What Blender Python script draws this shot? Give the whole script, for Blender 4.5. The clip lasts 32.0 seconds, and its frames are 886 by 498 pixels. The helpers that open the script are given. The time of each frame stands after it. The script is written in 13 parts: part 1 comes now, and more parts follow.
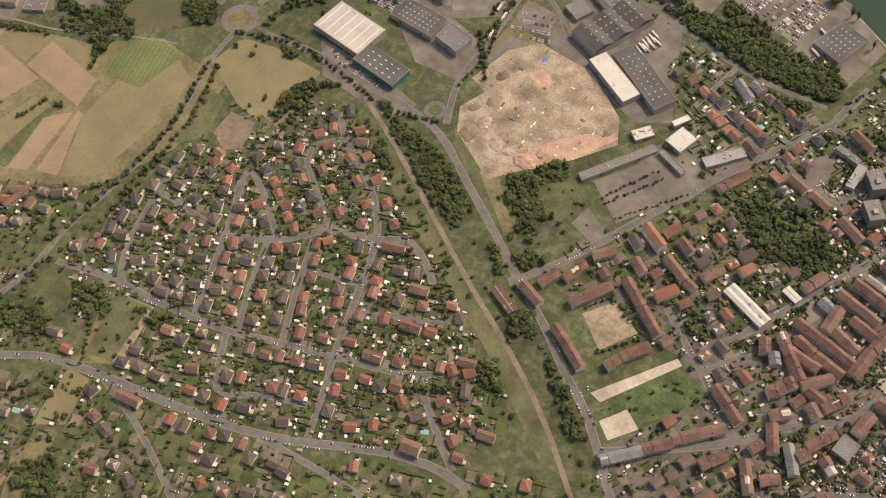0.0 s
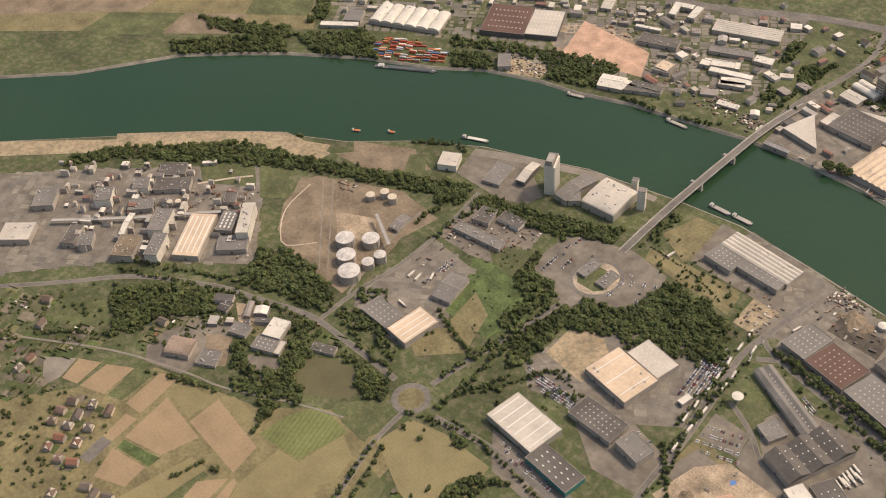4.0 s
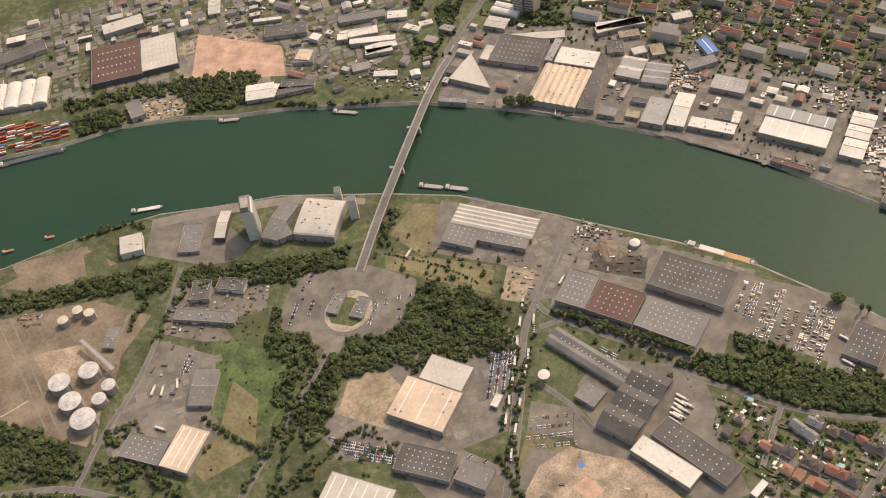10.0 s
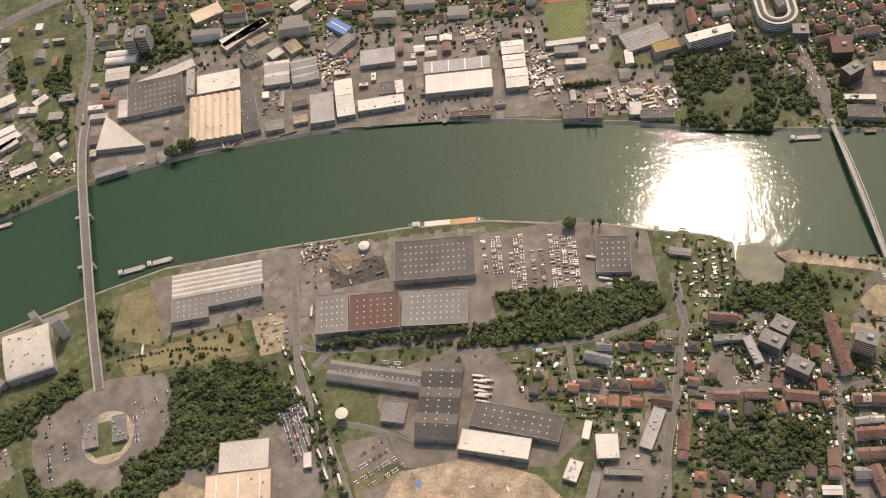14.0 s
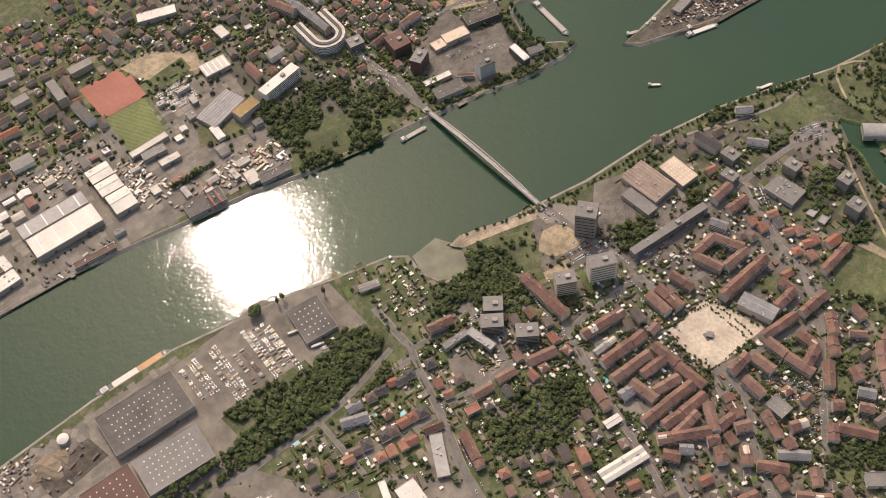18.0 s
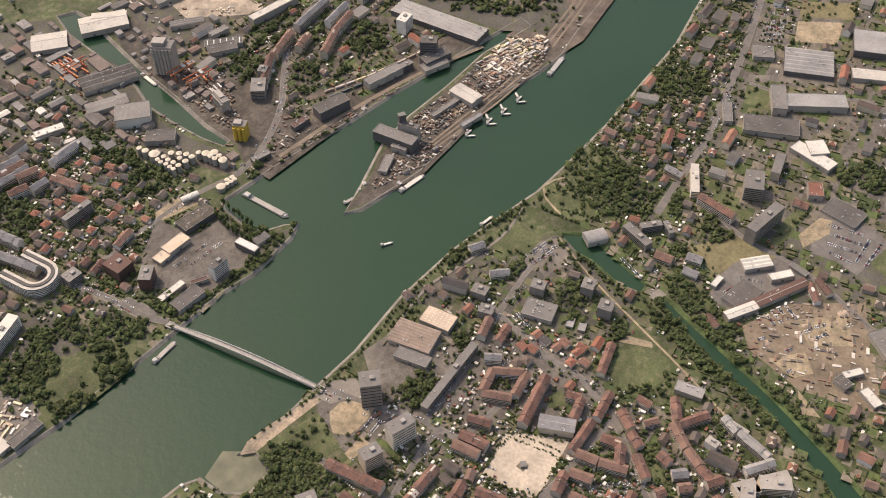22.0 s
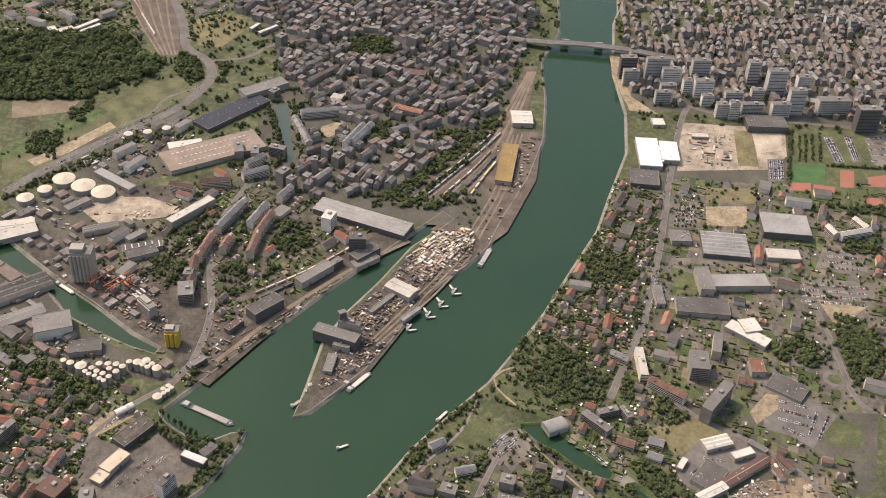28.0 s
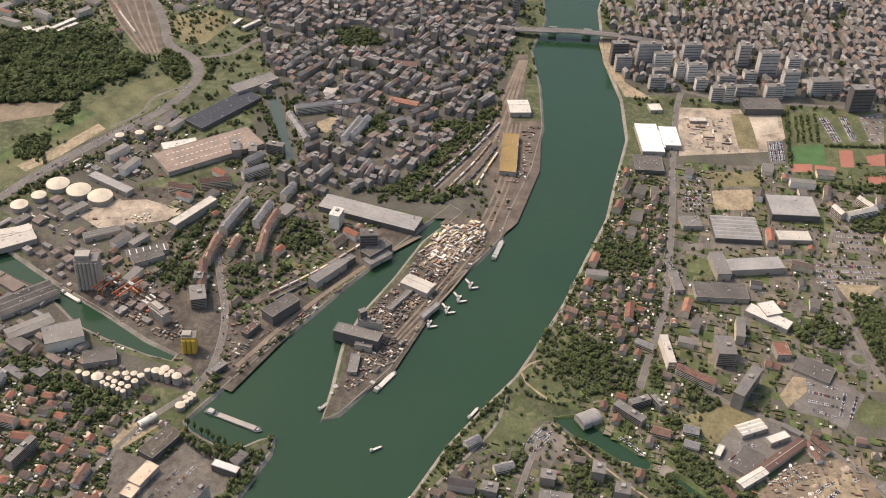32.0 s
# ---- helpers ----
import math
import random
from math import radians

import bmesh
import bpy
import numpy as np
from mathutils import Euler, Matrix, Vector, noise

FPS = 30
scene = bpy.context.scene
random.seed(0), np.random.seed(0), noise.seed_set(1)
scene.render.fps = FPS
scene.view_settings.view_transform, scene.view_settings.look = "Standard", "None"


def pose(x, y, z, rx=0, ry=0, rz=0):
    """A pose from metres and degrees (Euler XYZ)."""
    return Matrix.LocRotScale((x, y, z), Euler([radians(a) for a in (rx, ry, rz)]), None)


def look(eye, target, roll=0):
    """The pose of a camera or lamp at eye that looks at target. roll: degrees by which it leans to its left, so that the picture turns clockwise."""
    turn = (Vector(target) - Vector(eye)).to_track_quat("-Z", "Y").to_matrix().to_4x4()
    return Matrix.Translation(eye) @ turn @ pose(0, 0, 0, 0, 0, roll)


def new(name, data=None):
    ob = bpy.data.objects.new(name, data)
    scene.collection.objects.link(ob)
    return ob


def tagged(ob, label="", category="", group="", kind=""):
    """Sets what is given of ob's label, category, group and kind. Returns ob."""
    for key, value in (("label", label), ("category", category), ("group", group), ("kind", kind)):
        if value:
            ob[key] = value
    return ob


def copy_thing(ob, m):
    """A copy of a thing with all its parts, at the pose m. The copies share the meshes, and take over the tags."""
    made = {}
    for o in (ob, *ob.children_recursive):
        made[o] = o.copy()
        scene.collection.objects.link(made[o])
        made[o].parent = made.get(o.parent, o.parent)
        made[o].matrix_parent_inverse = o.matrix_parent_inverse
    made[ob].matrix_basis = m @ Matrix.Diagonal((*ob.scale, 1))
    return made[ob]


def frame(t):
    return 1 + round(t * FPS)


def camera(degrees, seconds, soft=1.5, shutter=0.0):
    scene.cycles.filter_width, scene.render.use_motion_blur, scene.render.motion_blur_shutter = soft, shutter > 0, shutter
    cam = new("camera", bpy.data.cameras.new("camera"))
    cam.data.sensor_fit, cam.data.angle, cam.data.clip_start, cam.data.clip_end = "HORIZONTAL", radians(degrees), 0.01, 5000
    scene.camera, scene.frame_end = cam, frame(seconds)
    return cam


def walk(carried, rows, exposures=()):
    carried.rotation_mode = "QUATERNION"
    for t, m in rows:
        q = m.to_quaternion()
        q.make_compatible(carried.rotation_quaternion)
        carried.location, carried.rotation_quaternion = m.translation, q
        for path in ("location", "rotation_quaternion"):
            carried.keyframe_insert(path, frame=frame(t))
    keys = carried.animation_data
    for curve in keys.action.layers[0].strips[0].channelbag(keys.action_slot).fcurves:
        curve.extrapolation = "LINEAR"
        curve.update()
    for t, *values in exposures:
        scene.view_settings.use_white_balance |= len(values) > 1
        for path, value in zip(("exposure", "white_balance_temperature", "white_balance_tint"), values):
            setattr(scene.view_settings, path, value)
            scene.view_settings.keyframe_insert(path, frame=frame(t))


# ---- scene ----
cam = camera(43.0, 32.0, 1.0)
PATH = [
    (0, (423.6, -254.7, 1103.1), (106.4, 147.5, 244.3), -6.25),
    (0.5, (405.6, -248.6, 1104.6), (83.9, 161.8, 251.3), -6.18),
    (1, (387.9, -242.1, 1105.4), (48.2, 187.7, 268.8), -6.09),
    (1.5, (370.5, -235.3, 1105.9), (7.6, 215.7, 290.5), -5.85),
    (2, (353.5, -228.1, 1106.1), (-50.1, 253.5, 328.2), -5.66),
    (2.5, (336.6, -220.6, 1106.1), (-85.6, 271.1, 344.6), -5.57),
    (3, (319.9, -212.9, 1106.0), (-142.2, 291.6, 376.7), -5.37),
    (3.5, (303.2, -204.9, 1105.9), (-213.6, 310.6, 422.4), -5.06),
    (5.5, (236.6, -170.3, 1105.0), (-263.4, 372.8, 430.4), -5.81),
    (6, (220.0, -161.0, 1104.9), (-254.9, 393.5, 421.5), -6.15),
    (6.5, (203.4, -151.5, 1104.9), (-243.1, 412.1, 409.9), -6.55),
    (7, (186.8, -141.8, 1105.1), (-228.4, 431.3, 398.5), -7.13),
    (7.5, (170.2, -131.7, 1105.2), (-217.3, 452.3, 392.0), -7.79),
    (8, (153.8, -121.4, 1105.7), (-202.3, 471.7, 383.6), -8.63),
    (8.5, (137.4, -111.0, 1106.3), (-188.4, 491.3, 377.5), -9.14),
    (9, (121.2, -100.3, 1107.0), (-172.5, 513.1, 373.8), -9.54),
    (9.5, (105.0, -89.3, 1107.7), (-156.6, 532.1, 369.2), -9.80),
    (10, (89.0, -77.8, 1108.6), (-137.4, 550.0, 364.0), -10.03),
    (10.5, (73.3, -66.2, 1109.5), (-119.0, 565.3, 358.3), -10.10),
    (11, (57.8, -54.1, 1110.6), (-97.9, 579.7, 352.9), -10.34),
    (11.5, (42.7, -41.8, 1111.6), (-75.7, 592.4, 347.5), -10.37),
    (12, (27.8, -29.1, 1112.6), (-51.1, 603.7, 342.3), -10.38),
    (12.5, (13.4, -16.1, 1113.7), (-27.7, 613.1, 337.6), -10.33),
    (13, (-0.7, -2.9, 1114.7), (-0.2, 618.9, 331.5), -10.55),
    (13.5, (-14.3, 10.5, 1115.8), (26.4, 620.2, 324.3), -10.72),
    (14, (-27.6, 24.2, 1116.8), (57.9, 618.0, 316.8), -10.89),
    (14.5, (-40.3, 38.0, 1117.9), (87.4, 614.7, 311.0), -10.94),
    (16.5, (-86.0, 95.9, 1121.0), (205.7, 581.6, 296.9), -10.24),
    (17, (-96.1, 110.9, 1121.5), (235.2, 569.6, 296.9), -9.65),
    (17.5, (-105.5, 126.1, 1121.7), (264.9, 560.2, 300.5), -8.95),
    (18, (-114.3, 141.4, 1121.9), (297.6, 548.9, 306.9), -8.09),
    (18.5, (-122.4, 156.7, 1121.8), (328.2, 537.4, 314.3), -7.28),
    (19, (-129.9, 172.1, 1121.5), (360.4, 523.5, 324.0), -6.44),
    (19.5, (-136.9, 187.5, 1121.2), (390.1, 512.7, 335.9), -5.44),
    (20, (-143.2, 202.9, 1120.6), (420.5, 495.6, 348.3), -4.52),
    (20.5, (-148.8, 218.3, 1119.8), (445.2, 479.1, 358.8), -3.76),
    (21, (-153.8, 233.5, 1118.8), (467.1, 463.7, 369.6), -2.96),
    (21.5, (-158.4, 248.6, 1117.7), (481.1, 457.2, 377.7), -2.10),
    (22, (-162.3, 263.7, 1116.4), (491.9, 456.4, 385.0), -1.31),
    (22.5, (-165.6, 278.5, 1114.9), (500.8, 459.9, 391.7), -0.43),
    (23, (-168.4, 293.2, 1113.2), (510.7, 464.8, 399.5), 0.36),
    (23.5, (-170.7, 307.6, 1111.5), (521.4, 469.5, 408.0), 1.09),
    (24, (-172.5, 321.8, 1109.6), (535.1, 472.7, 419.2), 1.79),
    (24.5, (-173.9, 335.8, 1107.5), (548.7, 476.6, 430.7), 2.40),
    (25, (-174.7, 349.7, 1105.3), (564.3, 480.9, 444.6), 2.86),
    (25.5, (-175.1, 363.3, 1103.0), (579.1, 485.9, 458.0), 3.01),
    (26, (-175.2, 376.7, 1100.6), (593.7, 489.3, 471.2), 3.00),
    (26.5, (-174.9, 389.9, 1098.1), (605.4, 491.0, 481.0), 3.03),
    (28.5, (-170.9, 441.8, 1087.9), (627.7, 508.2, 489.8), 3.29),
    (29, (-169.4, 454.7, 1085.4), (629.0, 515.4, 486.2), 3.25),
    (29.5, (-167.7, 467.8, 1082.8), (630.3, 522.4, 482.5), 3.25),
    (30, (-165.8, 481.2, 1080.2), (631.6, 529.9, 478.7), 3.23),
    (30.5, (-163.6, 495.0, 1077.7), (633.0, 537.3, 474.7), 3.26),
    (31, (-161.4, 509.3, 1075.2), (635.3, 544.9, 471.9), 3.30),
    (31.5, (-159.1, 524.2, 1072.8), (637.8, 552.7, 469.3), 3.44),
    (32, (-156.6, 540.0, 1070.4), (640.4, 560.7, 466.8), 3.57),
]
walk(cam, [(t, look(eye, target, roll)) for t, eye, target, roll in PATH], [(0, 0.25, 7300, 17), (6, 0.32, 7250, 16), (13, 0.31, 7150, 17), (19, 0.4, 6950, 18), (32, 0.5, 6750, 15.5)])

# ---- light ----
world = bpy.data.worlds.new("sky")
scene.world = world
world.use_nodes = True
sky = world.node_tree.nodes.new("ShaderNodeTexSky")
sky.sky_type = "NISHITA"
sky.sun_disc = False
sky.sun_elevation, sky.sun_rotation = radians(52.2), radians(29.8)
sky.air_density, sky.dust_density, sky.ozone_density = 1.3, 4.0, 0.6
back = world.node_tree.nodes["Background"]
back.inputs["Strength"].default_value = 0.15
world.node_tree.links.new(sky.outputs["Color"], back.inputs["Color"])
sun = new("sun", bpy.data.lights.new("sun", "SUN"))
sun.data.energy, sun.data.angle, sun.data.color = 2.0, radians(0.5), (1.0, 0.91, 0.78)
sun.matrix_world = look((305, 532, 790), (0, 0, 0))


# ---- materials ----
def mat(name, colours, rough=0.85, spread=0.3, fine=3.0, coarse=60.0, pick="", bump=0.0, metal=0.0, stripes=None, gloss=0.3, patch=None):
    """A matt surface in one colour, or one picked at random for each object or island, with grain and stains in world metres."""
    m = bpy.data.materials.new(name)
    m.use_nodes = True
    n, k = m.node_tree.nodes, m.node_tree.links
    b = n["Principled BSDF"]
    b.inputs["Roughness"].default_value, b.inputs["Metallic"].default_value = rough, metal
    b.inputs["Specular IOR Level"].default_value = gloss
    geo = n.new("ShaderNodeNewGeometry")
    if pick:
        ramp = n.new("ShaderNodeValToRGB")
        ramp.color_ramp.interpolation = "CONSTANT"
        for i, c in enumerate(colours):
            e = ramp.color_ramp.elements[i] if i < 2 else ramp.color_ramp.elements.new(i / len(colours))
            e.position, e.color = i / len(colours), (*c, 1)
        src = n.new("ShaderNodeObjectInfo").outputs["Random"] if pick == "object" else geo.outputs["Random Per Island"]
        k.new(src, ramp.inputs["Fac"])
        colour = ramp.outputs["Color"]
    else:
        rgb = n.new("ShaderNodeRGB")
        rgb.outputs[0].default_value = (*colours, 1)
        colour = rgb.outputs[0]
    if patch:
        other, size, low, high = patch
        t = n.new("ShaderNodeTexNoise")
        t.inputs["Scale"].default_value, t.inputs["Detail"].default_value = 1 / size, 5
        k.new(geo.outputs["Position"], t.inputs["Vector"])
        r = n.new("ShaderNodeMapRange")
        r.inputs["From Min"].default_value, r.inputs["From Max"].default_value = low, high
        k.new(t.outputs["Fac"], r.inputs["Value"])
        x = n.new("ShaderNodeMix")
        x.data_type = "RGBA"
        x.inputs["B"].default_value = (0, 0, 0, 1)
        k.new(r.outputs["Result"], x.inputs[0])
        k.new(colour, x.inputs[6])
        x.inputs[7].default_value = (*other, 1)
        colour = x.outputs[2]
    fac = None
    for size, part_of in ((fine, 0.6), (coarse, 1.0)):
        t = n.new("ShaderNodeTexNoise")
        t.inputs["Scale"].default_value, t.inputs["Detail"].default_value = 1 / size, 4
        k.new(geo.outputs["Position"], t.inputs["Vector"])
        r = n.new("ShaderNodeMapRange")
        r.inputs["From Min"].default_value, r.inputs["From Max"].default_value = 0.3, 0.7
        r.inputs["To Min"].default_value, r.inputs["To Max"].default_value = 1 - spread * part_of, 1 + spread * part_of
        k.new(t.outputs["Fac"], r.inputs["Value"])
        if fac is None:
            fac, grain = r.outputs["Result"], t.outputs["Fac"]
        else:
            q = n.new("ShaderNodeMath")
            q.operation = "MULTIPLY"
            k.new(fac, q.inputs[0]), k.new(r.outputs["Result"], q.inputs[1])
            fac = q.outputs[0]
    if stripes:
        period, turn, depth = stripes
        mp = n.new("ShaderNodeMapping")
        mp.inputs["Rotation"].default_value = (0, 0, radians(turn))
        k.new(geo.outputs["Position"], mp.inputs["Vector"])
        wv = n.new("ShaderNodeTexWave")
        wv.inputs["Scale"].default_value, wv.inputs["Distortion"].default_value = 0.314 / period, 0.6
        k.new(mp.outputs["Vector"], wv.inputs["Vector"])
        r = n.new("ShaderNodeMapRange")
        r.inputs["To Min"].default_value, r.inputs["To Max"].default_value = 1 - depth, 1 + depth * 0.5
        k.new(wv.outputs["Fac"], r.inputs["Value"])
        q = n.new("ShaderNodeMath")
        q.operation = "MULTIPLY"
        k.new(fac, q.inputs[0]), k.new(r.outputs["Result"], q.inputs[1])
        fac = q.outputs[0]
    sc = n.new("ShaderNodeVectorMath")
    sc.operation = "SCALE"
    k.new(colour, sc.inputs[0]), k.new(fac, sc.inputs["Scale"])
    k.new(sc.outputs[0], b.inputs["Base Color"])
    if bump:
        bp = n.new("ShaderNodeBump")
        bp.inputs["Strength"].default_value, bp.inputs["Distance"].default_value = 0.6, bump
        k.new(grain, bp.inputs["Height"]), k.new(bp.outputs["Normal"], b.inputs["Normal"])
    return m


M_GROUND = mat("town_ground", (0.112, 0.106, 0.06), spread=0.35, fine=4, coarse=60, patch=((0.062, 0.076, 0.028), 11, 0.38, 0.55))
M_CITY = mat("city_ground", (0.088, 0.079, 0.063), spread=0.3, fine=4, coarse=50, patch=((0.09, 0.088, 0.05), 12, 0.5, 0.62))
M_PLOT = mat("garden_plots", [(0.055, 0.072, 0.026), (0.085, 0.108, 0.036), (0.066, 0.085, 0.028), (0.13, 0.122, 0.06), (0.18, 0.15, 0.105), (0.15, 0.125, 0.09), (0.1, 0.095, 0.05), (0.11, 0.095, 0.07), (0.07, 0.08, 0.03)], spread=0.3, fine=2.5, coarse=20, pick="island")
M_SLAB = mat("yard_slabs", [(0.17, 0.15, 0.122), (0.185, 0.165, 0.135), (0.155, 0.138, 0.112), (0.21, 0.185, 0.145), (0.14, 0.126, 0.104)], spread=0.2, fine=3, coarse=20, pick="island")
M_PAVE = mat("pale_paving", (0.2, 0.175, 0.14), spread=0.2, fine=3, coarse=25)
M_SHED = mat("shed_roofs", [(0.6, 0.55, 0.46), (0.3, 0.25, 0.2), (0.45, 0.4, 0.33), (0.16, 0.12, 0.09), (0.7, 0.66, 0.58), (0.22, 0.1, 0.06)], spread=0.15, fine=2, coarse=10, pick="island")
M_POOL = mat("pool_water", (0.12, 0.42, 0.45), rough=0.1, spread=0.1, gloss=0.5)
M_MUD = mat("muddy_shallows", (0.098, 0.096, 0.052), rough=0.5, gloss=0.3, spread=0.25, fine=9, coarse=22)
M_ASPHALT = mat("asphalt", (0.155, 0.138, 0.118), spread=0.2, fine=3, coarse=35, patch=((0.125, 0.113, 0.097), 6, 0.45, 0.6))
M_YARD = mat("yard_asphalt", (0.172, 0.148, 0.116), spread=0.3, fine=6, coarse=40, patch=((0.14, 0.122, 0.098), 12, 0.46, 0.6))
M_PALE = mat("pale_gravel", (0.42, 0.35, 0.26), spread=0.25, fine=4, coarse=30, bump=0.2)
M_EARTH = mat("bare_earth", (0.185, 0.143, 0.096), spread=0.3, fine=5, coarse=35, bump=0.3)
M_RUBBLE = mat("tan_rubble", (0.31, 0.24, 0.162), spread=0.4, fine=3, coarse=26, bump=0.6, patch=((0.235, 0.185, 0.125), 22, 0.48, 0.64))
M_PINK = mat("pink_brick_dust", (0.42, 0.27, 0.185), spread=0.25, fine=3, coarse=20, bump=0.4)
M_DEBRIS = mat("pale_broken_concrete", (0.35, 0.27, 0.195), spread=0.3, fine=2, coarse=12, bump=0.6)
M_OCHRE = mat("ochre_sheet_roof", (0.26, 0.17, 0.06), rough=0.7, spread=0.2)
M_TEAL = mat("teal_cladding", (0.04, 0.16, 0.14), rough=0.5, spread=0.1)
M_SLATE = mat("grey_slate_roof", (0.2, 0.19, 0.18), rough=0.6, spread=0.2, fine=2, coarse=12)
M_PALEGREY = mat("pale_grey_sheet_roof", (0.28, 0.262, 0.235), rough=0.55, spread=0.15, fine=5, coarse=30)
M_SAND = mat("sandy_ground", (0.31, 0.24, 0.15), spread=0.25, fine=3, coarse=30, patch=((0.22, 0.18, 0.115), 8, 0.45, 0.6))
M_GRASS = mat("grass", (0.08, 0.092, 0.038), spread=0.35, fine=3, coarse=40, bump=0.2, patch=((0.11, 0.108, 0.052), 9, 0.48, 0.62))
M_DRY = mat("dry_grass", (0.165, 0.14, 0.07), spread=0.3, fine=5, coarse=40, bump=0.2)
M_SCRUB = mat("rough_scrub", (0.074, 0.1, 0.034), spread=0.45, fine=4, coarse=22, bump=0.8)
M_MEADOW = mat("olive_meadow", (0.118, 0.113, 0.054), spread=0.28, fine=4, coarse=40, patch=((0.085, 0.092, 0.04), 30, 0.48, 0.62))
M_TURF = mat("green_turf", (0.06, 0.12, 0.04), spread=0.2, fine=4, coarse=30)
M_TAN = mat("ploughed_tan_field", (0.27, 0.195, 0.115), spread=0.14, fine=4, coarse=40, stripes=(2.6, 6, 0.1))
M_STUBBLE = mat("olive_stubble_field", (0.2, 0.17, 0.085), spread=0.14, fine=4, coarse=45, stripes=(3.4, -14, 0.1))
M_MOWN = mat("mown_green_field", (0.135, 0.15, 0.055), spread=0.18, fine=5, coarse=40, stripes=(6.0, -14, 0.14))
M_PITCH = mat("red_sports_ground", (0.3, 0.125, 0.085), spread=0.1, fine=6, coarse=50)
M_RAIL = mat("rusty_ballast", (0.19, 0.148, 0.105), spread=0.25, fine=4, coarse=30)
M_QUAY = mat("quay_stone", (0.2, 0.18, 0.145), spread=0.3, fine=3, coarse=25)
M_CONCRETE = mat("concrete", (0.3, 0.275, 0.235), spread=0.2, fine=3, coarse=20)
M_WHITE = mat("white_sheet_roof", (0.54, 0.5, 0.42), rough=0.6, spread=0.1, fine=5, coarse=30)
M_BRIGHT = mat("new_white_membrane_roof", (0.8, 0.77, 0.71), rough=0.55, spread=0.06, fine=5, coarse=30)
M_CREAM = mat("cream_sheet_roof", (0.52, 0.4, 0.28), rough=0.65, spread=0.14, fine=5, coarse=30)
M_RIB = mat("ribbed_pale_roof", (0.45, 0.405, 0.335), rough=0.6, spread=0.12, fine=5, coarse=30)
M_GREY = mat("grey_sheet_roof", (0.165, 0.15, 0.13), rough=0.6, spread=0.16, fine=5, coarse=35)
M_DARK = mat("dark_felt_roof", (0.105, 0.093, 0.08), rough=0.8, spread=0.22, fine=5, coarse=30)
M_BROWN = mat("red_brown_roof", (0.115, 0.066, 0.05), rough=0.8, spread=0.15, fine=5, coarse=30)
M_BLUE = mat("blue_sheet_roof", (0.07, 0.16, 0.36), rough=0.5, spread=0.1)
M_GLASS = mat("roof_glazing", (0.6, 0.57, 0.51), rough=0.4, spread=0.08)
M_WINDOW = mat("window_glass", (0.035, 0.04, 0.045), rough=0.12, spread=0.1, gloss=0.6)
M_TILE = mat("clay_tiles", [(0.24, 0.098, 0.06), (0.185, 0.085, 0.058), (0.255, 0.11, 0.07), (0.2, 0.09, 0.06), (0.2, 0.108, 0.077), (0.165, 0.085, 0.062), (0.27, 0.135, 0.088)], spread=0.18, fine=2, coarse=14, pick="object")
M_TILE_STUFF = mat("mixed_roof_tiles", [(0.21, 0.10, 0.065), (0.15, 0.085, 0.06), (0.12, 0.085, 0.065), (0.105, 0.085, 0.07), (0.17, 0.11, 0.085), (0.13, 0.105, 0.085)], spread=0.2, fine=2, coarse=14, pick="island")
M_TILE_DARK = mat("dark_tiles", [(0.09, 0.072, 0.06), (0.115, 0.085, 0.068), (0.075, 0.065, 0.06), (0.13, 0.095, 0.075)], spread=0.18, fine=2, coarse=14, pick="object")
M_WALL = mat("rendered_wall", [(0.58, 0.51, 0.41), (0.66, 0.6, 0.52), (0.5, 0.41, 0.3), (0.6, 0.51, 0.38), (0.44, 0.38, 0.31)], spread=0.12, fine=2, coarse=10, pick="object")
M_WALL_STUFF = mat("mixed_walls", [(0.4, 0.35, 0.28), (0.47, 0.41, 0.34), (0.33, 0.27, 0.2), (0.42, 0.34, 0.25), (0.3, 0.26, 0.22)], spread=0.14, fine=2, coarse=10, pick="island")
M_CLAD = mat("pale_cladding", (0.32, 0.285, 0.24), rough=0.6, spread=0.14, fine=3, coarse=20)
M_CLAD_DARK = mat("dark_cladding", (0.11, 0.1, 0.095), rough=0.6, spread=0.15, fine=3, coarse=20)
M_STEEL = mat("painted_steel", (0.35, 0.33, 0.3), rough=0.5, spread=0.15)
M_YELLOW = mat("yellow_paint", (0.5, 0.33, 0.05), rough=0.6, spread=0.12)
M_RUST = mat("orange_freight_paint", (0.42, 0.13, 0.05), rough=0.6, spread=0.2)
M_ORANGE = mat("faded_orange_hatch", (0.42, 0.23, 0.09), rough=0.6, spread=0.2)
M_HULL = mat("ship_hull", (0.08, 0.085, 0.085), rough=0.5, spread=0.2)
M_BARK = mat("bark", (0.07, 0.05, 0.035), spread=0.25, fine=0.5, coarse=4)
M_LEAF = mat("leaves", [(0.092, 0.116, 0.047), (0.118, 0.144, 0.057), (0.155, 0.174, 0.07), (0.104, 0.132, 0.053), (0.134, 0.15, 0.066), (0.098, 0.114, 0.056)], spread=0.3, fine=1.3, coarse=30, pick="island", gloss=0.12, bump=0.5)
M_CAR = mat("car_paint", [(0.7, 0.68, 0.64), (0.6, 0.58, 0.55), (0.72, 0.7, 0.66), (0.45, 0.44, 0.42), (0.05, 0.05, 0.055), (0.3, 0.3, 0.3), (0.55, 0.53, 0.5), (0.09, 0.1, 0.13), (0.75, 0.73, 0.7), (0.28, 0.04, 0.035), (0.13, 0.13, 0.13)], rough=0.3, spread=0.05, pick="object", gloss=0.6)
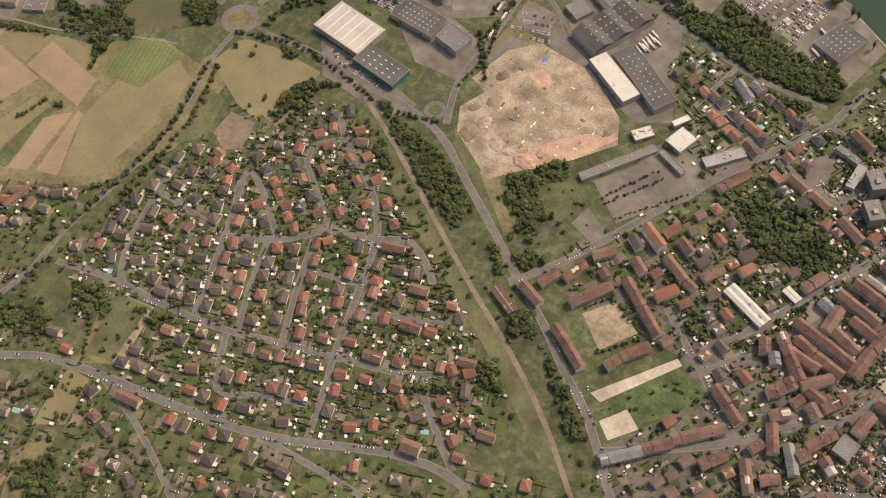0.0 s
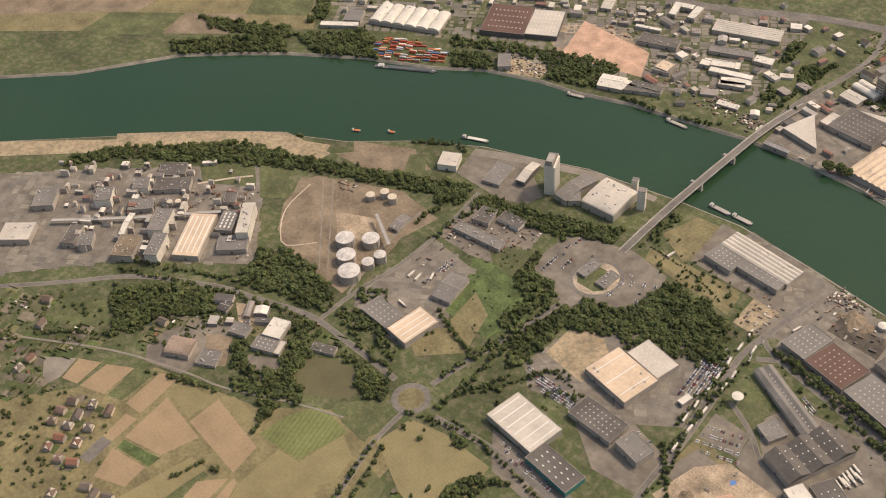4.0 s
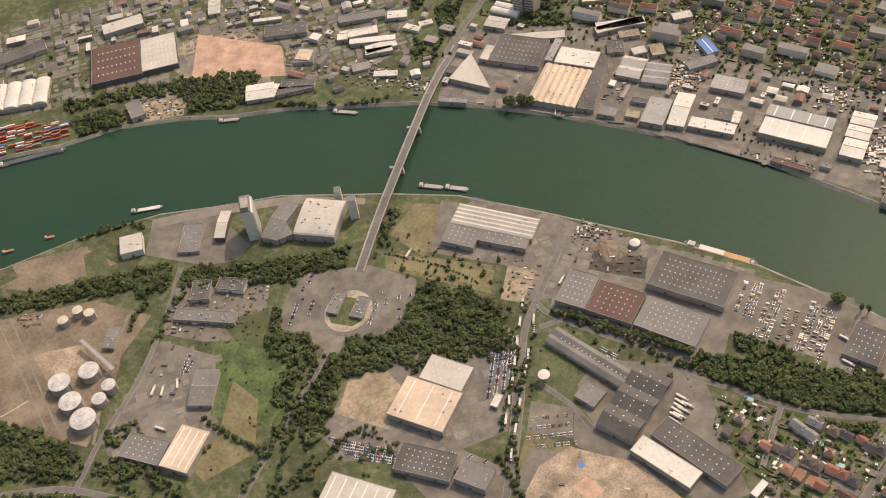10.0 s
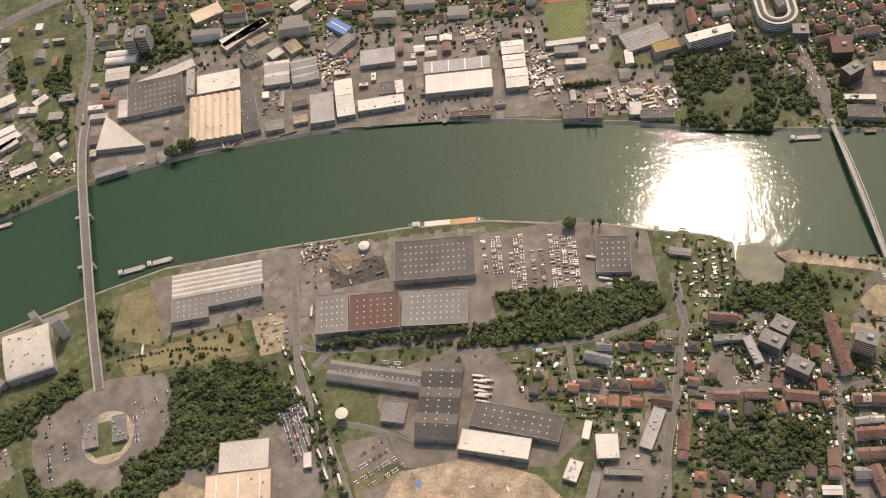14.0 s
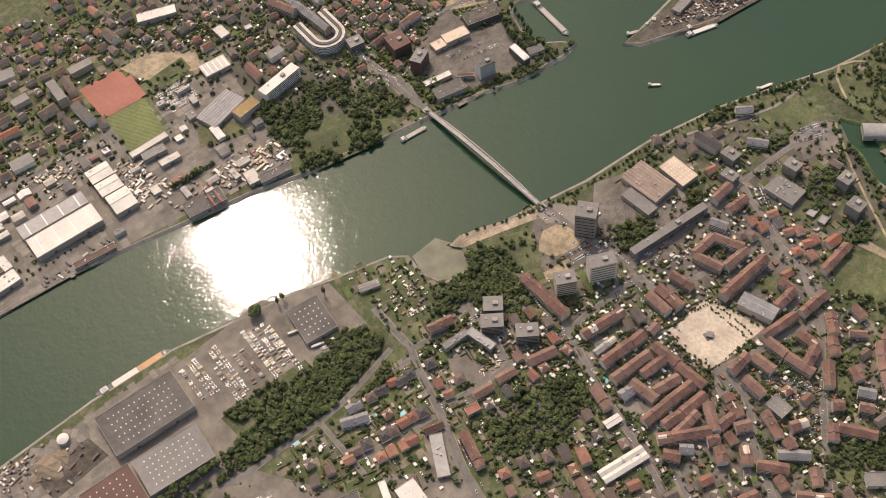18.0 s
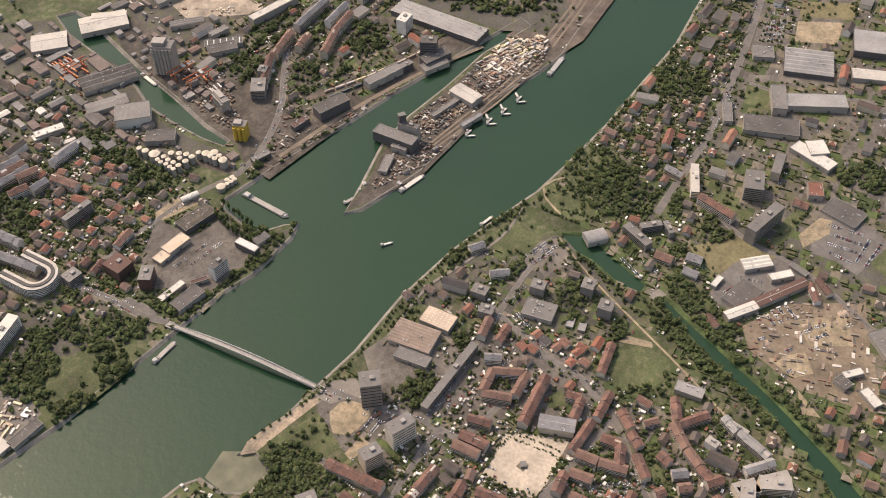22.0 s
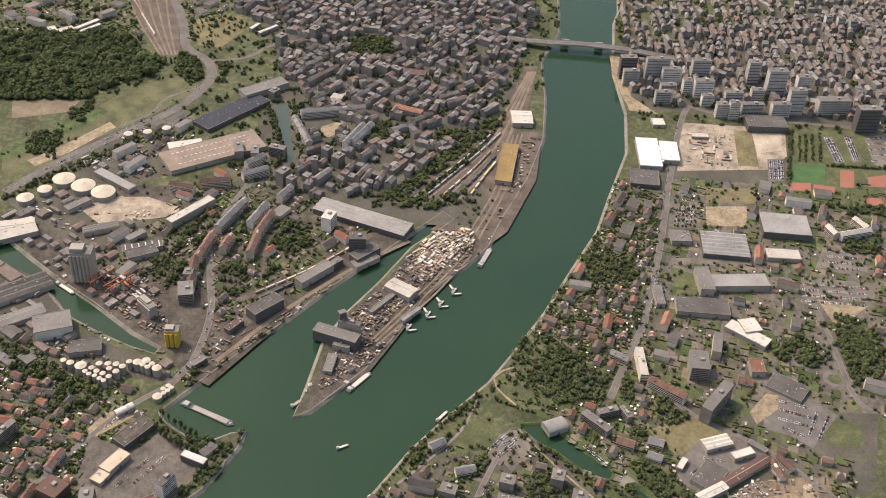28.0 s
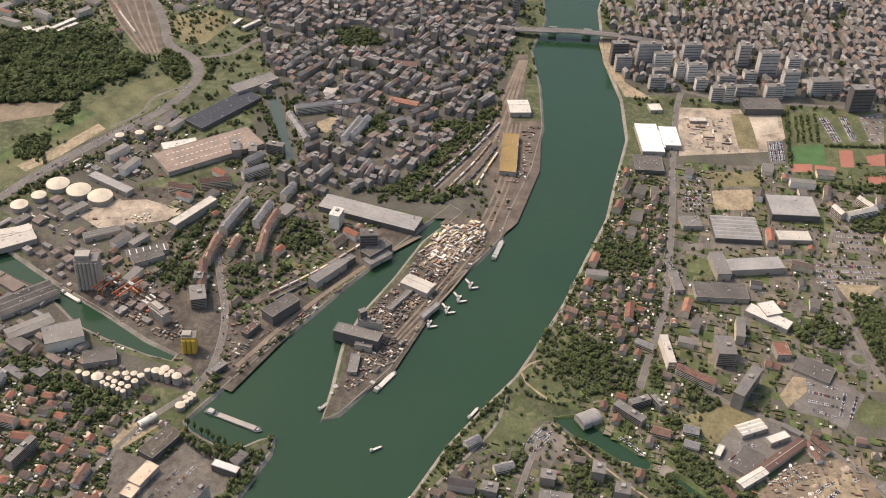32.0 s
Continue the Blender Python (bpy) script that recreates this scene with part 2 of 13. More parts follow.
M_CAR_STUFF = mat("mixed_car_paint", [(0.7, 0.68, 0.64), (0.6, 0.58, 0.55), (0.72, 0.7, 0.66), (0.45, 0.44, 0.42), (0.05, 0.05, 0.055), (0.3, 0.3, 0.3), (0.55, 0.53, 0.5), (0.09, 0.1, 0.13), (0.75, 0.73, 0.7), (0.28, 0.04, 0.035)], rough=0.3, spread=0.05, pick="island", gloss=0.6)
M_BOX = mat("freight_container_paint", [(0.4, 0.10, 0.05), (0.32, 0.07, 0.04), (0.5, 0.2, 0.08), (0.6, 0.56, 0.5), (0.08, 0.14, 0.25), (0.3, 0.28, 0.25), (0.45, 0.14, 0.07)], rough=0.6, spread=0.15, pick="object")
M_BOX_PALE = mat("pale_container_paint", [(0.5, 0.42, 0.3), (0.6, 0.54, 0.44), (0.36, 0.2, 0.12), (0.28, 0.22, 0.16), (0.55, 0.46, 0.26), (0.42, 0.36, 0.3)], rough=0.6, spread=0.15, pick="object")
M_BOX_STUFF = mat("mixed_yard_goods", [(0.2, 0.12, 0.085), (0.25, 0.2, 0.15), (0.36, 0.31, 0.25), (0.1, 0.09, 0.08), (0.54, 0.49, 0.41), (0.17, 0.14, 0.11), (0.13, 0.11, 0.09), (0.15, 0.1, 0.07)], rough=0.7, spread=0.15, pick="island")


def water_material():
    m = bpy.data.materials.new("river_water")
    m.use_nodes = True
    n, k = m.node_tree.nodes, m.node_tree.links
    b = n["Principled BSDF"]
    b.inputs["Base Color"].default_value = (0.042, 0.07, 0.041, 1)
    b.inputs["Roughness"].default_value, b.inputs["IOR"].default_value = 0.045, 1.33
    b.inputs["Specular IOR Level"].default_value = 0.36
    geo = n.new("ShaderNodeNewGeometry")
    big = n.new("ShaderNodeTexNoise")
    big.inputs["Scale"].default_value, big.inputs["Detail"].default_value = 1 / 260, 3
    k.new(geo.outputs["Position"], big.inputs["Vector"])
    ramp = n.new("ShaderNodeValToRGB")
    ramp.color_ramp.elements[0].position, ramp.color_ramp.elements[0].color = 0.35, (0.019, 0.046, 0.024, 1)
    ramp.color_ramp.elements[1].position, ramp.color_ramp.elements[1].color = 0.7, (0.023, 0.051, 0.025, 1)
    k.new(big.outputs["Fac"], ramp.inputs["Fac"]), k.new(ramp.outputs["Color"], b.inputs["Base Color"])
    heights = None
    for size, strength in ((3.8, 0.72), (12.0, 1.2)):
        wave = n.new("ShaderNodeTexNoise")
        wave.inputs["Scale"].default_value, wave.inputs["Detail"].default_value = 1 / size, 3
        k.new(geo.outputs["Position"], wave.inputs["Vector"])
        q = n.new("ShaderNodeMath")
        q.operation = "MULTIPLY_ADD"
        q.inputs[1].default_value = strength
        k.new(wave.outputs["Fac"], q.inputs[0])
        if heights:
            k.new(heights, q.inputs[2])
        heights = q.outputs[0]
    bp = n.new("ShaderNodeBump")
    bp.inputs["Strength"].default_value, bp.inputs["Distance"].default_value = 1.0, 0.22
    k.new(heights, bp.inputs["Height"]), k.new(bp.outputs["Normal"], b.inputs["Normal"])
    return m


M_WATER = water_material()
M_TOWER = mat("pale_tower_render", [(0.5, 0.46, 0.4), (0.42, 0.39, 0.35), (0.58, 0.54, 0.48), (0.36, 0.34, 0.31)], spread=0.12, fine=2, coarse=12, pick="object")
M_SITE = mat("cleared_site_ground", (0.34, 0.275, 0.2), spread=0.3, fine=4, coarse=30, patch=((0.24, 0.2, 0.15), 14, 0.5, 0.62))
M_NAVY = mat("dark_blue_grey_roof", (0.035, 0.038, 0.047), rough=0.7, spread=0.2)
M_POND_GREEN = mat("green_canal_water", (0.035, 0.055, 0.03), rough=0.15, spread=0.1, gloss=0.5)
M_PALE_GOODS = mat("pale_stacked_goods", [(0.55, 0.47, 0.34), (0.62, 0.56, 0.46), (0.4, 0.3, 0.2), (0.3, 0.24, 0.18), (0.58, 0.5, 0.32), (0.66, 0.62, 0.54), (0.24, 0.18, 0.13)], rough=0.6, spread=0.15, pick="island")
M_LID = mat("weathered_tank_lids", (0.5, 0.47, 0.42), rough=0.5, spread=0.2, fine=2, coarse=10, patch=((0.36, 0.33, 0.29), 5, 0.5, 0.62))
M_TANKTOP = mat("cream_tank_lids", (0.5, 0.43, 0.32), rough=0.55, spread=0.14, fine=2, coarse=14)
M_TOWN = mat("town_paving", (0.135, 0.116, 0.094), spread=0.3, fine=3, coarse=30, patch=((0.1, 0.088, 0.07), 9, 0.46, 0.6))
M_OLDROOF = mat("brown_sawtooth_roof", (0.24, 0.18, 0.135), rough=0.7, spread=0.2, fine=2, coarse=16)
M_TILE_OLD = mat("old_town_tiles", [(0.21, 0.095, 0.064), (0.175, 0.088, 0.064), (0.25, 0.112, 0.072), (0.185, 0.1, 0.072), (0.15, 0.088, 0.068), (0.215, 0.114, 0.082)], spread=0.25, fine=2, coarse=14, pick="island", patch=((0.13, 0.082, 0.065), 9, 0.48, 0.62))
M_TILE_BROWN = mat("brown_town_tiles", [(0.16, 0.1, 0.078), (0.125, 0.09, 0.075), (0.19, 0.115, 0.085), (0.145, 0.105, 0.088), (0.11, 0.085, 0.072)], spread=0.22, fine=2, coarse=14, pick="island", patch=((0.2, 0.12, 0.085), 9, 0.52, 0.64))
M_POND = mat("murky_pond", (0.1, 0.09, 0.042), rough=0.5, spread=0.12, fine=6, coarse=40)
M_DOCKS = mat("stained_quay_ground", (0.072, 0.06, 0.046), spread=0.4, fine=3, coarse=28, patch=((0.098, 0.082, 0.062), 8, 0.45, 0.6))
M_SIDINGS = mat("oily_ballast", (0.115, 0.09, 0.068), spread=0.35, fine=3, coarse=24)
# City wall and roof tones lie close together: haze's low contrast put into colour.
M_WALL_CITY = mat("city_walls", [(0.25, 0.225, 0.195), (0.29, 0.26, 0.22), (0.22, 0.195, 0.165), (0.26, 0.235, 0.21), (0.2, 0.175, 0.155)], spread=0.14, fine=2, coarse=10, pick="island")
M_ROOF_CITY = mat("city_roofs", [(0.165, 0.13, 0.108), (0.14, 0.125, 0.11), (0.175, 0.135, 0.11), (0.15, 0.14, 0.128), (0.18, 0.12, 0.092), (0.2, 0.188, 0.17), (0.13, 0.115, 0.1), (0.24, 0.22, 0.195)], spread=0.2, fine=2, coarse=14, pick="island")
M_CLAD_MIX = mat("works_walls", [(0.4, 0.36, 0.3), (0.3, 0.27, 0.23), (0.48, 0.43, 0.36), (0.2, 0.18, 0.16)], spread=0.14, fine=2, coarse=12, pick="island")
M_ROOF_MIX = mat("works_roofs", [(0.5, 0.45, 0.37), (0.17, 0.15, 0.13), (0.32, 0.29, 0.25), (0.58, 0.53, 0.45), (0.1, 0.09, 0.08), (0.24, 0.21, 0.18), (0.2, 0.1, 0.07), (0.4, 0.35, 0.28)], rough=0.65, spread=0.16, fine=3, coarse=18, pick="island")


def let_light_through(m, share):
    """Leaves pass on part of the light that falls on their far side."""
    n, k = m.node_tree.nodes, m.node_tree.links
    b, out = n["Principled BSDF"], n["Material Output"]
    t, x = n.new("ShaderNodeBsdfTranslucent"), n.new("ShaderNodeMixShader")
    k.new(b.inputs["Base Color"].links[0].from_socket, t.inputs["Color"])
    x.inputs[0].default_value = share
    k.new(b.outputs[0], x.inputs[1]), k.new(t.outputs[0], x.inputs[2]), k.new(x.outputs[0], out.inputs["Surface"])


let_light_through(M_LEAF, 0.45)


# ---- shapes ----
# A shape is (points, faces, material numbers); shapes are joined by Bag and turned into one mesh.
def box(l, w, h, z=0.0, m=0, top=1.0):
    a, b = l / 2, w / 2
    p = [(x * s, y * s, q) for q, s in ((z, 1.0), (z + h, top)) for x, y in ((-a, -b), (a, -b), (a, b), (-a, b))]
    return p, [(0, 3, 2, 1), (4, 5, 6, 7), (0, 1, 5, 4), (1, 2, 6, 5), (2, 3, 7, 6), (3, 0, 4, 7)], [m] * 6


def gable(l, w, z, rise, m=0, thick=0.35, over=0.5):
    """A pitched roof slab with its ridge along x, and a thickness."""
    a, b = l / 2 + over, w / 2 + over
    p = []
    for q in (z, z + thick):
        p += [(-a, -b, q), (a, -b, q), (a, 0, q + rise), (a, b, q), (-a, b, q), (-a, 0, q + rise)]
    f = [(6, 7, 8, 11), (11, 8, 9, 10), (1, 0, 5, 2), (2, 5, 4, 3), (0, 1, 7, 6), (3, 4, 10, 9), (1, 2, 8, 7), (2, 3, 9, 8), (4, 5, 11, 10), (5, 0, 6, 11)]
    return p, f, [m] * len(f)


def hip(l, w, z, rise, m=0, thick=0.3, over=0.5):
    a, b = l / 2 + over, w / 2 + over
    r = max(a - b, 0.3)
    p = [(-a, -b, z), (a, -b, z), (a, b, z), (-a, b, z), (-a, -b, z + thick), (a, -b, z + thick), (a, b, z + thick), (-a, b, z + thick), (-r, 0, z + thick + rise), (r, 0, z + thick + rise)]
    f = [(0, 3, 2, 1), (0, 1, 5, 4), (1, 2, 6, 5), (2, 3, 7, 6), (3, 0, 4, 7), (4, 5, 9, 8), (5, 6, 9), (6, 7, 8, 9), (7, 4, 8)]
    return p, f, [m] * len(f)


def house_walls(l, w, h, rise, m=0):
    a, b = l / 2, w / 2
    p = [(-a, -b, 0), (a, -b, 0), (a, b, 0), (-a, b, 0), (-a, -b, h), (a, -b, h), (a, b, h), (-a, b, h), (-a, 0, h + rise), (a, 0, h + rise)]
    f = [(0, 1, 5, 4), (1, 2, 6, 9, 5), (2, 3, 7, 6), (3, 0, 4, 8, 7), (4, 5, 9, 8), (6, 7, 8, 9)]
    return p, f, [m] * len(f)


def tube(r, h, z=0.0, n=20, m=0, cone=0.0, top=1.0):
    """An upright drum with a low conical lid."""
    p = [(r * s * math.cos(math.tau * i / n), r * s * math.sin(math.tau * i / n), q) for q, s in ((z, 1.0), (z + h, top)) for i in range(n)]
    p.append((0, 0, z + h + cone))
    f = [(i, (i + 1) % n, n + (i + 1) % n, n + i) for i in range(n)] + [(n + i, n + (i + 1) % n, 2 * n) for i in range(n)]
    return p, f, [m] * len(f)


def arch(l, w, z, rise, m=0, n=10):
    """A barrel roof along x."""
    p, f = [], []
    for x in (-l / 2, l / 2):
        p += [(x, -w / 2 * math.cos(math.pi * i / n), z + rise * math.sin(math.pi * i / n)) for i in range(n + 1)]
    f = [(i, n + 1 + i, n + 2 + i, i + 1) for i in range(n)] + [tuple(range(n + 1)), tuple(range(2 * n + 1, n, -1))]
    return p, f, [m] * len(f)


class Bag:
    def __init__(self):
        self.points, self.loops, self.totals, self.mats, self.count = [], [], [], [], 0
        self.known = {}

    def add(self, shape, x=0.0, y=0.0, z=0.0, turn=0.0, sx=1.0, sy=1.0, sz=1.0):
        key = id(shape)
        if key not in self.known:
            p, f, m = shape
            self.known[key] = (np.array(p, float), np.array([i for q in f for i in q], np.int32), np.array([len(q) for q in f], np.int32), np.array(m, np.int32), shape)
        p, loops, totals, m, _ = self.known[key]
        c, s = math.cos(turn), math.sin(turn)
        q = p * (sx, sy, sz)
        self.points.append(np.stack([q[:, 0] * c - q[:, 1] * s + x, q[:, 0] * s + q[:, 1] * c + y, q[:, 2] + z], 1))
        self.loops.append(loops + self.count)
        self.totals.append(totals)
        self.mats.append(m)
        self.count += len(p)
        return self

    def mesh(self, name, *materials, smooth=False):
        me = bpy.data.meshes.new(name)
        for m in materials:
            me.materials.append(m)
        if not self.points:
            return me
        p, loops, totals = np.concatenate(self.points), np.concatenate(self.loops), np.concatenate(self.totals)
        me.vertices.add(len(p)), me.loops.add(len(loops)), me.polygons.add(len(totals))
        me.vertices.foreach_set("co", p.astype(np.float32).ravel())
        me.loops.foreach_set("vertex_index", loops)
        me.polygons.foreach_set("loop_start", np.r_[0, np.cumsum(totals)[:-1]].astype(np.int32))
        me.polygons.foreach_set("loop_total", totals)
        me.polygons.foreach_set("material_index", np.concatenate(self.mats))
        me.polygons.foreach_set("use_smooth", np.full(len(totals), smooth))
        me.update(calc_edges=True)
        return me


def part(name, shape, material, parent, label="", at=(0, 0, 0), turn=0.0, smooth=False):
    """One mesh object under a thing; shape is a shape or a mesh."""
    me = shape if isinstance(shape, bpy.types.Mesh) else Bag().add(shape).mesh(name, material, smooth=smooth)
    ob = new(name, me)
    ob.parent = parent
    ob.matrix_basis = Matrix.Translation(at) @ Matrix.Rotation(turn, 4, "Z")
    return tagged(ob, label)


def thing(name, x, y, turn=0.0, label="", category="", group="", kind="", z=0.0):
    ob = new(name)
    ob.matrix_basis = pose(x, y, z, 0, 0, turn)
    ob.empty_display_size = 1
    return tagged(ob, label, category, group, kind)


# ---- what ground is taken ----
X0, Y0, CELL = -2400, -1000, 4
taken = np.zeros((1400, 800), np.uint8)  # 1 water, 2 road, 3 building, 4 open ground, 5 wood


level = np.zeros((1400, 800))  # height of the paving in each cell


def surface(x, y):
    i, j = int((x - X0) // CELL), int((y - Y0) // CELL)
    return max(0.0, level[i, j]) if 0 <= i < level.shape[0] and 0 <= j < level.shape[1] else 0.0


def inside(pts, qx, qy):
    pts = np.array(pts, float)
    hit = np.zeros(np.shape(qx), bool)
    for (ax, ay), (bx, by) in zip(pts, np.roll(pts, -1, 0)):
        if ay != by:
            hit ^= ((ay > qy) != (by > qy)) & (qx < (bx - ax) * (qy - ay) / (by - ay) + ax)
    return hit


def take(pts, value, force=True, z=None):
    pts = np.array(pts, float)
    i0, j0 = np.maximum(((pts.min(0) - (X0, Y0)) // CELL).astype(int), 0)
    i1, j1 = np.minimum(((pts.max(0) - (X0, Y0)) // CELL + 2).astype(int), taken.shape)
    if i1 <= i0 or j1 <= j0:
        return
    qx, qy = np.meshgrid(X0 + CELL * (np.arange(i0, i1) + 0.5), Y0 + CELL * (np.arange(j0, j1) + 0.5), indexing="ij")
    some = inside(pts, qx, qy)
    if z is not None:
        here = level[i0:i1, j0:j1]
        here[some] = np.maximum(here[some], z)
    if value is None:
        return
    if not force:
        some &= taken[i0:i1, j0:j1] == 0
    taken[i0:i1, j0:j1][some] = value


def state(x, y):
    i, j = int((x - X0) // CELL), int((y - Y0) // CELL)
    return taken[i, j] if 0 <= i < taken.shape[0] and 0 <= j < taken.shape[1] else 0


def rect(x, y, l, w, turn, grow=0.0):
    c, s, a, b = math.cos(radians(turn)), math.sin(radians(turn)), l / 2 + grow, w / 2 + grow
    return [(x + c * u - s * v, y + s * u + c * v) for u, v in ((-a, -b), (a, -b), (a, b), (-a, b))]


def is_free(x, y, l, w, turn, allow=(0,)):
    c, s = math.cos(radians(turn)), math.sin(radians(turn))
    for u in np.linspace(-l / 2, l / 2, max(2, int(l / 5) + 1)):
        for v in np.linspace(-w / 2, w / 2, max(2, int(w / 5) + 1)):
            if state(x + c * u - s * v, y + s * u + c * v) not in allow:
                return False
    return True


def curve_through(pts, step=14.0):
    """Points along a smooth line through the given ones."""
    pts = [Vector((*p, 0)) for p in pts]
    pts = [pts[0] * 2 - pts[1], *pts, pts[-1] * 2 - pts[-2]]
    out = []
    for a, b, c, d in zip(pts, pts[1:], pts[2:], pts[3:]):
        n = max(1, int((c - b).length / step))
        for i in range(n):
            t = i / n
            out.append(0.5 * (2 * b + (c - a) * t + (2 * a - 5 * b + 4 * c - d) * t * t + (3 * b - a - 3 * c + d) * t**3))
    out.append(pts[-2])
    return [(p.x, p.y) for p in out]


def ribbon(line, width, side=0.0):
    p = np.array(line, float)
    d = np.gradient(p, axis=0)
    d /= np.linalg.norm(d, axis=1)[:, None] + 1e-9
    nrm = np.stack([-d[:, 1], d[:, 0]], 1)
    return p + nrm * (side + width / 2), p + nrm * (side - width / 2)


def strip(name, line, width, material, z, thick=0.12, side=0.0):
    a, b = ribbon(line, width, side)
    n = len(a)
    p = [(*q, z) for q in a] + [(*q, z) for q in b] + [(*q, z - thick) for q in a] + [(*q, z - thick) for q in b]
    f = []
    for i in range(n - 1):
        f += [(i, n + i, n + i + 1, i + 1), (i, i + 1, 2 * n + i + 1, 2 * n + i), (n + i + 1, n + i, 3 * n + i, 3 * n + i + 1)]
    return Bag().add((p, f, [0] * len(f))).mesh(name, material)


LAYER = {"low": 0.06, "mid": 0.12, "high": 0.18}
road_rank = 0


def road(name, pts, width=8.0, material=None, label="worn grey asphalt road between houses", z=None, mark=True):
    global road_rank
    road_rank += 1
    line = curve_through(pts)
    ob = new(name, strip(name, line, width, material or M_ASPHALT, z or 0.26 + 0.003 * road_rank))
    if material is None and width < 15:
        tagged(new("pavement", strip("pavement", line, width + 2.2, M_PAVE, 0.2 + 0.0007 * road_rank)), "pale paved footway beside an asphalt road", "pavement", kind="structure")
    if mark:
        a, b = ribbon(line, width + 3)
        for i in range(len(a) - 1):
            take([a[i], a[i + 1], b[i + 1], b[i]], 2, z=z or 0.26 + 0.003 * road_rank)
    return tagged(ob, label, name.replace("_", " "), kind="structure")


from mathutils.geometry import delaunay_2d_cdt


def fill_polygon(name, pts, material, z, hole=()):
    v = [Vector(p) for p in pts]
    n = len(v)
    out, _, faces, *_ = delaunay_2d_cdt(v, [], [list(range(n))], 1, 1e-4)
    p = [(q.x, q.y, z) for q in out]
    f = [tuple(q) for q in faces]
    return Bag().add((p, f, [0] * len(f))).mesh(name, material)


laid = []


def free_height(pts, z):
    """The first height above z that no patch lying here has taken."""
    x0, y0 = np.min(pts, 0)
    x1, y1 = np.max(pts, 0)
    near = [q for a0, b0, a1, b1, q in laid if a0 < x1 and a1 > x0 and b0 < y1 and b1 > y0]
    while any(abs(q - z) < 0.006 for q in near):
        z += 0.003
    laid.append((x0, y0, x1, y1, z))
    return z


def patch(name, material, pts, label, tier="low", smooth=False, value=4, category=""):
    if smooth:
        pts = curve_through([*pts, pts[0]], 12)[:-1]
    z = free_height(pts, LAYER[tier])
    ob = new(name, fill_polygon(name, pts, material, z))
    take(pts, value or None, z=z)
    return tagged(ob, label, category or name.replace("_", " "), kind="structure")


# ---- river and ground ----
NORTH_BANK = [
    (-2208, -110), (-1402, 597), (-1286, 754), (-1200, 823), (-1126, 877), (-1003, 948), (-880, 999), (-805, 1046), (-709, 1075), (-636, 1085),
    (-544, 1112), (-448, 1125), (-350, 1141), (-254, 1142), (-144, 1133), (-34, 1114), (82, 1087), (157, 1064), (228, 1032), (316, 992),
    (385, 961), (449, 924), (514, 897), (573, 869), (627, 846), (690, 818), (727, 793), (773, 778),
]
HARBOUR_BANK = [
    (804, 767), (832, 766), (825, 783), (807, 806), (804, 827), (817, 852), (834, 880), (846, 887), (879, 870), (913, 851), (1022, 789), (1062, 764), (1145, 718), (1253, 651), (1311, 615), (1380, 572), (1362, 552),
    (1325, 575), (1274, 608), (1176, 644), (1085, 684), (1021, 701), (929, 704), (869, 710), (883, 690), (976, 632), (1044, 606), (1165, 566),
    (1241, 517), (1297, 487), (1345, 479), (1386, 470), (1512, 437), (1650, 417), (1800, 421), (1966, 438), (2105, 407), (2220, 412), (2484, 432), (3312, 552),
]
SOUTH_BANK = [
    (3312, 386), (2484, 276), (2244, 276), (2182, 286), (2056, 286), (1940, 286), (1779, 261), (1633, 260), (1479, 291), (1375, 310), (1263, 348), (1147, 386),
    (1041, 429), (980, 456), (938, 483), (887, 515), (840, 543), (741, 587), (640, 617), (574, 646), (511, 673), (463, 701), (471, 685), (451, 657),
    (415, 669), (408, 703), (419, 732), (404, 750), (339, 786), (285, 818), (240, 836), (155, 875), (52, 903), (-130, 937), (-248, 955),
]
WEST_BANK = [
    (-353, 948), (-411, 940), (-500, 929), (-586, 899), (-666, 875), (-768, 818), (-853, 752), (-990, 685), (-1103, 593), (-1239, 474), (-2024, -212),
]
DOCK = [(970, 926), (995, 976), (1045, 1049), (1086, 1116), (1126, 1175), (1165, 1230), (1198, 1272), (1213, 1311), (1192, 1337), (1151, 1294), (1124, 1244), (1093, 1184), (1056, 1126), (1013, 1082), (986, 1027), (965, 972), (956, 930)]
STREAM = [(824, 265), (802, 249), (778, 225), (751, 202), (727, 176), (701, 140), (675, 109), (637, 80), (597, 46), (559, 17), (535, -5), (556, -24), (592, -1), (633, 36), (685, 88), (718, 124), (745, 157), (769, 185), (794, 216), (816, 239), (828, 255)]
CANAL = [(907, 409), (915, 379), (899, 348), (872, 315), (840, 275), (823, 293), (836, 320), (867, 361), (883, 398)]
RIVER = NORTH_BANK + HARBOUR_BANK + SOUTH_BANK + WEST_BANK
WATERS = [RIVER, DOCK, CANAL, STREAM]
DEEP = -3.0


def ground_mesh():
    v = [Vector(p) for p in ((-5200, -5200), (6800, -5200), (6800, 6800), (-5200, 6800))]
    edges = []
    for shore in WATERS:
        first = len(v)
        v += [Vector(p) for p in shore]
        edges += [(first + i, first + (i + 1) % len(shore)) for i in range(len(shore))]
    p, _, faces, *_ = delaunay_2d_cdt(v, edges, [], 0, 1e-4)
    p = np.array([tuple(q) for q in p])
    f = []
    for q in faces:
        mid = p[list(q)].mean(0)
        if not any(inside(shore, mid[0], mid[1]) for shore in WATERS):
            f.append(tuple(q))
    return Bag().add(([(x, y, 0.0) for x, y in p], f, [0] * len(f))).mesh("ground", M_GROUND)


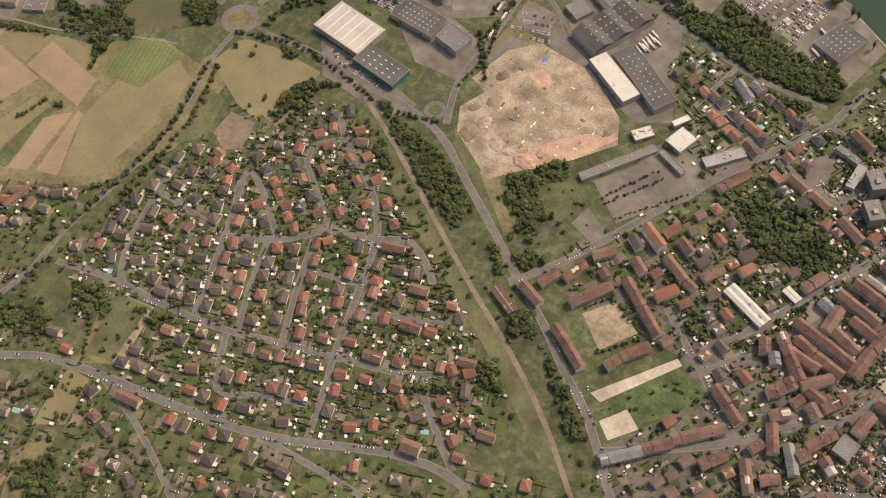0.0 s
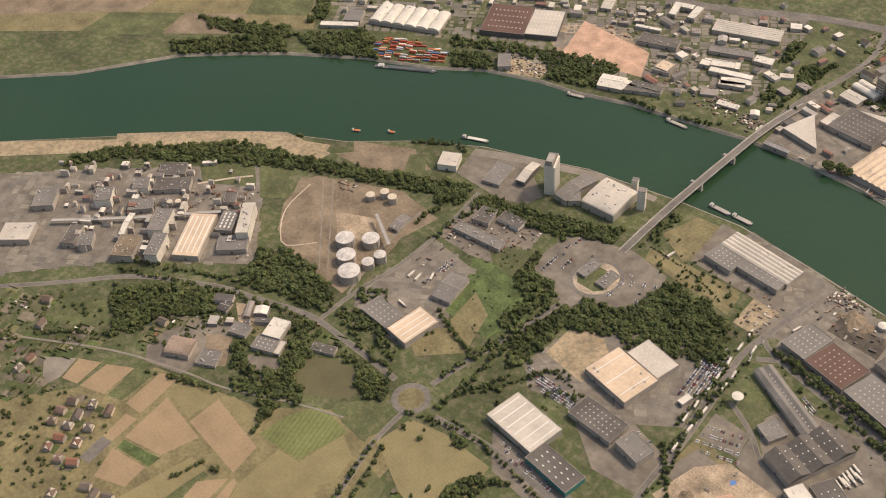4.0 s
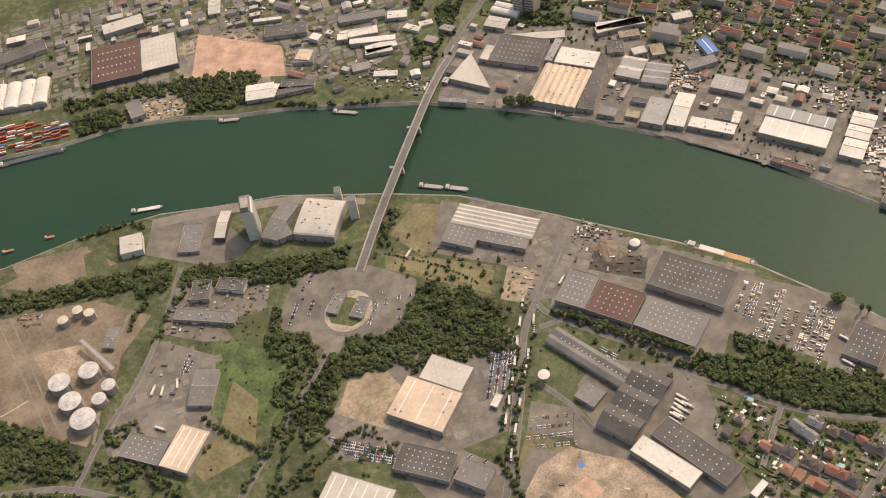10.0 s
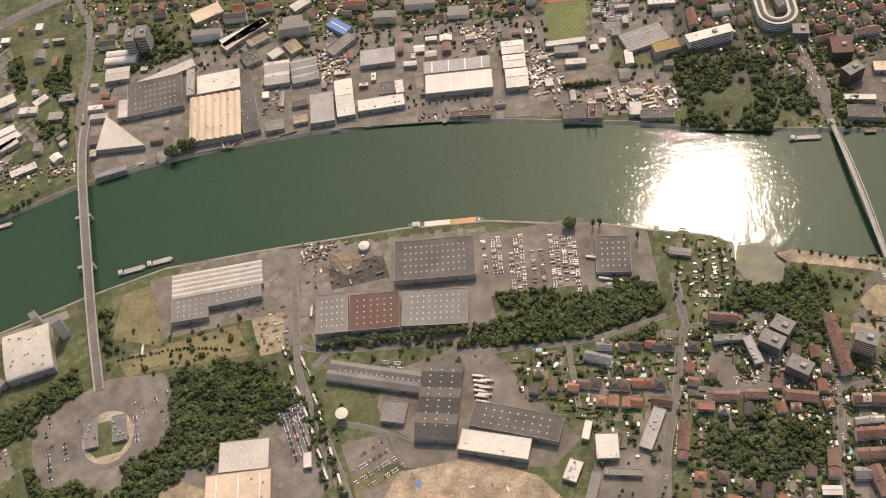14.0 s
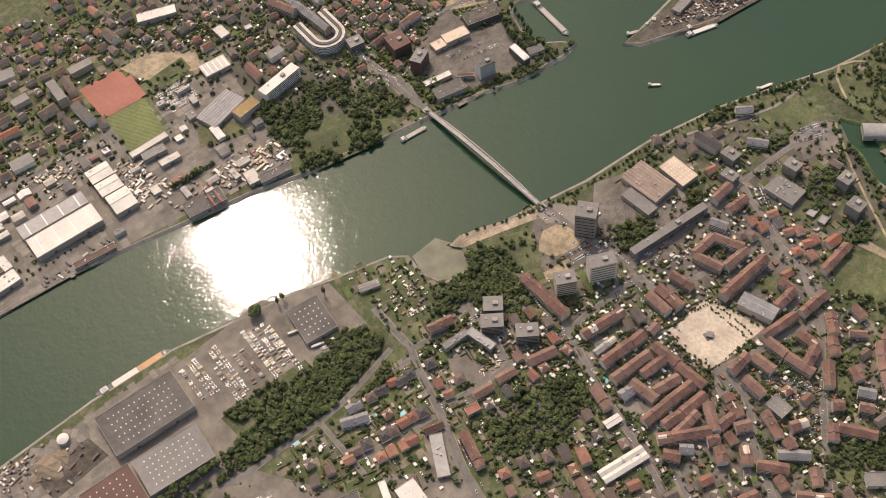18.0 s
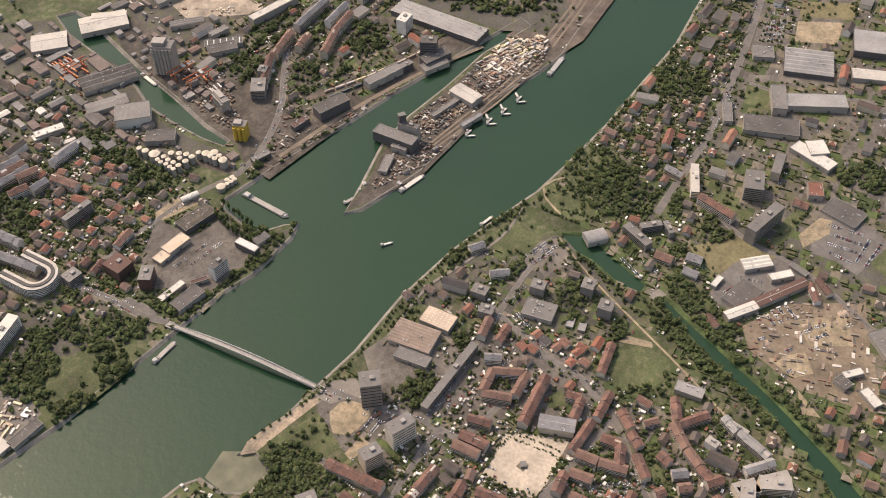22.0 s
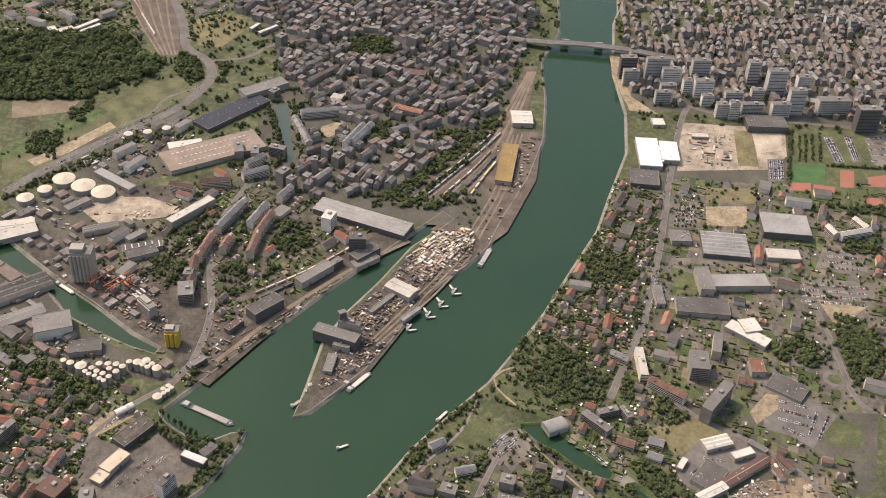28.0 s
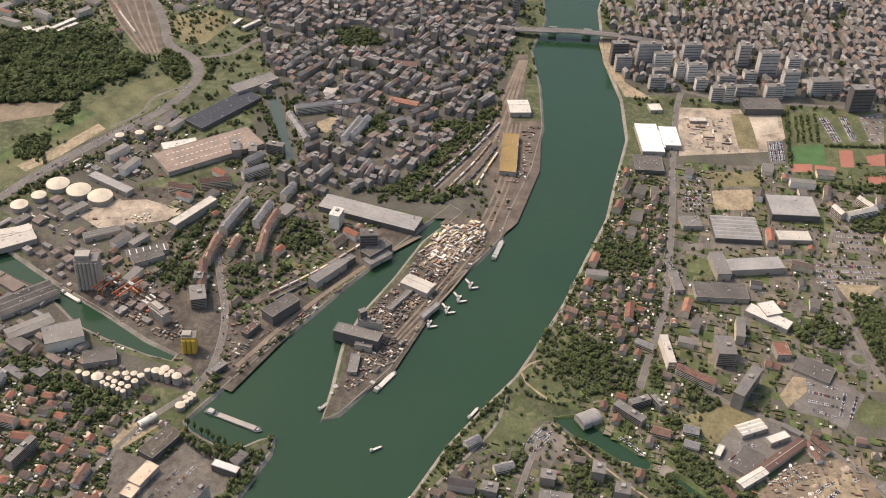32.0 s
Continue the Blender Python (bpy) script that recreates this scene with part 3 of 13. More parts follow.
tagged(new("ground", ground_mesh()), "brown and green town ground reaching the horizon", "ground", kind="structure")
for shore, name in zip(WATERS, ("river water", "dock water", "canal water", "stream water")):
    tagged(new("water", fill_polygon("water", shore, M_WATER, DEEP)), f"calm dark green {name} between stone banks", "water", kind="structure")
    take(shore, 1)
    bank = Bag()
    n = len(shore)
    q = np.array(shore, float)
    d = np.roll(q, -1, 0) - q
    nrm = np.stack([-d[:, 1], d[:, 0]], 1) / np.linalg.norm(d, axis=1)[:, None]
    nrm = nrm + np.roll(nrm, 1, 0)
    nrm /= np.linalg.norm(nrm, axis=1)[:, None] + 1e-6
    turn = np.sign((q[:, 0] * np.roll(q[:, 1], -1) - np.roll(q[:, 0], -1) * q[:, 1]).sum())
    low = q + nrm * turn * 5.0
    out = q - nrm * turn * 1.5
    pts = [(*p, 0.3) for p in out] + [(*p, 0.3) for p in q] + [(*p, DEEP - 0.6) for p in low]
    f = [(k * n + i, k * n + (i + 1) % n, (k + 1) * n + (i + 1) % n, (k + 1) * n + i) for k in (0, 1) for i in range(n)]
    bank.add((pts, f, [0] * len(f)))
    tagged(new("embankment", bank.mesh("embankment", M_SCRUB if name in ("canal water", "stream water") else M_QUAY)), "sloping river embankment above green water", "embankment", kind="structure")


# ---- buildings ----
UNIT = box(1, 1, 1)

def folded(l, w, n, z, rise, m=0):
    """One sheet folded into n ridges along x, closed below."""
    ys = [(-w / 2 + w * i / (2 * n), z + (rise if i % 2 else 0.15)) for i in range(2 * n + 1)]
    k = len(ys)
    p = [(x, a, b) for x in (-l / 2, l / 2) for a, b in ys] + [(x, a, z - 0.1) for x in (-l / 2, l / 2) for a in (-w / 2, w / 2)]
    f = [(i, k + i, k + i + 1, i + 1) for i in range(k - 1)]
    f += [(*range(k), 2 * k + 1, 2 * k)[::-1], (*range(k, 2 * k), 2 * k + 3, 2 * k + 2)]
    return p, f, [m] * len(f)


def rim(l, w, z, h, t, m=0):
    """A low wall round the edge of a flat roof."""
    p = [(x * (l / 2 - k), y * (w / 2 - k), q) for k in (0, t) for q in (z, z + h) for x, y in ((-1, -1), (1, -1), (1, 1), (-1, 1))]
    f = []
    for i in range(4):
        j = (i + 1) % 4
        f += [(i, j, 4 + j, 4 + i), (8 + j, 8 + i, 12 + i, 12 + j), (4 + i, 4 + j, 12 + j, 12 + i)]
    return p, f, [m] * 12


def skylights(roof, l, w, z, nx, ny, sl, sw, slope=0.0, margin=0.1, material=None, name="skylight"):
    me = Bag().add(box(sl, sw, 0.5)).mesh(name, material or M_GLASS)
    for i in range(nx):
        for j in range(ny):
            u = (margin + (1 - 2 * margin) * (i + 0.5) / nx - 0.5) * l
            v = (margin + (1 - 2 * margin) * (j + 0.5) / ny - 0.5) * w
            part(name, me, None, roof, at=(u, v, z + slope * (0.5 - abs(v) / w) * 2 - 0.1))


def hall(name, x, y, l, w, turn, h, roof, wall=None, style="flat", n=1, sky=None, label="", strips=0, z=0.0, vents=0):
    """A works hall: walls, roof, rooflights, a plinth band of doors."""
    take(rect(x, y, l, w, turn, 3), 3)
    ob = thing(name, x, y, turn, label, "industrial hall" if "hall" in name else name.replace("_", " "), z=z)
    wall = wall or M_CLAD
    part("shell", box(l - 0.6, w - 0.6, h), wall, ob)
    slope = 0.0
    if style == "flat":
        r = part("roof", box(l, w, 0.7, h), roof, ob)
        top = h + 0.7
        part("parapet", rim(l, w, top, 0.6, 0.4), M_CONCRETE, ob)
    elif style == "gable":
        slope = w * 0.07
        r = part("roof", gable(l, w, h, slope, thick=0.5, over=0.4), roof, ob)
        top = h + 0.5
        part("ridge_cap", box(l, 0.9, 0.25, h + slope + 0.42), M_CONCRETE, ob)
    elif style == "arch":
        r = part("roof", box(l, w, 0.3, h), roof, ob)
        for i in range(n):
            part("vault", arch(l, w / n - 0.3, h + 0.3, min(w / n * 0.3, 5)), roof, r, at=(0, (i + 0.5) * w / n - w / 2, 0))
        top = h + min(w / n * 0.3, 5)
    else:  # a row of ridges
        r = part("roof", folded(l, w, n, h, w / n * 0.22), roof, ob)
        top = h + w / n * 0.22
    if sky:
        nx, ny, sl, sw = sky
        skylights(r, l, w, top, nx, ny, sl, sw, slope)
    for i in range(strips):
        part("roof_light_strip", box(1.6, w * 0.86, 0.35), M_GLASS, ob, at=((i + 0.5) / strips * l - l / 2, 0, top + (slope * 0.1 if style == "flat" else 0)))
    for i in range(vents):
        part("roof_vent", box(2.2, 2.2, 1.6), M_STEEL, ob, at=(random.uniform(-0.4, 0.4) * l, random.uniform(-0.35, 0.35) * w, top))
    if not sky and not strips and l * w > 250:
        plant = Bag()
        for i in range(int(3 + l * w / 240)):
            u, v = random.uniform(-0.44, 0.44) * l, random.uniform(-0.4, 0.4) * w
            plant.add(UNIT, u, v, top - 0.25 + slope * (1 - 2 * abs(v) / w), random.choice((0, 1.57)), random.choice((0.8, 1.2, 2.0, 4.0)), random.uniform(0.6, 1.4), random.uniform(0.6, 1.1))
        tagged(part("roof_plant", plant.mesh("roof_plant", M_STEEL), None, ob), kind="stuff")
    for i in range(min(2, max(1, int(l / 28)))):
        part("loading_door", box(4, 0.3, min(4.2, h * 0.6)), M_CLAD_DARK, ob, at=((i + 0.5) / min(2, max(1, int(l / 28))) * l - l / 2, -w / 2 + 0.28, 0))
    return ob


def block(name, x, y, l, w, turn, storeys, label, wall=None, roof=None, z=0.0, bands=True, lift=True):
    """A flat-roofed apartment or office block with a window band on each floor."""
    take(rect(x, y, l, w, turn, 3), 3)
    ob = thing(name, x, y, turn, label, "apartment block" if "apartment" in name else "building", z=z)
    h = 3.0 * storeys
    part("shell", box(l, w, h), wall or (M_WALL if "white" in label else M_WALL_CITY), ob)
    part("roof", box(l + 0.5, w + 0.5, 0.5, h), roof or M_GREY, ob)
    if lift:
        part("lift_housing", box(min(6, l * 0.3), min(5, w * 0.5), 2.8, h + 0.5), M_CONCRETE, ob, at=(l * 0.12, 0, 0))
        part("roof_vent", box(1.6, 1.6, 1.2, h + 0.5), M_STEEL, ob, at=(-l * 0.28, w * 0.15, 0))
    if bands:
        me = Bag().add(box(l * 0.9, w + 0.16, 1.3)).mesh("window_band", M_WINDOW)
        n = min(storeys, 7)
        for i in range(n):
            part("window_band", me, None, ob, at=(0, 0, h / n * i + 1.0))
    return ob


def stepped_gable(l, w, z, rise, thick=0.35, over=0.5):
    """One long roof over several houses, whose eaves and ridges step from house to house."""
    n = max(1, round(l / 9))
    p = []
    for i in range(n):
        up, wide, tall = random.uniform(-0.5, 0.7), (w / 2 + over) * random.uniform(0.96, 1.04), rise * random.uniform(0.94, 1.08)
        for x in ((i / n - 0.5) * l - (over if i == 0 else 0), ((i + 1) / n - 0.5) * l + (over if i == n - 1 else 0)):
            p += [(x, -wide, z + up), (x, 0, z + up + tall), (x, wide, z + up), (x, wide, z + up + thick), (x, 0, z + up + tall + thick), (x, -wide, z + up + thick)]
    f = [tuple(6 * i + j for j in (k, (k + 1) % 6)) + tuple(6 * i + 6 + j for j in ((k + 1) % 6, k)) for i in range(2 * n - 1) for k in range(6)]
    f += [(0, 5, 4, 1), (1, 4, 3, 2)] + [tuple(12 * n - 6 + j for j in q) for q in ((1, 4, 5, 0), (2, 3, 4, 1))]
    return p, f, [0] * len(f)


MIXED_TILES = {"clay_tiles": M_TILE_OLD, "dark_tiles": M_TILE_BROWN}


def terrace(x, y, l, w, turn, h, label="row of old town houses with a tiled roof", roof=None, dormers=0, chimneys=None, group="", name="terraced_row"):
    if not is_free(x, y, l * 0.5, 3, turn, (0, 2, 4, 5)):
        return None
    take(rect(x, y, l, w, turn, 1.5), 3)
    ob = thing(name, x, y, turn, label, "row of houses", group)
    rise = w * 0.36
    part("shell", house_walls(l, w, h, rise * 0.96), M_WALL, ob)
    tiles = MIXED_TILES.get((roof or M_TILE).name, roof)
    r = part("roof", stepped_gable(l, w, h, rise), tiles, ob)
    n = max(1, int(l / 16)) if chimneys is None else chimneys
    for i in range(n):
        part("chimney", box(1.5, 0.8, 1.8), M_CONCRETE, ob, at=((i + 0.5) / n * l - l / 2, w * 0.1, h + rise - 0.7))
    n = dormers or max(1, int(l / 16))
    for side in (-1, 1):
        for i in range(n):
            part("dormer", box(1.6, 1.6, 1.4), tiles, r, at=((i + 0.5) / n * l - l / 2, side * w * 0.27, h + rise * 0.42))
    me = Bag().add(box(l * 0.94, w + 0.14, 1.3)).mesh("window_band", M_WINDOW)
    for i in range(int(h / 3)):
        part("window_band", me, None, ob, at=(0, 0, 3 * i + 1.1))
    return ob


def row_of_houses(x, y, l, w, turn, h, roof):
    return terrace(x, y, l, w, turn, h, "row of town houses with a weathered tiled roof", roof, max(1, int(l / 20)), max(1, int(l / 24)))


def horseshoe(x, y, l, r, w, turn, storeys, label):
    """An office building of two wings joined by a round end."""
    c, s = math.cos(radians(turn)), math.sin(radians(turn))
    line = [(l, r), (l * 0.5, r)] + [(-r * math.sin(math.pi * i / 10), r * math.cos(math.pi * i / 10)) for i in range(11)] + [(l * 0.5, -r), (l, -r)]
    take([(x + u * c - v * s, y + u * s + v * c) for u, v in ((-r - w, -r - w), (l, -r - w), (l, r + w), (-r - w, r + w))], 3)
    ob = thing("office_block", x, y, turn, label, "building")

    def band(wide, z, h):
        a, b = ribbon(line, wide)
        n = len(a)
        p = [(*q, k) for k in (z, z + h) for q in (*a, *b)]
        f = [(0, n, 3 * n, 2 * n), (n - 1, 3 * n - 1, 4 * n - 1, 2 * n - 1)]
        for i in range(n - 1):
            f += [(2 * n + i, 3 * n + i, 3 * n + i + 1, 2 * n + i + 1), (i, i + 1, 2 * n + i + 1, 2 * n + i), (n + i + 1, n + i, 3 * n + i, 3 * n + i + 1)]
        return p, f, [0] * len(f)

    part("shell", band(w, 0, 3 * storeys), M_WALL, ob)
    part("roof", band(w + 0.6, 3 * storeys, 0.6), M_RIB, ob)
    part("roof_plant", band(w * 0.35, 3 * storeys + 0.6, 1.4), M_DARK, ob)
    for i in range(storeys):
        part("window_band", band(w + 0.16, 3 * i + 1.0, 1.3), M_WINDOW, ob)
    return ob


def house_kind(l, w, h, style, roof, label):
    ob = thing("detached_house", 0, 0, 0, label, "house", "houses of the town")
    rise = w * 0.33
    if style == "gable":
        part("shell", house_walls(l, w, h, rise * 0.95), M_WALL, ob)
        part("roof", gable(l, w, h, rise, over=0.7), roof, ob)
    else:
        part("shell", box(l, w, h), M_WALL, ob)
        part("roof", hip(l, w, h, rise, over=0.7), roof, ob)
    part("chimney", box(0.9, 0.7, 1.6), M_CONCRETE, ob, at=(l * 0.15, w * 0.08, h + rise - 0.6))
    part("annexe", box(l * 0.42, w * 0.45, 2.7), M_WALL, ob, at=(l * 0.6, -w * 0.2, 0))
    return ob


HOUSES = [
    house_kind(12, 10, 5.2, "gable", M_TILE, "rendered detached house with a pitched clay tile roof"),
    house_kind(11, 10, 5.4, "hip", M_TILE, "rendered detached house with a hipped clay tile roof"),
    house_kind(13, 9.5, 5.0, "gable", M_TILE_DARK, "pale detached house with a dark brown tile roof"),
    house_kind(11, 9, 4.6, "gable", M_TILE, "small rendered house with a red tile roof"),
    house_kind(12, 10.5, 5.4, "hip", M_TILE_DARK, "pale detached house with a hipped dark tile roof"),
]
HOUSE_SHAPES = []
for l, w, h, hipped in ((12, 10, 5.4, 0), (11, 10, 5.6, 1), (14, 10, 6, 0), (18, 11, 8, 0), (26, 12, 10, 0), (34, 12, 11, 0)):
    HOUSE_SHAPES.append((house_walls(l, w, h, w * 0.31, 0), (hip if hipped else gable)(l, w, h, w * 0.33, 1)))
FLAT_SHAPES = [(box(l, w, h, 0, 0), box(l + 0.4, w + 0.4, 0.5, h, 1)) for l, w, h in ((24, 14, 9), (34, 14, 12), (44, 13, 15), (30, 20, 7))]
made = {"flats": 0, "rows": 0, "houses": 0, "cars": 0, "trees": 0}
fabric, cars_far, woods = Bag(), Bag(), Bag()
LIMIT = 300


def house(x, y, turn, pick=None, single=True):
    ob = HOUSES[random.randrange(5) if pick is None else pick]
    l = 15
    take(rect(x, y, l, 11, turn, 2), 3)
    if single and made["houses"] < 250:
        made["houses"] += 1
        return copy_thing(ob, pose(x, y, 0, 0, 0, turn))
    walls, roof = HOUSE_SHAPES[random.randrange(3)]
    t = radians(turn)
    fabric.add(walls, x, y, 0, t), fabric.add(roof, x, y, 0, t)


def town(pts, turn, dx, dy, big=0.0, flat=0.0, skip=0.1, trees=0.6, single=False, allow=(0,), beds=3):
    """A quarter of mixed houses on a loose grid, with garden trees between."""
    c, s = math.cos(radians(turn)), math.sin(radians(turn))
    p = np.array(pts, float)
    uv = np.stack([p[:, 0] * c + p[:, 1] * s, -p[:, 0] * s + p[:, 1] * c], 1)
    for u in np.arange(uv[:, 0].min(), uv[:, 0].max(), dx):
        for v in np.arange(uv[:, 1].min(), uv[:, 1].max(), dy):
            a, b = u + random.uniform(-0.32, 0.32) * dx, v + random.uniform(-0.3, 0.3) * dy
            x, y = a * c - b * s, a * s + b * c
            if not inside(pts, x, y):
                continue
            for i in range(int(trees * 3.6 + random.random())):
                garden.append((x + random.uniform(-0.55, 0.55) * dx, y + random.uniform(-0.55, 0.55) * dy, random.uniform(0.4, 0.85)))
            for i in range(int(trees * 3.5)):
                shrubs.append((x + random.uniform(-0.55, 0.55) * dx, y + random.uniform(-0.55, 0.55) * dy))
            for i in range(beds):
                a2, b2 = u + random.uniform(-0.4, 0.4) * dx, v + random.uniform(-0.4, 0.4) * dy
                plots.append((a2 * c - b2 * s, a2 * s + b2 * c, dx * random.uniform(0.4, 0.8), dy * random.uniform(0.3, 0.65), radians(turn)))
            if random.random() < 0.35:
                drives.append((x + random.uniform(-0.5, 0.5) * dx, y + random.uniform(-0.5, 0.5) * dy, turn + random.choice((0, 90))))
            for i in range(random.choice((0, 1, 2))):
                sheds.append((x + random.uniform(-0.5, 0.5) * dx, y + random.uniform(-0.5, 0.5) * dy, turn))
            if single and random.random() < 0.035:
                pools.append((x + random.uniform(-0.45, 0.45) * dx, y + random.uniform(-0.45, 0.45) * dy, turn))
            if random.random() < skip:
                continue
            r, angle = random.random(), turn + random.choice((0, 0, 0, 90)) + random.uniform(-9, 9)
            if r < flat:
                k = random.randrange(4)
                walls, roof = FLAT_SHAPES[k]
                l, w = ((24, 14), (34, 14), (44, 13), (30, 20))[k]
            elif r < flat + big:
                k = random.randrange(3, 6)
                walls, roof = HOUSE_SHAPES[k]
                l, w = ((18, 11), (26, 12), (34, 12))[k - 3]
            else:
                if is_free(x, y, 12, 10, angle, allow):
                    house(x, y, angle, None, single)
                continue
            if is_free(x, y, l, w, angle, allow):
                take(rect(x, y, l, w, angle, 2), 3)
                zz = random.uniform(0.85, 1.15)
                kind = "flats" if r < flat else "rows"
                if made[kind] < (80 if kind == "flats" else 130):
                    made[kind] += 1
                    town_block(kind, k, x, y, angle, zz)
                    continue
                f = far_flats if r < flat else fabric
                f.add(walls, x, y, 0, radians(angle), 1, 1, zz), f.add(roof, x, y, 0, radians(angle), 1, 1, zz)


def town_block(kind, k, x, y, turn, tall):
    """A larger town building as a thing of its own."""
    flat = kind == "flats"
    if (kind, k) not in block_meshes:
        shell, roof = (FLAT_SHAPES if flat else HOUSE_SHAPES)[k]
        shell, roof = (shell[0], shell[1], [0] * len(shell[2])), (roof[0], roof[1], [0] * len(roof[2]))
        block_meshes[kind, k] = (Bag().add(shell).mesh("shell", M_WALL), Bag().add(roof).mesh("roof", M_GREY if flat else M_TILE), Bag().add(roof).mesh("roof", M_DARK if flat else M_TILE_DARK))
    shell, roof, dark = block_meshes[kind, k]
    name, label = ("flat_roofed_block", "plain block with a flat grey roof in the town") if flat else ("town_house_row", "rendered town house row with a pitched tile roof")
    ob = thing(name, x, y, turn, label, "building", "larger town buildings")
    ob.scale = (1, 1, tall)
    part("shell", shell, None, ob)
    part("roof", roof if random.random() < 0.5 else dark, None, ob)


block_meshes = {}
garden, shrubs, plots, sheds, pools, drives = [], [], [], [], [], []
far_flats = Bag()


def ring(x, y, r, width, label, stretch=1.0, turn=0.0, inner=None, material=None):
    """A round or oval road with a planted island."""
    c, s = math.cos(radians(turn)), math.sin(radians(turn))
    line = []
    for i in range(41):
        a = math.tau * i / 40
        u, v = r * math.cos(a), r * stretch * math.sin(a)
        line.append((x + u * c - v * s, y + u * s + v * c))
    tagged(new("road", strip("road", line, width, material or M_ASPHALT, 0.5)), label, "roundabout", kind="structure")
    a, b = ribbon(line, width)
    isle = [((px - x) * (1 - width / 2 / r) + x, (py - y) * (1 - width / 2 / r) + y) for px, py in line[:-1]]
    take([((px - x) * (1 + width / 2 / r) + x, (py - y) * (1 + width / 2 / r) + y) for px, py in line[:-1]], 2)
    tagged(new("traffic_island", fill_polygon("traffic_island", isle, inner or M_GRASS, 0.48)), "planted island inside a roundabout", "traffic island", kind="structure")


def slabs(pts, turn, step, full=0.8):
    """Patches of concrete and asphalt of differing age over a yard."""
    p = np.array(pts, float)
    c, s = math.cos(radians(turn)), math.sin(radians(turn))
    uv = np.stack([p[:, 0] * c + p[:, 1] * s, -p[:, 0] * s + p[:, 1] * c], 1)
    for u in np.arange(uv[:, 0].min(), uv[:, 0].max(), step):
        for v in np.arange(uv[:, 1].min(), uv[:, 1].max(), step * 0.7):
            x, y = u * c - v * s, u * s + v * c
            if random.random() < full and inside(pts, x, y) and state(x, y) != 1:
                yard_slabs.add(UNIT, x, y, 0.14, radians(turn), step * random.uniform(0.4, 1.2), step * random.uniform(0.3, 0.9), random.uniform(0.03, 0.1))


yard_slabs = Bag()


# ---- trees ----
def ico():
    g = (1 + 5**0.5) / 2
    p = np.array([(-1, g, 0), (1, g, 0), (-1, -g, 0), (1, -g, 0), (0, -1, g), (0, 1, g), (0, -1, -g), (0, 1, -g), (g, 0, -1), (g, 0, 1), (-g, 0, -1), (-g, 0, 1)])
    f = [(0, 11, 5), (0, 5, 1), (0, 1, 7), (0, 7, 10), (0, 10, 11), (1, 5, 9), (5, 11, 4), (11, 10, 2), (10, 7, 6), (7, 1, 8)]
    f += [(3, 9, 4), (3, 4, 2), (3, 2, 6), (3, 6, 8), (3, 8, 9), (4, 9, 5), (2, 4, 11), (6, 2, 10), (8, 6, 7), (9, 8, 1)]
    return p / 1.902, f


ICO = ico()


def finer(ball):
    """Each triangle of a ball cut in four."""
    p, f = [tuple(q) for q in ball[0]], []
    cut = {}

    def middle(a, b):
        key = (min(a, b), max(a, b))
        if key not in cut:
            m = np.array(p[a]) + np.array(p[b])
            cut[key] = len(p)
            p.append(tuple(m / np.linalg.norm(m)))
        return cut[key]

    for a, b, c in ball[1]:
        d, e, g = middle(a, b), middle(b, c), middle(c, a)
        f += [(a, d, g), (d, b, e), (g, e, c), (d, e, g)]
    return np.array(p), f


DOME = finer(ICO)


def lobe(rng, r, h, at, rough=0.34):
    """One uneven mass of leaves."""
    v, f = DOME
    grow = rng.uniform(1 - rough, 1 + rough * 0.8, (len(v), 1))
    soft = 0.5 * grow + 0.5 * (1 + 0.22 * np.sin(v @ rng.uniform(-3, 3, (3, 1)) + rng.uniform(0, 6)))
    p = v * soft * (r, r, h / 2) + at
    return [tuple(q) for q in p], f


def crown(rng, lobes, r, h, base, sprays):
    """An uneven crown: overlapping masses of leaves with loose sprays standing out of them."""
    p, f = [], []
    for i in range(lobes):
        a = math.tau * i / lobes + rng.uniform(-0.5, 0.5)
        off = 0.0 if lobes == 1 else r * 0.45
        size = 1.0 if lobes == 1 else rng.uniform(0.55, 0.75)
        q, t = lobe(rng, r * size, h * size * rng.uniform(0.9, 1.2), np.array([off * math.cos(a), off * math.sin(a), base + h * (0.5 if lobes == 1 else rng.uniform(0.4, 0.65))]))
        f += [tuple(j + len(p) for j in u) for u in t]
        p += q
    for i in range(sprays):
        a, up = rng.uniform(0, math.tau), rng.uniform(0.0, 1.3)
        n = np.array([math.cos(a) * math.cos(up), math.sin(a) * math.cos(up), math.sin(up)])
        c = n * (r, r, h / 2) * rng.uniform(0.8, 0.98) + (0, 0, base + h / 2)
        s = r * rng.uniform(0.2, 0.34)
        k = len(p)
        p += [tuple(c + s * np.array(d) * rng.uniform(0.6, 1.2)) for d in ((1, 0, -0.2), (-0.6, 0.8, 0), (-0.5, -0.9, 0.1))] + [tuple(c + n * s * 0.8)]
        f += [(k, k + 1, k + 3), (k + 1, k + 2, k + 3), (k + 2, k, k + 3)]
    return p, f, [0] * len(f)


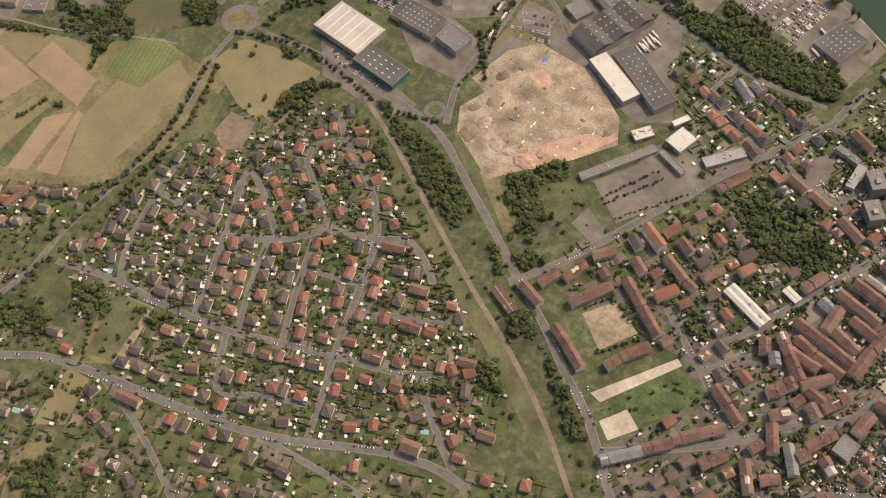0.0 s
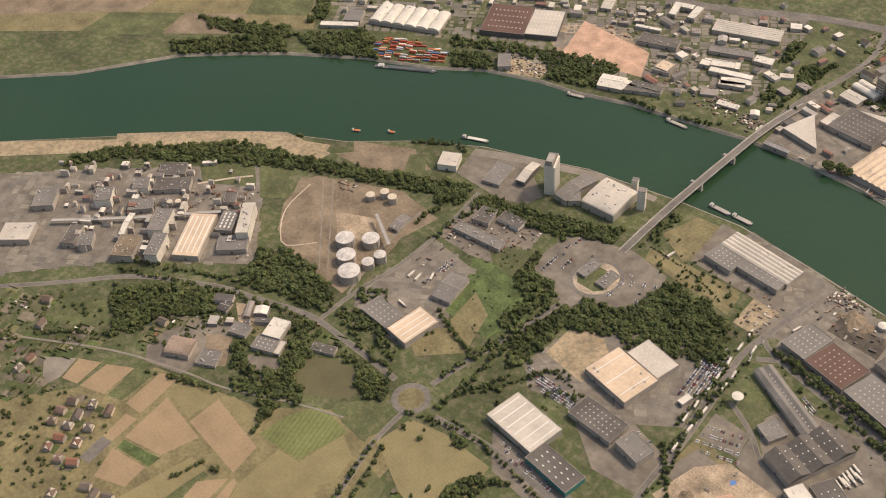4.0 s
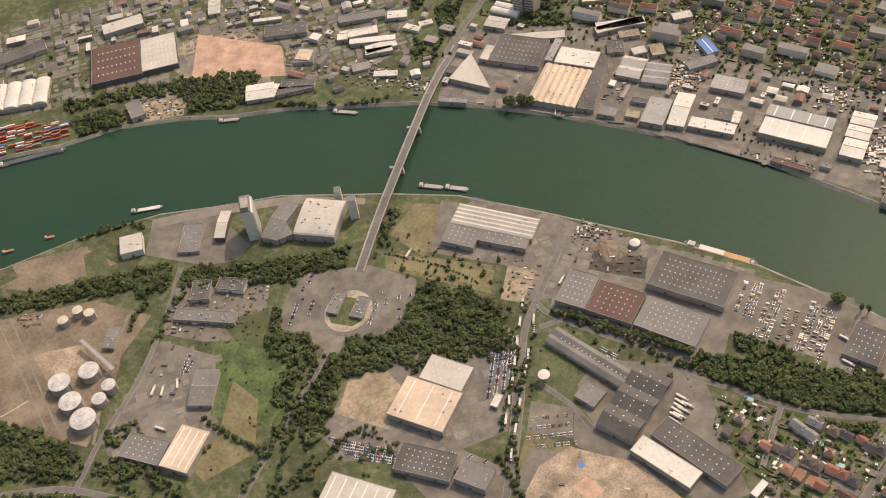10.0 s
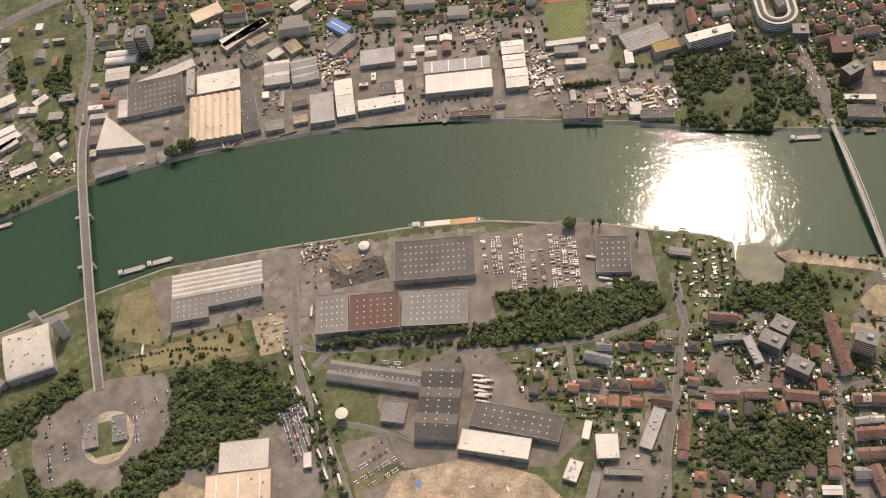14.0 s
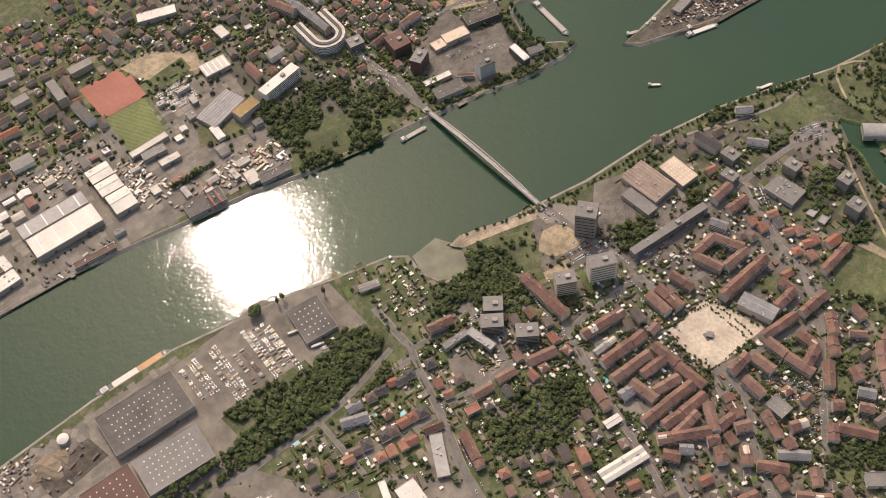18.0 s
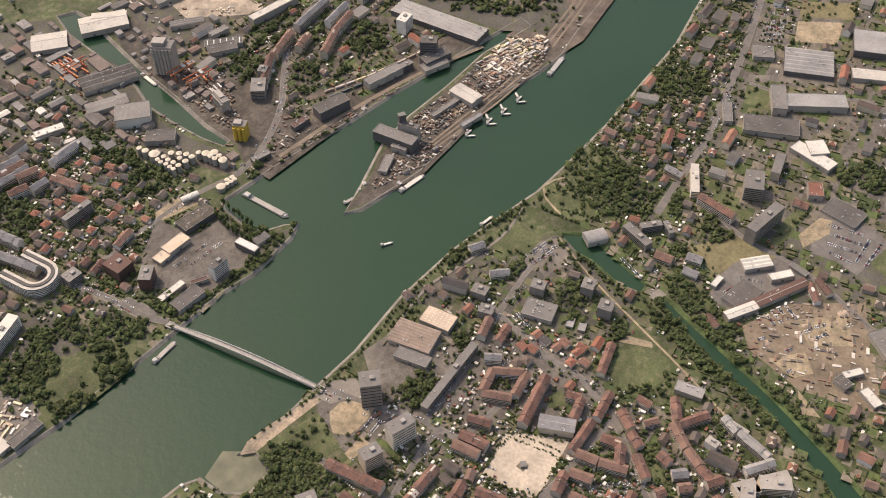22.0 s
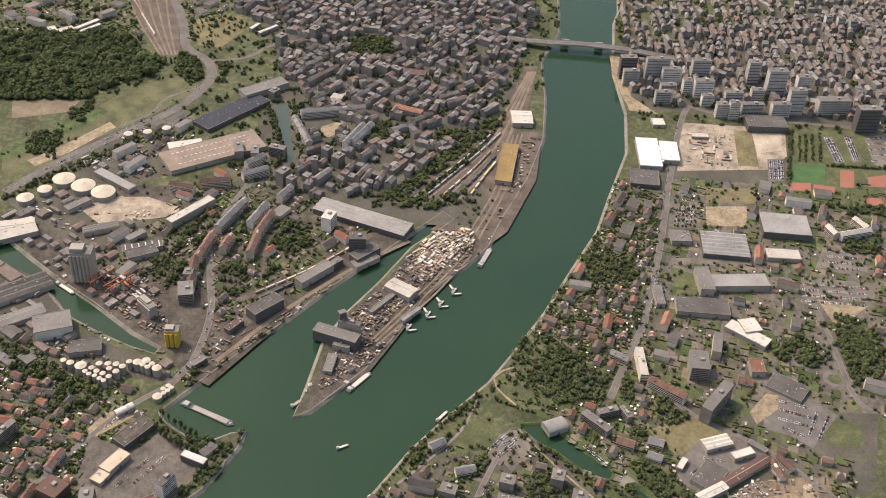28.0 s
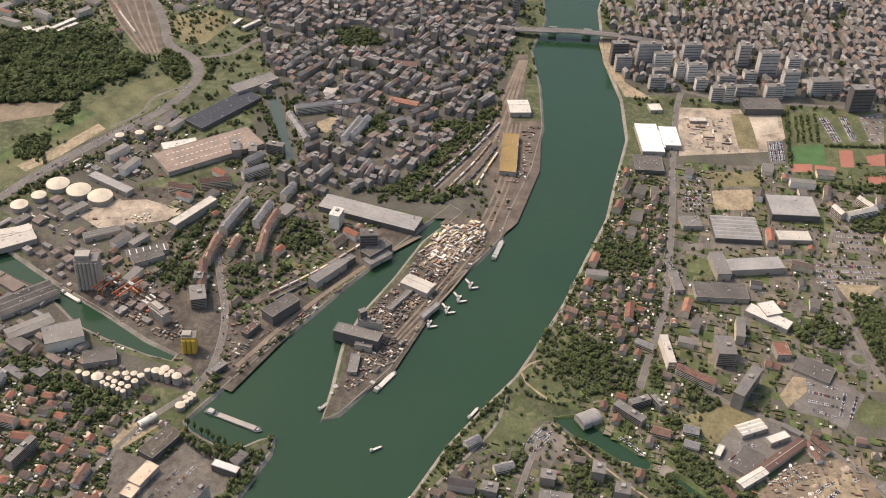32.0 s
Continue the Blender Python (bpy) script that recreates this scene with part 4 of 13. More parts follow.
rng = np.random.default_rng(5)
TREES = []
for label, r, h, base, lobes, sprays in (("tall broad green street tree with a full crown", 4.6, 8, 3.2, 4, 24), ("small rounded green garden tree", 3.4, 5.5, 2.0, 3, 16), ("tall narrow dark poplar", 2.3, 13, 2.5, 2, 24), ("wide spreading old green tree", 6.0, 8, 3.5, 5, 30)):
    ob = thing("tree", 0, 0, 0, label, "tree", "trees of the town")
    trunk = Bag().add(tube(0.4, base + h * 0.4, 0, 7, top=0.5))
    for i in range(4):
        a = math.tau * i / 4
        limb = [(0.2 * math.cos(a), 0.2 * math.sin(a), base), (0.1 * math.cos(a + 2), 0.1 * math.sin(a + 2), base + 0.4), (r * 0.55 * math.cos(a), r * 0.55 * math.sin(a), base + h * 0.45), (r * 0.5 * math.cos(a + 0.1), r * 0.5 * math.sin(a + 0.1), base + h * 0.42)]
        trunk.add((limb, [(0, 1, 2), (0, 2, 3), (1, 3, 2), (0, 3, 1)], [0] * 4))
    part("trunk", trunk.mesh("trunk", M_BARK), None, ob)
    part("crown", crown(rng, lobes, r, h, base, sprays), M_LEAF, ob)
    TREES.append(ob)


def wood_crown(r, h):
    """A crown of the woods: four or five uneven masses of leaves and a few loose sprays."""
    p, f, _ = crown(rng, 0, r, h, 1.0, 4)
    for i in range(rng.integers(4, 6)):
        a, q = rng.uniform(0, math.tau), r * rng.uniform(0.5, 0.75)
        at = np.array([math.cos(a), math.sin(a), 0]) * r * (0.1 if i == 0 else rng.uniform(0.35, 0.6)) + (0, 0, h * (0.6 if i == 0 else rng.uniform(0.3, 0.62)))
        v = ICO[0] * rng.uniform(0.75, 1.25, (12, 1)) * (q, q, h * 0.42) + at
        f += [tuple(j + len(p) for j in u) for u in ICO[1]]
        p += [tuple(u) for u in v]
    return p, f, [0] * len(f)


WOOD = [wood_crown(rng.uniform(3.3, 4.6), rng.uniform(5.5, 8.5)) for i in range(18)]
BUSH = [([tuple(q) for q in ICO[0] * rng.uniform(0.7, 1.3, (12, 1)) * (2.0, 1.8, 1.5) + (0, 0, 1)], ICO[1], [0] * 20) for i in range(5)]
stems = {}


def room_for(x, y, gap):
    """True where no crown stands closer than the gap; the place is then taken."""
    i, j = int(x // 4), int(y // 4)
    for a in (i - 1, i, i + 1):
        for b in (j - 1, j, j + 1):
            if any((x - u) ** 2 + (y - v) ** 2 < (gap * 0.5 + g * 0.5) ** 2 for u, v, g in stems.get((a, b), ())):
                return False
    stems.setdefault((i, j), []).append((x, y, gap))
    return True


def tree(x, y, kind=None, size=1.0):
    k = random.randrange(2) if kind is None else kind
    if not room_for(x, y, 3.2 * size):
        return
    if made["trees"] < 240:
        made["trees"] += 1
        ob = copy_thing(TREES[k], pose(x, y, 0, 0, 0, random.uniform(0, 360)))
        ob.scale = [size * random.uniform(0.85, 1.15)] * 3
    else:
        woods.add(random.choice(WOOD), x, y, 0, random.uniform(0, 6.28), size, size, size * random.uniform(0.9, 1.4) * (1.5 if k == 2 else 1))


def tree_line(pts, step=9.0, kind=0, size=1.0, wide=0.0, single=False):
    line = curve_through(pts, step)
    for x, y in line:
        x, y = x + random.uniform(-1, 1) * (1.5 + wide), y + random.uniform(-1, 1) * (1.5 + wide)
        if state(x, y) in (1, 3):
            continue
        s = size * random.uniform(0.75, 1.2)
        if not single and not room_for(x, y, 3.6 * s):
            continue
        if single:
            tree(x, y, kind, s)
        else:
            woods.add(random.choice(WOOD), x, y, 0, random.uniform(0, 6.28), s, s, s * random.uniform(0.8, 1.3))


def beside_road(x, y, off=4.0):
    return any(state(x + dx, y + dy) == 2 for dx, dy in ((off, 0), (-off, 0), (0, off), (0, -off)))


def wood(pts, step=6.5, size=1.0, gaps=0.05):
    p = np.array(pts, float)
    step = step * 0.8
    for x in np.arange(p[:, 0].min(), p[:, 0].max(), step):
        for y in np.arange(p[:, 1].min(), p[:, 1].max(), step):
            a, b = x + random.uniform(-0.5, 0.5) * step, y + random.uniform(-0.5, 0.5) * step
            if random.random() > gaps and inside(pts, a, b) and state(a, b) not in (1, 2, 3) and not beside_road(a, b):
                s = size * random.choice((0.5, 0.7, 0.9, 1.0, 1.35)) * random.uniform(0.85, 1.15)
                if room_for(a, b, 3.5 * s):
                    woods.add(random.choice(WOOD), a, b, 0, random.uniform(0, 6.28), s * random.uniform(0.95, 1.25), s * random.uniform(0.95, 1.25), s * random.uniform(0.75, 1.1))
    take(pts, 5, force=False)


def scatter(pts, n, size=0.8, low=0.6):
    """Loose trees and bushes over rough ground."""
    p = np.array(pts, float)
    for i in range(n):
        x, y = random.uniform(p[:, 0].min(), p[:, 0].max()), random.uniform(p[:, 1].min(), p[:, 1].max())
        if inside(pts, x, y) and state(x, y) in (0, 4, 5):
            s = size * random.uniform(low, 1.3)
            if room_for(x, y, 3.4 * s):
                woods.add(random.choice(WOOD if random.random() < 0.6 else BUSH), x, y, 0, random.uniform(0, 6.28), s, s, s)


# ---- vehicles ----
def car_shapes():
    low = box(4.3, 1.8, 1.12, 0.03, 0, 0.96)
    cab = box(2.3, 1.6, 0.6, 1.1, 1, 0.82)
    return low, cab


CAR_LOW, CAR_CAB = car_shapes()
CAR = thing("car", 0, 0, 0, "parked car with dark windows on grey asphalt", "car", "parked cars")
part("body", CAR_LOW, M_CAR, CAR)
part("cabin", Bag().add(CAR_CAB).mesh("cabin", M_CAR, M_WINDOW), None, CAR)
VAN_LOW, TRUCK_BOX, TRUCK_CAB = box(5.6, 2.1, 2.3, 0.35, 0), box(12.5, 2.6, 2.9, 1.0, 0), box(2.4, 2.5, 2.8, 0.5, 0)


def car(x, y, turn):
    if made["cars"] < LIMIT - 150:
        made["cars"] += 1
        copy_thing(CAR, pose(x, y, surface(x, y), 0, 0, turn))
    else:
        cars_far.add(CAR_LOW, x, y, surface(x, y), radians(turn)), cars_far.add(CAR_CAB, x, y, surface(x, y), radians(turn))


def car_row(ax, ay, bx, by, full=0.8, across=True, gap=2.7, turn=None):
    length = math.hypot(bx - ax, by - ay)
    gap = gap if across else 6.0
    base = math.degrees(math.atan2(by - ay, bx - ax)) + (90 if across else 0)
    for i in range(int(length / gap)):
        if random.random() < full:
            t = (i + 0.5) * gap / length
            car(ax + (bx - ax) * t, ay + (by - ay) * t, base + random.choice((0, 180)) + random.uniform(-2, 2))


def lorry(x, y, turn, colour=None, label="parked white articulated lorry on an asphalt yard"):
    ob = thing("lorry", x, y, turn, label, "lorry", "parked lorries", z=surface(x, y))
    part("chassis", box(14.5, 2.3, 1.0, 0.02), M_CLAD_DARK, ob, at=(1.5, 0, 0))
    part("trailer", TRUCK_BOX, colour or M_WHITE, ob)
    part("cab", TRUCK_CAB, M_CLAD, ob, at=(8.2, 0, 0))
    return ob


def van_row(ax, ay, bx, by, tone="pale", full=0.8):
    """Stored cars, vans and trailers side by side."""
    n = int(math.hypot(bx - ax, by - ay) / 2.7)
    turn = math.atan2(by - ay, bx - ax) + math.pi / 2
    for i in range(n):
        f = (i + 0.5) / n
        if random.random() < full:
            x, y = ax + (bx - ax) * f + random.uniform(-0.6, 0.6), ay + (by - ay) * f
            if tone == "pale" and random.random() < 0.5:
                car(x, y, math.degrees(turn))
                continue
            bag = pale_goods if tone == "pale" and random.random() < 0.7 else yard_goods
            bag.add(UNIT, x, y, surface(x, y), turn + random.uniform(-0.05, 0.05), random.choice((4.0, 4.6, 5.2, 6.0)), random.uniform(1.7, 2.0), random.uniform(1.4, 2.1))


def tank(x, y, r, h, label="round white steel storage tank", cone=None, roof=None, name="storage_tank", z=0.0):
    take(rect(x, y, 2 * r, 2 * r, 0), 3)
    ob = thing(name, x, y, 0, label, "storage tank", "tanks of the depot", z=z)
    part("shell", tube(r, h, 0, 28), M_CLAD, ob, smooth=False)
    part("lid", tube(r + 0.15, 0.25, h, 28, cone=r * 0.16 if cone is None else cone), roof or M_TANKTOP, ob)
    part("stair", box(1.0, 0.9, h), M_STEEL, ob, at=(r + 0.45, 0, 0))
    return ob


def barge(x, y, l, w, turn, label, cargo=None, name="river_barge", aft=None):
    ob = thing(name, x, y, turn, label, "river barge", "moored boats", z=DEEP)
    a, b = l / 2, w / 2
    p = [(-a, -b * 0.8, -0.4), (a * 0.86, -b, -0.4), (a, 0, -0.4), (a * 0.86, b, -0.4), (-a, b * 0.8, -0.4)]
    p += [(q[0] * 1.01, q[1] * 1.04, 1.7) for q in p]
    f = [(4, 3, 2, 1, 0), (5, 6, 7, 8, 9)] + [(i, (i + 1) % 5, 5 + (i + 1) % 5, 5 + i) for i in range(5)]
    part("hull", (p, f, [0] * len(f)), M_HULL, ob)
    part("hatch_cover", box(l * 0.66, w * 0.76, 1.0, 1.7), cargo or M_CLAD, ob, at=(l * 0.06, 0, 0))
    if aft:
        part("aft_hatch", box(l * 0.34, w * 0.8, 1.3, 1.7), aft, ob, at=(-l * 0.12, 0, 0))
    part("wheelhouse", box(l * 0.07 + 2, w * 0.7, 3.4, 1.7), M_WHITE, ob, at=(-l * 0.4, 0, 0))
    part("wheelhouse_roof", box(l * 0.05 + 2, w * 0.5, 0.3, 5.1), M_STEEL, ob, at=(-l * 0.4, 0, 0))
    part("bow_deck", box(3, w * 0.4, 0.8, 1.7), M_STEEL, ob, at=(l * 0.43, 0, 0))
    return ob


def goods(pts, step, low=1.0, high=3.0, turn=0.0, full=0.6, sx=(2, 7), sy=(1.8, 3.4), bag=None):
    """Stacks of goods, vans and crates over a yard."""
    p = np.array(pts, float)
    for x in np.arange(p[:, 0].min(), p[:, 0].max(), step):
        for y in np.arange(p[:, 1].min(), p[:, 1].max(), step):
            a, b = x + random.uniform(-0.3, 0.3) * step, y + random.uniform(-0.3, 0.3) * step
            if random.random() < full and inside(pts, a, b) and state(a, b) not in (1, 2, 3):
                (yard_goods if bag is None else bag).add(UNIT, a, b, surface(a, b), radians(turn + random.choice((0, 90)) + random.uniform(-6, 6)), random.uniform(*sx), random.uniform(*sy), random.uniform(low, high))


yard_goods, pale_goods = Bag(), Bag()


def containers(pts, turn, label, rows=6.0, full=0.75, high=3, paint=None):
    p = np.array(pts, float)
    c, s = math.cos(radians(turn)), math.sin(radians(turn))
    uv = np.stack([p[:, 0] * c + p[:, 1] * s, -p[:, 0] * s + p[:, 1] * c], 1)
    me = Bag().add(box(12.2, 2.45, 2.6)).mesh("container", paint or M_BOX)
    for u in np.arange(uv[:, 0].min(), uv[:, 0].max(), 14):
        for v in np.arange(uv[:, 1].min(), uv[:, 1].max(), rows):
            x, y = u * c - v * s, u * s + v * c
            if random.random() < full and inside(pts, x, y) and state(x, y) not in (1, 3):
                x, y = x + random.uniform(-2.5, 2.5) * c, y + random.uniform(-2.5, 2.5) * s
                for k in range(random.randint(1, high)):
                    ob = new("freight_container", me)
                    ob.matrix_basis = pose(x, y, 0.2 + 2.62 * k, 0, 0, turn)
                    tagged(ob, label, "freight container", "stacked freight containers")


def deck(name, pts, width, label, thick=1.2, rail=True, solid=False, material=None):
    """A bridge deck or a ramp through points with heights."""
    line = curve_through([p[:2] for p in pts], 10)
    far = np.r_[0, np.cumsum([math.dist(a, b) for a, b in zip(line, line[1:])])]
    stops = np.r_[0, np.cumsum([math.dist(a[:2], b[:2]) for a, b in zip(pts, pts[1:])])]
    zz = np.interp(far / far[-1], stops / stops[-1], [p[2] for p in pts])
    ob = thing(name, 0, 0, 0, label, "bridge" if "bridge" in name else "ramp", kind="" if "bridge" in name else "structure")

    def band(w, side, up, t):
        a, b = ribbon(line, w, side)
        n = len(a)
        low = [0.0 if solid else z + up - t for z in zz]
        p = [(*q, z + up) for q, z in zip(a, zz)] + [(*q, z + up) for q, z in zip(b, zz)] + [(*q, z) for q, z in zip(a, low)] + [(*q, z) for q, z in zip(b, low)]
        f = []
        for i in range(n - 1):
            f += [(i, n + i, n + i + 1, i + 1), (i, i + 1, 2 * n + i + 1, 2 * n + i), (n + i + 1, n + i, 3 * n + i, 3 * n + i + 1), (2 * n + i, 2 * n + i + 1, 3 * n + i + 1, 3 * n + i)]
        return p, f, [0] * len(f)

    part("roadway", band(width, 0, 0, thick), material or M_ASPHALT, ob)
    solid = False
    for side in (-1, 1):
        part("footway", band(1.8, side * (width / 2 + 0.9), 0.18, thick), M_CONCRETE, ob)
        if rail:
            part("railing", band(0.25, side * (width / 2 + 1.7), 1.25, 1.0), M_STEEL, ob)
    a, b = ribbon(line, width + 6)
    for i in range(len(a) - 1):
        if zz[i] < 12:
            take([a[i], a[i + 1], b[i + 1], b[i]], 2, force=False)
    return ob


def pier(parent, x, y, turn, l, w, top):
    part("pier", box(l, w, top - DEEP + 2, DEEP - 2, top=0.92), M_CONCRETE, parent, at=(x, y, 0), turn=radians(turn))


def arched_footbridge(ax, ay, bx, by):
    """A long slender steel arch bridge with hangers."""
    length, turn = math.dist((ax, ay), (bx, by)), math.degrees(math.atan2(by - ay, bx - ax))
    ob = thing("footbridge", (ax + bx) / 2, (ay + by) / 2, turn, "long slender white steel arch footbridge over the river", "bridge")
    n = 24
    us = [(-0.5 + i / n) * length for i in range(n + 1)]
    zs = [2.0 + 5.0 * (1 - (2 * u / length) ** 2) for u in us]
    hs = [0.0 + 13.5 * (1 - (2 * u / length) ** 2) for u in us]

    def bar(vs, heights, w, t):
        p = [(u, v + a, z + b) for u, v, z in zip(us, vs, heights) for a, b in ((-w, 0), (w, 0), (w, t), (-w, t))]
        f = [(4 * i + j, 4 * i + 4 + j, 4 * i + 4 + (j + 1) % 4, 4 * i + (j + 1) % 4) for i in range(n) for j in range(4)]
        f += [(0, 1, 2, 3), (4 * n + 3, 4 * n + 2, 4 * n + 1, 4 * n)]
        return p, f, [0] * len(f)

    part("walkway", bar([0] * (n + 1), zs, 2.8, 0.6), M_CONCRETE, ob)
    for side in (-1, 1):
        part("railing", bar([side * 2.8] * (n + 1), [z + 0.6 for z in zs], 0.12, 1.2), M_STEEL, ob)
        vs = [side * (3.2 + (0.10 if side > 0 else 0.0) * (h - z) * 0.4) for h, z in zip(hs, zs)]
        part("arch_rib", bar(vs, [h * 0.7 for h in hs], 0.4, 0.8), M_STEEL, ob)
        for i in range(2, n - 1):
            h = hs[i] * 0.7 - zs[i]
            if h > 1.5:
                part("hanger", box(0.3, 0.3, h), M_WHITE, ob, at=(us[i], vs[i], zs[i] + 0.5))
    for u in (-length / 2 + 3, length / 2 - 3):
        part("abutment", box(9, 10, 7, -4.5), M_CONCRETE, ob, at=(u, 0, 0))
    return ob


def silo(name, x, y, l, w, turn, h, label, wall=None, cells=4, head=0.6):
    """A tall grain silo: a row of round cells with a machine house on top."""
    take(rect(x, y, l, w, turn, 3), 3)
    ob = thing(name, x, y, turn, label, "silo tower")
    part("shell", box(l, w, h), wall or M_CLAD, ob)
    for i in range(cells):
        part("cell", tube(l / cells / 2, h - 3, 0, 12), wall or M_CLAD, ob, at=((i + 0.5) / cells * l - l / 2, -w / 2, 0))
    part("machine_house", box(l * head, w * 0.7, h * 0.13, h), M_CLAD, ob, at=(-l * 0.15, 0, 0))
    part("roof", box(l + 0.4, w + 0.4, 0.5, h), M_GREY, ob)
    return ob


def triangle_hall(pts, h, roof, label):
    """A hall on a three-cornered plan."""
    take(pts, 3)
    x, y = np.mean(pts, 0)
    ob = thing("works_hall", x, y, 0, label, "industrial hall")
    for name, z0, z1, m, grow in (("shell", 0, h, M_CLAD, 0.985), ("roof", h, h + 0.6, roof, 1.0)):
        p = [((a - x) * grow, (b - y) * grow, z) for z in (z0, z1) for a, b in pts]
        part(name, (p, [(0, 2, 1), (3, 4, 5), (0, 1, 4, 3), (1, 2, 5, 4), (2, 0, 3, 5)], [0] * 5), m, ob)


def gantry(x, y, turn, span, label="orange steel gantry crane over stacked containers"):
    ob = thing("gantry_crane", x, y, turn, label, "crane")
    for u in (-span / 2, span / 2):
        for v in (-5, 5):
            part("leg", box(1.1, 1.1, 16), M_RUST, ob, at=(u, v, 0))
    for v in (-5, 5):
        part("girder", box(span + 16, 1.2, 1.8, 16), M_RUST, ob, at=(0, v, 0))
    part("crab", box(5, 11, 2, 17.8), M_STEEL, ob, at=(span * 0.2, 0, 0))


def heap(x, y, r, h, material):
    """A low uneven spoil heap."""
    p, n = [(0, 0, h)], 12
    for k, (share, up) in enumerate(((0.4, 0.72), (0.75, 0.3), (1.0, -0.1))):
        for i in range(n):
            a = math.tau * i / n
            q = r * share * random.uniform(0.8, 1.2)
            p.append((q * math.cos(a), q * 0.8 * math.sin(a), h * up * (random.uniform(0.7, 1.3) if up > 0 else 1)))
    f = [(0, 1 + i, 1 + (i + 1) % n) for i in range(n)]
    f += [(1 + k * n + i, 1 + k * n + n + i, 1 + k * n + n + (i + 1) % n, 1 + k * n + (i + 1) % n) for k in (0, 1) for i in range(n)]
    ob = new("earth_mound", Bag().add((p, f, [0] * len(f))).mesh("earth_mound", material))
    ob.matrix_basis = pose(x, y, surface(x, y), 0, 0, random.uniform(0, 360))
    return tagged(ob, "low uneven mound of earth and broken concrete", "mound", "mounds on cleared ground")


def water_tower(x, y):
    ob = thing("water_tower", x, y, 0, "white mushroom-shaped concrete water tower on a lawn", "water tower")
    part("stem", tube(2.2, 9, 0, 14), M_CONCRETE, ob)
    part("bowl", tube(3, 4, 8, 24, top=2.4), M_WHITE, ob)
    part("lid", tube(7.3, 0.4, 12, 24, cone=0.8), M_WHITE, ob)
    take(rect(x, y, 14, 14, 0), 3)


def kerb_cars(pts, off, full=0.3):
    line = curve_through(pts, 6.2)
    for (ax, ay), (bx, by) in zip(line, line[1:]):
        for side in (-1, 1):
            if random.random() < full:
                l = math.dist((ax, ay), (bx, by)) + 1e-6
                car(ax - (by - ay) / l * off * side, ay + (bx - ax) / l * off * side, math.degrees(math.atan2(by - ay, bx - ax)))


# ---- dense city and works quarters ----
city_rows, small_works, old_rows = Bag(), Bag(), Bag()


def city(pts, turn, dx, dy, low=9.0, high=15.0, trees=9, skip=0.14):
    """City blocks: rows of tall houses round planted courts, each block turned a little from the next."""
    c, s = math.cos(radians(turn)), math.sin(radians(turn))
    p = np.array(pts, float)
    uv = np.stack([p[:, 0] * c + p[:, 1] * s, -p[:, 0] * s + p[:, 1] * c], 1)
    for u in np.arange(uv[:, 0].min(), uv[:, 0].max(), dx):
        for v in np.arange(uv[:, 1].min(), uv[:, 1].max(), dy):
            a, b = dx - random.uniform(0.12, 0.3) * dx, dy - random.uniform(0.12, 0.3) * dy
            u1, v1 = u + random.uniform(-6, 6), v + random.uniform(-5, 5)
            bx, by, lean = u1 * c - v1 * s, u1 * s + v1 * c, turn + random.gauss(0, 11)
            cb, sb = math.cos(radians(lean)), math.sin(radians(lean))
            for ou, ov, l, along in ((0, -b / 2 + 6, a, 0), (0, b / 2 - 6, a, 0), (-a / 2 + 6, 0, b - 24, 90), (a / 2 - 6, 0, b - 24, 90)):
                if random.random() < skip or l < 8:
                    continue
                n = max(1, round(l / random.uniform(11, 22)))
                for i in range(n):
                    seg = l / n
                    o = seg * (i + 0.5) - l / 2
                    du, dv = (ou + o, ov) if along == 0 else (ou, ov + o)
                    x, y = bx + du * cb - dv * sb, by + du * sb + dv * cb
                    if random.random() < 0.1 or not inside(pts, x, y) or not is_free(x, y, seg * 0.7, 7, lean + along):
                        continue
                    take(rect(x, y, seg, 11, lean + along), 3)
                    h, t, deep = random.uniform(low, high), radians(lean + along), random.uniform(0.75, 1.1)
                    flat = random.random() < 0.3
                    city_rows.add(CITY_FLAT[0] if flat else CITY_ROOF[0], x, y, 0, t, seg, deep, h)
                    city_rows.add(CITY_FLAT[1] if flat else CITY_ROOF[1], x, y, h, t, seg, deep)
                    if random.random() < 0.6:
                        city_rows.add(UNIT, x + random.uniform(-3, 3), y + random.uniform(-3, 3), h, t, 1.4, 1.0, random.uniform(2.5, 5))
            for i in range(trees):
                du, dv = random.uniform(-0.34, 0.34) * a, random.uniform(-0.34, 0.34) * b
                garden.append((bx + du * cb - dv * sb, by + du * sb + dv * cb, random.uniform(0.6, 1.1)))
            if random.random() < 0.6 and inside(pts, bx, by) and is_free(bx, by, 14, 10, lean):
                take(rect(bx, by, 16, 10, lean), 3)
                city_rows.add(CITY_FLAT[0], bx, by, 0, radians(lean), random.uniform(10, 24), random.uniform(0.6, 1), random.uniform(4, 9))


CITY_ROOF = (house_walls(1, 12, 1, 0.0), gable(1, 12, 0, 3.6, 1, over=0.01))
CITY_FLAT = (box(1, 12, 1), box(1, 12.3, 0.5, 0, 1))


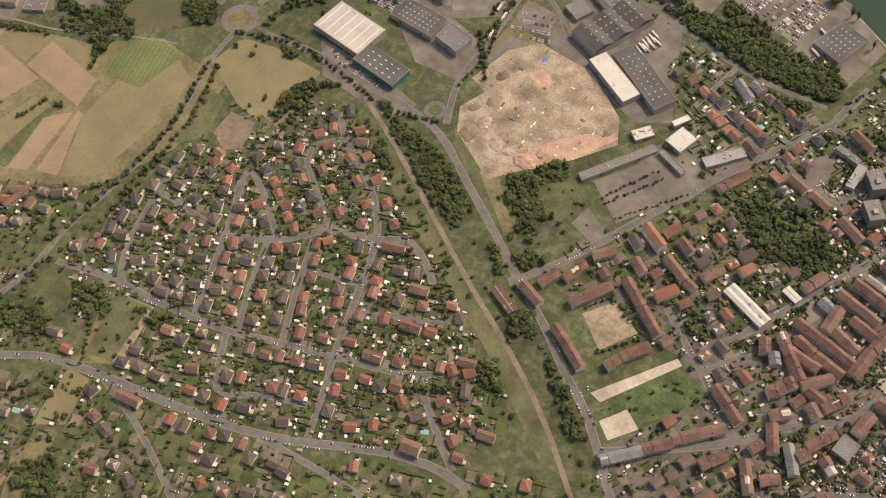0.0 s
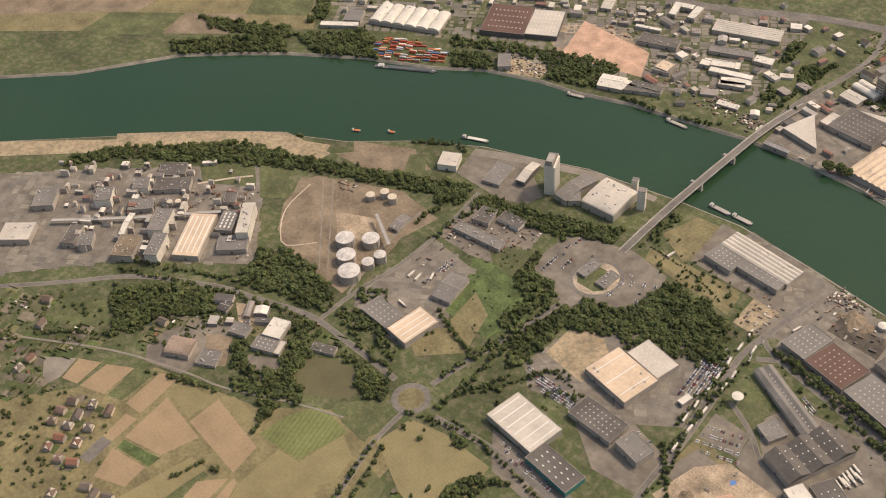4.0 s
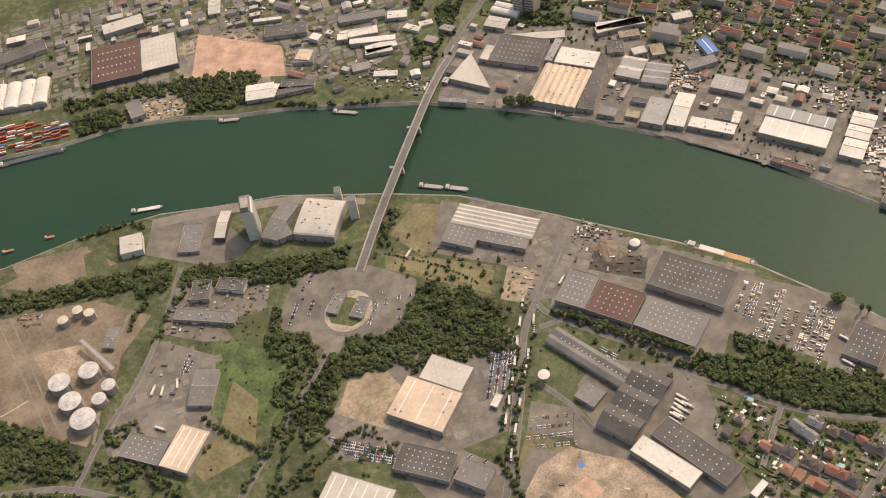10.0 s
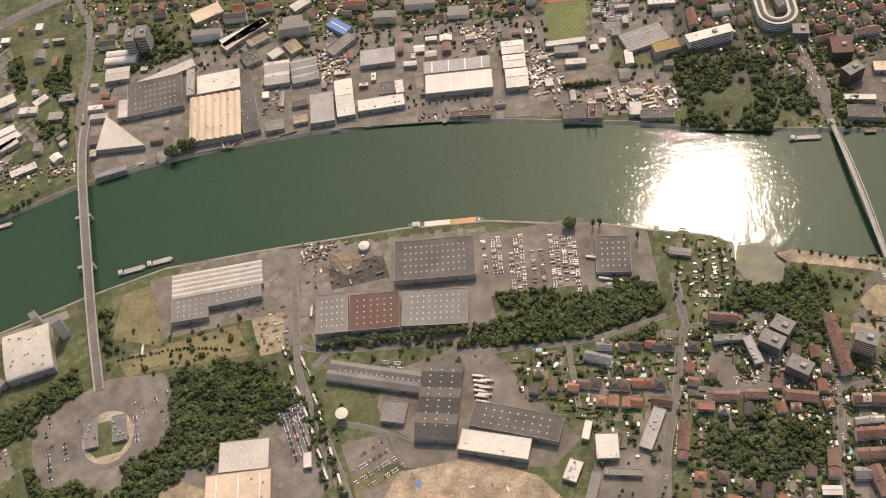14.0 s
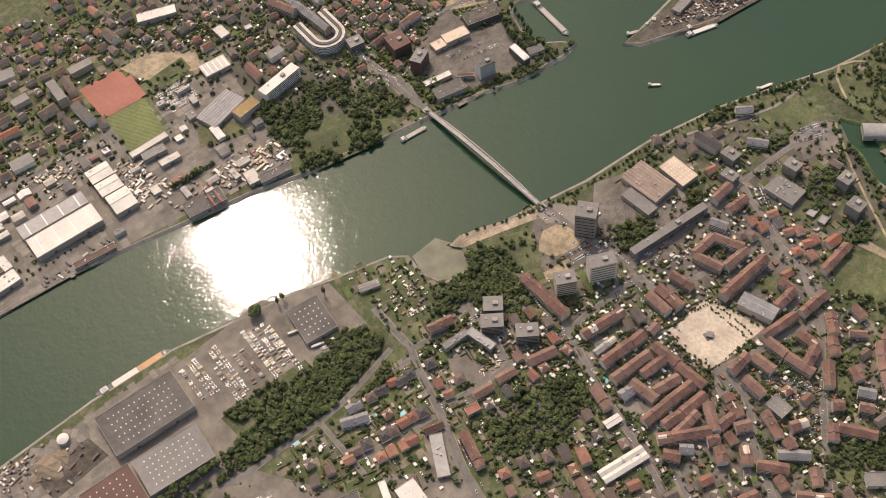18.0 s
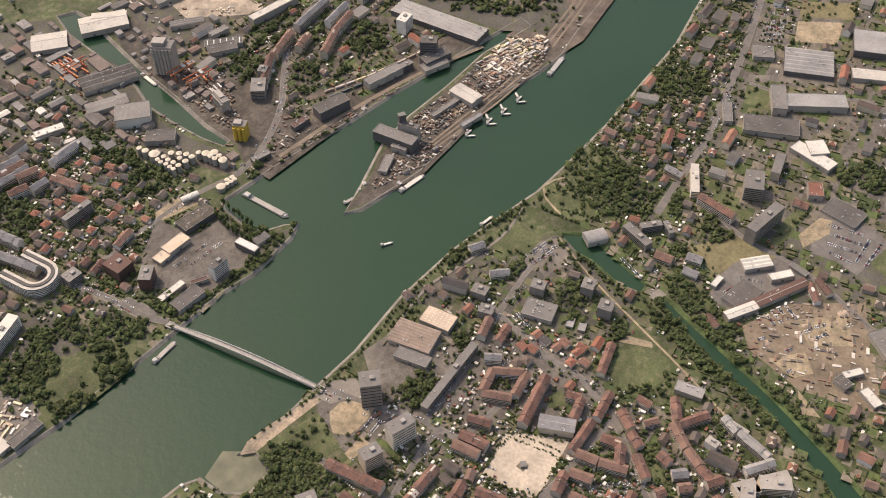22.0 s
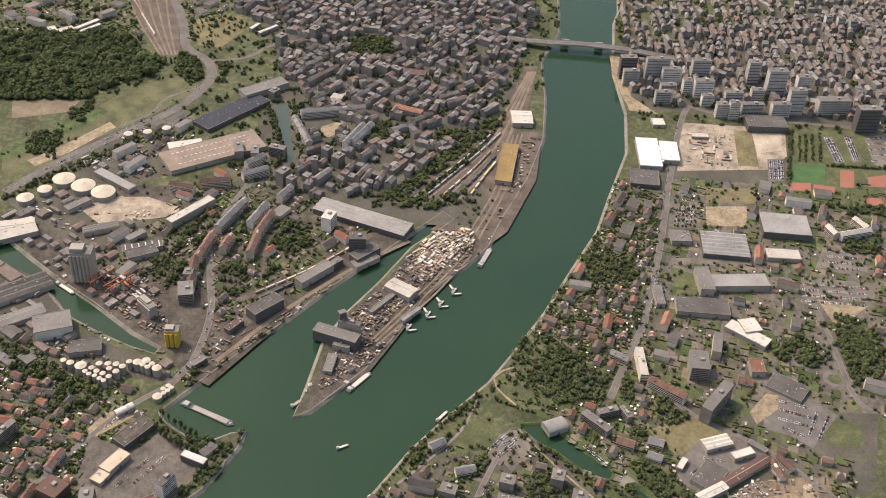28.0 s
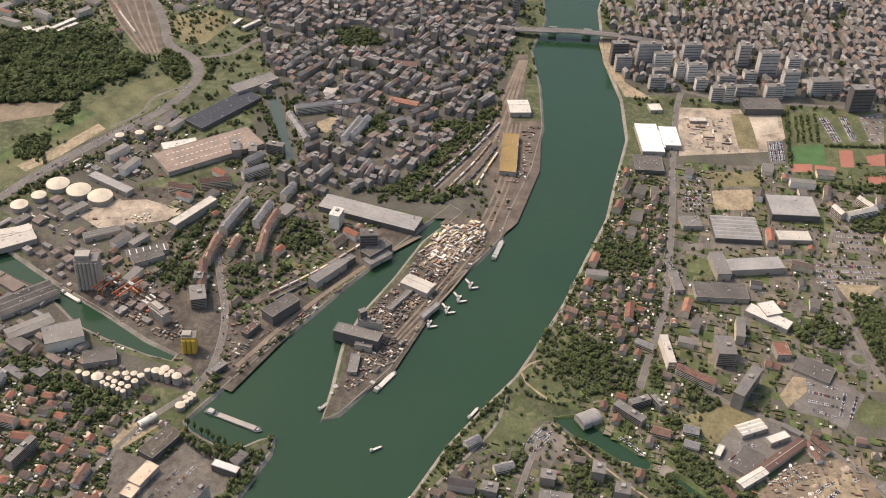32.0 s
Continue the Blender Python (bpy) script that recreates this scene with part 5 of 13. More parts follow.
def works(pts, turn, dx, dy, skip=0.3, allow=(0, 4), big=(10, 34), deep=(8, 20), tall=(4, 8), bag=None):
    """Small sheds and workshops over an industrial quarter."""
    sheds_of = bag or small_works
    c, s = math.cos(radians(turn)), math.sin(radians(turn))
    p = np.array(pts, float)
    uv = np.stack([p[:, 0] * c + p[:, 1] * s, -p[:, 0] * s + p[:, 1] * c], 1)
    for u in np.arange(uv[:, 0].min(), uv[:, 0].max(), dx):
        for v in np.arange(uv[:, 1].min(), uv[:, 1].max(), dy):
            a, b = u + random.uniform(-0.3, 0.3) * dx, v + random.uniform(-0.3, 0.3) * dy
            x, y = a * c - b * s, a * s + b * c
            l, w, h = random.uniform(*big) * random.uniform(0.5, 1), random.uniform(*deep) * random.uniform(0.5, 1), random.uniform(*tall)
            t = turn + random.choice((0, 0, 90)) + random.uniform(-2, 2)
            if random.random() > skip and inside(pts, x, y) and is_free(x, y, l, w, t, allow):
                take(rect(x, y, l, w, t, 1), 3)
                k = random.random()
                sheds_of.add(UNIT, x, y, 0, radians(t), l, w, h)
                if k < 0.45:
                    sheds_of.add(WORK_ROOF[0], x, y, h, radians(t), l, w, w * 0.14)
                else:
                    sheds_of.add(WORK_ROOF[1], x, y, h, radians(t), l, w)
                    if k > 0.7:
                        for i in range(random.randint(1, 4)):
                            sheds_of.add(UNIT, x + random.uniform(-0.3, 0.3) * w, y + random.uniform(-0.3, 0.3) * w, h, radians(t), random.uniform(1, 3), random.uniform(1, 2), random.uniform(1, 2))


WORK_ROOF = (([(-0.51, -0.52, 0), (0.51, -0.52, 0), (0.51, 0, 1), (-0.51, 0, 1), (0.51, 0.52, 0), (-0.51, 0.52, 0)], [(0, 1, 2, 3), (3, 2, 4, 5), (1, 4, 2), (0, 3, 5)], [1] * 4), box(1.01, 1.01, 0.4, 0, 1))


def train(pts, label, material=None, gap=17.0, wide=2.9, tall=3.4):
    """A standing row of coupled rail wagons."""
    line = curve_through(pts, gap)
    ob = thing("freight_train", 0, 0, 0, label, "train", "trains on the sidings", z=0.3)
    me = Bag().add(box(gap - 1.2, wide, tall, 0.5)).mesh("wagon", material or M_BOX_PALE)
    for (ax, ay), (bx, by) in zip(line, line[1:]):
        part("wagon", me, None, ob, at=((ax + bx) / 2, (ay + by) / 2, 0), turn=math.atan2(by - ay, bx - ax))
    return ob


def finish():
    beds, huts, hedges = Bag(), Bag(), Bag()
    for x, y, t in drives:
        if state(x, y) == 0:
            car(x, y, t)
    for x, y, l, w, t in plots:
        if state(x, y) in (0, 3):
            beds.add(UNIT, x, y, 0.02, t, l, w, random.uniform(0.04, 0.1))
            for side in (-1, 1):
                if random.random() < 0.4 and state(x, y) == 0:
                    a = t + random.choice((0, math.pi / 2))
                    hedges.add(UNIT, x - math.sin(a) * side * w / 2, y + math.cos(a) * side * w / 2, 0, a, l * random.uniform(0.5, 1), random.uniform(0.7, 1.3), random.uniform(1.2, 2.2))
    for x, y, t in sheds:
        if state(x, y) == 0:
            huts.add(UNIT, x, y, 0, radians(t + random.choice((0, 90))), random.uniform(2.5, 6), random.uniform(2.2, 3.5), random.uniform(2, 3))
    for x, y, t in pools:
        if state(x, y) == 0:
            ob = thing("swimming_pool", x, y, t, "small turquoise garden swimming pool with pale edging", "swimming pool", "garden pools", z=0.1)
            part("edging", box(9, 5.5, 0.15), M_PALE, ob)
            part("water_surface", box(7.6, 4.1, 0.02, 0.16), M_POOL, ob)
    for x, y in shrubs:
        if state(x, y) == 0:
            woods.add(random.choice(BUSH), x, y, 0, random.uniform(0, 6.28), *[random.uniform(0.7, 1.3)] * 3)
    for x, y, s in garden:
        if state(x, y) in (0, 4) and room_for(x, y, 3.4 * s):
            if made["trees"] < 240 and -300 < x < 700 and y < 500:
                made["trees"] += 1
                copy_thing(TREES[1], pose(x, y, 0, 0, 0, random.uniform(0, 360))).scale = [s * 1.1] * 3
            else:
                woods.add(random.choice(WOOD), x, y, 0, random.uniform(0, 6.28), s, s, s)
    tagged(new("garden_plots", beds.mesh("garden_plots", M_PLOT)), "patchwork of lawns, beds and patios between houses", "gardens", kind="stuff")
    tagged(new("hedges", hedges.mesh("hedges", M_LEAF)), "clipped green garden hedges between plots", "hedges", kind="stuff")
    tagged(new("garden_sheds", huts.mesh("garden_sheds", M_SHED)), "small sheds and garages between houses", "sheds", kind="stuff")
    tagged(new("yard_paving", yard_slabs.mesh("yard_paving", M_SLAB)), "worn concrete and asphalt patches in works yards", "paving", kind="stuff")
    for bag, name, mats, label, category in (
        (fabric, "town_houses", (M_WALL_STUFF, M_TILE_STUFF), "dense quarter of rendered houses with tiled roofs", "houses"),
        (far_flats, "flat_roofed_blocks", (M_WALL_STUFF, M_GREY), "flat-roofed grey apartment and office blocks", "buildings"),
        (city_rows, "city_block_rows", (M_WALL_CITY, M_ROOF_CITY), "tall city house rows round planted courts", "buildings"),
        (old_rows, "old_town_houses", (M_WALL_STUFF, M_TILE_OLD), "close packed old town houses with brown and red tiles", "houses"),
        (small_works, "workshop_sheds", (M_CLAD_MIX, M_ROOF_MIX), "small pale and dark roofed workshops and sheds", "sheds"),
        (woods, "woodland", (M_LEAF,), "dense green trees and hedges with uneven crowns", "trees"),
        (cars_far, "parked_vehicles", (M_CAR_STUFF, M_WINDOW), "many parked cars in rows on asphalt", "cars"),
        (pale_goods, "stacked_crates", (M_PALE_GOODS,), "cream and white crates and vans stacked in yards", "goods"),
        (yard_goods, "stored_goods", (M_BOX_STUFF,), "stacked crates, vans and goods in works yards", "goods"),
    ):
        tagged(new(name, bag.mesh(name, *mats, smooth=False)), label, category, kind="stuff")
    for ob in (*HOUSES, *TREES, CAR):
        for o in (*ob.children_recursive, ob):
            bpy.data.objects.remove(o)


# ---- roads and rails ----
road("road", [(-332, -106), (-286, -81), (-217, -65), (-131, -51), (-64, -38), (-2, -19), (53, 6), (108, 29), (158, 39), (193, 36)], 7.6)
road("road", [(-361, 17), (-287, 33), (-206, 39), (-134, 50), (-70, 70), (-12, 86), (44, 102), (79, 116), (103, 134)], 6.1)
road("road", [(-12, 86), (4, 43), (19, -4)], 5.3, label="narrow asphalt residential street between gardens")
road("road", [(-12, 86), (-39, 178), (-62, 243), (-105, 290), (-164, 327), (-201, 360)], 6.5, label="narrow asphalt residential street between gardens")
road("road", [(-177, 48), (-214, 151), (-242, 218)], 6, label="narrow asphalt residential street between gardens")
road("road", [(-217, 144), (-192, 155), (-165, 168), (-147, 179), (-131, 195), (-110, 216), (-81, 226), (-52, 236), (-21, 251), (12, 234), (33, 217)], 6.5, label="narrow asphalt residential street between gardens")
road("road", [(-236, 198), (-245, 220), (-243, 234), (-213, 219), (-164, 181), (-157, 175)], 6, label="narrow asphalt residential street between gardens")
road("road", [(-73, 74), (-100, 141), (-119, 195)], 5.5, label="narrow asphalt residential street between gardens")
road("road", [(-315, 154), (-283, 153), (-247, 150), (-224, 150)], 5.5, label="narrow asphalt residential street between gardens")
road("road", [(-25, 136), (18, 162), (69, 181)], 5.5, label="narrow asphalt residential street between gardens")
road("road", [(-131, 47), (-97, -11), (-48, 11), (0, 27)], 5.5, label="narrow asphalt residential street between gardens")
road("road", [(79, 116), (128, 74), (168, 45)], 6, label="narrow asphalt residential street between gardens")
road("road", [(-217, -65), (-147, -88), (-81, -120), (-51, -137)], 5.3, label="narrow asphalt residential street between gardens")
road("road", [(-327, 201), (-322, 164), (-314, 120), (-300, 71), (-282, 41), (-266, 31)], 6, label="narrow asphalt residential street between gardens")
road("road", [(-92, 163), (-50, 171), (-28, 184)], 5, label="narrow asphalt residential street between gardens")
road("road", [(-171, 332), (-199, 303), (-192, 281), (-150, 247), (-110, 216)], 5, label="narrow asphalt residential street between gardens")
road("road", [(-165, 168), (-156, 139), (-141, 98), (-122, 57)], 5, label="narrow asphalt residential street between gardens")
road("road", [(-22, -29), (13, -28), (65, -26), (104, -26)], 5, label="narrow asphalt residential street between gardens")
road("road", [(-398, 417), (-394, 341), (-378, 276), (-369, 221), (-373, 130), (-382, 60), (-379, -1), (-387, -50)], 5.3)
road("road", [(-360, 416), (-282, 423), (-205, 415), (-133, 410), (-73, 395), (-4, 350), (61, 307), (113, 270), (160, 240), (211, 200), (256, 168), (317, 105), (359, 52)], 7.6)
road("railway", [(-197, 403), (-111, 353), (-13, 290), (65, 240), (146, 192), (217, 143), (284, 84), (325, 44)], 6, M_RAIL, "rusty single railway track on brown ballast")
road("road", [(103, 263), (135, 308), (171, 373), (218, 467), (244, 516), (267, 552), (285, 585), (303, 619), (322, 649), (327, 671), (339, 717)], 7.6)
road("road", [(-113, 649), (-102, 533), (-98, 472), (-77, 413)], 6.8)
road("road", [(284, 142), (341, 180), (392, 219), (438, 268), (484, 304), (506, 351)], 6.8)
road("road", [(333, 275), (372, 329), (414, 394), (453, 483)], 6.1)
road("road", [(267, 325), (333, 275), (397, 222)], 5.3)
road("road", [(-399, 453), (-384, 532), (-367, 610), (-357, 675)], 6.1)
road("road", [(-348, 819), (-352, 871), (-346, 910)], 6.8)
road("road", [(-441, 431), (-531, 438), (-614, 441), (-696, 418), (-763, 398), (-871, 339), (-955, 258), (-1067, 153)], 6.8)
road("road", [(-598, 446), (-596, 512), (-584, 594), (-586, 699), (-598, 784)], 5.3)
road("road", [(-98, 525), (-106, 637), (-118, 735), (-107, 809), (-94, 883)], 6.8)
road("road", [(-108, 780), (-82, 762), (23, 732), (82, 723)], 5.3)
road("road", [(269, 569), (239, 582), (201, 597), (165, 613)], 5, label="narrow asphalt street between town houses")
road("road", [(280, 574), (314, 558), (352, 545), (378, 539)], 5, label="narrow asphalt street between town houses")
road("road", [(323, 644), (364, 629), (403, 630)], 5.5, label="narrow asphalt street between town houses")
road("road", [(285, 644), (300, 640), (315, 635)], 5.5, label="narrow asphalt street between town houses")
road("road", [(403, 630), (387, 578), (368, 539)], 6, label="narrow asphalt street between town houses")
road("road", [(435, 515), (507, 499), (552, 486)], 6, label="narrow asphalt street between town houses")
road("road", [(547, 457), (580, 438), (613, 420)], 5, label="narrow asphalt street between town houses")
road("road", [(-879, 1396), (-604, 1445), (-422, 1524), (-220, 1575), (-14, 1604)], 22, label="wide grey motorway behind the industrial area")
road("road", [(-345, 1665), (-293, 1464), (-327, 1277), (-336, 1160)], 8.4)
road("road", [(751, 1399), (688, 1211), (660, 1085), (643, 973), (625, 904), (624, 866)], 9.1)
road("road", [(577, 640), (568, 578), (559, 504), (537, 426)], 6.8)
road("road", [(478, 606), (459, 541), (408, 448), (370, 374), (341, 320)], 6.1)
road("road", [(752, 469), (732, 442), (712, 408), (690, 382), (682, 359), (667, 332), (650, 317), (625, 290), (548, 248), (442, 186)], 6.5)
road("road", [(896, 410), (831, 349), (770, 281), (723, 228), (670, 172), (620, 120), (579, 77), (536, 49)], 3, M_SAND, "pale sandy promenade along the canal")
road("road", [(559, 504), (627, 484), (704, 467), (786, 449), (888, 421)], 5.3)
road("road", [(487, 347), (447, 289), (403, 258)], 6)
road("road", [(493, 350), (631, 284)], 6)
road("road", [(976, 288), (1085, 257), (1165, 235), (1374, 205), (1549, 186), (1754, 158), (1834, 140)], 9.1)
road("road", [(1834, 140), (1813, 65), (1812, -67), (1819, -253)], 7.6)
road("road", [(1296, 1303), (1407, 1249), (1510, 1183), (1623, 1112), (1737, 1083), (1816, 1109), (1867, 1169), (1965, 1207), (2096, 1269)], 20, label="wide motorway on the edge of the city")
road("road", [(1816, 1109), (1852, 1037), (1923, 994), (1966, 896)], 7.6)
road("road", [(899, 889), (957, 873), (1053, 878), (1155, 909), (1240, 930), (1369, 918), (1460, 898)], 8.4)
road("road", [(899, 889), (841, 934), (758, 973), (701, 995)], 6.8)
road("railway", [(1403, 631), (1560, 550), (1721, 500), (1912, 461)], 5, M_RAIL, "rusty rails of a freight yard")
road("railway", [(1407, 605), (1563, 532), (1722, 490), (1913, 457)], 5, M_RAIL, "rusty rails of a freight yard")
road("railway", [(1411, 578), (1566, 513), (1724, 481), (1914, 452)], 5, M_RAIL, "rusty rails of a freight yard")
road("railway", [(1415, 552), (1568, 495), (1725, 471), (1915, 447)], 5, M_RAIL, "rusty rails of a freight yard")
road("road", [(1299, 189), (1280, 110), (1295, 1), (1201, -34), (1053, -53), (1021, -67)], 6.1)
road("road", [(1028, 237), (958, 166), (916, 82), (822, -21)], 6.1)
# ---- open ground ----
patch("field", M_DRY, [(-863, 40), (-734, 192), (-707, 247), (-550, 287), (-441, 365), (-353, 338), (-344, 212), (-392, 119), (-558, 36), (-721, -53)], "patchwork of dry grass and stubble")
LAYER["low"] = 0.11
patch("field", M_PAVE, [(-845, 163), (-806, 190), (-796, 155), (-802, 131)], "pale plastic covered beds beside a country road", value=6)
patch("field", M_TAN, [(-804, 191), (-773, 206), (-768, 163), (-793, 156)], "pale brown tilled field beside a country road", value=6)
patch("field", M_TAN, [(-763, 163), (-765, 209), (-729, 228), (-725, 175)], "pale brown tilled field beside a country road", value=6)
patch("field", M_GRASS, [(-727, 230), (-699, 244), (-697, 183), (-720, 176)], "green crop strip beside a country road", value=6)
patch("field", M_TAN, [(-689, 184), (-695, 244), (-668, 259), (-660, 185)], "pale brown tilled field beside a country road", value=6)
patch("field", M_STUBBLE, [(-653, 229), (-659, 256), (-605, 260), (-605, 220)], "olive striped field beside a country road", value=6)
patch("field", M_TAN, [(-645, 149), (-654, 224), (-570, 208), (-586, 161)], "large ploughed pale brown field beside a country road", value=6)
patch("field", M_TAN, [(-600, 217), (-598, 264), (-502, 244), (-495, 200)], "large ploughed pale brown field beside a country road", value=6)
patch("field", M_STUBBLE, [(-600, 269), (-585, 280), (-532, 277), (-531, 256)], "olive striped field beside a country road", value=6)
patch("field", M_MOWN, [(-514, 259), (-507, 307), (-486, 338), (-464, 337), (-430, 330), (-447, 263)], "mown green meadow beside a country road", value=6)
patch("field", M_STUBBLE, [(-444, 263), (-431, 325), (-397, 307), (-389, 268), (-405, 248)], "pale stubble field beside a country road", value=6)
patch("field", M_STUBBLE, [(-440, 107), (-478, 193), (-478, 259), (-450, 261), (-407, 265), (-389, 229), (-402, 131)], "large olive stubble field beside a country road", value=6)
patch("field", M_TAN, [(-472, 99), (-489, 196), (-480, 192), (-443, 107)], "pale brown strip field beside a country road", value=6)
patch("field", M_TAN, [(-505, 84), (-520, 164), (-493, 191), (-482, 94)], "pale brown strip field beside a country road", value=6)
patch("field", M_GRASS, [(-526, 79), (-508, 83), (-515, 178), (-528, 179), (-533, 104)], "green crop strip beside a country road", value=6)
patch("field", M_STUBBLE, [(-577, 47), (-576, 93), (-554, 183), (-525, 184), (-539, 89), (-562, 47)], "pale olive strip field beside a country road", value=6)
patch("field", M_TAN, [(-626, 88), (-643, 129), (-587, 137), (-583, 103)], "tilled vegetable plot beside a country road", value=6)
patch("field", M_SCRUB, [(-639, 133), (-642, 146), (-583, 157), (-584, 140)], "green vegetable rows beside a country road", value=6)
patch("field", M_ASPHALT, [(-664, 93), (-669, 131), (-651, 134), (-647, 96)], "dark covered bed beside a country road", value=6)
patch("field", M_TAN, [(-669, 133), (-675, 173), (-656, 177), (-652, 136)], "tilled strip beside a country road", value=6)
patch("field", M_MEADOW, [(-349, 218), (-375, 310), (-338, 305), (-322, 247)], "olive meadow beside a country road", value=6)
patch("field", M_GRASS, [(-472, 343), (-427, 391), (-393, 365), (-409, 333)], "green meadow beside a country road", value=6)
patch("field", M_STUBBLE, [(-391, 344), (-383, 391), (-335, 398), (-310, 369), (-279, 298), (-319, 306)], "olive meadow beside a country road")
patch("field", M_EARTH, [(-319, 256), (-319, 293), (-283, 295), (-270, 256), (-290, 242)], "allotment ground beside a country road", value=6)
LAYER["low"] = 0.15
patch("demolition_site", M_RUBBLE, [(-88, 490), (-71, 552), (-42, 583), (-2, 577), (36, 574), (99, 528), (117, 491), (82, 445), (39, 402), (8, 369), (-60, 411), (-77, 445), (-62, 479)], "cleared demolition site of pink rubble", value=6)
LAYER["low"] = 0.22
patch("demolition_site", M_PINK, [(21, 432), (79, 488), (114, 500), (82, 445), (45, 407)], "pink brick dust on a demolition site", value=6)
patch("demolition_site", M_RUBBLE, [(-35, 458), (38, 546), (86, 513), (26, 424), (-12, 429)], "pale broken concrete on a demolition site")
patch("demolition_site", M_PINK, [(-30, 532), (-17, 548), (5, 534), (-8, 518)], "heap of pink rubble", value=6)
patch("tarpaulin", M_BLUE, [(-29, 561), (-25, 566), (-20, 563), (-24, 556)], "blue tarpaulin on rubble")
LAYER["low"] = 0.11
patch("school_yard", M_YARD, [(117, 431), (164, 497), (222, 471), (168, 393)], "grey school yard")
patch("lawn", M_GRASS, [(68, 384), (88, 428), (123, 407), (112, 360)], "green lawn")
patch("courtyard", M_SAND, [(192, 272), (216, 303), (255, 282), (229, 242)], "sandy courtyard", value=6)
patch("rough_ground", M_SCRUB, [(263, 187), (310, 268), (352, 249), (317, 202), (282, 169)], "overgrown plot")
patch("gravel", M_PALE, [(245, 194), (305, 277), (313, 272), (259, 190)], "pale gravel track", value=6)
patch("gravel", M_PALE, [(268, 171), (287, 198), (307, 184), (286, 157)], "pale gravel patch", value=6)
patch("field", M_GRASS, [(-381, -28), (-359, 6), (-308, -2), (-316, -40)], "green lawn")
patch("field", M_DRY, [(-255, -69), (-274, 19), (-223, 28), (-215, -48)], "dry meadow")
patch("field", M_DRY, [(-214, -225), (-240, -182), (-222, -149), (-199, -157), (-194, -213)], "dry meadow")
patch("verge", M_MEADOW, [(-192, 396), (-107, 346), (-9, 283), (69, 234), (152, 188), (256, 110), (244, 96), (125, 179), (30, 236), (-70, 292), (-156, 357)], "grassy railway verge")
patch("bare_ground", M_EARTH, [(-784, 536), (-846, 641), (-813, 669), (-657, 511), (-735, 513)], "bare brown earth", value=6)
patch("bare_ground", M_EARTH, [(-792, 659), (-681, 712), (-607, 700), (-620, 638), (-660, 586), (-653, 513)], "bare brown earth of the depot", value=6)
patch("rough_ground", M_SCRUB, [(-510, 666), (-483, 709), (-394, 676), (-373, 618), (-400, 555), (-460, 586)], "overgrown green waste ground")
patch("car_park", M_YARD, [(-436, 738), (-418, 796), (-339, 818), (-272, 802), (-259, 742), (-283, 710), (-342, 678), (-399, 697)], "grey asphalt car park round an oval")
patch("grass_plot", M_DRY, [(-326, 874), (-305, 935), (-244, 937), (-251, 866), (-272, 841)], "dry grass")
patch("grass_plot", M_DRY, [(-322, 836), (-272, 841), (-177, 837), (-186, 807), (-267, 817)], "dry bank")
patch("works_yard", M_YARD, [(-1299, 305), (-1128, 454), (-918, 628), (-752, 463), (-917, 347), (-1086, 165)], "grey works yard of the chemical plant")
patch("works_yard", M_YARD, [(-330, 555), (-319, 629), (-292, 669), (-134, 736), (-113, 593), (-185, 546), (-294, 526)], "grey works yard")
patch("works_yard", M_YARD, [(-251, 866), (-227, 955), (-107, 930), (38, 889), (54, 845), (-87, 869), (-175, 850)], "grey quay")
patch("works_yard", M_YARD, [(-596, 512), (-578, 663), (-497, 649), (-473, 578), (-443, 527), (-469, 477), (-569, 481)], "grey lorry yard")
patch("river_bank", M_SAND, [(-1378, 357), (-1091, 584), (-983, 680), (-868, 729), (-857, 704), (-1000, 622), (-1341, 332)], "sandy river bank", value=6)
patch("bare_ground", M_EARTH, [(-846, 718), (-756, 804), (-692, 780), (-775, 718)], "bare earth by the river", value=6)
patch("works_yard", M_YARD, [(145, 858), (271, 818), (229, 741), (125, 765)], "pale vehicle storage yard")
patch("works_yard", M_YARD, [(-321, 1313), (-163, 1347), (525, 1153), (457, 951), (229, 1035), (-33, 1118), (-321, 1152)], "grey yards of the river industry")
patch("works_yard", M_YARD, [(-129, 781), (153, 865), (35, 893), (-102, 907)], "grey quay yard")
patch("sports_ground", M_PITCH, [(377, 1271), (436, 1254), (422, 1204), (364, 1221)], "red sports ground", value=6)
patch("sports_ground", M_GRASS, [(361, 1221), (422, 1204), (398, 1130), (342, 1153)], "green sports ground", value=6)
patch("town_square", M_PALE, [(573, 407), (579, 333), (491, 352), (506, 421)], "pale paved town square", value=6)
patch("playing_field", M_GRASS, [(699, 310), (739, 279), (728, 237), (690, 231), (658, 291)], "green playing field", value=6)
patch("works_yard", M_RUBBLE, [(-825, 1225), (-693, 1299), (-604, 1248), (-619, 1181), (-730, 1157)], "pink gravel ground", value=6)
patch("sports_ground", M_GRASS, [(1651, -40), (1675, -107), (1611, -95), (1592, -36)], "green pitch", value=6)
patch("sports_ground", M_PITCH, [(1638, -120), (1655, -157), (1600, -148), (1595, -117)], "red pitch", value=6)
patch("works_yard", M_EARTH, [(803, 155), (854, 104), (883, 6), (708, -18), (720, 80), (744, 112), (768, 144)], "brown builders yard", value=6)
patch("building_site", M_SAND, [(2030, 296), (2034, 272), (1851, 251), (1791, 199), (1793, 254), (1917, 288)], "sandy bank works", value=6)
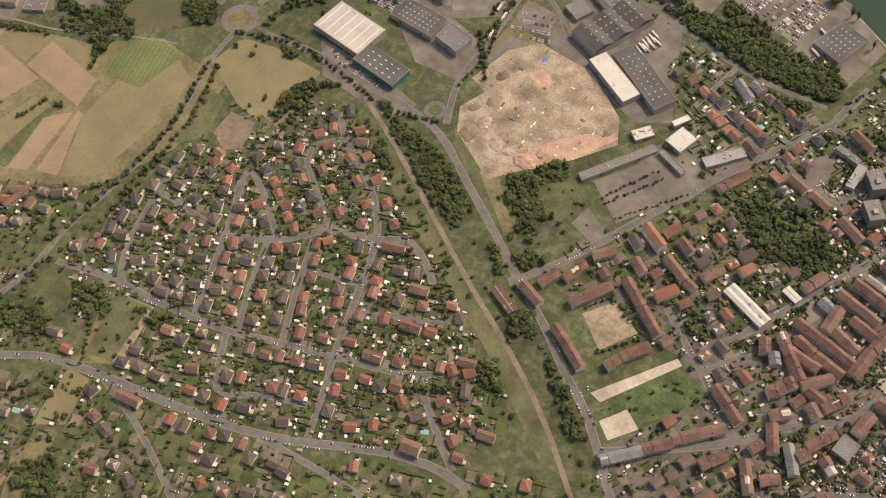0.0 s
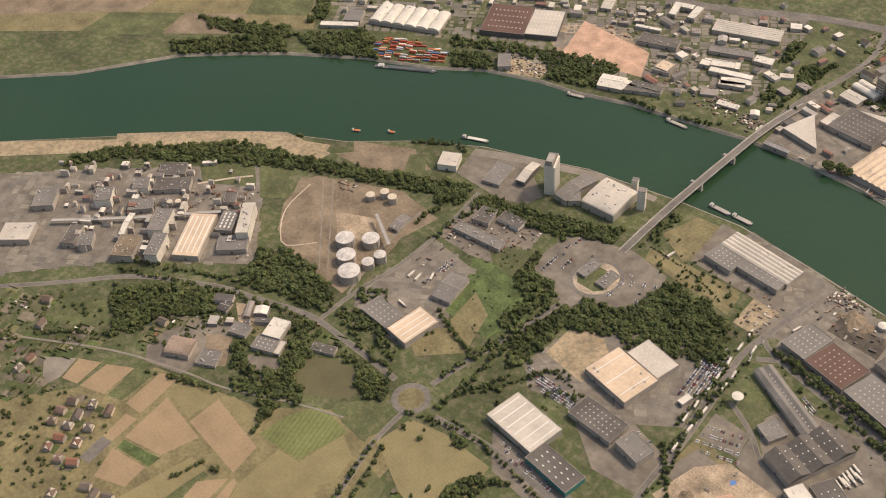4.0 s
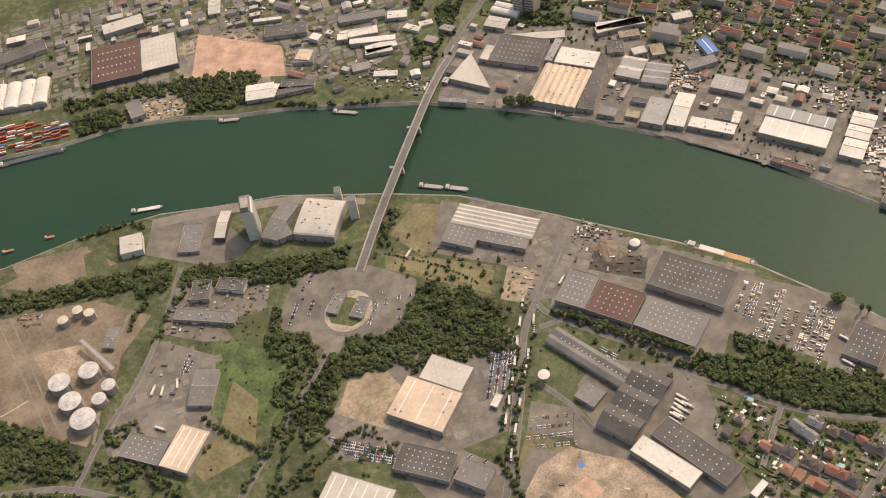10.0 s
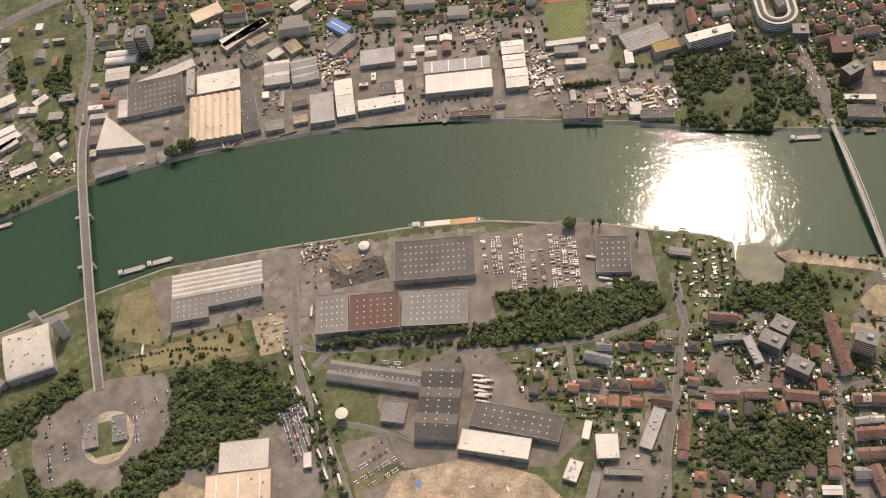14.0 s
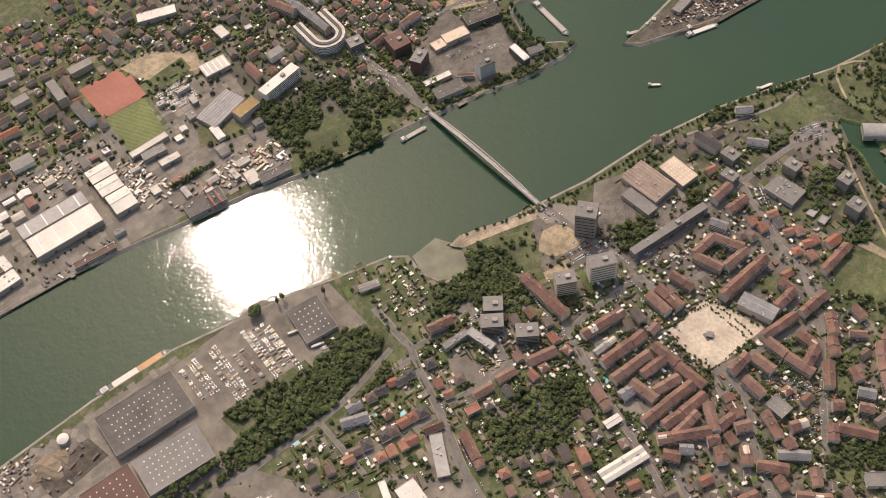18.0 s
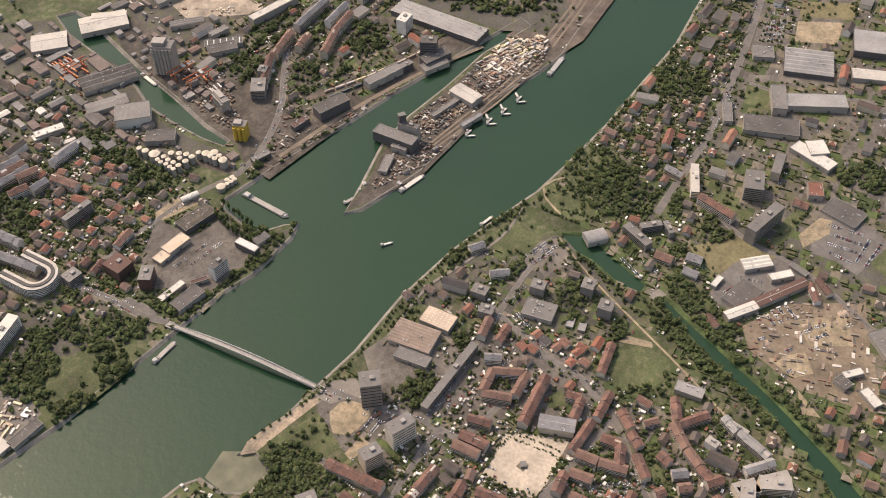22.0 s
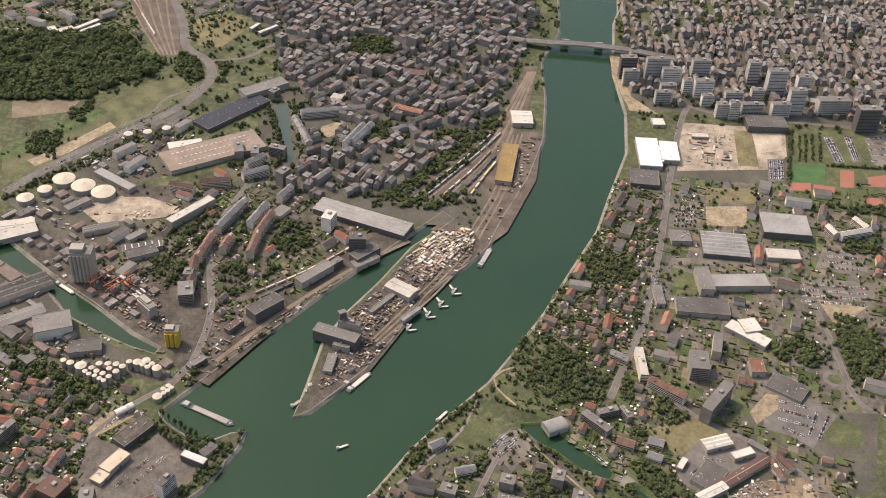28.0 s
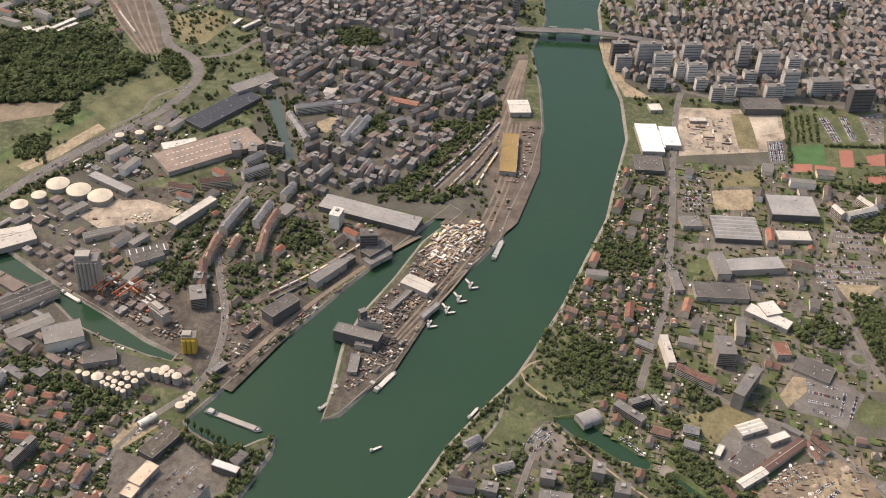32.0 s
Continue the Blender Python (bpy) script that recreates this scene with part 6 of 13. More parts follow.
# ---- works halls ----
hall("works_hall", -62, 804, 38.7, 55.2, -14.0, 9, M_GREY, sky=(5, 5, 1.3, 1.3), label="grey roofed works hall dotted with rooflights")
hall("works_hall", -13, 789, 60.9, 51.3, -15.1, 9, M_BROWN, sky=(6, 5, 1.3, 1.3), label="works hall with a red-brown roof and white rooflights")
hall("works_hall", 57, 768, 79.1, 50.5, -18.0, 9, M_GREY, sky=(9, 5, 1.3, 1.3), label="grey roofed works hall dotted with rooflights")
hall("works_hall", 77, 836, 98.9, 58.9, -15.6, 10, M_DARK, sky=(12, 5, 1.3, 1.3), label="dark roofed quay warehouse with rooflights")
hall("works_hall", -186, 906, 114.2, 36.4, -8.8, 9, M_RIB, style="ridges", n=5, label="long ribbed pale quay hall")
hall("works_hall", -226, 877, 46.2, 35.8, -9.8, 8, M_GREY, sky=(5, 4, 1.3, 1.3), label="grey hall with white rooflights")
hall("works_hall", -169, 877, 66.1, 23.0, -7.1, 8, M_GREY, sky=(6, 2, 1.3, 1.3), label="grey hall beside the quay")
hall("works_hall", -30, 701, 124.9, 26.6, -29.6, 7, M_GREY, style="ridges", n=2, sky=(16, 1, 1.3, 1.3), label="long grey works shed with rooflights")
hall("works_hall", 26, 646, 46.9, 97.3, -23.0, 10, M_DARK, style="ridges", n=3, sky=(3, 10, 1.3, 1.3), label="large dark factory hall with rooflights")
hall("works_hall", 98, 592, 101.0, 31.4, -31.8, 9, M_DARK, sky=(9, 3, 1.3, 1.3), label="dark factory hall with rooflights")
hall("works_hall", 67, 574, 78.2, 25.6, -29.3, 9, M_WHITE, label="long white roofed factory hall")
hall("works_hall", -26, 652, 27.1, 26.6, -27.5, 6, M_GREY, label="small grey workshop in the works area")
hall("works_hall", -199, 657, 56.3, 37.3, -13.3, 9, M_RIB, sky=(6, 3, 1.3, 1.3), label="pale ribbed works hall")
hall("works_hall", -215, 610, 73.1, 58.2, -12.5, 10, M_CREAM, strips=3, vents=5, label="cream roofed works hall with roof vents")
hall("small_hall", -133, 629, 9.6, 19.1, -11.8, 5, M_WHITE, label="small white hall in the works area")
hall("works_hall", 281, 764, 41.9, 53.6, -19.7, 7, M_DARK, sky=(5, 5, 1.3, 1.3), label="dark quay warehouse with rooflights")
hall("works_hall", 180, 531, 24.7, 29.7, -17.6, 7, M_WHITE, label="white flat roofed hall")
hall("works_hall", -69, 1339, 76.2, 18.8, 16.3, 7, M_WHITE, label="long white hall in the works area")
hall("works_hall", -499, 1405, 119.7, 38.1, 16.4, 8, M_RIB, style="ridges", n=6, label="ribbed white hall in the works area")
hall("works_hall", -482, 1291, 62.1, 20.9, 19.7, 6, M_WHITE, label="white shed in the works area")
hall("works_hall", -488, 1332, 76.2, 19.3, 18.7, 6, M_GREY, label="grey shed in the works area")
hall("works_hall", -436, 1259, 50.7, 20.1, 28.4, 6, M_WHITE, label="white shed in the works area")
hall("works_hall", -430, 1341, 32.5, 20.8, 11.6, 6, M_WHITE, label="white shed in the works area")
hall("works_hall", -483, 510, 38.8, 59.1, -8.2, 9, M_CREAM, strips=4, label="cream roofed lorry depot hall")
hall("works_hall", -533, 503, 54.1, 33.7, -6.4, 8, M_GREY, sky=(5, 4, 1.3, 1.3), label="grey depot hall in the works area")
hall("works_hall", -492, 597, 30.2, 52.6, 8.6, 7, M_GREY, style="gable", label="long grey shed in the works area")
hall("works_hall", -264, 474, 79.6, 53.0, -9.0, 10, M_RIB, strips=6, label="blue-white sheet roofed hall")
hall("works_hall", -194, 444, 68.6, 32.9, -9.2, 9, M_DARK, sky=(5, 3, 3, 1.2), wall=M_TEAL, label="dark roofed hall with teal walls")
hall("works_hall", -197, 535, 67.7, 36.0, -5.9, 8, M_DARK, sky=(8, 4, 1.3, 1.3), label="dark works hall with white rooflights")
hall("works_hall", -138, 526, 38.6, 28.8, -14.4, 11, M_GREY, label="grey office wing in the works area")
hall("works_hall", -865, 445, 40.8, 93.9, 32.1, 9, M_CREAM, strips=5, label="cream roofed chemical store")
tank(-677, 575, 14, 14, label="round grey steel storage tank with a weathered lid", roof=M_LID)
tank(-647, 598, 13, 13, label="round grey steel storage tank with a weathered lid", roof=M_LID)
tank(-651, 551, 14, 13, label="round grey steel storage tank with a weathered lid", roof=M_LID)
tank(-623, 529, 16, 14, label="round grey steel storage tank with a weathered lid", roof=M_LID)
tank(-617, 561, 9, 11, label="round grey steel storage tank with a weathered lid", roof=M_LID)
tank(-612, 581, 9, 13, label="round grey steel storage tank with a weathered lid", roof=M_LID)
LAYER["low"] = 0.04
patch("works_yard", M_DOCKS, [(1182, 1230), (1354, 1134), (1384, 931), (1371, 794), (1316, 613), (1153, 723), (906, 837), (922, 880), (963, 914), (1007, 991), (1064, 1084), (1138, 1187)], "stained grey harbour ground", value=0)
patch("works_yard", M_DOCKS, [(1117, 1231), (1092, 1170), (1013, 1083), (954, 1007), (941, 908), (899, 889), (920, 1074), (943, 1161)], "stained grey harbour ground", value=0)
LAYER["low"] = 0.01
patch("town_paving", M_CITY, [(1153, 293), (1345, 272), (1575, 242), (1660, 208), (1742, -231), (859, -53), (825, 171), (986, 259)], "worn grey ground of streets and courts", value=0)
LAYER["low"] = 0.02
patch("city_ground", M_CITY, [(1379, 968), (1371, 794), (1422, 619), (1745, 485), (2545, 469), (2404, 1190), (1739, 934)], "grey ground of dense city streets", value=0)
patch("city_ground", M_CITY, [(2074, 276), (2781, -743), (1829, -454), (1805, 253)], "grey ground of dense city streets", value=0)
LAYER["low"] = 0.06
patch("works_yard", M_DOCKS, [(874, 710), (895, 683), (975, 624), (1055, 597), (1164, 560), (1246, 513), (1301, 499), (1334, 517), (1328, 563), (1255, 608), (1172, 639), (1086, 679), (1003, 695), (923, 699)], "stained harbour peninsula", value=0)
patch("lawn", M_GRASS, [(-1007, 574), (-907, 642), (-858, 604), (-903, 577), (-968, 544)], "green plot beside the plant")
patch("lawn", M_GRASS, [(-1136, 375), (-1103, 403), (-1066, 358), (-1092, 342)], "green lawn")
patch("lawn", M_GRASS, [(-480, 717), (-447, 713), (-438, 679), (-476, 679)], "green lawn")
patch("field", M_DRY, [(-1940, 598), (-1413, 939), (-1232, 1062), (-1148, 958), (-1774, 497)], "patchwork of fields beyond the river")
patch("field", M_EARTH, [(-1921, 586), (-1481, 856), (-1480, 801), (-1827, 529)], "brown ploughed field", value=6)
patch("field", M_GRASS, [(-1521, 767), (-1395, 852), (-1378, 769), (-1509, 680)], "green crop field")
patch("field", M_EARTH, [(-1394, 851), (-1289, 925), (-1271, 851), (-1373, 778)], "brown field", value=6)
patch("field", M_GRASS, [(-1334, 983), (-1231, 1045), (-1190, 987), (-1296, 917)], "green field")
patch("lawn", M_GRASS, [(1763, -64), (1780, -118), (1675, -107), (1658, -52)], "green orchard")
patch("sports_ground", M_PITCH, [(1586, -33), (1585, -112), (1569, -107), (1567, -29)], "red running track", value=6)
patch("bare_ground", M_SAND, [(1255, -33), (1252, -111), (1189, -55)], "sandy plot", value=6)
patch("lawn", M_GRASS, [(1314, 192), (1313, 142), (1238, 155), (1240, 194)], "green plot")
patch("lawn", M_GRASS, [(1048, 220), (1048, 172), (1011, 184), (1025, 214)], "green courtyard")
patch("bare_ground", M_SAND, [(492, 1248), (526, 1215), (508, 1168), (471, 1207)], "sandy plot", value=6)
patch("car_park", M_YARD, [(479, 1179), (494, 1155), (449, 1127), (439, 1189)], "car park")
patch("lawn", M_GRASS, [(-103, 576), (-93, 587), (-39, 580), (-82, 513)], "green verge")
patch("verge", M_DRY, [(4, 355), (24, 367), (64, 327), (50, 319)], "dry verge")
patch("bare_ground", M_SAND, [(-318, 650), (-259, 660), (-261, 588), (-318, 599)], "sandy lot", value=6)
patch("works_yard", M_SAND, [(-158, 856), (-108, 849), (-122, 779), (-157, 783)], "sandy builders yard", value=6)
patch("grass_plot", M_DRY, [(-323, 837), (-174, 829), (-170, 790), (-316, 814)], "dry grassy bank")
patch("lawn", M_DRY, [(-92, 596), (-43, 582), (-59, 541), (-95, 548)], "dry lawn")
patch("lawn", M_GRASS, [(-95, 712), (-54, 691), (-64, 663), (-95, 658)], "green lawn")
ring(-404, 420, 21.5, 8.5, "asphalt roundabout on the edge of town", inner=M_DRY)
ring(1072, -33, 13.3, 7, "asphalt roundabout among trees")
ring(-100, 424, 11.2, 6, "small road junction island")
slabs([(-1299, 305), (-1128, 454), (-918, 628), (-752, 463), (-917, 347), (-1086, 165)], 31, 16)
slabs([(-330, 555), (-319, 629), (-292, 669), (-134, 736), (-113, 593), (-185, 546), (-294, 526)], 31, 14)
slabs([(-251, 866), (-227, 955), (-107, 930), (38, 889), (54, 845), (-87, 869), (-175, 850)], 31, 14)
slabs([(-596, 512), (-578, 663), (-497, 649), (-473, 578), (-443, 527), (-469, 477), (-569, 481)], 31, 14)
slabs([(-321, 1313), (-163, 1347), (525, 1153), (457, 951), (229, 1035), (-33, 1118), (-321, 1152)], -14, 15)
slabs([(-129, 781), (153, 865), (35, 893), (-102, 907)], -14, 14)
slabs([(-1310, 1161), (-879, 1396), (-608, 1454), (-439, 1515), (-334, 1291), (-586, 1127), (-914, 1091), (-1118, 986)], 31, 17)
slabs([(152, 860), (277, 817), (235, 736), (132, 763)], -14, 12)
# ---- shallow cove ----
tagged(new("shallows", fill_polygon("shallows", [(411, 668), (452, 656), (470, 690), (462, 722), (424, 728), (412, 703)], M_MUD, DEEP + 0.15)), "brown muddy shallows of a river cove", "shallows", kind="structure")
road("railway", [(955, 841), (1073, 777), (1196, 694), (1287, 615)], 7, M_RAIL, "rusty harbour railway along the quay")
LAYER["low"] = 0.1
patch("field", M_STUBBLE, [(-387, 342), (-378, 396), (-334, 405), (-259, 401), (-247, 301), (-348, 322)], "olive stubble field by the roundabout")
patch("meadow", M_GRASS, [(-472, 358), (-442, 387), (-416, 390), (-402, 333), (-449, 338)], "green verge by the roundabout")
patch("lawn", M_GRASS, [(-449, -8), (-437, 13), (-395, 8), (-390, -15), (-424, -27)], "green lawn beside the crossroads")
patch("lawn", M_GRASS, [(-362, -7), (-356, 14), (-324, 8), (-315, -29), (-340, -39)], "green paddock by the road")
patch("lawn", M_GRASS, [(-424, 43), (-401, 67), (-379, 44), (-391, 23)], "green lawn with trees")
patch("field", M_STUBBLE, [(-272, -10), (-261, 25), (-222, 30), (-199, -36), (-246, -66)], "dry grass field between houses")
patch("bare_ground", M_SAND, [(-232, 21), (-222, 30), (-209, -43), (-220, -45)], "sandy track beside a field", value=6)
patch("field", M_STUBBLE, [(-254, -93), (-253, -77), (-225, -75), (-212, -129), (-243, -148)], "dry field strip")
patch("verge", M_GRASS, [(-75, 424), (-24, 386), (31, 354), (87, 310), (74, 301), (18, 338), (-42, 385)], "green road verge")
patch("verge", M_DRY, [(-5, 374), (10, 388), (80, 318), (66, 314)], "dry grass strip")
patch("lawn", M_GRASS, [(69, 386), (98, 413), (127, 395), (102, 353), (84, 360)], "green school lawn")
patch("car_park", M_YARD, [(124, 367), (130, 396), (166, 375), (160, 354)], "grey school car park")
terrace(-462, 58, 37, 8, 83, 6, label="white row of houses by the field")
wood([(-167, 399), (-131, 390), (-88, 352), (-108, 343)], 6.5, size=0.95)
wood([(-86, 368), (-47, 373), (3, 347), (17, 319), (14, 289), (-19, 298), (-54, 322), (-78, 344)], 6.5, size=0.95)
wood([(-146, 351), (-124, 355), (-92, 322), (-114, 318)], 6.5, size=0.95)
wood([(27, 380), (46, 400), (73, 445), (92, 419), (66, 394), (93, 348), (102, 319), (71, 334), (42, 361)], 6.5, size=0.95)
wood([(85, 283), (102, 310), (133, 312), (117, 278), (95, 271)], 6.5, size=0.95)
wood([(-201, 418), (-162, 412), (-137, 386), (-173, 395)], 6.5, size=0.95)
wood([(-376, -66), (-359, -47), (-308, -41), (-301, -62), (-365, -85)], 6.5, size=0.95)
wood([(-322, 9), (-279, 17), (-255, -1), (-293, -23)], 6.5, size=0.95)
wood([(-235, 19), (-195, 36), (-193, 13)], 6.5, size=0.95)
wood([(-613, 298), (-527, 348), (-508, 326), (-595, 283)], 6.5, size=0.95)
wood([(-507, 424), (-461, 410), (-440, 382), (-465, 385)], 6.5, size=0.95)
wood([(-585, 391), (-558, 406), (-550, 357), (-564, 361)], 6.5, size=0.95)
wood([(-278, 348), (-263, 394), (-250, 365), (-264, 301)], 6.5, size=0.95)
wood([(-819, 342), (-755, 385), (-725, 358), (-783, 306)], 6.5, size=0.95)
wood([(-586, 469), (-562, 496), (-507, 490), (-517, 466)], 6.5, size=0.95)
wood([(11, 276), (47, 260), (87, 231), (81, 223), (44, 241), (11, 263)], 6.5, size=0.95)
wood([(60, 293), (71, 300), (94, 280), (90, 261)], 6.5, size=0.95)
wood([(-334, 417), (-311, 430), (-291, 409), (-309, 396)], 6.5, size=0.95)
tree_line([(-479, 556), (-399, 528), (-371, 568), (-348, 631)], 9)
tree_line([(-506, 515), (-507, 466), (-467, 453)], 8)
tree_line([(-331, 526), (-356, 471), (-370, 440)], 9, size=0.9)
tree_line([(-273, -19), (-246, -66)], 6, size=0.6)
tree_line([(-382, -86), (-374, -14), (-358, 65), (-348, 164), (-359, 285)], 11, size=0.8, wide=3)
tree_line([(-274, -98), (-222, -96)], 7, size=0.7)
tree_line([(-430, 49), (-384, 132)], 8, size=0.8)
LAYER["low"] = 0.05
patch("works_yard", M_CITY, [(1139, 1448), (1181, 1336), (1140, 1293), (1112, 1243), (1082, 1184), (1045, 1127), (1004, 1084), (976, 1029), (955, 972), (946, 928), (915, 954), (882, 1100), (895, 1302)], "worn grey dock ground", value=0)
patch("works_yard", M_CITY, [(834, 926), (824, 884), (809, 850), (795, 824), (797, 803), (815, 778), (827, 769), (806, 771), (766, 777), (748, 797), (761, 830), (791, 882)], "worn ground by the harbour mouth", value=0)
patch("rail_yard", M_SIDINGS, [(1325, 586), (1385, 549), (1501, 511), (1661, 490), (1680, 419), (1507, 422), (1343, 460), (1277, 501)], "oily ballast of the quay sidings", value=0)
works([(874, 870), (880, 826), (832, 775), (783, 786), (772, 830)], -120, 20, 16, skip=0.35)
works([(1139, 1448), (1181, 1336), (1112, 1243), (1045, 1127), (976, 1029), (932, 962), (894, 1106), (930, 1323)], -120, 30, 24, skip=0.4, big=(16, 50), deep=(12, 24), bag=city_rows)
road("railway", [(1300, 529), (1470, 491), (1655, 473)], 3.4, M_RAIL, "rusty rails along the quay")
road("railway", [(1307, 517), (1473, 481), (1657, 465)], 3.4, M_RAIL, "rusty rails along the quay")
road("railway", [(1313, 505), (1475, 472), (1660, 457)], 3.4, M_RAIL, "rusty rails along the quay")
goods([(1307, 534), (1456, 479), (1651, 452), (1659, 423), (1487, 429), (1314, 479)], 9, 1, 3.5, full=0.35)
tree_line([(783, 778), (829, 770), (880, 826)], 6, size=0.9, wide=3)
tree_line([(1320, 575), (1272, 500), (1339, 460)], 7, size=0.8, wide=4)
LAYER["low"] = 0.1
patch("rail_yard", M_SIDINGS, [(1398, 664), (1485, 615), (1609, 553), (1743, 495), (1936, 468), (1940, 444), (1706, 456), (1597, 500), (1446, 514), (1398, 588)], "oily brown freight yard ballast", value=6)
patch("rail_yard", M_SIDINGS, [(2103, 1393), (2124, 1283), (1842, 1173), (1812, 1199), (1902, 1266)], "oily brown railway yard ballast", value=6)
road("railway", [(2091, 1380), (1950, 1297), (1823, 1211)], 4, M_RAIL, "rusty rails of a railway yard")
road("railway", [(2095, 1359), (1952, 1282), (1824, 1204)], 4, M_RAIL, "rusty rails of a railway yard")
road("railway", [(2099, 1337), (1955, 1267), (1825, 1196)], 4, M_RAIL, "rusty rails of a railway yard")
road("railway", [(2103, 1316), (1958, 1252), (1827, 1188)], 4, M_RAIL, "rusty rails of a railway yard")
road("railway", [(2107, 1294), (1960, 1237), (1828, 1181)], 4, M_RAIL, "rusty rails of a railway yard")
patch("field", M_EARTH, [(1590, 1421), (1614, 1296), (1567, 1306), (1525, 1394)], "brown ploughed field by the forest", value=6)
patch("bare_ground", M_SAND, [(1420, 1303), (1556, 1208), (1546, 1179), (1457, 1257), (1405, 1287)], "pale sandy track by the motorway", value=6)
road("road", [(1538, 1192), (1595, 1152), (1656, 1143), (1714, 1088)], 6, label="motorway slip road over a meadow")
patch("bare_ground", M_SAND, [(1281, 1162), (1324, 1110), (1299, 1079), (1257, 1079), (1241, 1134)], "pale gravel lot by the tanks", value=6)
patch("works_yard", M_CITY, [(1427, 1355), (1534, 1222), (1564, 1096), (1422, 1028), (1358, 1106), (1335, 1261)], "grey ground of the oil depot", value=0)
patch("works_yard", M_CITY, [(1273, 1294), (1322, 1180), (1260, 1058), (1200, 996), (1122, 948), (1111, 1031), (1228, 1221)], "worn grey dock ground", value=0)
patch("bare_ground", M_SAND, [(1612, 830), (1641, 798), (1623, 782), (1577, 808), (1581, 830)], "sandy parade ground", value=6)
patch("meadow", M_DRY, [(1994, 1203), (2039, 1104), (1990, 1069), (1879, 1102), (1883, 1149)], "dry meadow inside the motorway loop")
patch("car_park", M_YARD, [(811, 976), (859, 939), (841, 917), (789, 951)], "dark car park with a white hall")
patch("bare_ground", M_EARTH, [(1081, 666), (1111, 640), (1102, 626), (1071, 648)], "brown pit of gravel on the quay", value=6)
patch("bare_ground", M_SAND, [(1125, 632), (1151, 606), (1143, 597), (1113, 619)], "pale gravel yard on the quay", value=6)
patch("bare_ground", M_EARTH, [(1210, 612), (1315, 562), (1321, 519), (1283, 519), (1187, 579)], "brown storage yard on the quay", value=6)
road("railway", [(1031, 623), (1155, 559), (1268, 512)], 3.4, M_RAIL, "rusty rails along the quay")
road("railway", [(1035, 628), (1162, 567), (1275, 519)], 3.4, M_RAIL, "rusty rails along the quay")
road("railway", [(1039, 633), (1169, 574), (1282, 526)], 3.4, M_RAIL, "rusty rails along the quay")
road("railway", [(1089, 847), (1178, 761), (1313, 664)], 12, M_SIDINGS, "dark ballast of the harbour line")
train([(1109, 826), (1177, 761), (1254, 702)], "rusty freight wagons on the harbour line")
train([(1100, 815), (1146, 773)], "dark freight wagons on the harbour line", material=M_HULL)
train([(1424, 604), (1577, 530), (1654, 497)], "freight wagons standing in the rail yard", material=M_STEEL)
train([(1423, 580), (1515, 537), (1586, 510)], "freight wagons standing in the rail yard", material=M_BOX_PALE)
train([(1422, 559), (1498, 526), (1574, 499)], "freight wagons standing in the rail yard", material=M_HULL)
train([(1466, 598), (1560, 550), (1645, 515)], "freight wagons standing in the rail yard", material=M_STEEL)
train([(1435, 532), (1500, 514), (1549, 498)], "freight wagons standing in the rail yard", material=M_BOX_PALE)
train([(1997, 1311), (1905, 1250)], "pale passenger train in the rail yard", material=M_WHITE)
train([(2066, 1354), (1989, 1305)], "freight wagons in the rail yard")
barge(940, 685, 46, 8, -60, "dark red moored cargo barge", cargo=M_BROWN)
barge(928, 704, 27, 5, 0, "small white launch at the quay")
barge(894, 712, 18, 6, -34, "green work boat near the tip")
terrace(1292, 912, 89, 12, -15, 14, label="long dark roofed apartment row among trees", roof=M_SLATE, chimneys=2, dormers=2)
terrace(1201, 929, 64, 12, -5, 14, label="long dark roofed apartment row among trees", roof=M_TILE_DARK, chimneys=2, dormers=2)
terrace(1130, 928, 71, 12, 11, 14, label="long dark roofed apartment row among trees", roof=M_BROWN, chimneys=2, dormers=2)
terrace(1300, 870, 59, 12, -13, 14, label="long dark roofed apartment row among trees", roof=M_SLATE, chimneys=2, dormers=2)
terrace(1225, 856, 67, 12, 1, 14, label="long dark roofed apartment row among trees", roof=M_TILE_DARK, chimneys=2, dormers=2)
terrace(1282, 852, 49, 12, -10, 14, label="long dark roofed apartment row among trees", roof=M_TILE_DARK, chimneys=2, dormers=2)
terrace(1214, 898, 38, 12, -7, 14, label="long dark roofed apartment row among trees", roof=M_TILE_DARK, chimneys=2, dormers=2)
terrace(1422, 907, 47, 12, -53, 14, label="long dark roofed apartment row among trees", roof=M_SLATE, chimneys=2, dormers=2)
terrace(1458, 917, 39, 12, -37, 14, label="long dark roofed apartment row among trees", roof=M_SLATE, chimneys=2, dormers=2)
terrace(1354, 1015, 44, 12, -97, 14, label="long dark roofed apartment row among trees", roof=M_BROWN, chimneys=2, dormers=2)
terrace(1380, 965, 51, 12, -72, 14, label="long dark roofed apartment row among trees", roof=M_BROWN, chimneys=2, dormers=2)
terrace(1573, 859, 95, 12, -151, 14, label="long dark roofed apartment row among trees", roof=M_SLATE, chimneys=2, dormers=2)
terrace(1658, 818, 123, 12, -69, 14, label="long dark roofed apartment row among trees", roof=M_SLATE, chimneys=2, dormers=2)
terrace(1578, 762, 76, 12, -16, 14, label="long dark roofed apartment row among trees", roof=M_SLATE, chimneys=2, dormers=2)
terrace(1587, 748, 71, 12, -18, 14, label="long dark roofed apartment row among trees", roof=M_SLATE, chimneys=2, dormers=2)
terrace(1369, 841, 38, 12, -19, 14, label="long dark roofed apartment row among trees", roof=M_SLATE, chimneys=2, dormers=2)
terrace(1186, 874, 47, 12, -79, 14, label="long dark roofed apartment row among trees", roof=M_SLATE, chimneys=2, dormers=2)
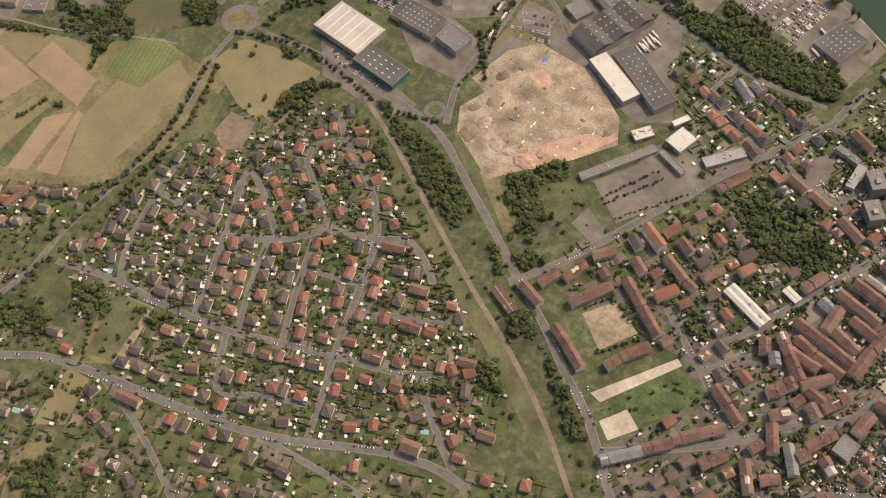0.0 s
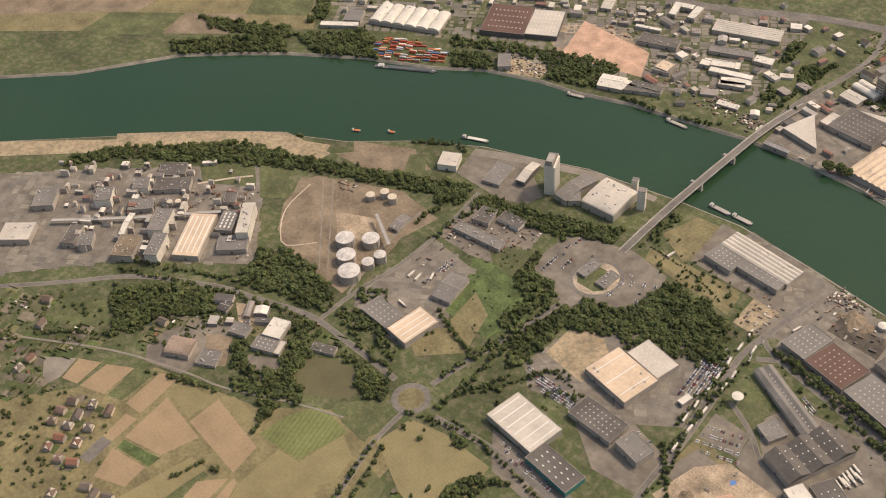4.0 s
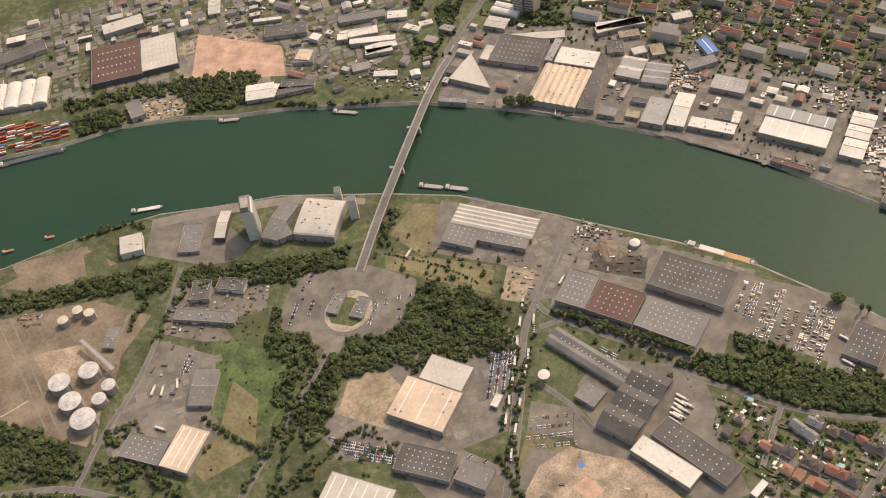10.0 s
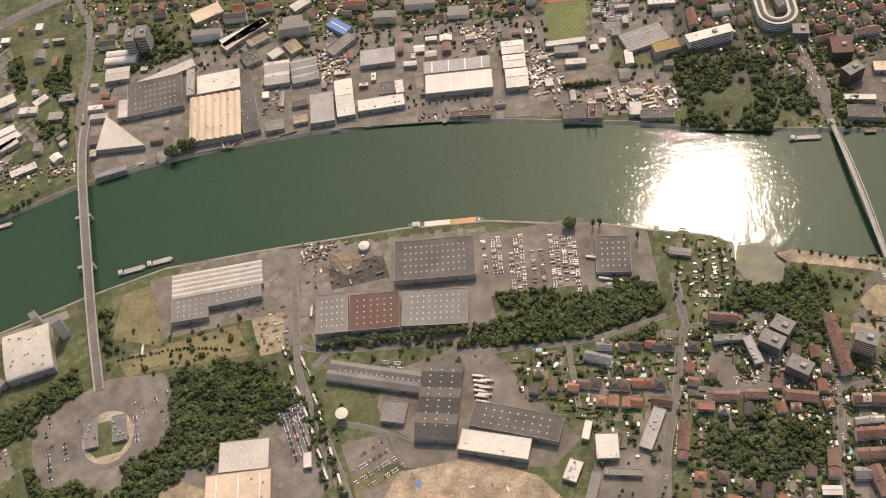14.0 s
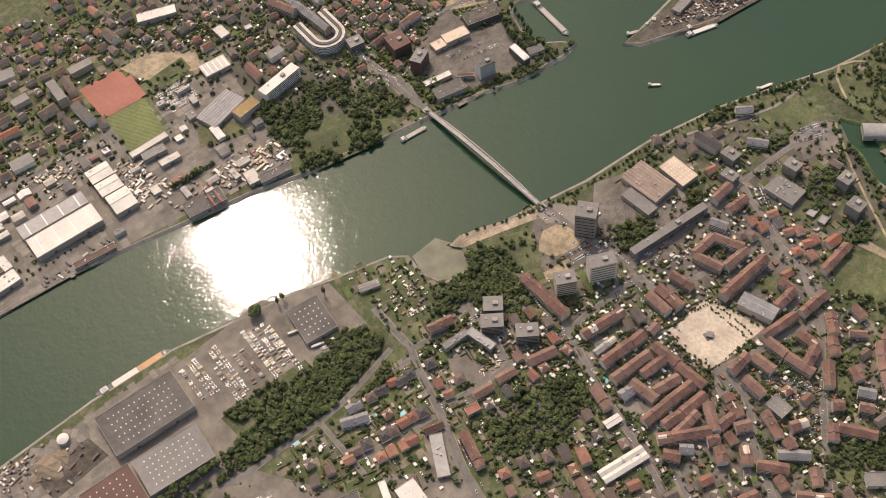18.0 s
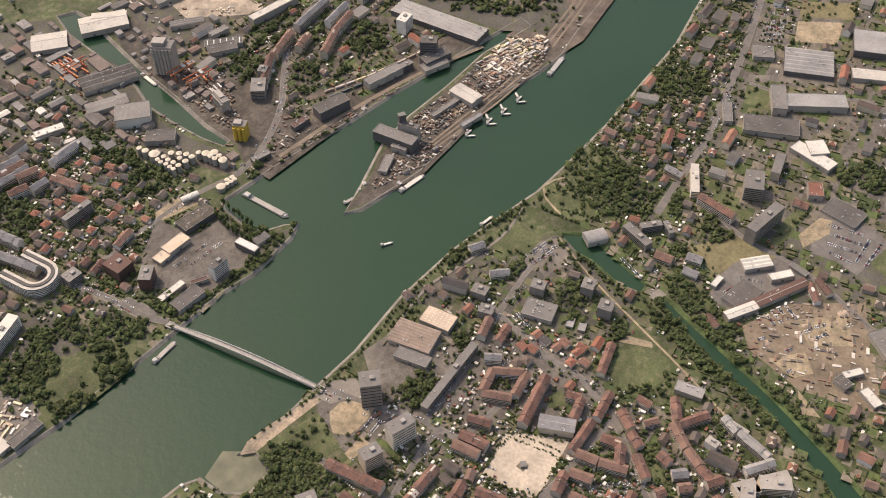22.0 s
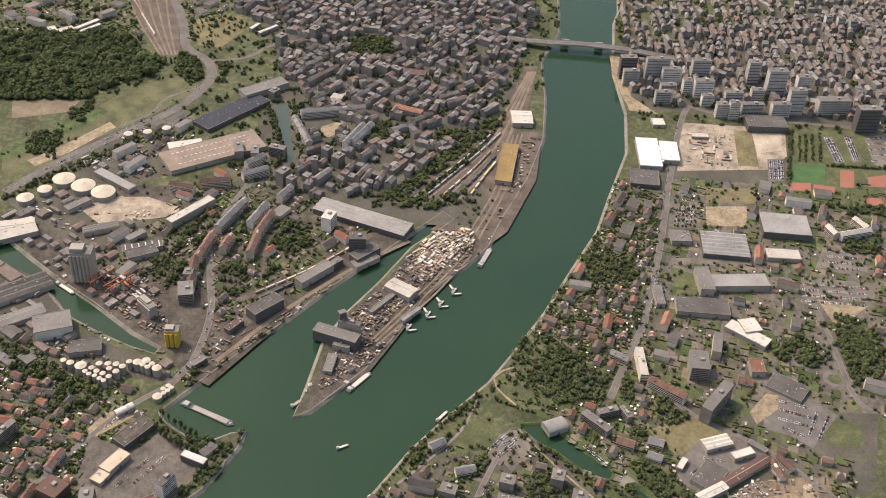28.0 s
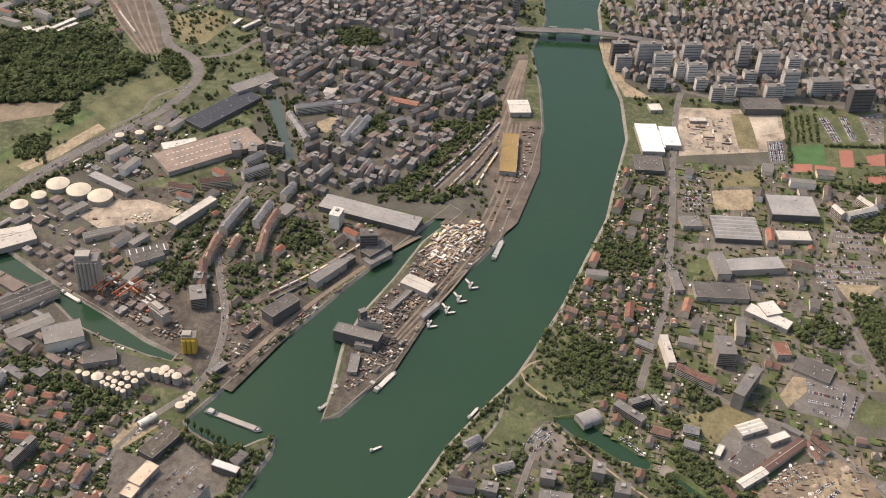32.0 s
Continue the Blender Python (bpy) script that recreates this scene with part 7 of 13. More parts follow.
block("apartment_block", 1413, 855, 22, 16, -26, 9, "tall grey city apartment block")
block("apartment_block", 1398, 837, 14, 14, -26, 8, "tall grey city apartment block")
block("apartment_block", 1503, 797, 16, 14, -26, 8, "tall grey city apartment block")
block("apartment_block", 1488, 774, 20, 16, -26, 7, "tall grey city apartment block")
block("apartment_block", 1962, 919, 20, 16, -26, 9, "tall grey city apartment block")
block("apartment_block", 1912, 980, 22, 16, -26, 9, "tall grey city apartment block")
block("apartment_block", 1971, 640, 16, 14, -26, 12, "tall grey city apartment block")
block("apartment_block", 1972, 711, 16, 24, -26, 8, "tall grey city apartment block")
block("apartment_block", 1834, 782, 14, 26, -26, 6, "tall grey city apartment block")
block("apartment_block", 1839, 751, 14, 26, -26, 7, "tall grey city apartment block")
block("apartment_block", 1839, 726, 14, 24, -26, 6, "tall grey city apartment block")
block("apartment_block", 1704, 943, 20, 14, -26, 5, "tall grey city apartment block")
hall("works_hall", 1846, 690, 47.7, 22.7, -91.9, 8, M_BROWN, label="flat red-brown roofed market hall")
hall("works_hall", 1695, 679, 56.4, 16.9, -103.0, 9, M_TILE, style="gable", label="long red tiled city hall")
hall("works_hall", 1716, 822, 22.4, 21.6, -97.7, 8, M_RIB, style="ridges", n=3, label="pale ribbed city hall")
hall("works_hall", 1918, 1403, 62.8, 10.9, -31.2, 4, M_WHITE, label="long white shed on the edge of the city")
hall("works_hall", 1903, 1390, 52.8, 10.0, -32.6, 4, M_WHITE, label="long white shed on the edge of the city")
hall("works_hall", 1882, 1465, 17.2, 17.7, -53.5, 5, M_WHITE, label="long white shed on the edge of the city")
hall("works_hall", 1882, 1435, 36.3, 22.2, -45.8, 5, M_RIB, label="long white shed on the edge of the city")
hall("works_hall", 1973, 1024, 51.8, 9.5, -34.3, 7, M_WHITE, label="long white shed on the edge of the city")
hall("works_hall", 1980, 1055, 31.4, 9.1, -21.6, 7, M_WHITE, label="long white shed on the edge of the city")
hall("works_hall", 1186, 1027, 62.5, 18.9, -64.7, 7, M_DARK, strips=6, label="dark flat workshop with rooflights")
hall("works_hall", 1211, 1047, 33.5, 13.5, -33.5, 8, M_GREY, label="brown roofed workshop by the dock")
hall("works_hall", 1277, 1169, 43.3, 15.8, -35.0, 8, M_GREY, label="low grey depot shed")
lorry(1256, 1241, -118)
lorry(1254, 1226, -118)
lorry(1256, 1212, -105)
lorry(1494, 1168, -120)
lorry(1484, 1150, -126)
lorry(1421, 1214, -33)
lorry(1414, 1202, -31)
lorry(1407, 1190, -33)
wood([(1116, 994), (1159, 984), (1272, 974), (1258, 961), (1161, 972), (1111, 980)], 7.5, size=1.05, gaps=0.15)
wood([(1171, 895), (1179, 862), (1109, 845), (1103, 875)], 7.5, size=1.05, gaps=0.4)
wood([(1281, 852), (1317, 822), (1247, 773), (1213, 803), (1238, 834)], 7.5, size=1.05, gaps=0.4)
wood([(1159, 984), (1170, 952), (1123, 940), (1093, 962)], 7.5, size=1.05, gaps=0.15)
wood([(1414, 676), (1560, 591), (1718, 516), (1699, 502), (1531, 578), (1397, 650)], 7.5, size=1.05, gaps=0.15)
wood([(1974, 849), (2000, 781), (1941, 738), (1890, 813)], 7.5, size=1.05, gaps=0.15)
wood([(1628, 753), (1667, 705), (1585, 706), (1569, 745)], 7.5, size=1.05, gaps=0.15)
wood([(1649, 619), (1659, 556), (1604, 584), (1599, 614)], 7.5, size=1.05, gaps=0.15)
wood([(1206, 953), (1237, 950), (1317, 934), (1311, 923), (1224, 935)], 7.5, size=1.05, gaps=0.15)
wood([(1244, 899), (1308, 886), (1301, 877), (1231, 887)], 7.5, size=1.05, gaps=0.4)
wood([(1179, 840), (1185, 797), (1146, 825)], 7.5, size=1.05, gaps=0.4)
wood([(1290, 794), (1299, 782), (1247, 769), (1238, 780)], 7.5, size=1.05, gaps=0.15)
wood([(1842, 1173), (1824, 1134), (1758, 1099), (1709, 1114), (1770, 1165)], 7.5, size=1.05, gaps=0.15)
wood([(1829, 1101), (1825, 1054), (1764, 1062), (1783, 1089)], 7.5, size=1.05, gaps=0.15)
wood([(1571, 1308), (1598, 1264), (1537, 1264), (1543, 1287)], 7.5, size=1.05, gaps=0.15)
wood([(1486, 1338), (1504, 1284), (1421, 1274), (1414, 1320)], 7.5, size=1.05, gaps=0.15)
wood([(921, 1153), (941, 1129), (909, 1070), (883, 1015), (872, 1019), (886, 1077), (910, 1148)], 7.5, size=1.05, gaps=0.15)
wood([(884, 1011), (888, 974), (857, 968), (834, 991)], 7.5, size=1.05, gaps=0.15)
wood([(804, 828), (817, 802), (798, 798), (786, 816)], 7.5, size=1.05, gaps=0.15)
LAYER["low"] = 0.03
patch("town_paving", M_TOWN, [(1560, 180), (1582, -29), (1513, -57), (1537, -278), (1018, -138), (972, 226)], "worn grey ground of the works quarter", value=0)
patch("town_paving", M_CITY, [(1547, 265), (1558, 190), (1138, 241), (973, 311), (965, 370), (1182, 313), (1363, 285)], "worn ground between riverside houses", value=0)
LAYER["low"] = 0.25
patch("lawn", M_GRASS, [(1778, -61), (1818, -244), (1532, -186), (1513, -57), (1582, -31)], "green sports park", value=0)
patch("playing_field", M_TURF, [(1651, -42), (1667, -105), (1597, -95), (1588, -33)], "mown football pitch", value=6)
patch("sports_ground", M_PITCH, [(1565, -161), (1573, -196), (1547, -190), (1543, -161)], "red clay court", value=6)
patch("sports_ground", M_PITCH, [(1636, -176), (1652, -214), (1608, -204), (1604, -174)], "red clay court", value=6)
patch("car_park", M_YARD, [(1765, -115), (1772, -132), (1681, -144), (1674, -125)], "long car park between lawns")
patch("car_park", M_YARD, [(1778, -156), (1782, -171), (1689, -174), (1683, -158)], "long car park between lawns")
patch("car_park", M_YARD, [(1784, -195), (1808, -250), (1678, -220), (1681, -197)], "large car park")
car_row(1765, -119, 1678, -128)
car_row(1778, -159, 1687, -163)
car_row(1766, -124, 1679, -134)
car_row(1779, -163, 1688, -167)
car_row(1767, -130, 1680, -139)
car_row(1780, -168, 1689, -171)
car_row(1778, -200, 1792, -246, full=0.7)
car_row(1757, -199, 1770, -241, full=0.7)
car_row(1736, -197, 1748, -236, full=0.7)
car_row(1715, -196, 1726, -231, full=0.7)
car_row(1694, -194, 1705, -226, full=0.7)
tree_line([(1758, -69), (1667, -59)], 6, size=0.7)
tree_line([(1764, -81), (1669, -70)], 6, size=0.7)
tree_line([(1768, -94), (1675, -84)], 6, size=0.7)
tree_line([(1775, -109), (1677, -97)], 6, size=0.7)
tree_line([(1777, -56), (1581, -27)], 7)
tree_line([(1661, -109), (1672, -219)], 7)
tree_line([(1522, -58), (1536, -187)], 7, wide=5)
patch("grass_plot", M_DRY, [(1541, 122), (1558, 30), (1508, 37), (1495, 124)], "dry grass lot by the works")
patch("bare_ground", M_SAND, [(1483, 125), (1497, 53), (1434, 60), (1425, 128)], "sandy works lot", value=6)
patch("car_park", M_YARD, [(1475, 178), (1481, 141), (1412, 148), (1407, 184)], "car park with rows of trees")
patch("car_park", M_YARD, [(1321, 191), (1326, 159), (1306, 161), (1301, 193)], "works car park")
car_row(1465, 176, 1470, 144)
tree_line([(1458, 178), (1463, 144)], 6, size=0.5)
car_row(1449, 177, 1454, 146)
tree_line([(1442, 180), (1447, 146)], 6, size=0.5)
car_row(1434, 179, 1438, 148)
tree_line([(1427, 181), (1432, 147)], 6, size=0.5)
car_row(1419, 180, 1423, 149)
tree_line([(1412, 182), (1417, 149)], 6, size=0.5)
patch("car_park", M_YARD, [(1075, 76), (1057, 10), (1008, 31), (1035, 87)], "dark works car park")
patch("works_yard", M_YARD, [(1351, 143), (1344, 61), (1319, 65), (1312, 151)], "works yard with vans")
patch("car_park", M_YARD, [(1405, -65), (1415, -137), (1343, -126), (1339, -43)], "large car park by the works")
patch("car_park", M_YARD, [(1309, -15), (1314, -135), (1262, -123), (1256, -10)], "large car park by the works")
wood([(1232, -57), (1184, -105), (1081, -81), (1065, -55), (1177, -50)], 7.5)
wood([(1132, 46), (1157, 0), (1122, -27), (1090, -12), (1101, 43)], 7.5)
wood([(1417, -96), (1461, -169), (1394, -154), (1386, -98)], 8)
wood([(1532, -124), (1542, -188), (1514, -182), (1505, -118)], 8)
works([(1227, 1532), (1248, 1445), (965, 1203), (913, 1194), (869, 1312)], -119, 30, 24, skip=0.45)
scatter([(1227, 1532), (1248, 1445), (965, 1203), (913, 1194), (869, 1312)], 260)
hall("works_hall", 1197, 722, 30.2, 11.3, -37.3, 10, M_GREY, wall=M_CLAD_DARK, vents=3, label="dark quay mill building by the harbour")
hall("works_hall", 943, 865, 30.3, 11.4, -35.0, 7, M_GREY, wall=M_CLAD_DARK, vents=3, label="dark quay mill building by the harbour")
hall("works_hall", 1028, 835, 30.2, 11.4, -28.8, 8, M_BROWN, wall=M_CLAD_DARK, vents=3, label="dark quay mill building by the harbour")
LAYER["low"] = 0.3
patch("bare_ground", M_EARTH, [(790, 145), (825, 104), (792, 93), (761, 125)], "heaps of earth in the builders yard", value=6)
patch("bare_ground", M_SAND, [(759, 119), (781, 76), (750, 64), (736, 88)], "pale gravel in the builders yard", value=6)
patch("bare_ground", M_SAND, [(830, 91), (855, 29), (806, 15), (792, 71)], "sandy part of the builders yard", value=6)
tree_line([(930, 839), (1007, 797), (1086, 746)], 6, size=0.8, wide=2)
tree_line([(906, 837), (967, 796), (1059, 741)], 8, size=0.6)
wood([(901, 878), (946, 867), (1005, 865), (960, 850), (903, 860)], 7, gaps=0.3)
LAYER["low"] = 0.25
# ---- grain works and car park by the bridge ----
patch("works_yard", M_YARD, [(-670, 855), (-627, 869), (-594, 893), (-514, 834), (-524, 804), (-565, 791), (-657, 799)], "worn concrete yard of the grain works")
patch("river_bank", M_PAVE, [(-672, 864), (-602, 894), (-565, 905), (-484, 930), (-377, 937), (-375, 925), (-482, 915), (-591, 879), (-668, 847)], "pale quay track along the river", value=6)
# the shade on this store's wall is put into its dark wall colour
hall("works_hall", -561, 859, 14.7, 50.0, 8.3, 9, M_RIB, style="gable", wall=M_CLAD_DARK, label="pale roofed store beside the silo")
hall("works_hall", -599, 833, 29.9, 52.8, 11.5, 5, M_GREY, label="low grey concrete roofed store")
hall("works_hall", -551, 744, 26.0, 33.5, 13.1, 7, M_DARK, vents=2, label="dark roofed builders store")
hall("works_hall", -513, 759, 39.4, 20.1, 0.8, 7, M_DARK, wall=M_WHITE, vents=2, label="dark roofed office with white walls")
hall("works_hall", -530, 704, 83.6, 18.2, 3.2, 6, M_GREY, vents=6, label="long grey builders hall")
patch("works_yard", M_YARD, [(-592, 759), (-543, 789), (-466, 790), (-457, 730), (-485, 708), (-480, 676), (-520, 668), (-584, 673)], "worn yard of a builders merchant")
goods([(-592, 759), (-543, 789), (-466, 790), (-457, 730), (-485, 708), (-480, 676), (-520, 668), (-584, 673)], 7, 0.8, 2.6, full=0.45, sx=(2, 7), sy=(1.5, 3))
patch("lawn", M_GRASS, [(-481, 708), (-447, 713), (-434, 672), (-475, 672)], "bright green lawn by the yard")
patch("rough_ground", M_SCRUB, [(-484, 661), (-391, 661), (-393, 558), (-473, 563)], "overgrown green waste ground")
patch("car_park", M_YARD, [(-436, 736), (-433, 787), (-363, 806), (-333, 803), (-288, 781), (-269, 729), (-301, 683), (-348, 671), (-428, 702)], "grey asphalt car park round an oval")
ring(-347, 740, 33.5, 6, "oval road round a planted island", stretch=1.12, turn=-12, inner=M_SITE)
LAYER["low"] = 0.52
patch("lawn", M_GRASS, [(-374, 757), (-368, 763), (-329, 760), (-323, 730), (-335, 716), (-364, 718), (-375, 735)], "green lawn inside the oval")
LAYER["low"] = 0.25
hall("small_hall", -365, 748, 15.7, 35.5, -5.2, 4, M_GREY, vents=5, label="low flat roofed customs pavilion")
hall("small_hall", -332, 745, 17.0, 33.8, -5.2, 4, M_GREY, vents=5, label="low flat roofed customs pavilion")
car_row(-397, 770, -397, 721, full=0.3)
car_row(-312, 775, -315, 721, full=0.3)
car_row(-379, 773, -361, 770, full=0.3)
car_row(-417, 702, -417, 777, full=0.3)
car_row(-303, 766, -298, 732, full=0.3)
car_row(-288, 773, -277, 730, full=0.3)
car_row(-412, 793, -412, 742, full=0.3)
wood([(-447, 746), (-420, 695), (-391, 700), (-367, 673), (-377, 643), (-385, 585), (-404, 594), (-398, 645), (-435, 663)], 6.5)
wood([(-348, 671), (-323, 692), (-254, 694), (-264, 664), (-323, 639), (-333, 610), (-335, 560), (-348, 568), (-346, 626)], 6.5)
wood([(-648, 764), (-599, 777), (-590, 750), (-638, 722)], 6.5)
wood([(-591, 772), (-572, 787), (-558, 756), (-579, 749)], 6.5)
wood([(-281, 690), (-242, 719), (-187, 722), (-146, 742), (-132, 717), (-186, 682), (-239, 663)], 6.5)
patch("bare_ground", M_SAND, [(-319, 653), (-279, 659), (-249, 634), (-252, 575), (-318, 587)], "sandy lot beside the works", value=6)
patch("grass_plot", M_STUBBLE, [(-308, 843), (-190, 824), (-189, 802), (-305, 818)], "dry grass bank beside the works")
tree_line([(-322, 839), (-248, 828), (-190, 806)], 5, size=0.45)
patch("lawn", M_GRASS, [(-95, 704), (-51, 708), (-39, 645), (-16, 613), (-79, 648)], "green lawn round the water tower")
road("road", [(-101, 745), (-77, 759), (-9, 744), (56, 718), (84, 693)], 6, label="service road between works halls")
road("road", [(-89, 664), (-47, 638), (-13, 606), (23, 590)], 5, label="service road between works halls")
tree_line([(-87, 768), (-9, 746), (85, 706)], 6.5, size=0.9, wide=2)
tree_line([(-119, 707), (-122, 594)], 7, size=0.7)
tree_line([(-285, 565), (-182, 549)], 6, size=0.6)
patch("bare_ground", M_DOCKS, [(-51, 880), (19, 872), (18, 836), (-54, 844)], "dark heaps of scrap and earth")
goods([(-81, 914), (21, 907), (20, 838), (-82, 849)], 11, 0.8, 3, full=0.3, sx=(3, 10))
patch("works_yard", M_YARD, [(128, 860), (269, 836), (271, 809), (239, 737), (117, 774)], "grey gravel vehicle storage yard")
car_row(-109, 779, -107, 765, across=False)
lorry(-110, 756, -84)
car_row(-108, 747, -106, 734, across=False)
lorry(-108, 703, -83)
car_row(-107, 694, -105, 682, across=False)
lorry(-107, 679, -90)
car_row(-106, 652, -104, 640, across=False)
lorry(-106, 630, -90)
car_row(-105, 611, -104, 599, across=False)
lorry(-105, 596, -90)
car_row(-104, 582, -103, 571, across=False)
lorry(-104, 562, -82)
lorry(83, 656, -23)
lorry(79, 648, -23)
lorry(75, 640, -23)
lorry(-292, 841, 78)
lorry(-85, 820, 73)
car_row(-24, 724, 2, 711, full=0.8)
car_row(-21, 714, -1, 705, full=0.8)
# ---- north bank ----
patch("bare_ground", M_PINK, [(-758, 1274), (-604, 1255), (-574, 1184), (-659, 1169), (-728, 1166)], "flat pink gravel lot", value=6)
patch("field", M_GRASS, [(-883, 1489), (-675, 1478), (-613, 1453), (-712, 1421), (-856, 1384)], "green field beyond the works")
road("road", [(-872, 1376), (-711, 1415), (-574, 1447), (-510, 1466)], 6.8, label="straight road past the works")
hall("works_hall", -641, 1394, 13.7, 45.6, 14.6, 8, M_WHITE, label="works hall in the riverside industry")
hall("works_hall", -627, 1413, 24.0, 15.4, 11.4, 8, M_WHITE, label="works hall in the riverside industry")
hall("works_hall", -604, 1402, 14.6, 43.7, 7.5, 8, M_WHITE, label="works hall in the riverside industry")
hall("works_hall", -752, 1342, 19.9, 40.5, 19.1, 6, M_RIB, style="gable", label="works hall in the riverside industry")
hall("works_hall", -647, 1315, 48.4, 9.0, 15.4, 5, M_WHITE, label="works hall in the riverside industry")
hall("works_hall", -606, 1288, 70.7, 28.0, 15.1, 7, M_DARK, vents=3, label="works hall in the riverside industry")
hall("works_hall", -555, 1227, 30.9, 35.5, 10.4, 6, M_GREY, vents=2, label="works hall in the riverside industry")
hall("works_hall", -549, 1156, 53.0, 15.5, 14.2, 6, M_DARK, vents=2, label="works hall in the riverside industry")
hall("works_hall", -505, 1276, 17.6, 16.8, 12.8, 7, M_WHITE, label="works hall in the riverside industry")
hall("works_hall", -479, 1289, 40.8, 17.8, 21.7, 7, M_WHITE, label="works hall in the riverside industry")
hall("works_hall", -454, 1273, 74.7, 14.7, 13.6, 7, M_WHITE, strips=3, label="works hall in the riverside industry")
hall("works_hall", -437, 1248, 44.5, 13.8, 20.2, 6, M_RIB, label="works hall in the riverside industry")
goods([(-446, 1215), (-396, 1208), (-395, 1180), (-442, 1184)], 5, 1.5, 2.6, full=0.7, sx=(4, 9))
goods([(-380, 1199), (-341, 1194), (-342, 1164), (-377, 1169)], 5, 1.5, 2.6, full=0.7, sx=(4, 9))
goods([(-738, 1367), (-659, 1396), (-636, 1273), (-714, 1258)], 9, 1, 3, full=0.5)
goods([(-594, 1292), (-525, 1308), (-508, 1193), (-576, 1190)], 9, 1.5, 3, full=0.4, sx=(3, 9))
goods([(288, 1153), (337, 1135), (323, 1064), (278, 1070)], 6, 1.5, 2.8, full=0.65, sx=(4, 9))
goods([(223, 1229), (309, 1210), (301, 1163), (216, 1176)], 7, 1.2, 2.5, full=0.5, sx=(3, 6))
goods([(18, 1266), (68, 1246), (55, 1187), (6, 1194)], 6, 1.5, 2.8, full=0.6, sx=(3, 9))
patch("sports_ground", M_PITCH, [(374, 1295), (435, 1279), (417, 1206), (358, 1225)], "red cinder sports ground", value=6)
patch("playing_field", M_MOWN, [(359, 1221), (416, 1204), (391, 1132), (336, 1147)], "mown green football pitch", value=6)
patch("bare_ground", M_SAND, [(436, 1276), (489, 1264), (502, 1218), (439, 1222)], "sandy lot by the pitch", value=6)
patch("lawn", M_GRASS, [(428, 1227), (502, 1218), (495, 1189), (424, 1205)], "green lawn by the pitch")
goods([(-317, 1162), (11, 1118), (10, 1109), (-316, 1153)], 11, 1.5, 2.8, full=0.7, sx=(5, 14))
goods([(119, 1091), (224, 1066), (221, 1045), (117, 1075)], 8, 1.5, 3, full=0.6, sx=(4, 12))
car_row(426, 1190, 470, 1182, full=0.7)
car_row(320, 1252, 348, 1247, full=0.7)
car_row(423, 1178, 467, 1169, full=0.7)
car_row(318, 1241, 346, 1236, full=0.7)
car_row(421, 1165, 464, 1156, full=0.7)
car_row(316, 1230, 344, 1225, full=0.7)
car_row(418, 1152, 461, 1144, full=0.7)
car_row(314, 1219, 342, 1214, full=0.7)
tree_line([(-218, 1136), (-200, 1135)], 12, size=1.3)
tree_line([(-187, 1128), (-159, 1132)], 10, size=1.5)
tree_line([(-335, 1402), (-346, 1308), (-348, 1232)], 9)
tree_line([(328, 1052), (385, 1037)], 5)
tree_line([(120, 1102), (226, 1080)], 9, size=0.5)
tree_line([(-250, 1333), (-161, 1340)], 7)
wood([(-244, 1415), (-162, 1402), (-162, 1347), (-223, 1329)], 8, gaps=0.4)
wood([(479, 1059), (516, 1065), (487, 954), (461, 957)], 7)
# ---- tank depot and plant ----
patch("river_bank", M_SAND, [(-1181, 533), (-1060, 633), (-952, 710), (-851, 714), (-855, 690), (-985, 643), (-1160, 514)], "sandy river bank track", value=6)
patch("bare_ground", M_EARTH, [(-845, 760), (-748, 805), (-710, 760), (-800, 717)], "bare brown earth by the river", value=6)
patch("lawn", M_GRASS, [(-747, 789), (-725, 805), (-691, 762), (-722, 748)], "green patch by the river")
hall("works_hall", -679, 809, 31.6, 34.1, 25.3, 10, M_RIB, wall=M_WHITE, label="white box shaped river works")
patch("lawn", M_GRASS, [(-1012, 572), (-929, 619), (-885, 583), (-961, 537)], "green lawn of the plant")
patch("lawn", M_GRASS, [(-922, 622), (-877, 650), (-827, 592), (-861, 569)], "green lawn of the plant")
road("path", [(-966, 531), (-932, 574), (-909, 598)], 4, M_PALE, "pale gravel path over a lawn")
patch("bare_ground", M_EARTH, [(-821, 582), (-834, 638), (-828, 660), (-693, 715), (-638, 696), (-615, 609), (-609, 499), (-680, 506), (-750, 517), (-790, 545)], "bare brown earth of the tank depot", value=6)
road("path", [(-821, 639), (-808, 576), (-773, 532), (-746, 519), (-714, 551)], 2, M_PALE, "pale kerb round an earth basin")
road("path", [(-816, 663), (-755, 601), (-670, 513)], 2.4, M_PAVE, "sandy track through the depot")
road("path", [(-800, 670), (-742, 608), (-655, 515)], 2, M_PAVE, "sandy track through the depot")
patch("bare_ground", M_RUBBLE, [(-742, 618), (-679, 644), (-648, 603), (-698, 578)], "dug basin of pink earth", value=6)
road("path", [(-638, 696), (-629, 602), (-602, 503)], 4, M_PAVE, "concrete track beside the tanks")
b = deck("conveyor", [(-677, 641, 14), (-617, 605, 12)], 2.2, "sloping steel conveyor of the tank depot", rail=False, material=M_STEEL)
wood([(-769, 487), (-731, 517), (-652, 508), (-601, 480), (-670, 445), (-733, 446)], 6.5)
wood([(-1115, 531), (-1036, 596), (-847, 694), (-614, 791), (-603, 775), (-831, 674), (-1008, 568), (-1096, 512)], 6.5)
wood([(-726, 732), (-618, 781), (-591, 757), (-696, 720)], 6.5)
goods([(-793, 674), (-765, 687), (-750, 668), (-777, 655)], 6, 1, 3)
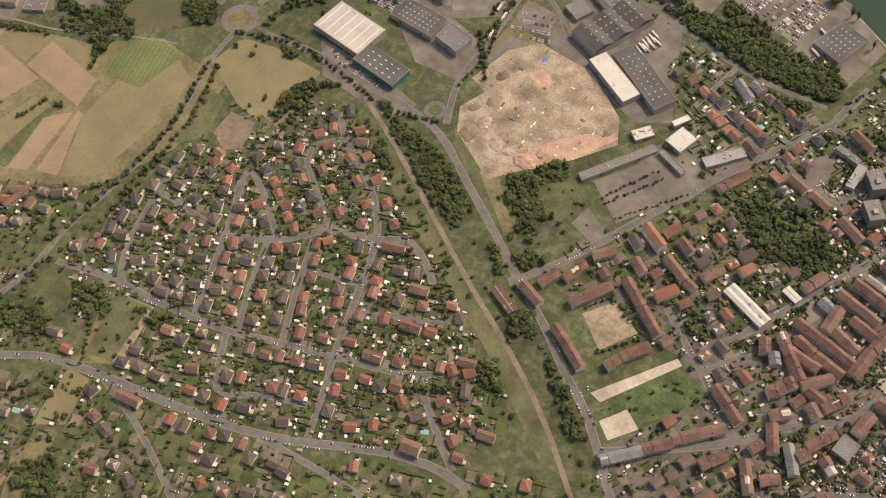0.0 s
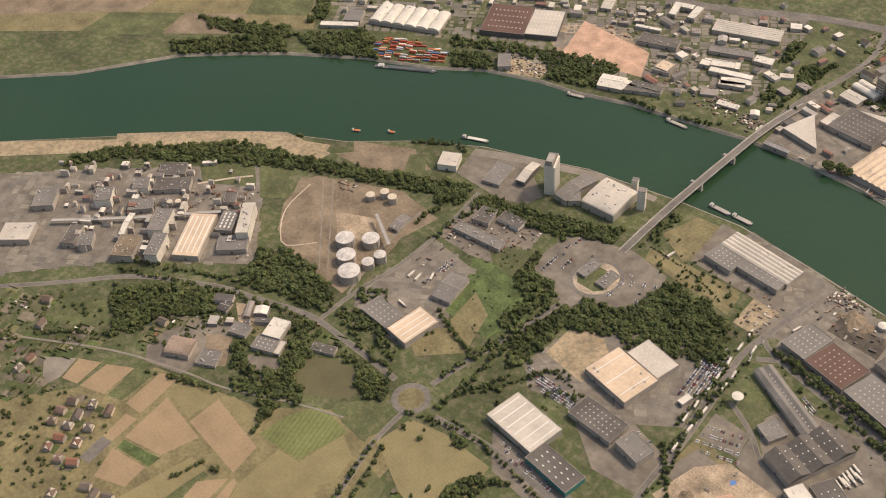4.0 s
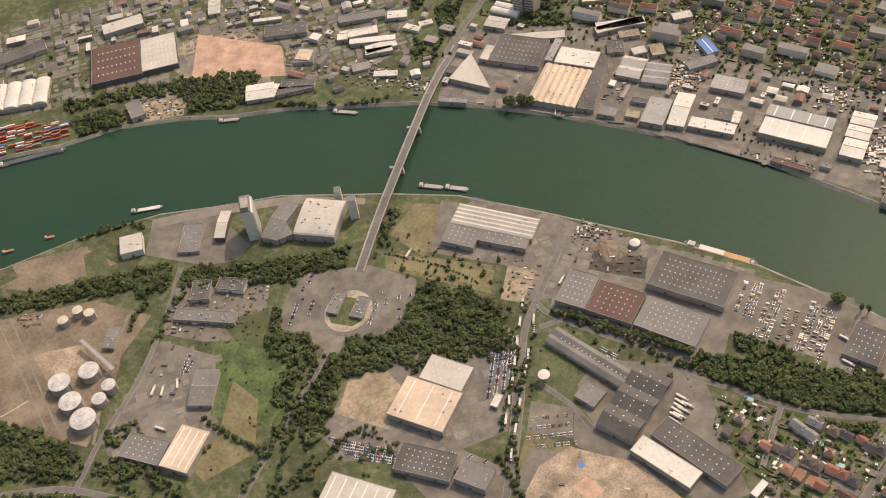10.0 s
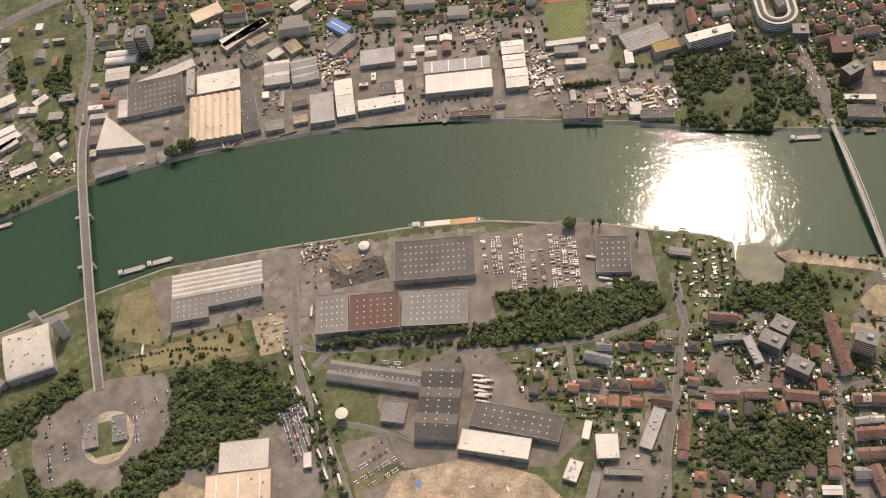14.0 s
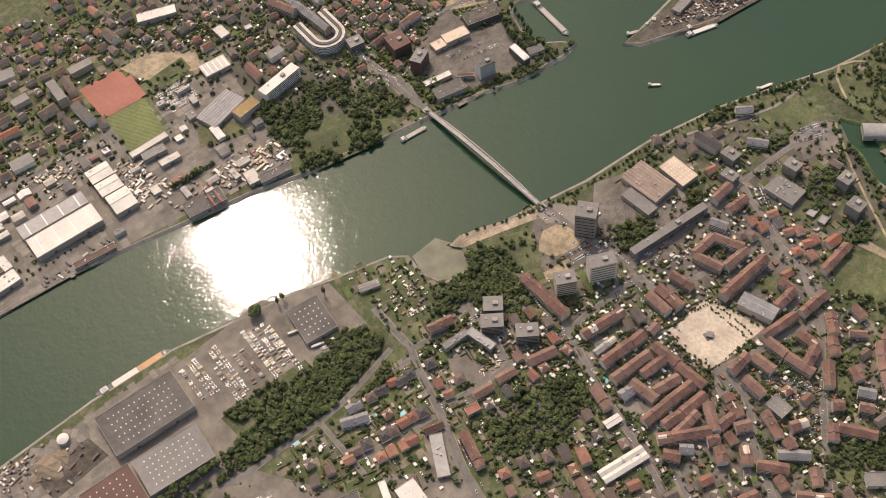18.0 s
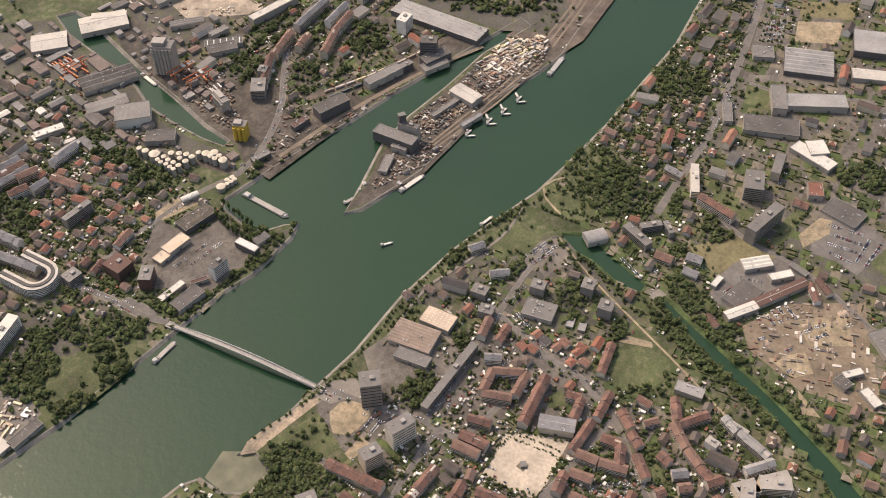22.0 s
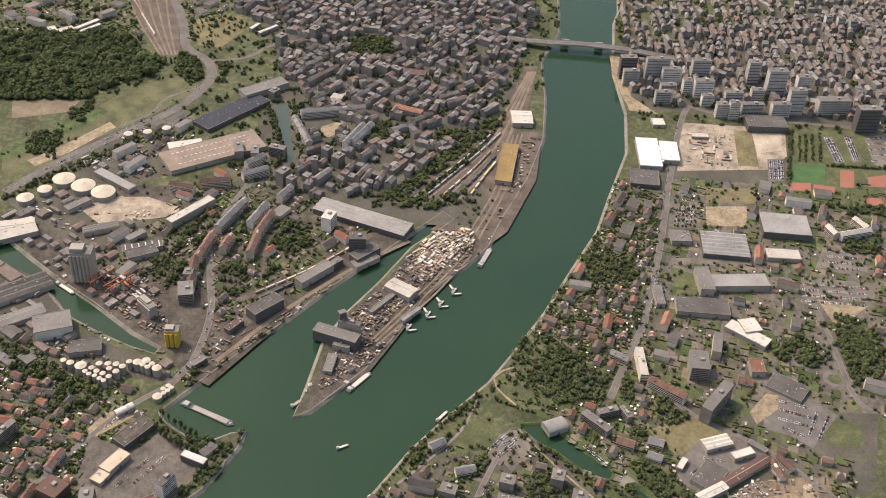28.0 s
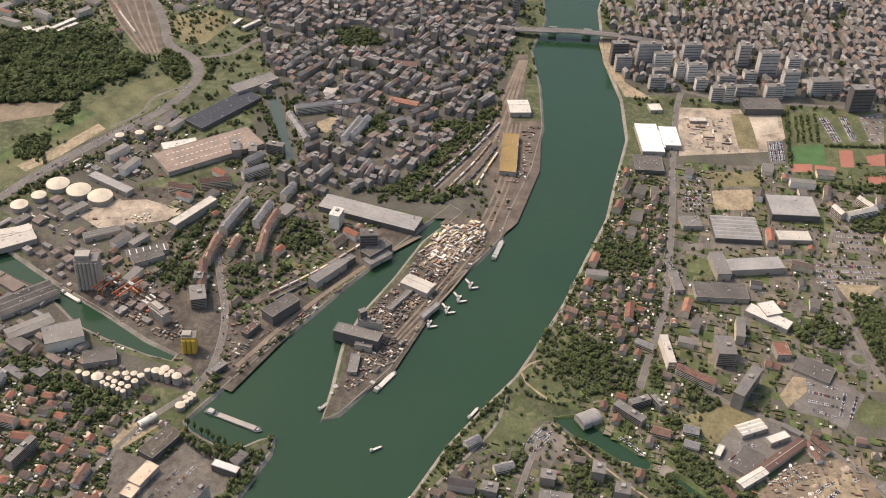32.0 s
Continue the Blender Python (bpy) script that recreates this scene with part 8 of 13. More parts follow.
goods([(-748, 387), (-673, 414), (-649, 375), (-709, 344)], 8, 0.8, 2.5, full=0.4)
goods([(-1088, 505), (-906, 619), (-768, 464), (-933, 359)], 9, 1, 6, full=0.18, sx=(2, 7), sy=(2, 4))
goods([(-601, 616), (-556, 662), (-496, 599), (-551, 572)], 14, 1.5, 2.8, full=0.3, sx=(3, 8))
works([(-1190, 429), (-1088, 505), (-906, 606), (-761, 457), (-925, 352), (-1026, 290)], 34, 16, 14, skip=0.62, big=(6, 20), deep=(5, 12), tall=(4, 12))
works([(-755, 383), (-653, 424), (-629, 385), (-709, 334)], 34, 22, 18, skip=0.4)
# ---- trees along the works roads ----
tree_line([(-925, 352), (-846, 381), (-737, 430), (-598, 462)], 6.5, size=0.9, wide=3)
tree_line([(-906, 334), (-770, 388), (-653, 424), (-570, 425)], 6.5, size=0.9, wide=3)
tree_line([(-625, 677), (-619, 783)], 6.5, size=0.9, wide=3)
tree_line([(-584, 660), (-578, 751)], 6.5, size=0.9, wide=3)
tree_line([(-585, 469), (-512, 445), (-453, 436)], 6.5, size=0.9, wide=3)
tree_line([(-343, 664), (-362, 581), (-363, 501), (-364, 427)], 6.5, size=0.9, wide=3)
tree_line([(-361, 666), (-378, 594), (-385, 510)], 6.5, size=0.9, wide=3)
tree_line([(-256, 719), (-201, 704)], 6.5, size=0.9, wide=3)
tree_line([(-265, 672), (-223, 652)], 6.5, size=0.9, wide=3)
wood([(-606, 763), (-557, 780), (-440, 804), (-416, 778), (-492, 766), (-585, 747)], 6.5, gaps=0.25)
wood([(-601, 514), (-566, 542), (-505, 509), (-540, 481)], 6.5, gaps=0.25)
wood([(-362, 581), (-349, 630), (-327, 620), (-327, 549), (-347, 529)], 6.5, gaps=0.25)
wood([(-342, 676), (-252, 710), (-233, 688), (-308, 661)], 6.5, gaps=0.25)
patch("lawn", M_GRASS, [(-506, 698), (-469, 728), (-440, 695), (-481, 675)], "bright green lawn")
patch("bare_ground", M_DRY, [(-505, 509), (-453, 535), (-462, 616), (-421, 593), (-401, 521), (-448, 477)], "dry worn ground beside the depot")
car_row(-533, 627, -530, 651, full=0.4)
car_row(-532, 613, -530, 637, full=0.4)
car_row(-532, 599, -530, 623, full=0.4)
car_row(-532, 586, -530, 609, full=0.4)
# ---- farmyard, pond and fields edge ----
LAYER["low"] = 0.15
hall("small_hall", -551, 408, 34.9, 13.8, 20.6, 4, M_DARK, label="low dark roofed clubhouse by the pond")
patch("works_yard", M_YARD, [(-749, 264), (-752, 296), (-716, 353), (-683, 368), (-666, 296), (-671, 261), (-728, 245)], "asphalt farm works yard")
hall("works_hall", -705, 289, 35.6, 31.6, 25.5, 7, M_OLDROOF, style="arch", label="brown vaulted farm hall")
patch("bare_ground", M_RUBBLE, [(-715, 394), (-671, 417), (-653, 387), (-677, 367)], "heaps of gravel by the road", value=6)
patch("car_park", M_YARD, [(-628, 340), (-579, 363), (-559, 332), (-579, 300)], "asphalt workshop car park")
patch("bare_ground", M_EARTH, [(-701, 329), (-669, 349), (-635, 306), (-659, 290)], "brown builders plot", value=6)
patch("meadow", M_GRASS, [(-930, 240), (-856, 287), (-823, 250), (-889, 208)], "green paddock among trees")
road("path", [(-902, 164), (-776, 230), (-666, 267), (-609, 281), (-506, 325), (-450, 344)], 3.2, M_PAVE, "pale farm track along the fields")
hall("works_hall", -666, 361, 26.8, 19.9, 16.4, 6, M_GREY, label="grey roofed farm workshop")
hall("works_hall", -661, 301, 29.0, 26.9, 25.8, 4, M_GREY, vents=2, label="flat roofed grey workshop")
hall("works_hall", -718, 378, 15.1, 18.7, 13.5, 5, M_TILE_DARK, style="gable", label="dark roofed farm house")
wood([(-873, 300), (-828, 353), (-751, 378), (-728, 357), (-780, 310), (-782, 263), (-815, 253)], 6, size=0.95)
wood([(-572, 354), (-580, 392), (-526, 332), (-511, 330), (-537, 327)], 6, size=0.95)
wood([(-481, 424), (-451, 412), (-435, 382), (-454, 392)], 6, size=0.95)
wood([(-533, 423), (-481, 426), (-485, 418), (-527, 416)], 6, size=0.95)
wood([(-663, 353), (-646, 352), (-613, 309), (-633, 312)], 6, size=0.95)
wood([(-714, 233), (-661, 262), (-609, 281), (-609, 271), (-661, 252)], 6, size=0.95)
wood([(-561, 302), (-537, 338), (-522, 312), (-531, 272)], 6, size=0.95)
wood([(-626, 422), (-600, 427), (-574, 399), (-596, 396)], 6, size=0.95)
wood([(-1169, 922), (-1062, 1016), (-986, 947), (-1066, 901)], 7, gaps=0.1)
wood([(-923, 1086), (-820, 1133), (-761, 1154), (-626, 1193), (-611, 1167), (-655, 1149), (-804, 1110), (-897, 1069)], 7, gaps=0.1)
wood([(-887, 1057), (-830, 1079), (-813, 1041), (-861, 1023)], 7, gaps=0.1)
wood([(-717, 1121), (-649, 1161), (-633, 1114), (-682, 1104)], 7, gaps=0.1)
wood([(-1270, 1111), (-1246, 1124), (-1155, 996), (-1170, 967)], 7, gaps=0.1)
wood([(-1358, 860), (-1185, 937), (-1159, 911), (-1307, 843)], 7, gaps=0.1)
patch("works_yard", M_SAND, [(-800, 1105), (-717, 1125), (-710, 1080), (-767, 1059)], "sandy riverside yard", value=6)
goods([(-800, 1105), (-717, 1125), (-710, 1080), (-767, 1059)], 7, 1, 2.5, full=0.45)
car_row(-598, 324, -570, 332, full=0.7)
car_row(-620, 437, -581, 406, full=0.4)
# ---- asphalt round the factories ----
LAYER["low"] = 0.12
patch("works_yard", M_YARD, [(-25, 707), (95, 712), (130, 617), (158, 552), (119, 531), (-37, 586), (-46, 662)], "asphalt yard round the large factory", value=0)
patch("works_yard", M_YARD, [(-97, 841), (17, 838), (139, 861), (120, 725), (82, 711), (-91, 769)], "asphalt yard between quay warehouses", value=0)
patch("works_yard", M_YARD, [(255, 839), (334, 785), (316, 705), (235, 721)], "asphalt yard round a quay warehouse", value=0)
patch("works_yard", M_YARD, [(-270, 945), (-103, 926), (-104, 833), (-264, 849)], "concrete yard round the ribbed quay hall", value=0)
tree_line([(-358, 1350), (-328, 1305)], 8)
tree_line([(-383, 1237), (-324, 1253)], 9, size=0.8)
tree_line([(129, 614), (171, 599)], 4, size=0.35)
road("road", [(81, 697), (132, 685), (213, 666), (307, 665)], 5, label="narrow street along the wood")
road("road", [(188, 672), (169, 585)], 4.5, label="narrow street between gardens")
car_row(85, 606, 120, 589, full=0.7)
car_row(256, 732, 280, 722, full=0.7)
LAYER["low"] = 0.03
# ---- old town ----
patch("town_paving", M_TOWN, [(555, 639), (656, 529), (724, 479), (721, 366), (656, 297), (652, 221), (669, 179), (575, 95), (530, 27), (289, 608), (351, 641), (391, 618), (477, 528), (510, 617)], "grey and brown paving of the old town", value=0)
patch("town_paving", M_CITY, [(838, 1564), (982, 1515), (1102, 1189), (920, 1072), (838, 1004), (722, 955), (637, 995), (717, 1464)], "grey ground between dense houses", value=0)
patch("town_paving", M_CITY, [(717, 1464), (637, 995), (613, 891), (347, 1158)], "grey ground between dense houses", value=0)
patch("town_paving", M_CITY, [(734, 584), (835, 519), (891, 459), (901, 406), (783, 283), (711, 341), (725, 404), (724, 479), (735, 529)], "worn ground between villas", value=0)
patch("town_paving", M_TOWN, [(164, 283), (257, 442), (388, 648), (445, 644), (601, 229), (325, 57), (284, 142), (349, 255), (304, 280)], "grey paving of the town streets", value=0)
LAYER["low"] = 0.14
patch("works_yard", M_YARD, [(642, 608), (699, 570), (694, 502), (639, 519), (595, 580)], "worn concrete yard of the old factory", value=0)
patch("lawn", M_GRASS, [(498, 664), (540, 631), (503, 590), (467, 610), (466, 656)], "riverside park lawn")
patch("car_park", M_YARD, [(408, 612), (434, 510), (399, 520), (359, 616)], "asphalt court of the apartment cubes", value=0)
patch("car_park", M_YARD, [(859, 452), (895, 420), (862, 393), (820, 412)], "grey car park by the canal")
patch("lawn", M_GRASS, [(982, 452), (1002, 446), (996, 415), (946, 361), (932, 408)], "lawn of the canal mouth park")
road("path", [(934, 409), (967, 443), (990, 452), (1007, 439), (1016, 425)], 3.5, M_SAND, "sandy curved path on a lawn")
patch("works_yard", M_YARD, [(701, 943), (767, 863), (750, 816), (675, 866)], "brown works yard by the river")
patch("works_yard", M_YARD, [(867, 196), (901, 160), (883, 128), (831, 160)], "dark works yard", value=0)
patch("grass_plot", M_DRY, [(923, 237), (969, 174), (906, 161), (885, 200)], "dry grass plot")
patch("car_park", M_YARD, [(511, 288), (556, 255), (540, 236), (495, 263)], "car park behind the old town", value=0)
terrace(621, 126, 43, 11, -126, 10, label="white apartment row with pale roofs", roof=M_PALEGREY, chimneys=0, dormers=2)
terrace(642, 155, 23, 11, -135, 10, label="white apartment row with pale roofs", roof=M_PALEGREY, chimneys=0, dormers=2)
terrace(593, 118, 36, 11, -56, 10, label="white apartment row with pale roofs", roof=M_PALEGREY, chimneys=0, dormers=2)
block("apartment_block", 560, 130, 27.1, 18.7, -58.8, 4, "white flat roofed apartment block", roof=M_CLAD)
block("apartment_block", 582, 99, 31.2, 11.8, -61.2, 4, "white flat roofed apartment block", roof=M_CLAD)
block("apartment_block", 539, 80, 18.4, 27.6, -59.3, 5, "white flat roofed apartment block", roof=M_CLAD)
wood([(473, 660), (488, 622), (489, 577), (424, 575), (409, 611), (375, 654), (422, 679)], 6.5, size=0.9, gaps=0.2)
wood([(809, 394), (804, 354), (762, 355), (768, 388)], 6.5, size=0.9, gaps=0.2)
wood([(782, 254), (804, 230), (744, 169), (694, 119), (649, 67), (618, 62), (672, 127), (724, 191), (759, 241)], 6.5, size=0.9, gaps=0.2)
wood([(808, 218), (778, 176), (726, 125), (702, 77), (671, 71), (719, 137), (774, 203)], 6.5, size=0.9, gaps=0.2)
wood([(812, 283), (822, 257), (806, 224), (781, 239)], 6.5, size=0.9, gaps=0.2)
wood([(752, 1247), (790, 1201), (767, 1124), (719, 1144), (731, 1212)], 6.5, size=0.9, gaps=0.2)
wood([(996, 300), (1025, 261), (981, 251), (968, 286)], 6.5, size=0.9, gaps=0.2)
wood([(741, 314), (728, 300), (692, 297), (705, 310)], 6.5, size=0.9, gaps=0.2)
wood([(800, 444), (804, 461), (833, 467), (852, 446)], 6.5, size=0.9, gaps=0.2)
wood([(517, 181), (513, 155), (490, 156), (473, 194), (494, 200)], 6.5, size=0.9, gaps=0.2)
wood([(587, 257), (605, 235), (575, 228), (560, 246)], 6.5, size=0.9, gaps=0.2)
tree_line([(717, 569), (803, 539), (845, 515), (888, 490), (943, 468)], 5, size=0.8, wide=4)
tree_line([(899, 404), (831, 333), (790, 285)], 6, size=0.7, wide=2)
tree_line([(903, 372), (830, 288)], 7, size=0.6)
tree_line([(1006, 418), (953, 359)], 6, size=0.6)
tree_line([(565, 400), (554, 344)], 4, size=0.33)
tree_line([(572, 398), (561, 342)], 4, size=0.33)
tree_line([(501, 422), (481, 360)], 4, size=0.33)
tree_line([(508, 420), (488, 359)], 4, size=0.33)
tree_line([(482, 356), (552, 339)], 4, size=0.33)
tree_line([(517, 421), (566, 404)], 4, size=0.33)
car_row(396, 598, 391, 561, full=0.7)
car_row(852, 446, 883, 424, full=0.7)
car_row(841, 434, 871, 413, full=0.7)
car_row(507, 280, 544, 255, full=0.7)
car_row(501, 275, 540, 247, full=0.7)
car_row(851, 185, 882, 156, full=0.7)
car_row(880, 294, 864, 267, full=0.7)
car_row(597, 535, 586, 494, full=0.7)
car_row(431, 551, 436, 510, full=0.7)
hall("works_hall", 678, 1253, 36.8, 13.5, -38.7, 9, M_WHITE, vents=3, label="white flat roofed building in the quarter")
hall("works_hall", 914, 1195, 44.7, 15.0, -44.7, 9, M_WHITE, vents=3, label="white flat roofed building in the quarter")
terrace(820, 1221, 61, 12, -31, 11, label="long apartment row in a dense quarter", chimneys=2, dormers=2, roof=M_SLATE)
terrace(808, 1196, 54, 12, -29, 11, label="long apartment row in a dense quarter", chimneys=2, dormers=2, roof=M_SLATE)
terrace(763, 1248, 41, 12, -32, 11, label="long apartment row in a dense quarter", chimneys=2, dormers=2, roof=M_SLATE)
terrace(871, 1147, 50, 12, -18, 11, label="long apartment row in a dense quarter", chimneys=2, dormers=2, roof=M_SLATE)
terrace(735, 1345, 49, 12, -100, 11, label="long apartment row in a dense quarter", chimneys=2, dormers=2, roof=M_SLATE)
terrace(662, 1111, 87, 12, -99, 11, label="long apartment row in a dense quarter", chimneys=2, dormers=2, roof=M_SLATE)
kerb_cars([(567, 644), (554, 569), (537, 481), (495, 355)], 3.5, 0.35)
kerb_cars([(753, 1406), (702, 1211), (665, 1041), (628, 909)], 5, 0.3)
kerb_cars([(661, 285), (544, 245), (465, 214)], 2.8, 0.35)
kerb_cars([(652, 221), (566, 155), (506, 117)], 2.8, 0.3)
wood([(1063, 448), (1095, 399), (1072, 326), (994, 306), (951, 358), (976, 413)], 8, gaps=0.62)
# ---- dense left quarter ----
town([(844, 1547), (987, 1414), (1046, 1253), (952, 1101), (846, 1158), (755, 1473)], -101, 21, 22, big=0.3, flat=0.15, trees=1.0, beds=1)
wood([(76, 713), (167, 721), (271, 708), (305, 667), (273, 637), (206, 670), (123, 683)], 6, size=1.1)
tree_line([(137, 416), (176, 481)], 6, size=0.45)
tree_line([(144, 409), (185, 474)], 6, size=0.45)
tree_line([(165, 398), (219, 469)], 6, size=0.45)
hall("works_hall", 136, 518, 25.2, 15.7, 49.8, 5, M_WHITE, vents=4, label="white flat roofed school hall")
# ---- canal mouth quarter ----
LAYER["low"] = 0.14
patch("car_park", M_YARD, [(835, 448), (880, 440), (898, 407), (856, 385), (835, 403)], "grey car park by the canal")
patch("lawn", M_GRASS, [(876, 508), (910, 475), (893, 430), (856, 444), (840, 479)], "lawn by the river mouth")
patch("lawn", M_GRASS, [(1045, 217), (1009, 159), (990, 169), (1025, 216)], "green court of an apartment row")
block("apartment_block", 980, 144, 67.6, 15.4, -30.7, 9, "grey flat roofed apartment block among trees")
terrace(1060, 275, 28, 11, -117, 8, label="pale apartment row with grey roofs", roof=M_SLATE, chimneys=0, dormers=2)
terrace(846, 513, 22, 11, -50, 8, label="pale apartment row with grey roofs", roof=M_SLATE, chimneys=0, dormers=2)
terrace(807, 472, 26, 11, -67, 8, label="pale apartment row with grey roofs", roof=M_SLATE, chimneys=0, dormers=2)
hall("works_hall", 905, 362, 29.9, 23.1, -57.2, 7, M_PALEGREY, style="arch", label="pale vaulted hall beside the canal")
road("path", [(673, 585), (761, 561), (813, 527), (879, 486), (940, 470)], 4, M_PAVE, "pale riverside promenade")
wood([(1057, 381), (1068, 324), (1012, 328), (1009, 368)], 7, gaps=0.3)
wood([(818, 558), (836, 524), (808, 534)], 7, gaps=0.3)
wood([(817, 446), (781, 433), (778, 446), (806, 453)], 7, gaps=0.3)
wood([(779, 375), (772, 345), (752, 351), (756, 376)], 7, gaps=0.3)
wood([(931, 260), (925, 237), (892, 243)], 7, gaps=0.3)
wood([(1292, 339), (1313, 249), (1245, 256), (1230, 317)], 7, gaps=0.3)
car_row(843, 442, 867, 404, full=0.7)
car_row(857, 440, 879, 409, full=0.7)
car_row(752, 436, 730, 412, full=0.7)
car_row(884, 326, 851, 290, full=0.7)
car_row(1267, 221, 1228, 203, full=0.7)
tree_line([(951, 418), (945, 370)], 5, size=0.5)
tree_line([(885, 518), (925, 485)], 5, size=0.8, wide=2)
tree_line([(888, 406), (776, 324)], 6, size=0.7, wide=2)
tree_line([(752, 567), (683, 587)], 6, size=0.6)
# ---- works yards by the roundabout ----
LAYER["low"] = 0.13
patch("works_yard", M_YARD, [(-222, 521), (-186, 570), (-101, 542), (-100, 479), (-163, 475)], "asphalt works yard with cars")
patch("works_yard", M_YARD, [(-293, 448), (-187, 437), (-124, 419), (-147, 383), (-254, 399)], "asphalt works yard")
patch("car_park", M_YARD, [(-97, 523), (-82, 577), (-31, 571), (-36, 515)], "asphalt car park")
car_row(-208, 526, -188, 560, full=0.6)
car_row(-188, 524, -168, 558, full=0.6)
car_row(-168, 523, -148, 556, full=0.6)
car_row(-148, 522, -128, 555, full=0.6)
car_row(-275, 438, -201, 433, full=0.4)
car_row(-261, 431, -187, 426, full=0.4)
car_row(-247, 424, -173, 419, full=0.4)
tree_line([(-340, 484), (-285, 571), (-244, 552)], 7, size=0.8)
tree_line([(-393, 399), (-299, 422), (-157, 397), (-86, 410)], 8, size=0.8)
tree_line([(-471, 465), (-553, 485), (-607, 474)], 8, size=0.9, wide=3)
tree_line([(-395, 469), (-378, 568), (-347, 655)], 7, size=0.9, wide=3)
tree_line([(-96, 472), (-91, 527), (-107, 604), (-105, 711)], 8, size=0.7)
# ---- chemical plant ----
hall("plant_building", -1018, 525, 43.9, 30.4, 41.4, 8, M_DARK, vents=4, label="works building of the chemical plant with roof plant")
hall("plant_building", -989, 501, 57.6, 29.2, 41.4, 8, M_DARK, vents=4, label="works building of the chemical plant with roof plant")
hall("plant_building", -1048, 414, 25.8, 32.3, 42.4, 16, M_GREY, wall=M_WHITE, vents=6, label="works building of the chemical plant with roof plant")
hall("plant_building", -1026, 469, 25.3, 26.8, 42.8, 12, M_GREY, wall=M_WHITE, vents=3, label="works building of the chemical plant with roof plant")
hall("plant_building", -967, 396, 8.4, 48.4, 31.9, 10, M_WHITE, style="gable", label="works building of the chemical plant with roof plant")
hall("plant_building", -925, 364, 33.7, 45.2, 32.1, 12, M_EARTH, vents=4, label="works building of the chemical plant with roof plant")
hall("plant_building", -925, 429, 25.9, 49.7, 31.9, 18, M_GREY, wall=M_WHITE, vents=6, label="works building of the chemical plant with roof plant")
hall("plant_building", -886, 390, 20.3, 48.4, 32.1, 18, M_GREY, wall=M_WHITE, vents=6, label="works building of the chemical plant with roof plant")
hall("plant_building", -850, 496, 25.0, 45.4, 31.8, 9, M_GREY, sky=(3, 5, 2.5, 5), label="works building of the chemical plant with roof plant")
hall("plant_building", -806, 468, 45.4, 30.9, 40.4, 8, M_GREY, vents=5, label="works building of the chemical plant with roof plant")
hall("plant_building", -822, 510, 19.3, 69.2, 38.6, 20, M_RIB, wall=M_WHITE, vents=8, label="works building of the chemical plant with roof plant")
hall("plant_building", -1015, 330, 21.0, 40.6, 32.0, 10, M_DARK, label="works building of the chemical plant with roof plant")
hall("plant_building", -989, 336, 22.3, 30.1, 43.5, 10, M_GREY, vents=3, label="works building of the chemical plant with roof plant")
hall("plant_building", -889, 535, 19.3, 24.9, 38.8, 8, M_DARK, label="works building of the chemical plant with roof plant")
hall("plant_building", -989, 439, 38.8, 25.6, 44.1, 8, M_GREY, vents=3, label="works building of the chemical plant with roof plant")
hall("plant_building", -1124, 355, 33.3, 43.3, 42.1, 10, M_GREY, vents=3, label="works building of the chemical plant with roof plant")
hall("plant_building", -1089, 281, 49.0, 40.3, 38.6, 10, M_RIB, vents=3, label="works building of the chemical plant with roof plant")
hall("plant_building", -988, 575, 23.5, 7.3, 44.2, 5, M_WHITE, label="works building of the chemical plant with roof plant")
b = deck("pipe_bridge", [(-1071, 330, 8), (-964, 421, 8), (-876, 505, 8)], 3, "long pipe bridge through the chemical plant", rail=False, material=M_STEEL)
tank(-958, 470, 4.5, 9)
tank(-948, 479, 4.5, 9)
tank(-719, 671, 7, 10)
tank(-705, 688, 7, 12)
tank(-687, 686, 7, 12)
hall("works_hall", -642, 655, 15.7, 33.9, 5.5, 6, M_GREY, style="gable", label="grey open shed of the depot")
# ---- beyond the river ----
hall("works_hall", -1020, 1087, 62.8, 139.8, 109.7, 7, M_WHITE, style="arch", n=6, label="six white vaulted storage halls in a row")
hall("works_hall", -866, 1186, 82.5, 94.3, 24.6, 9, M_BROWN, wall=M_CLAD_DARK, sky=(9, 4, 1.5, 3), label="large brown roofed warehouse with rooflights")
hall("works_hall", -803, 1215, 59.0, 86.0, 26.1, 9, M_RIB, wall=M_CLAD_DARK, sky=(7, 5, 1.5, 3), label="grey ribbed warehouse with rooflights")
hall("works_hall", -1110, 1030, 32.5, 38.9, 29.5, 8, M_GREY, label="grey shed beyond the river")
hall("works_hall", -1114, 994, 72.6, 14.7, 32.4, 6, M_WHITE, label="low white shed beyond the river")
hall("works_hall", -1052, 1193, 95.3, 28.2, 36.1, 8, M_DARK, label="dark warehouse beyond the river")
hall("works_hall", -896, 1281, 68.8, 29.1, 32.3, 9, M_RIB, label="pale warehouse beyond the river")
hall("works_hall", -787, 1078, 23.0, 40.8, 38.2, 8, M_GREY, label="grey riverside shed in the works area")
hall("works_hall", -600, 1136, 42.9, 35.7, 17.5, 7, M_WHITE, style="gable", label="white riverside shed in the works area")
hall("works_hall", -548, 1151, 59.8, 21.7, 24.2, 6, M_DARK, label="dark riverside shed in the works area")
hall("works_hall", -252, 1361, 46.7, 28.0, -15.7, 8, M_WHITE, style="arch", n=2, label="pair of white vaulted halls")
hall("works_hall", -262, 1328, 35.0, 25.2, -11.5, 8, M_RIB, style="gable", label="pale gabled hall in the works area")
hall("works_hall", -413, 1196, 37.3, 12.9, 8.2, 5, M_WHITE, style="ridges", n=4, label="white riverside sheds in the works area")
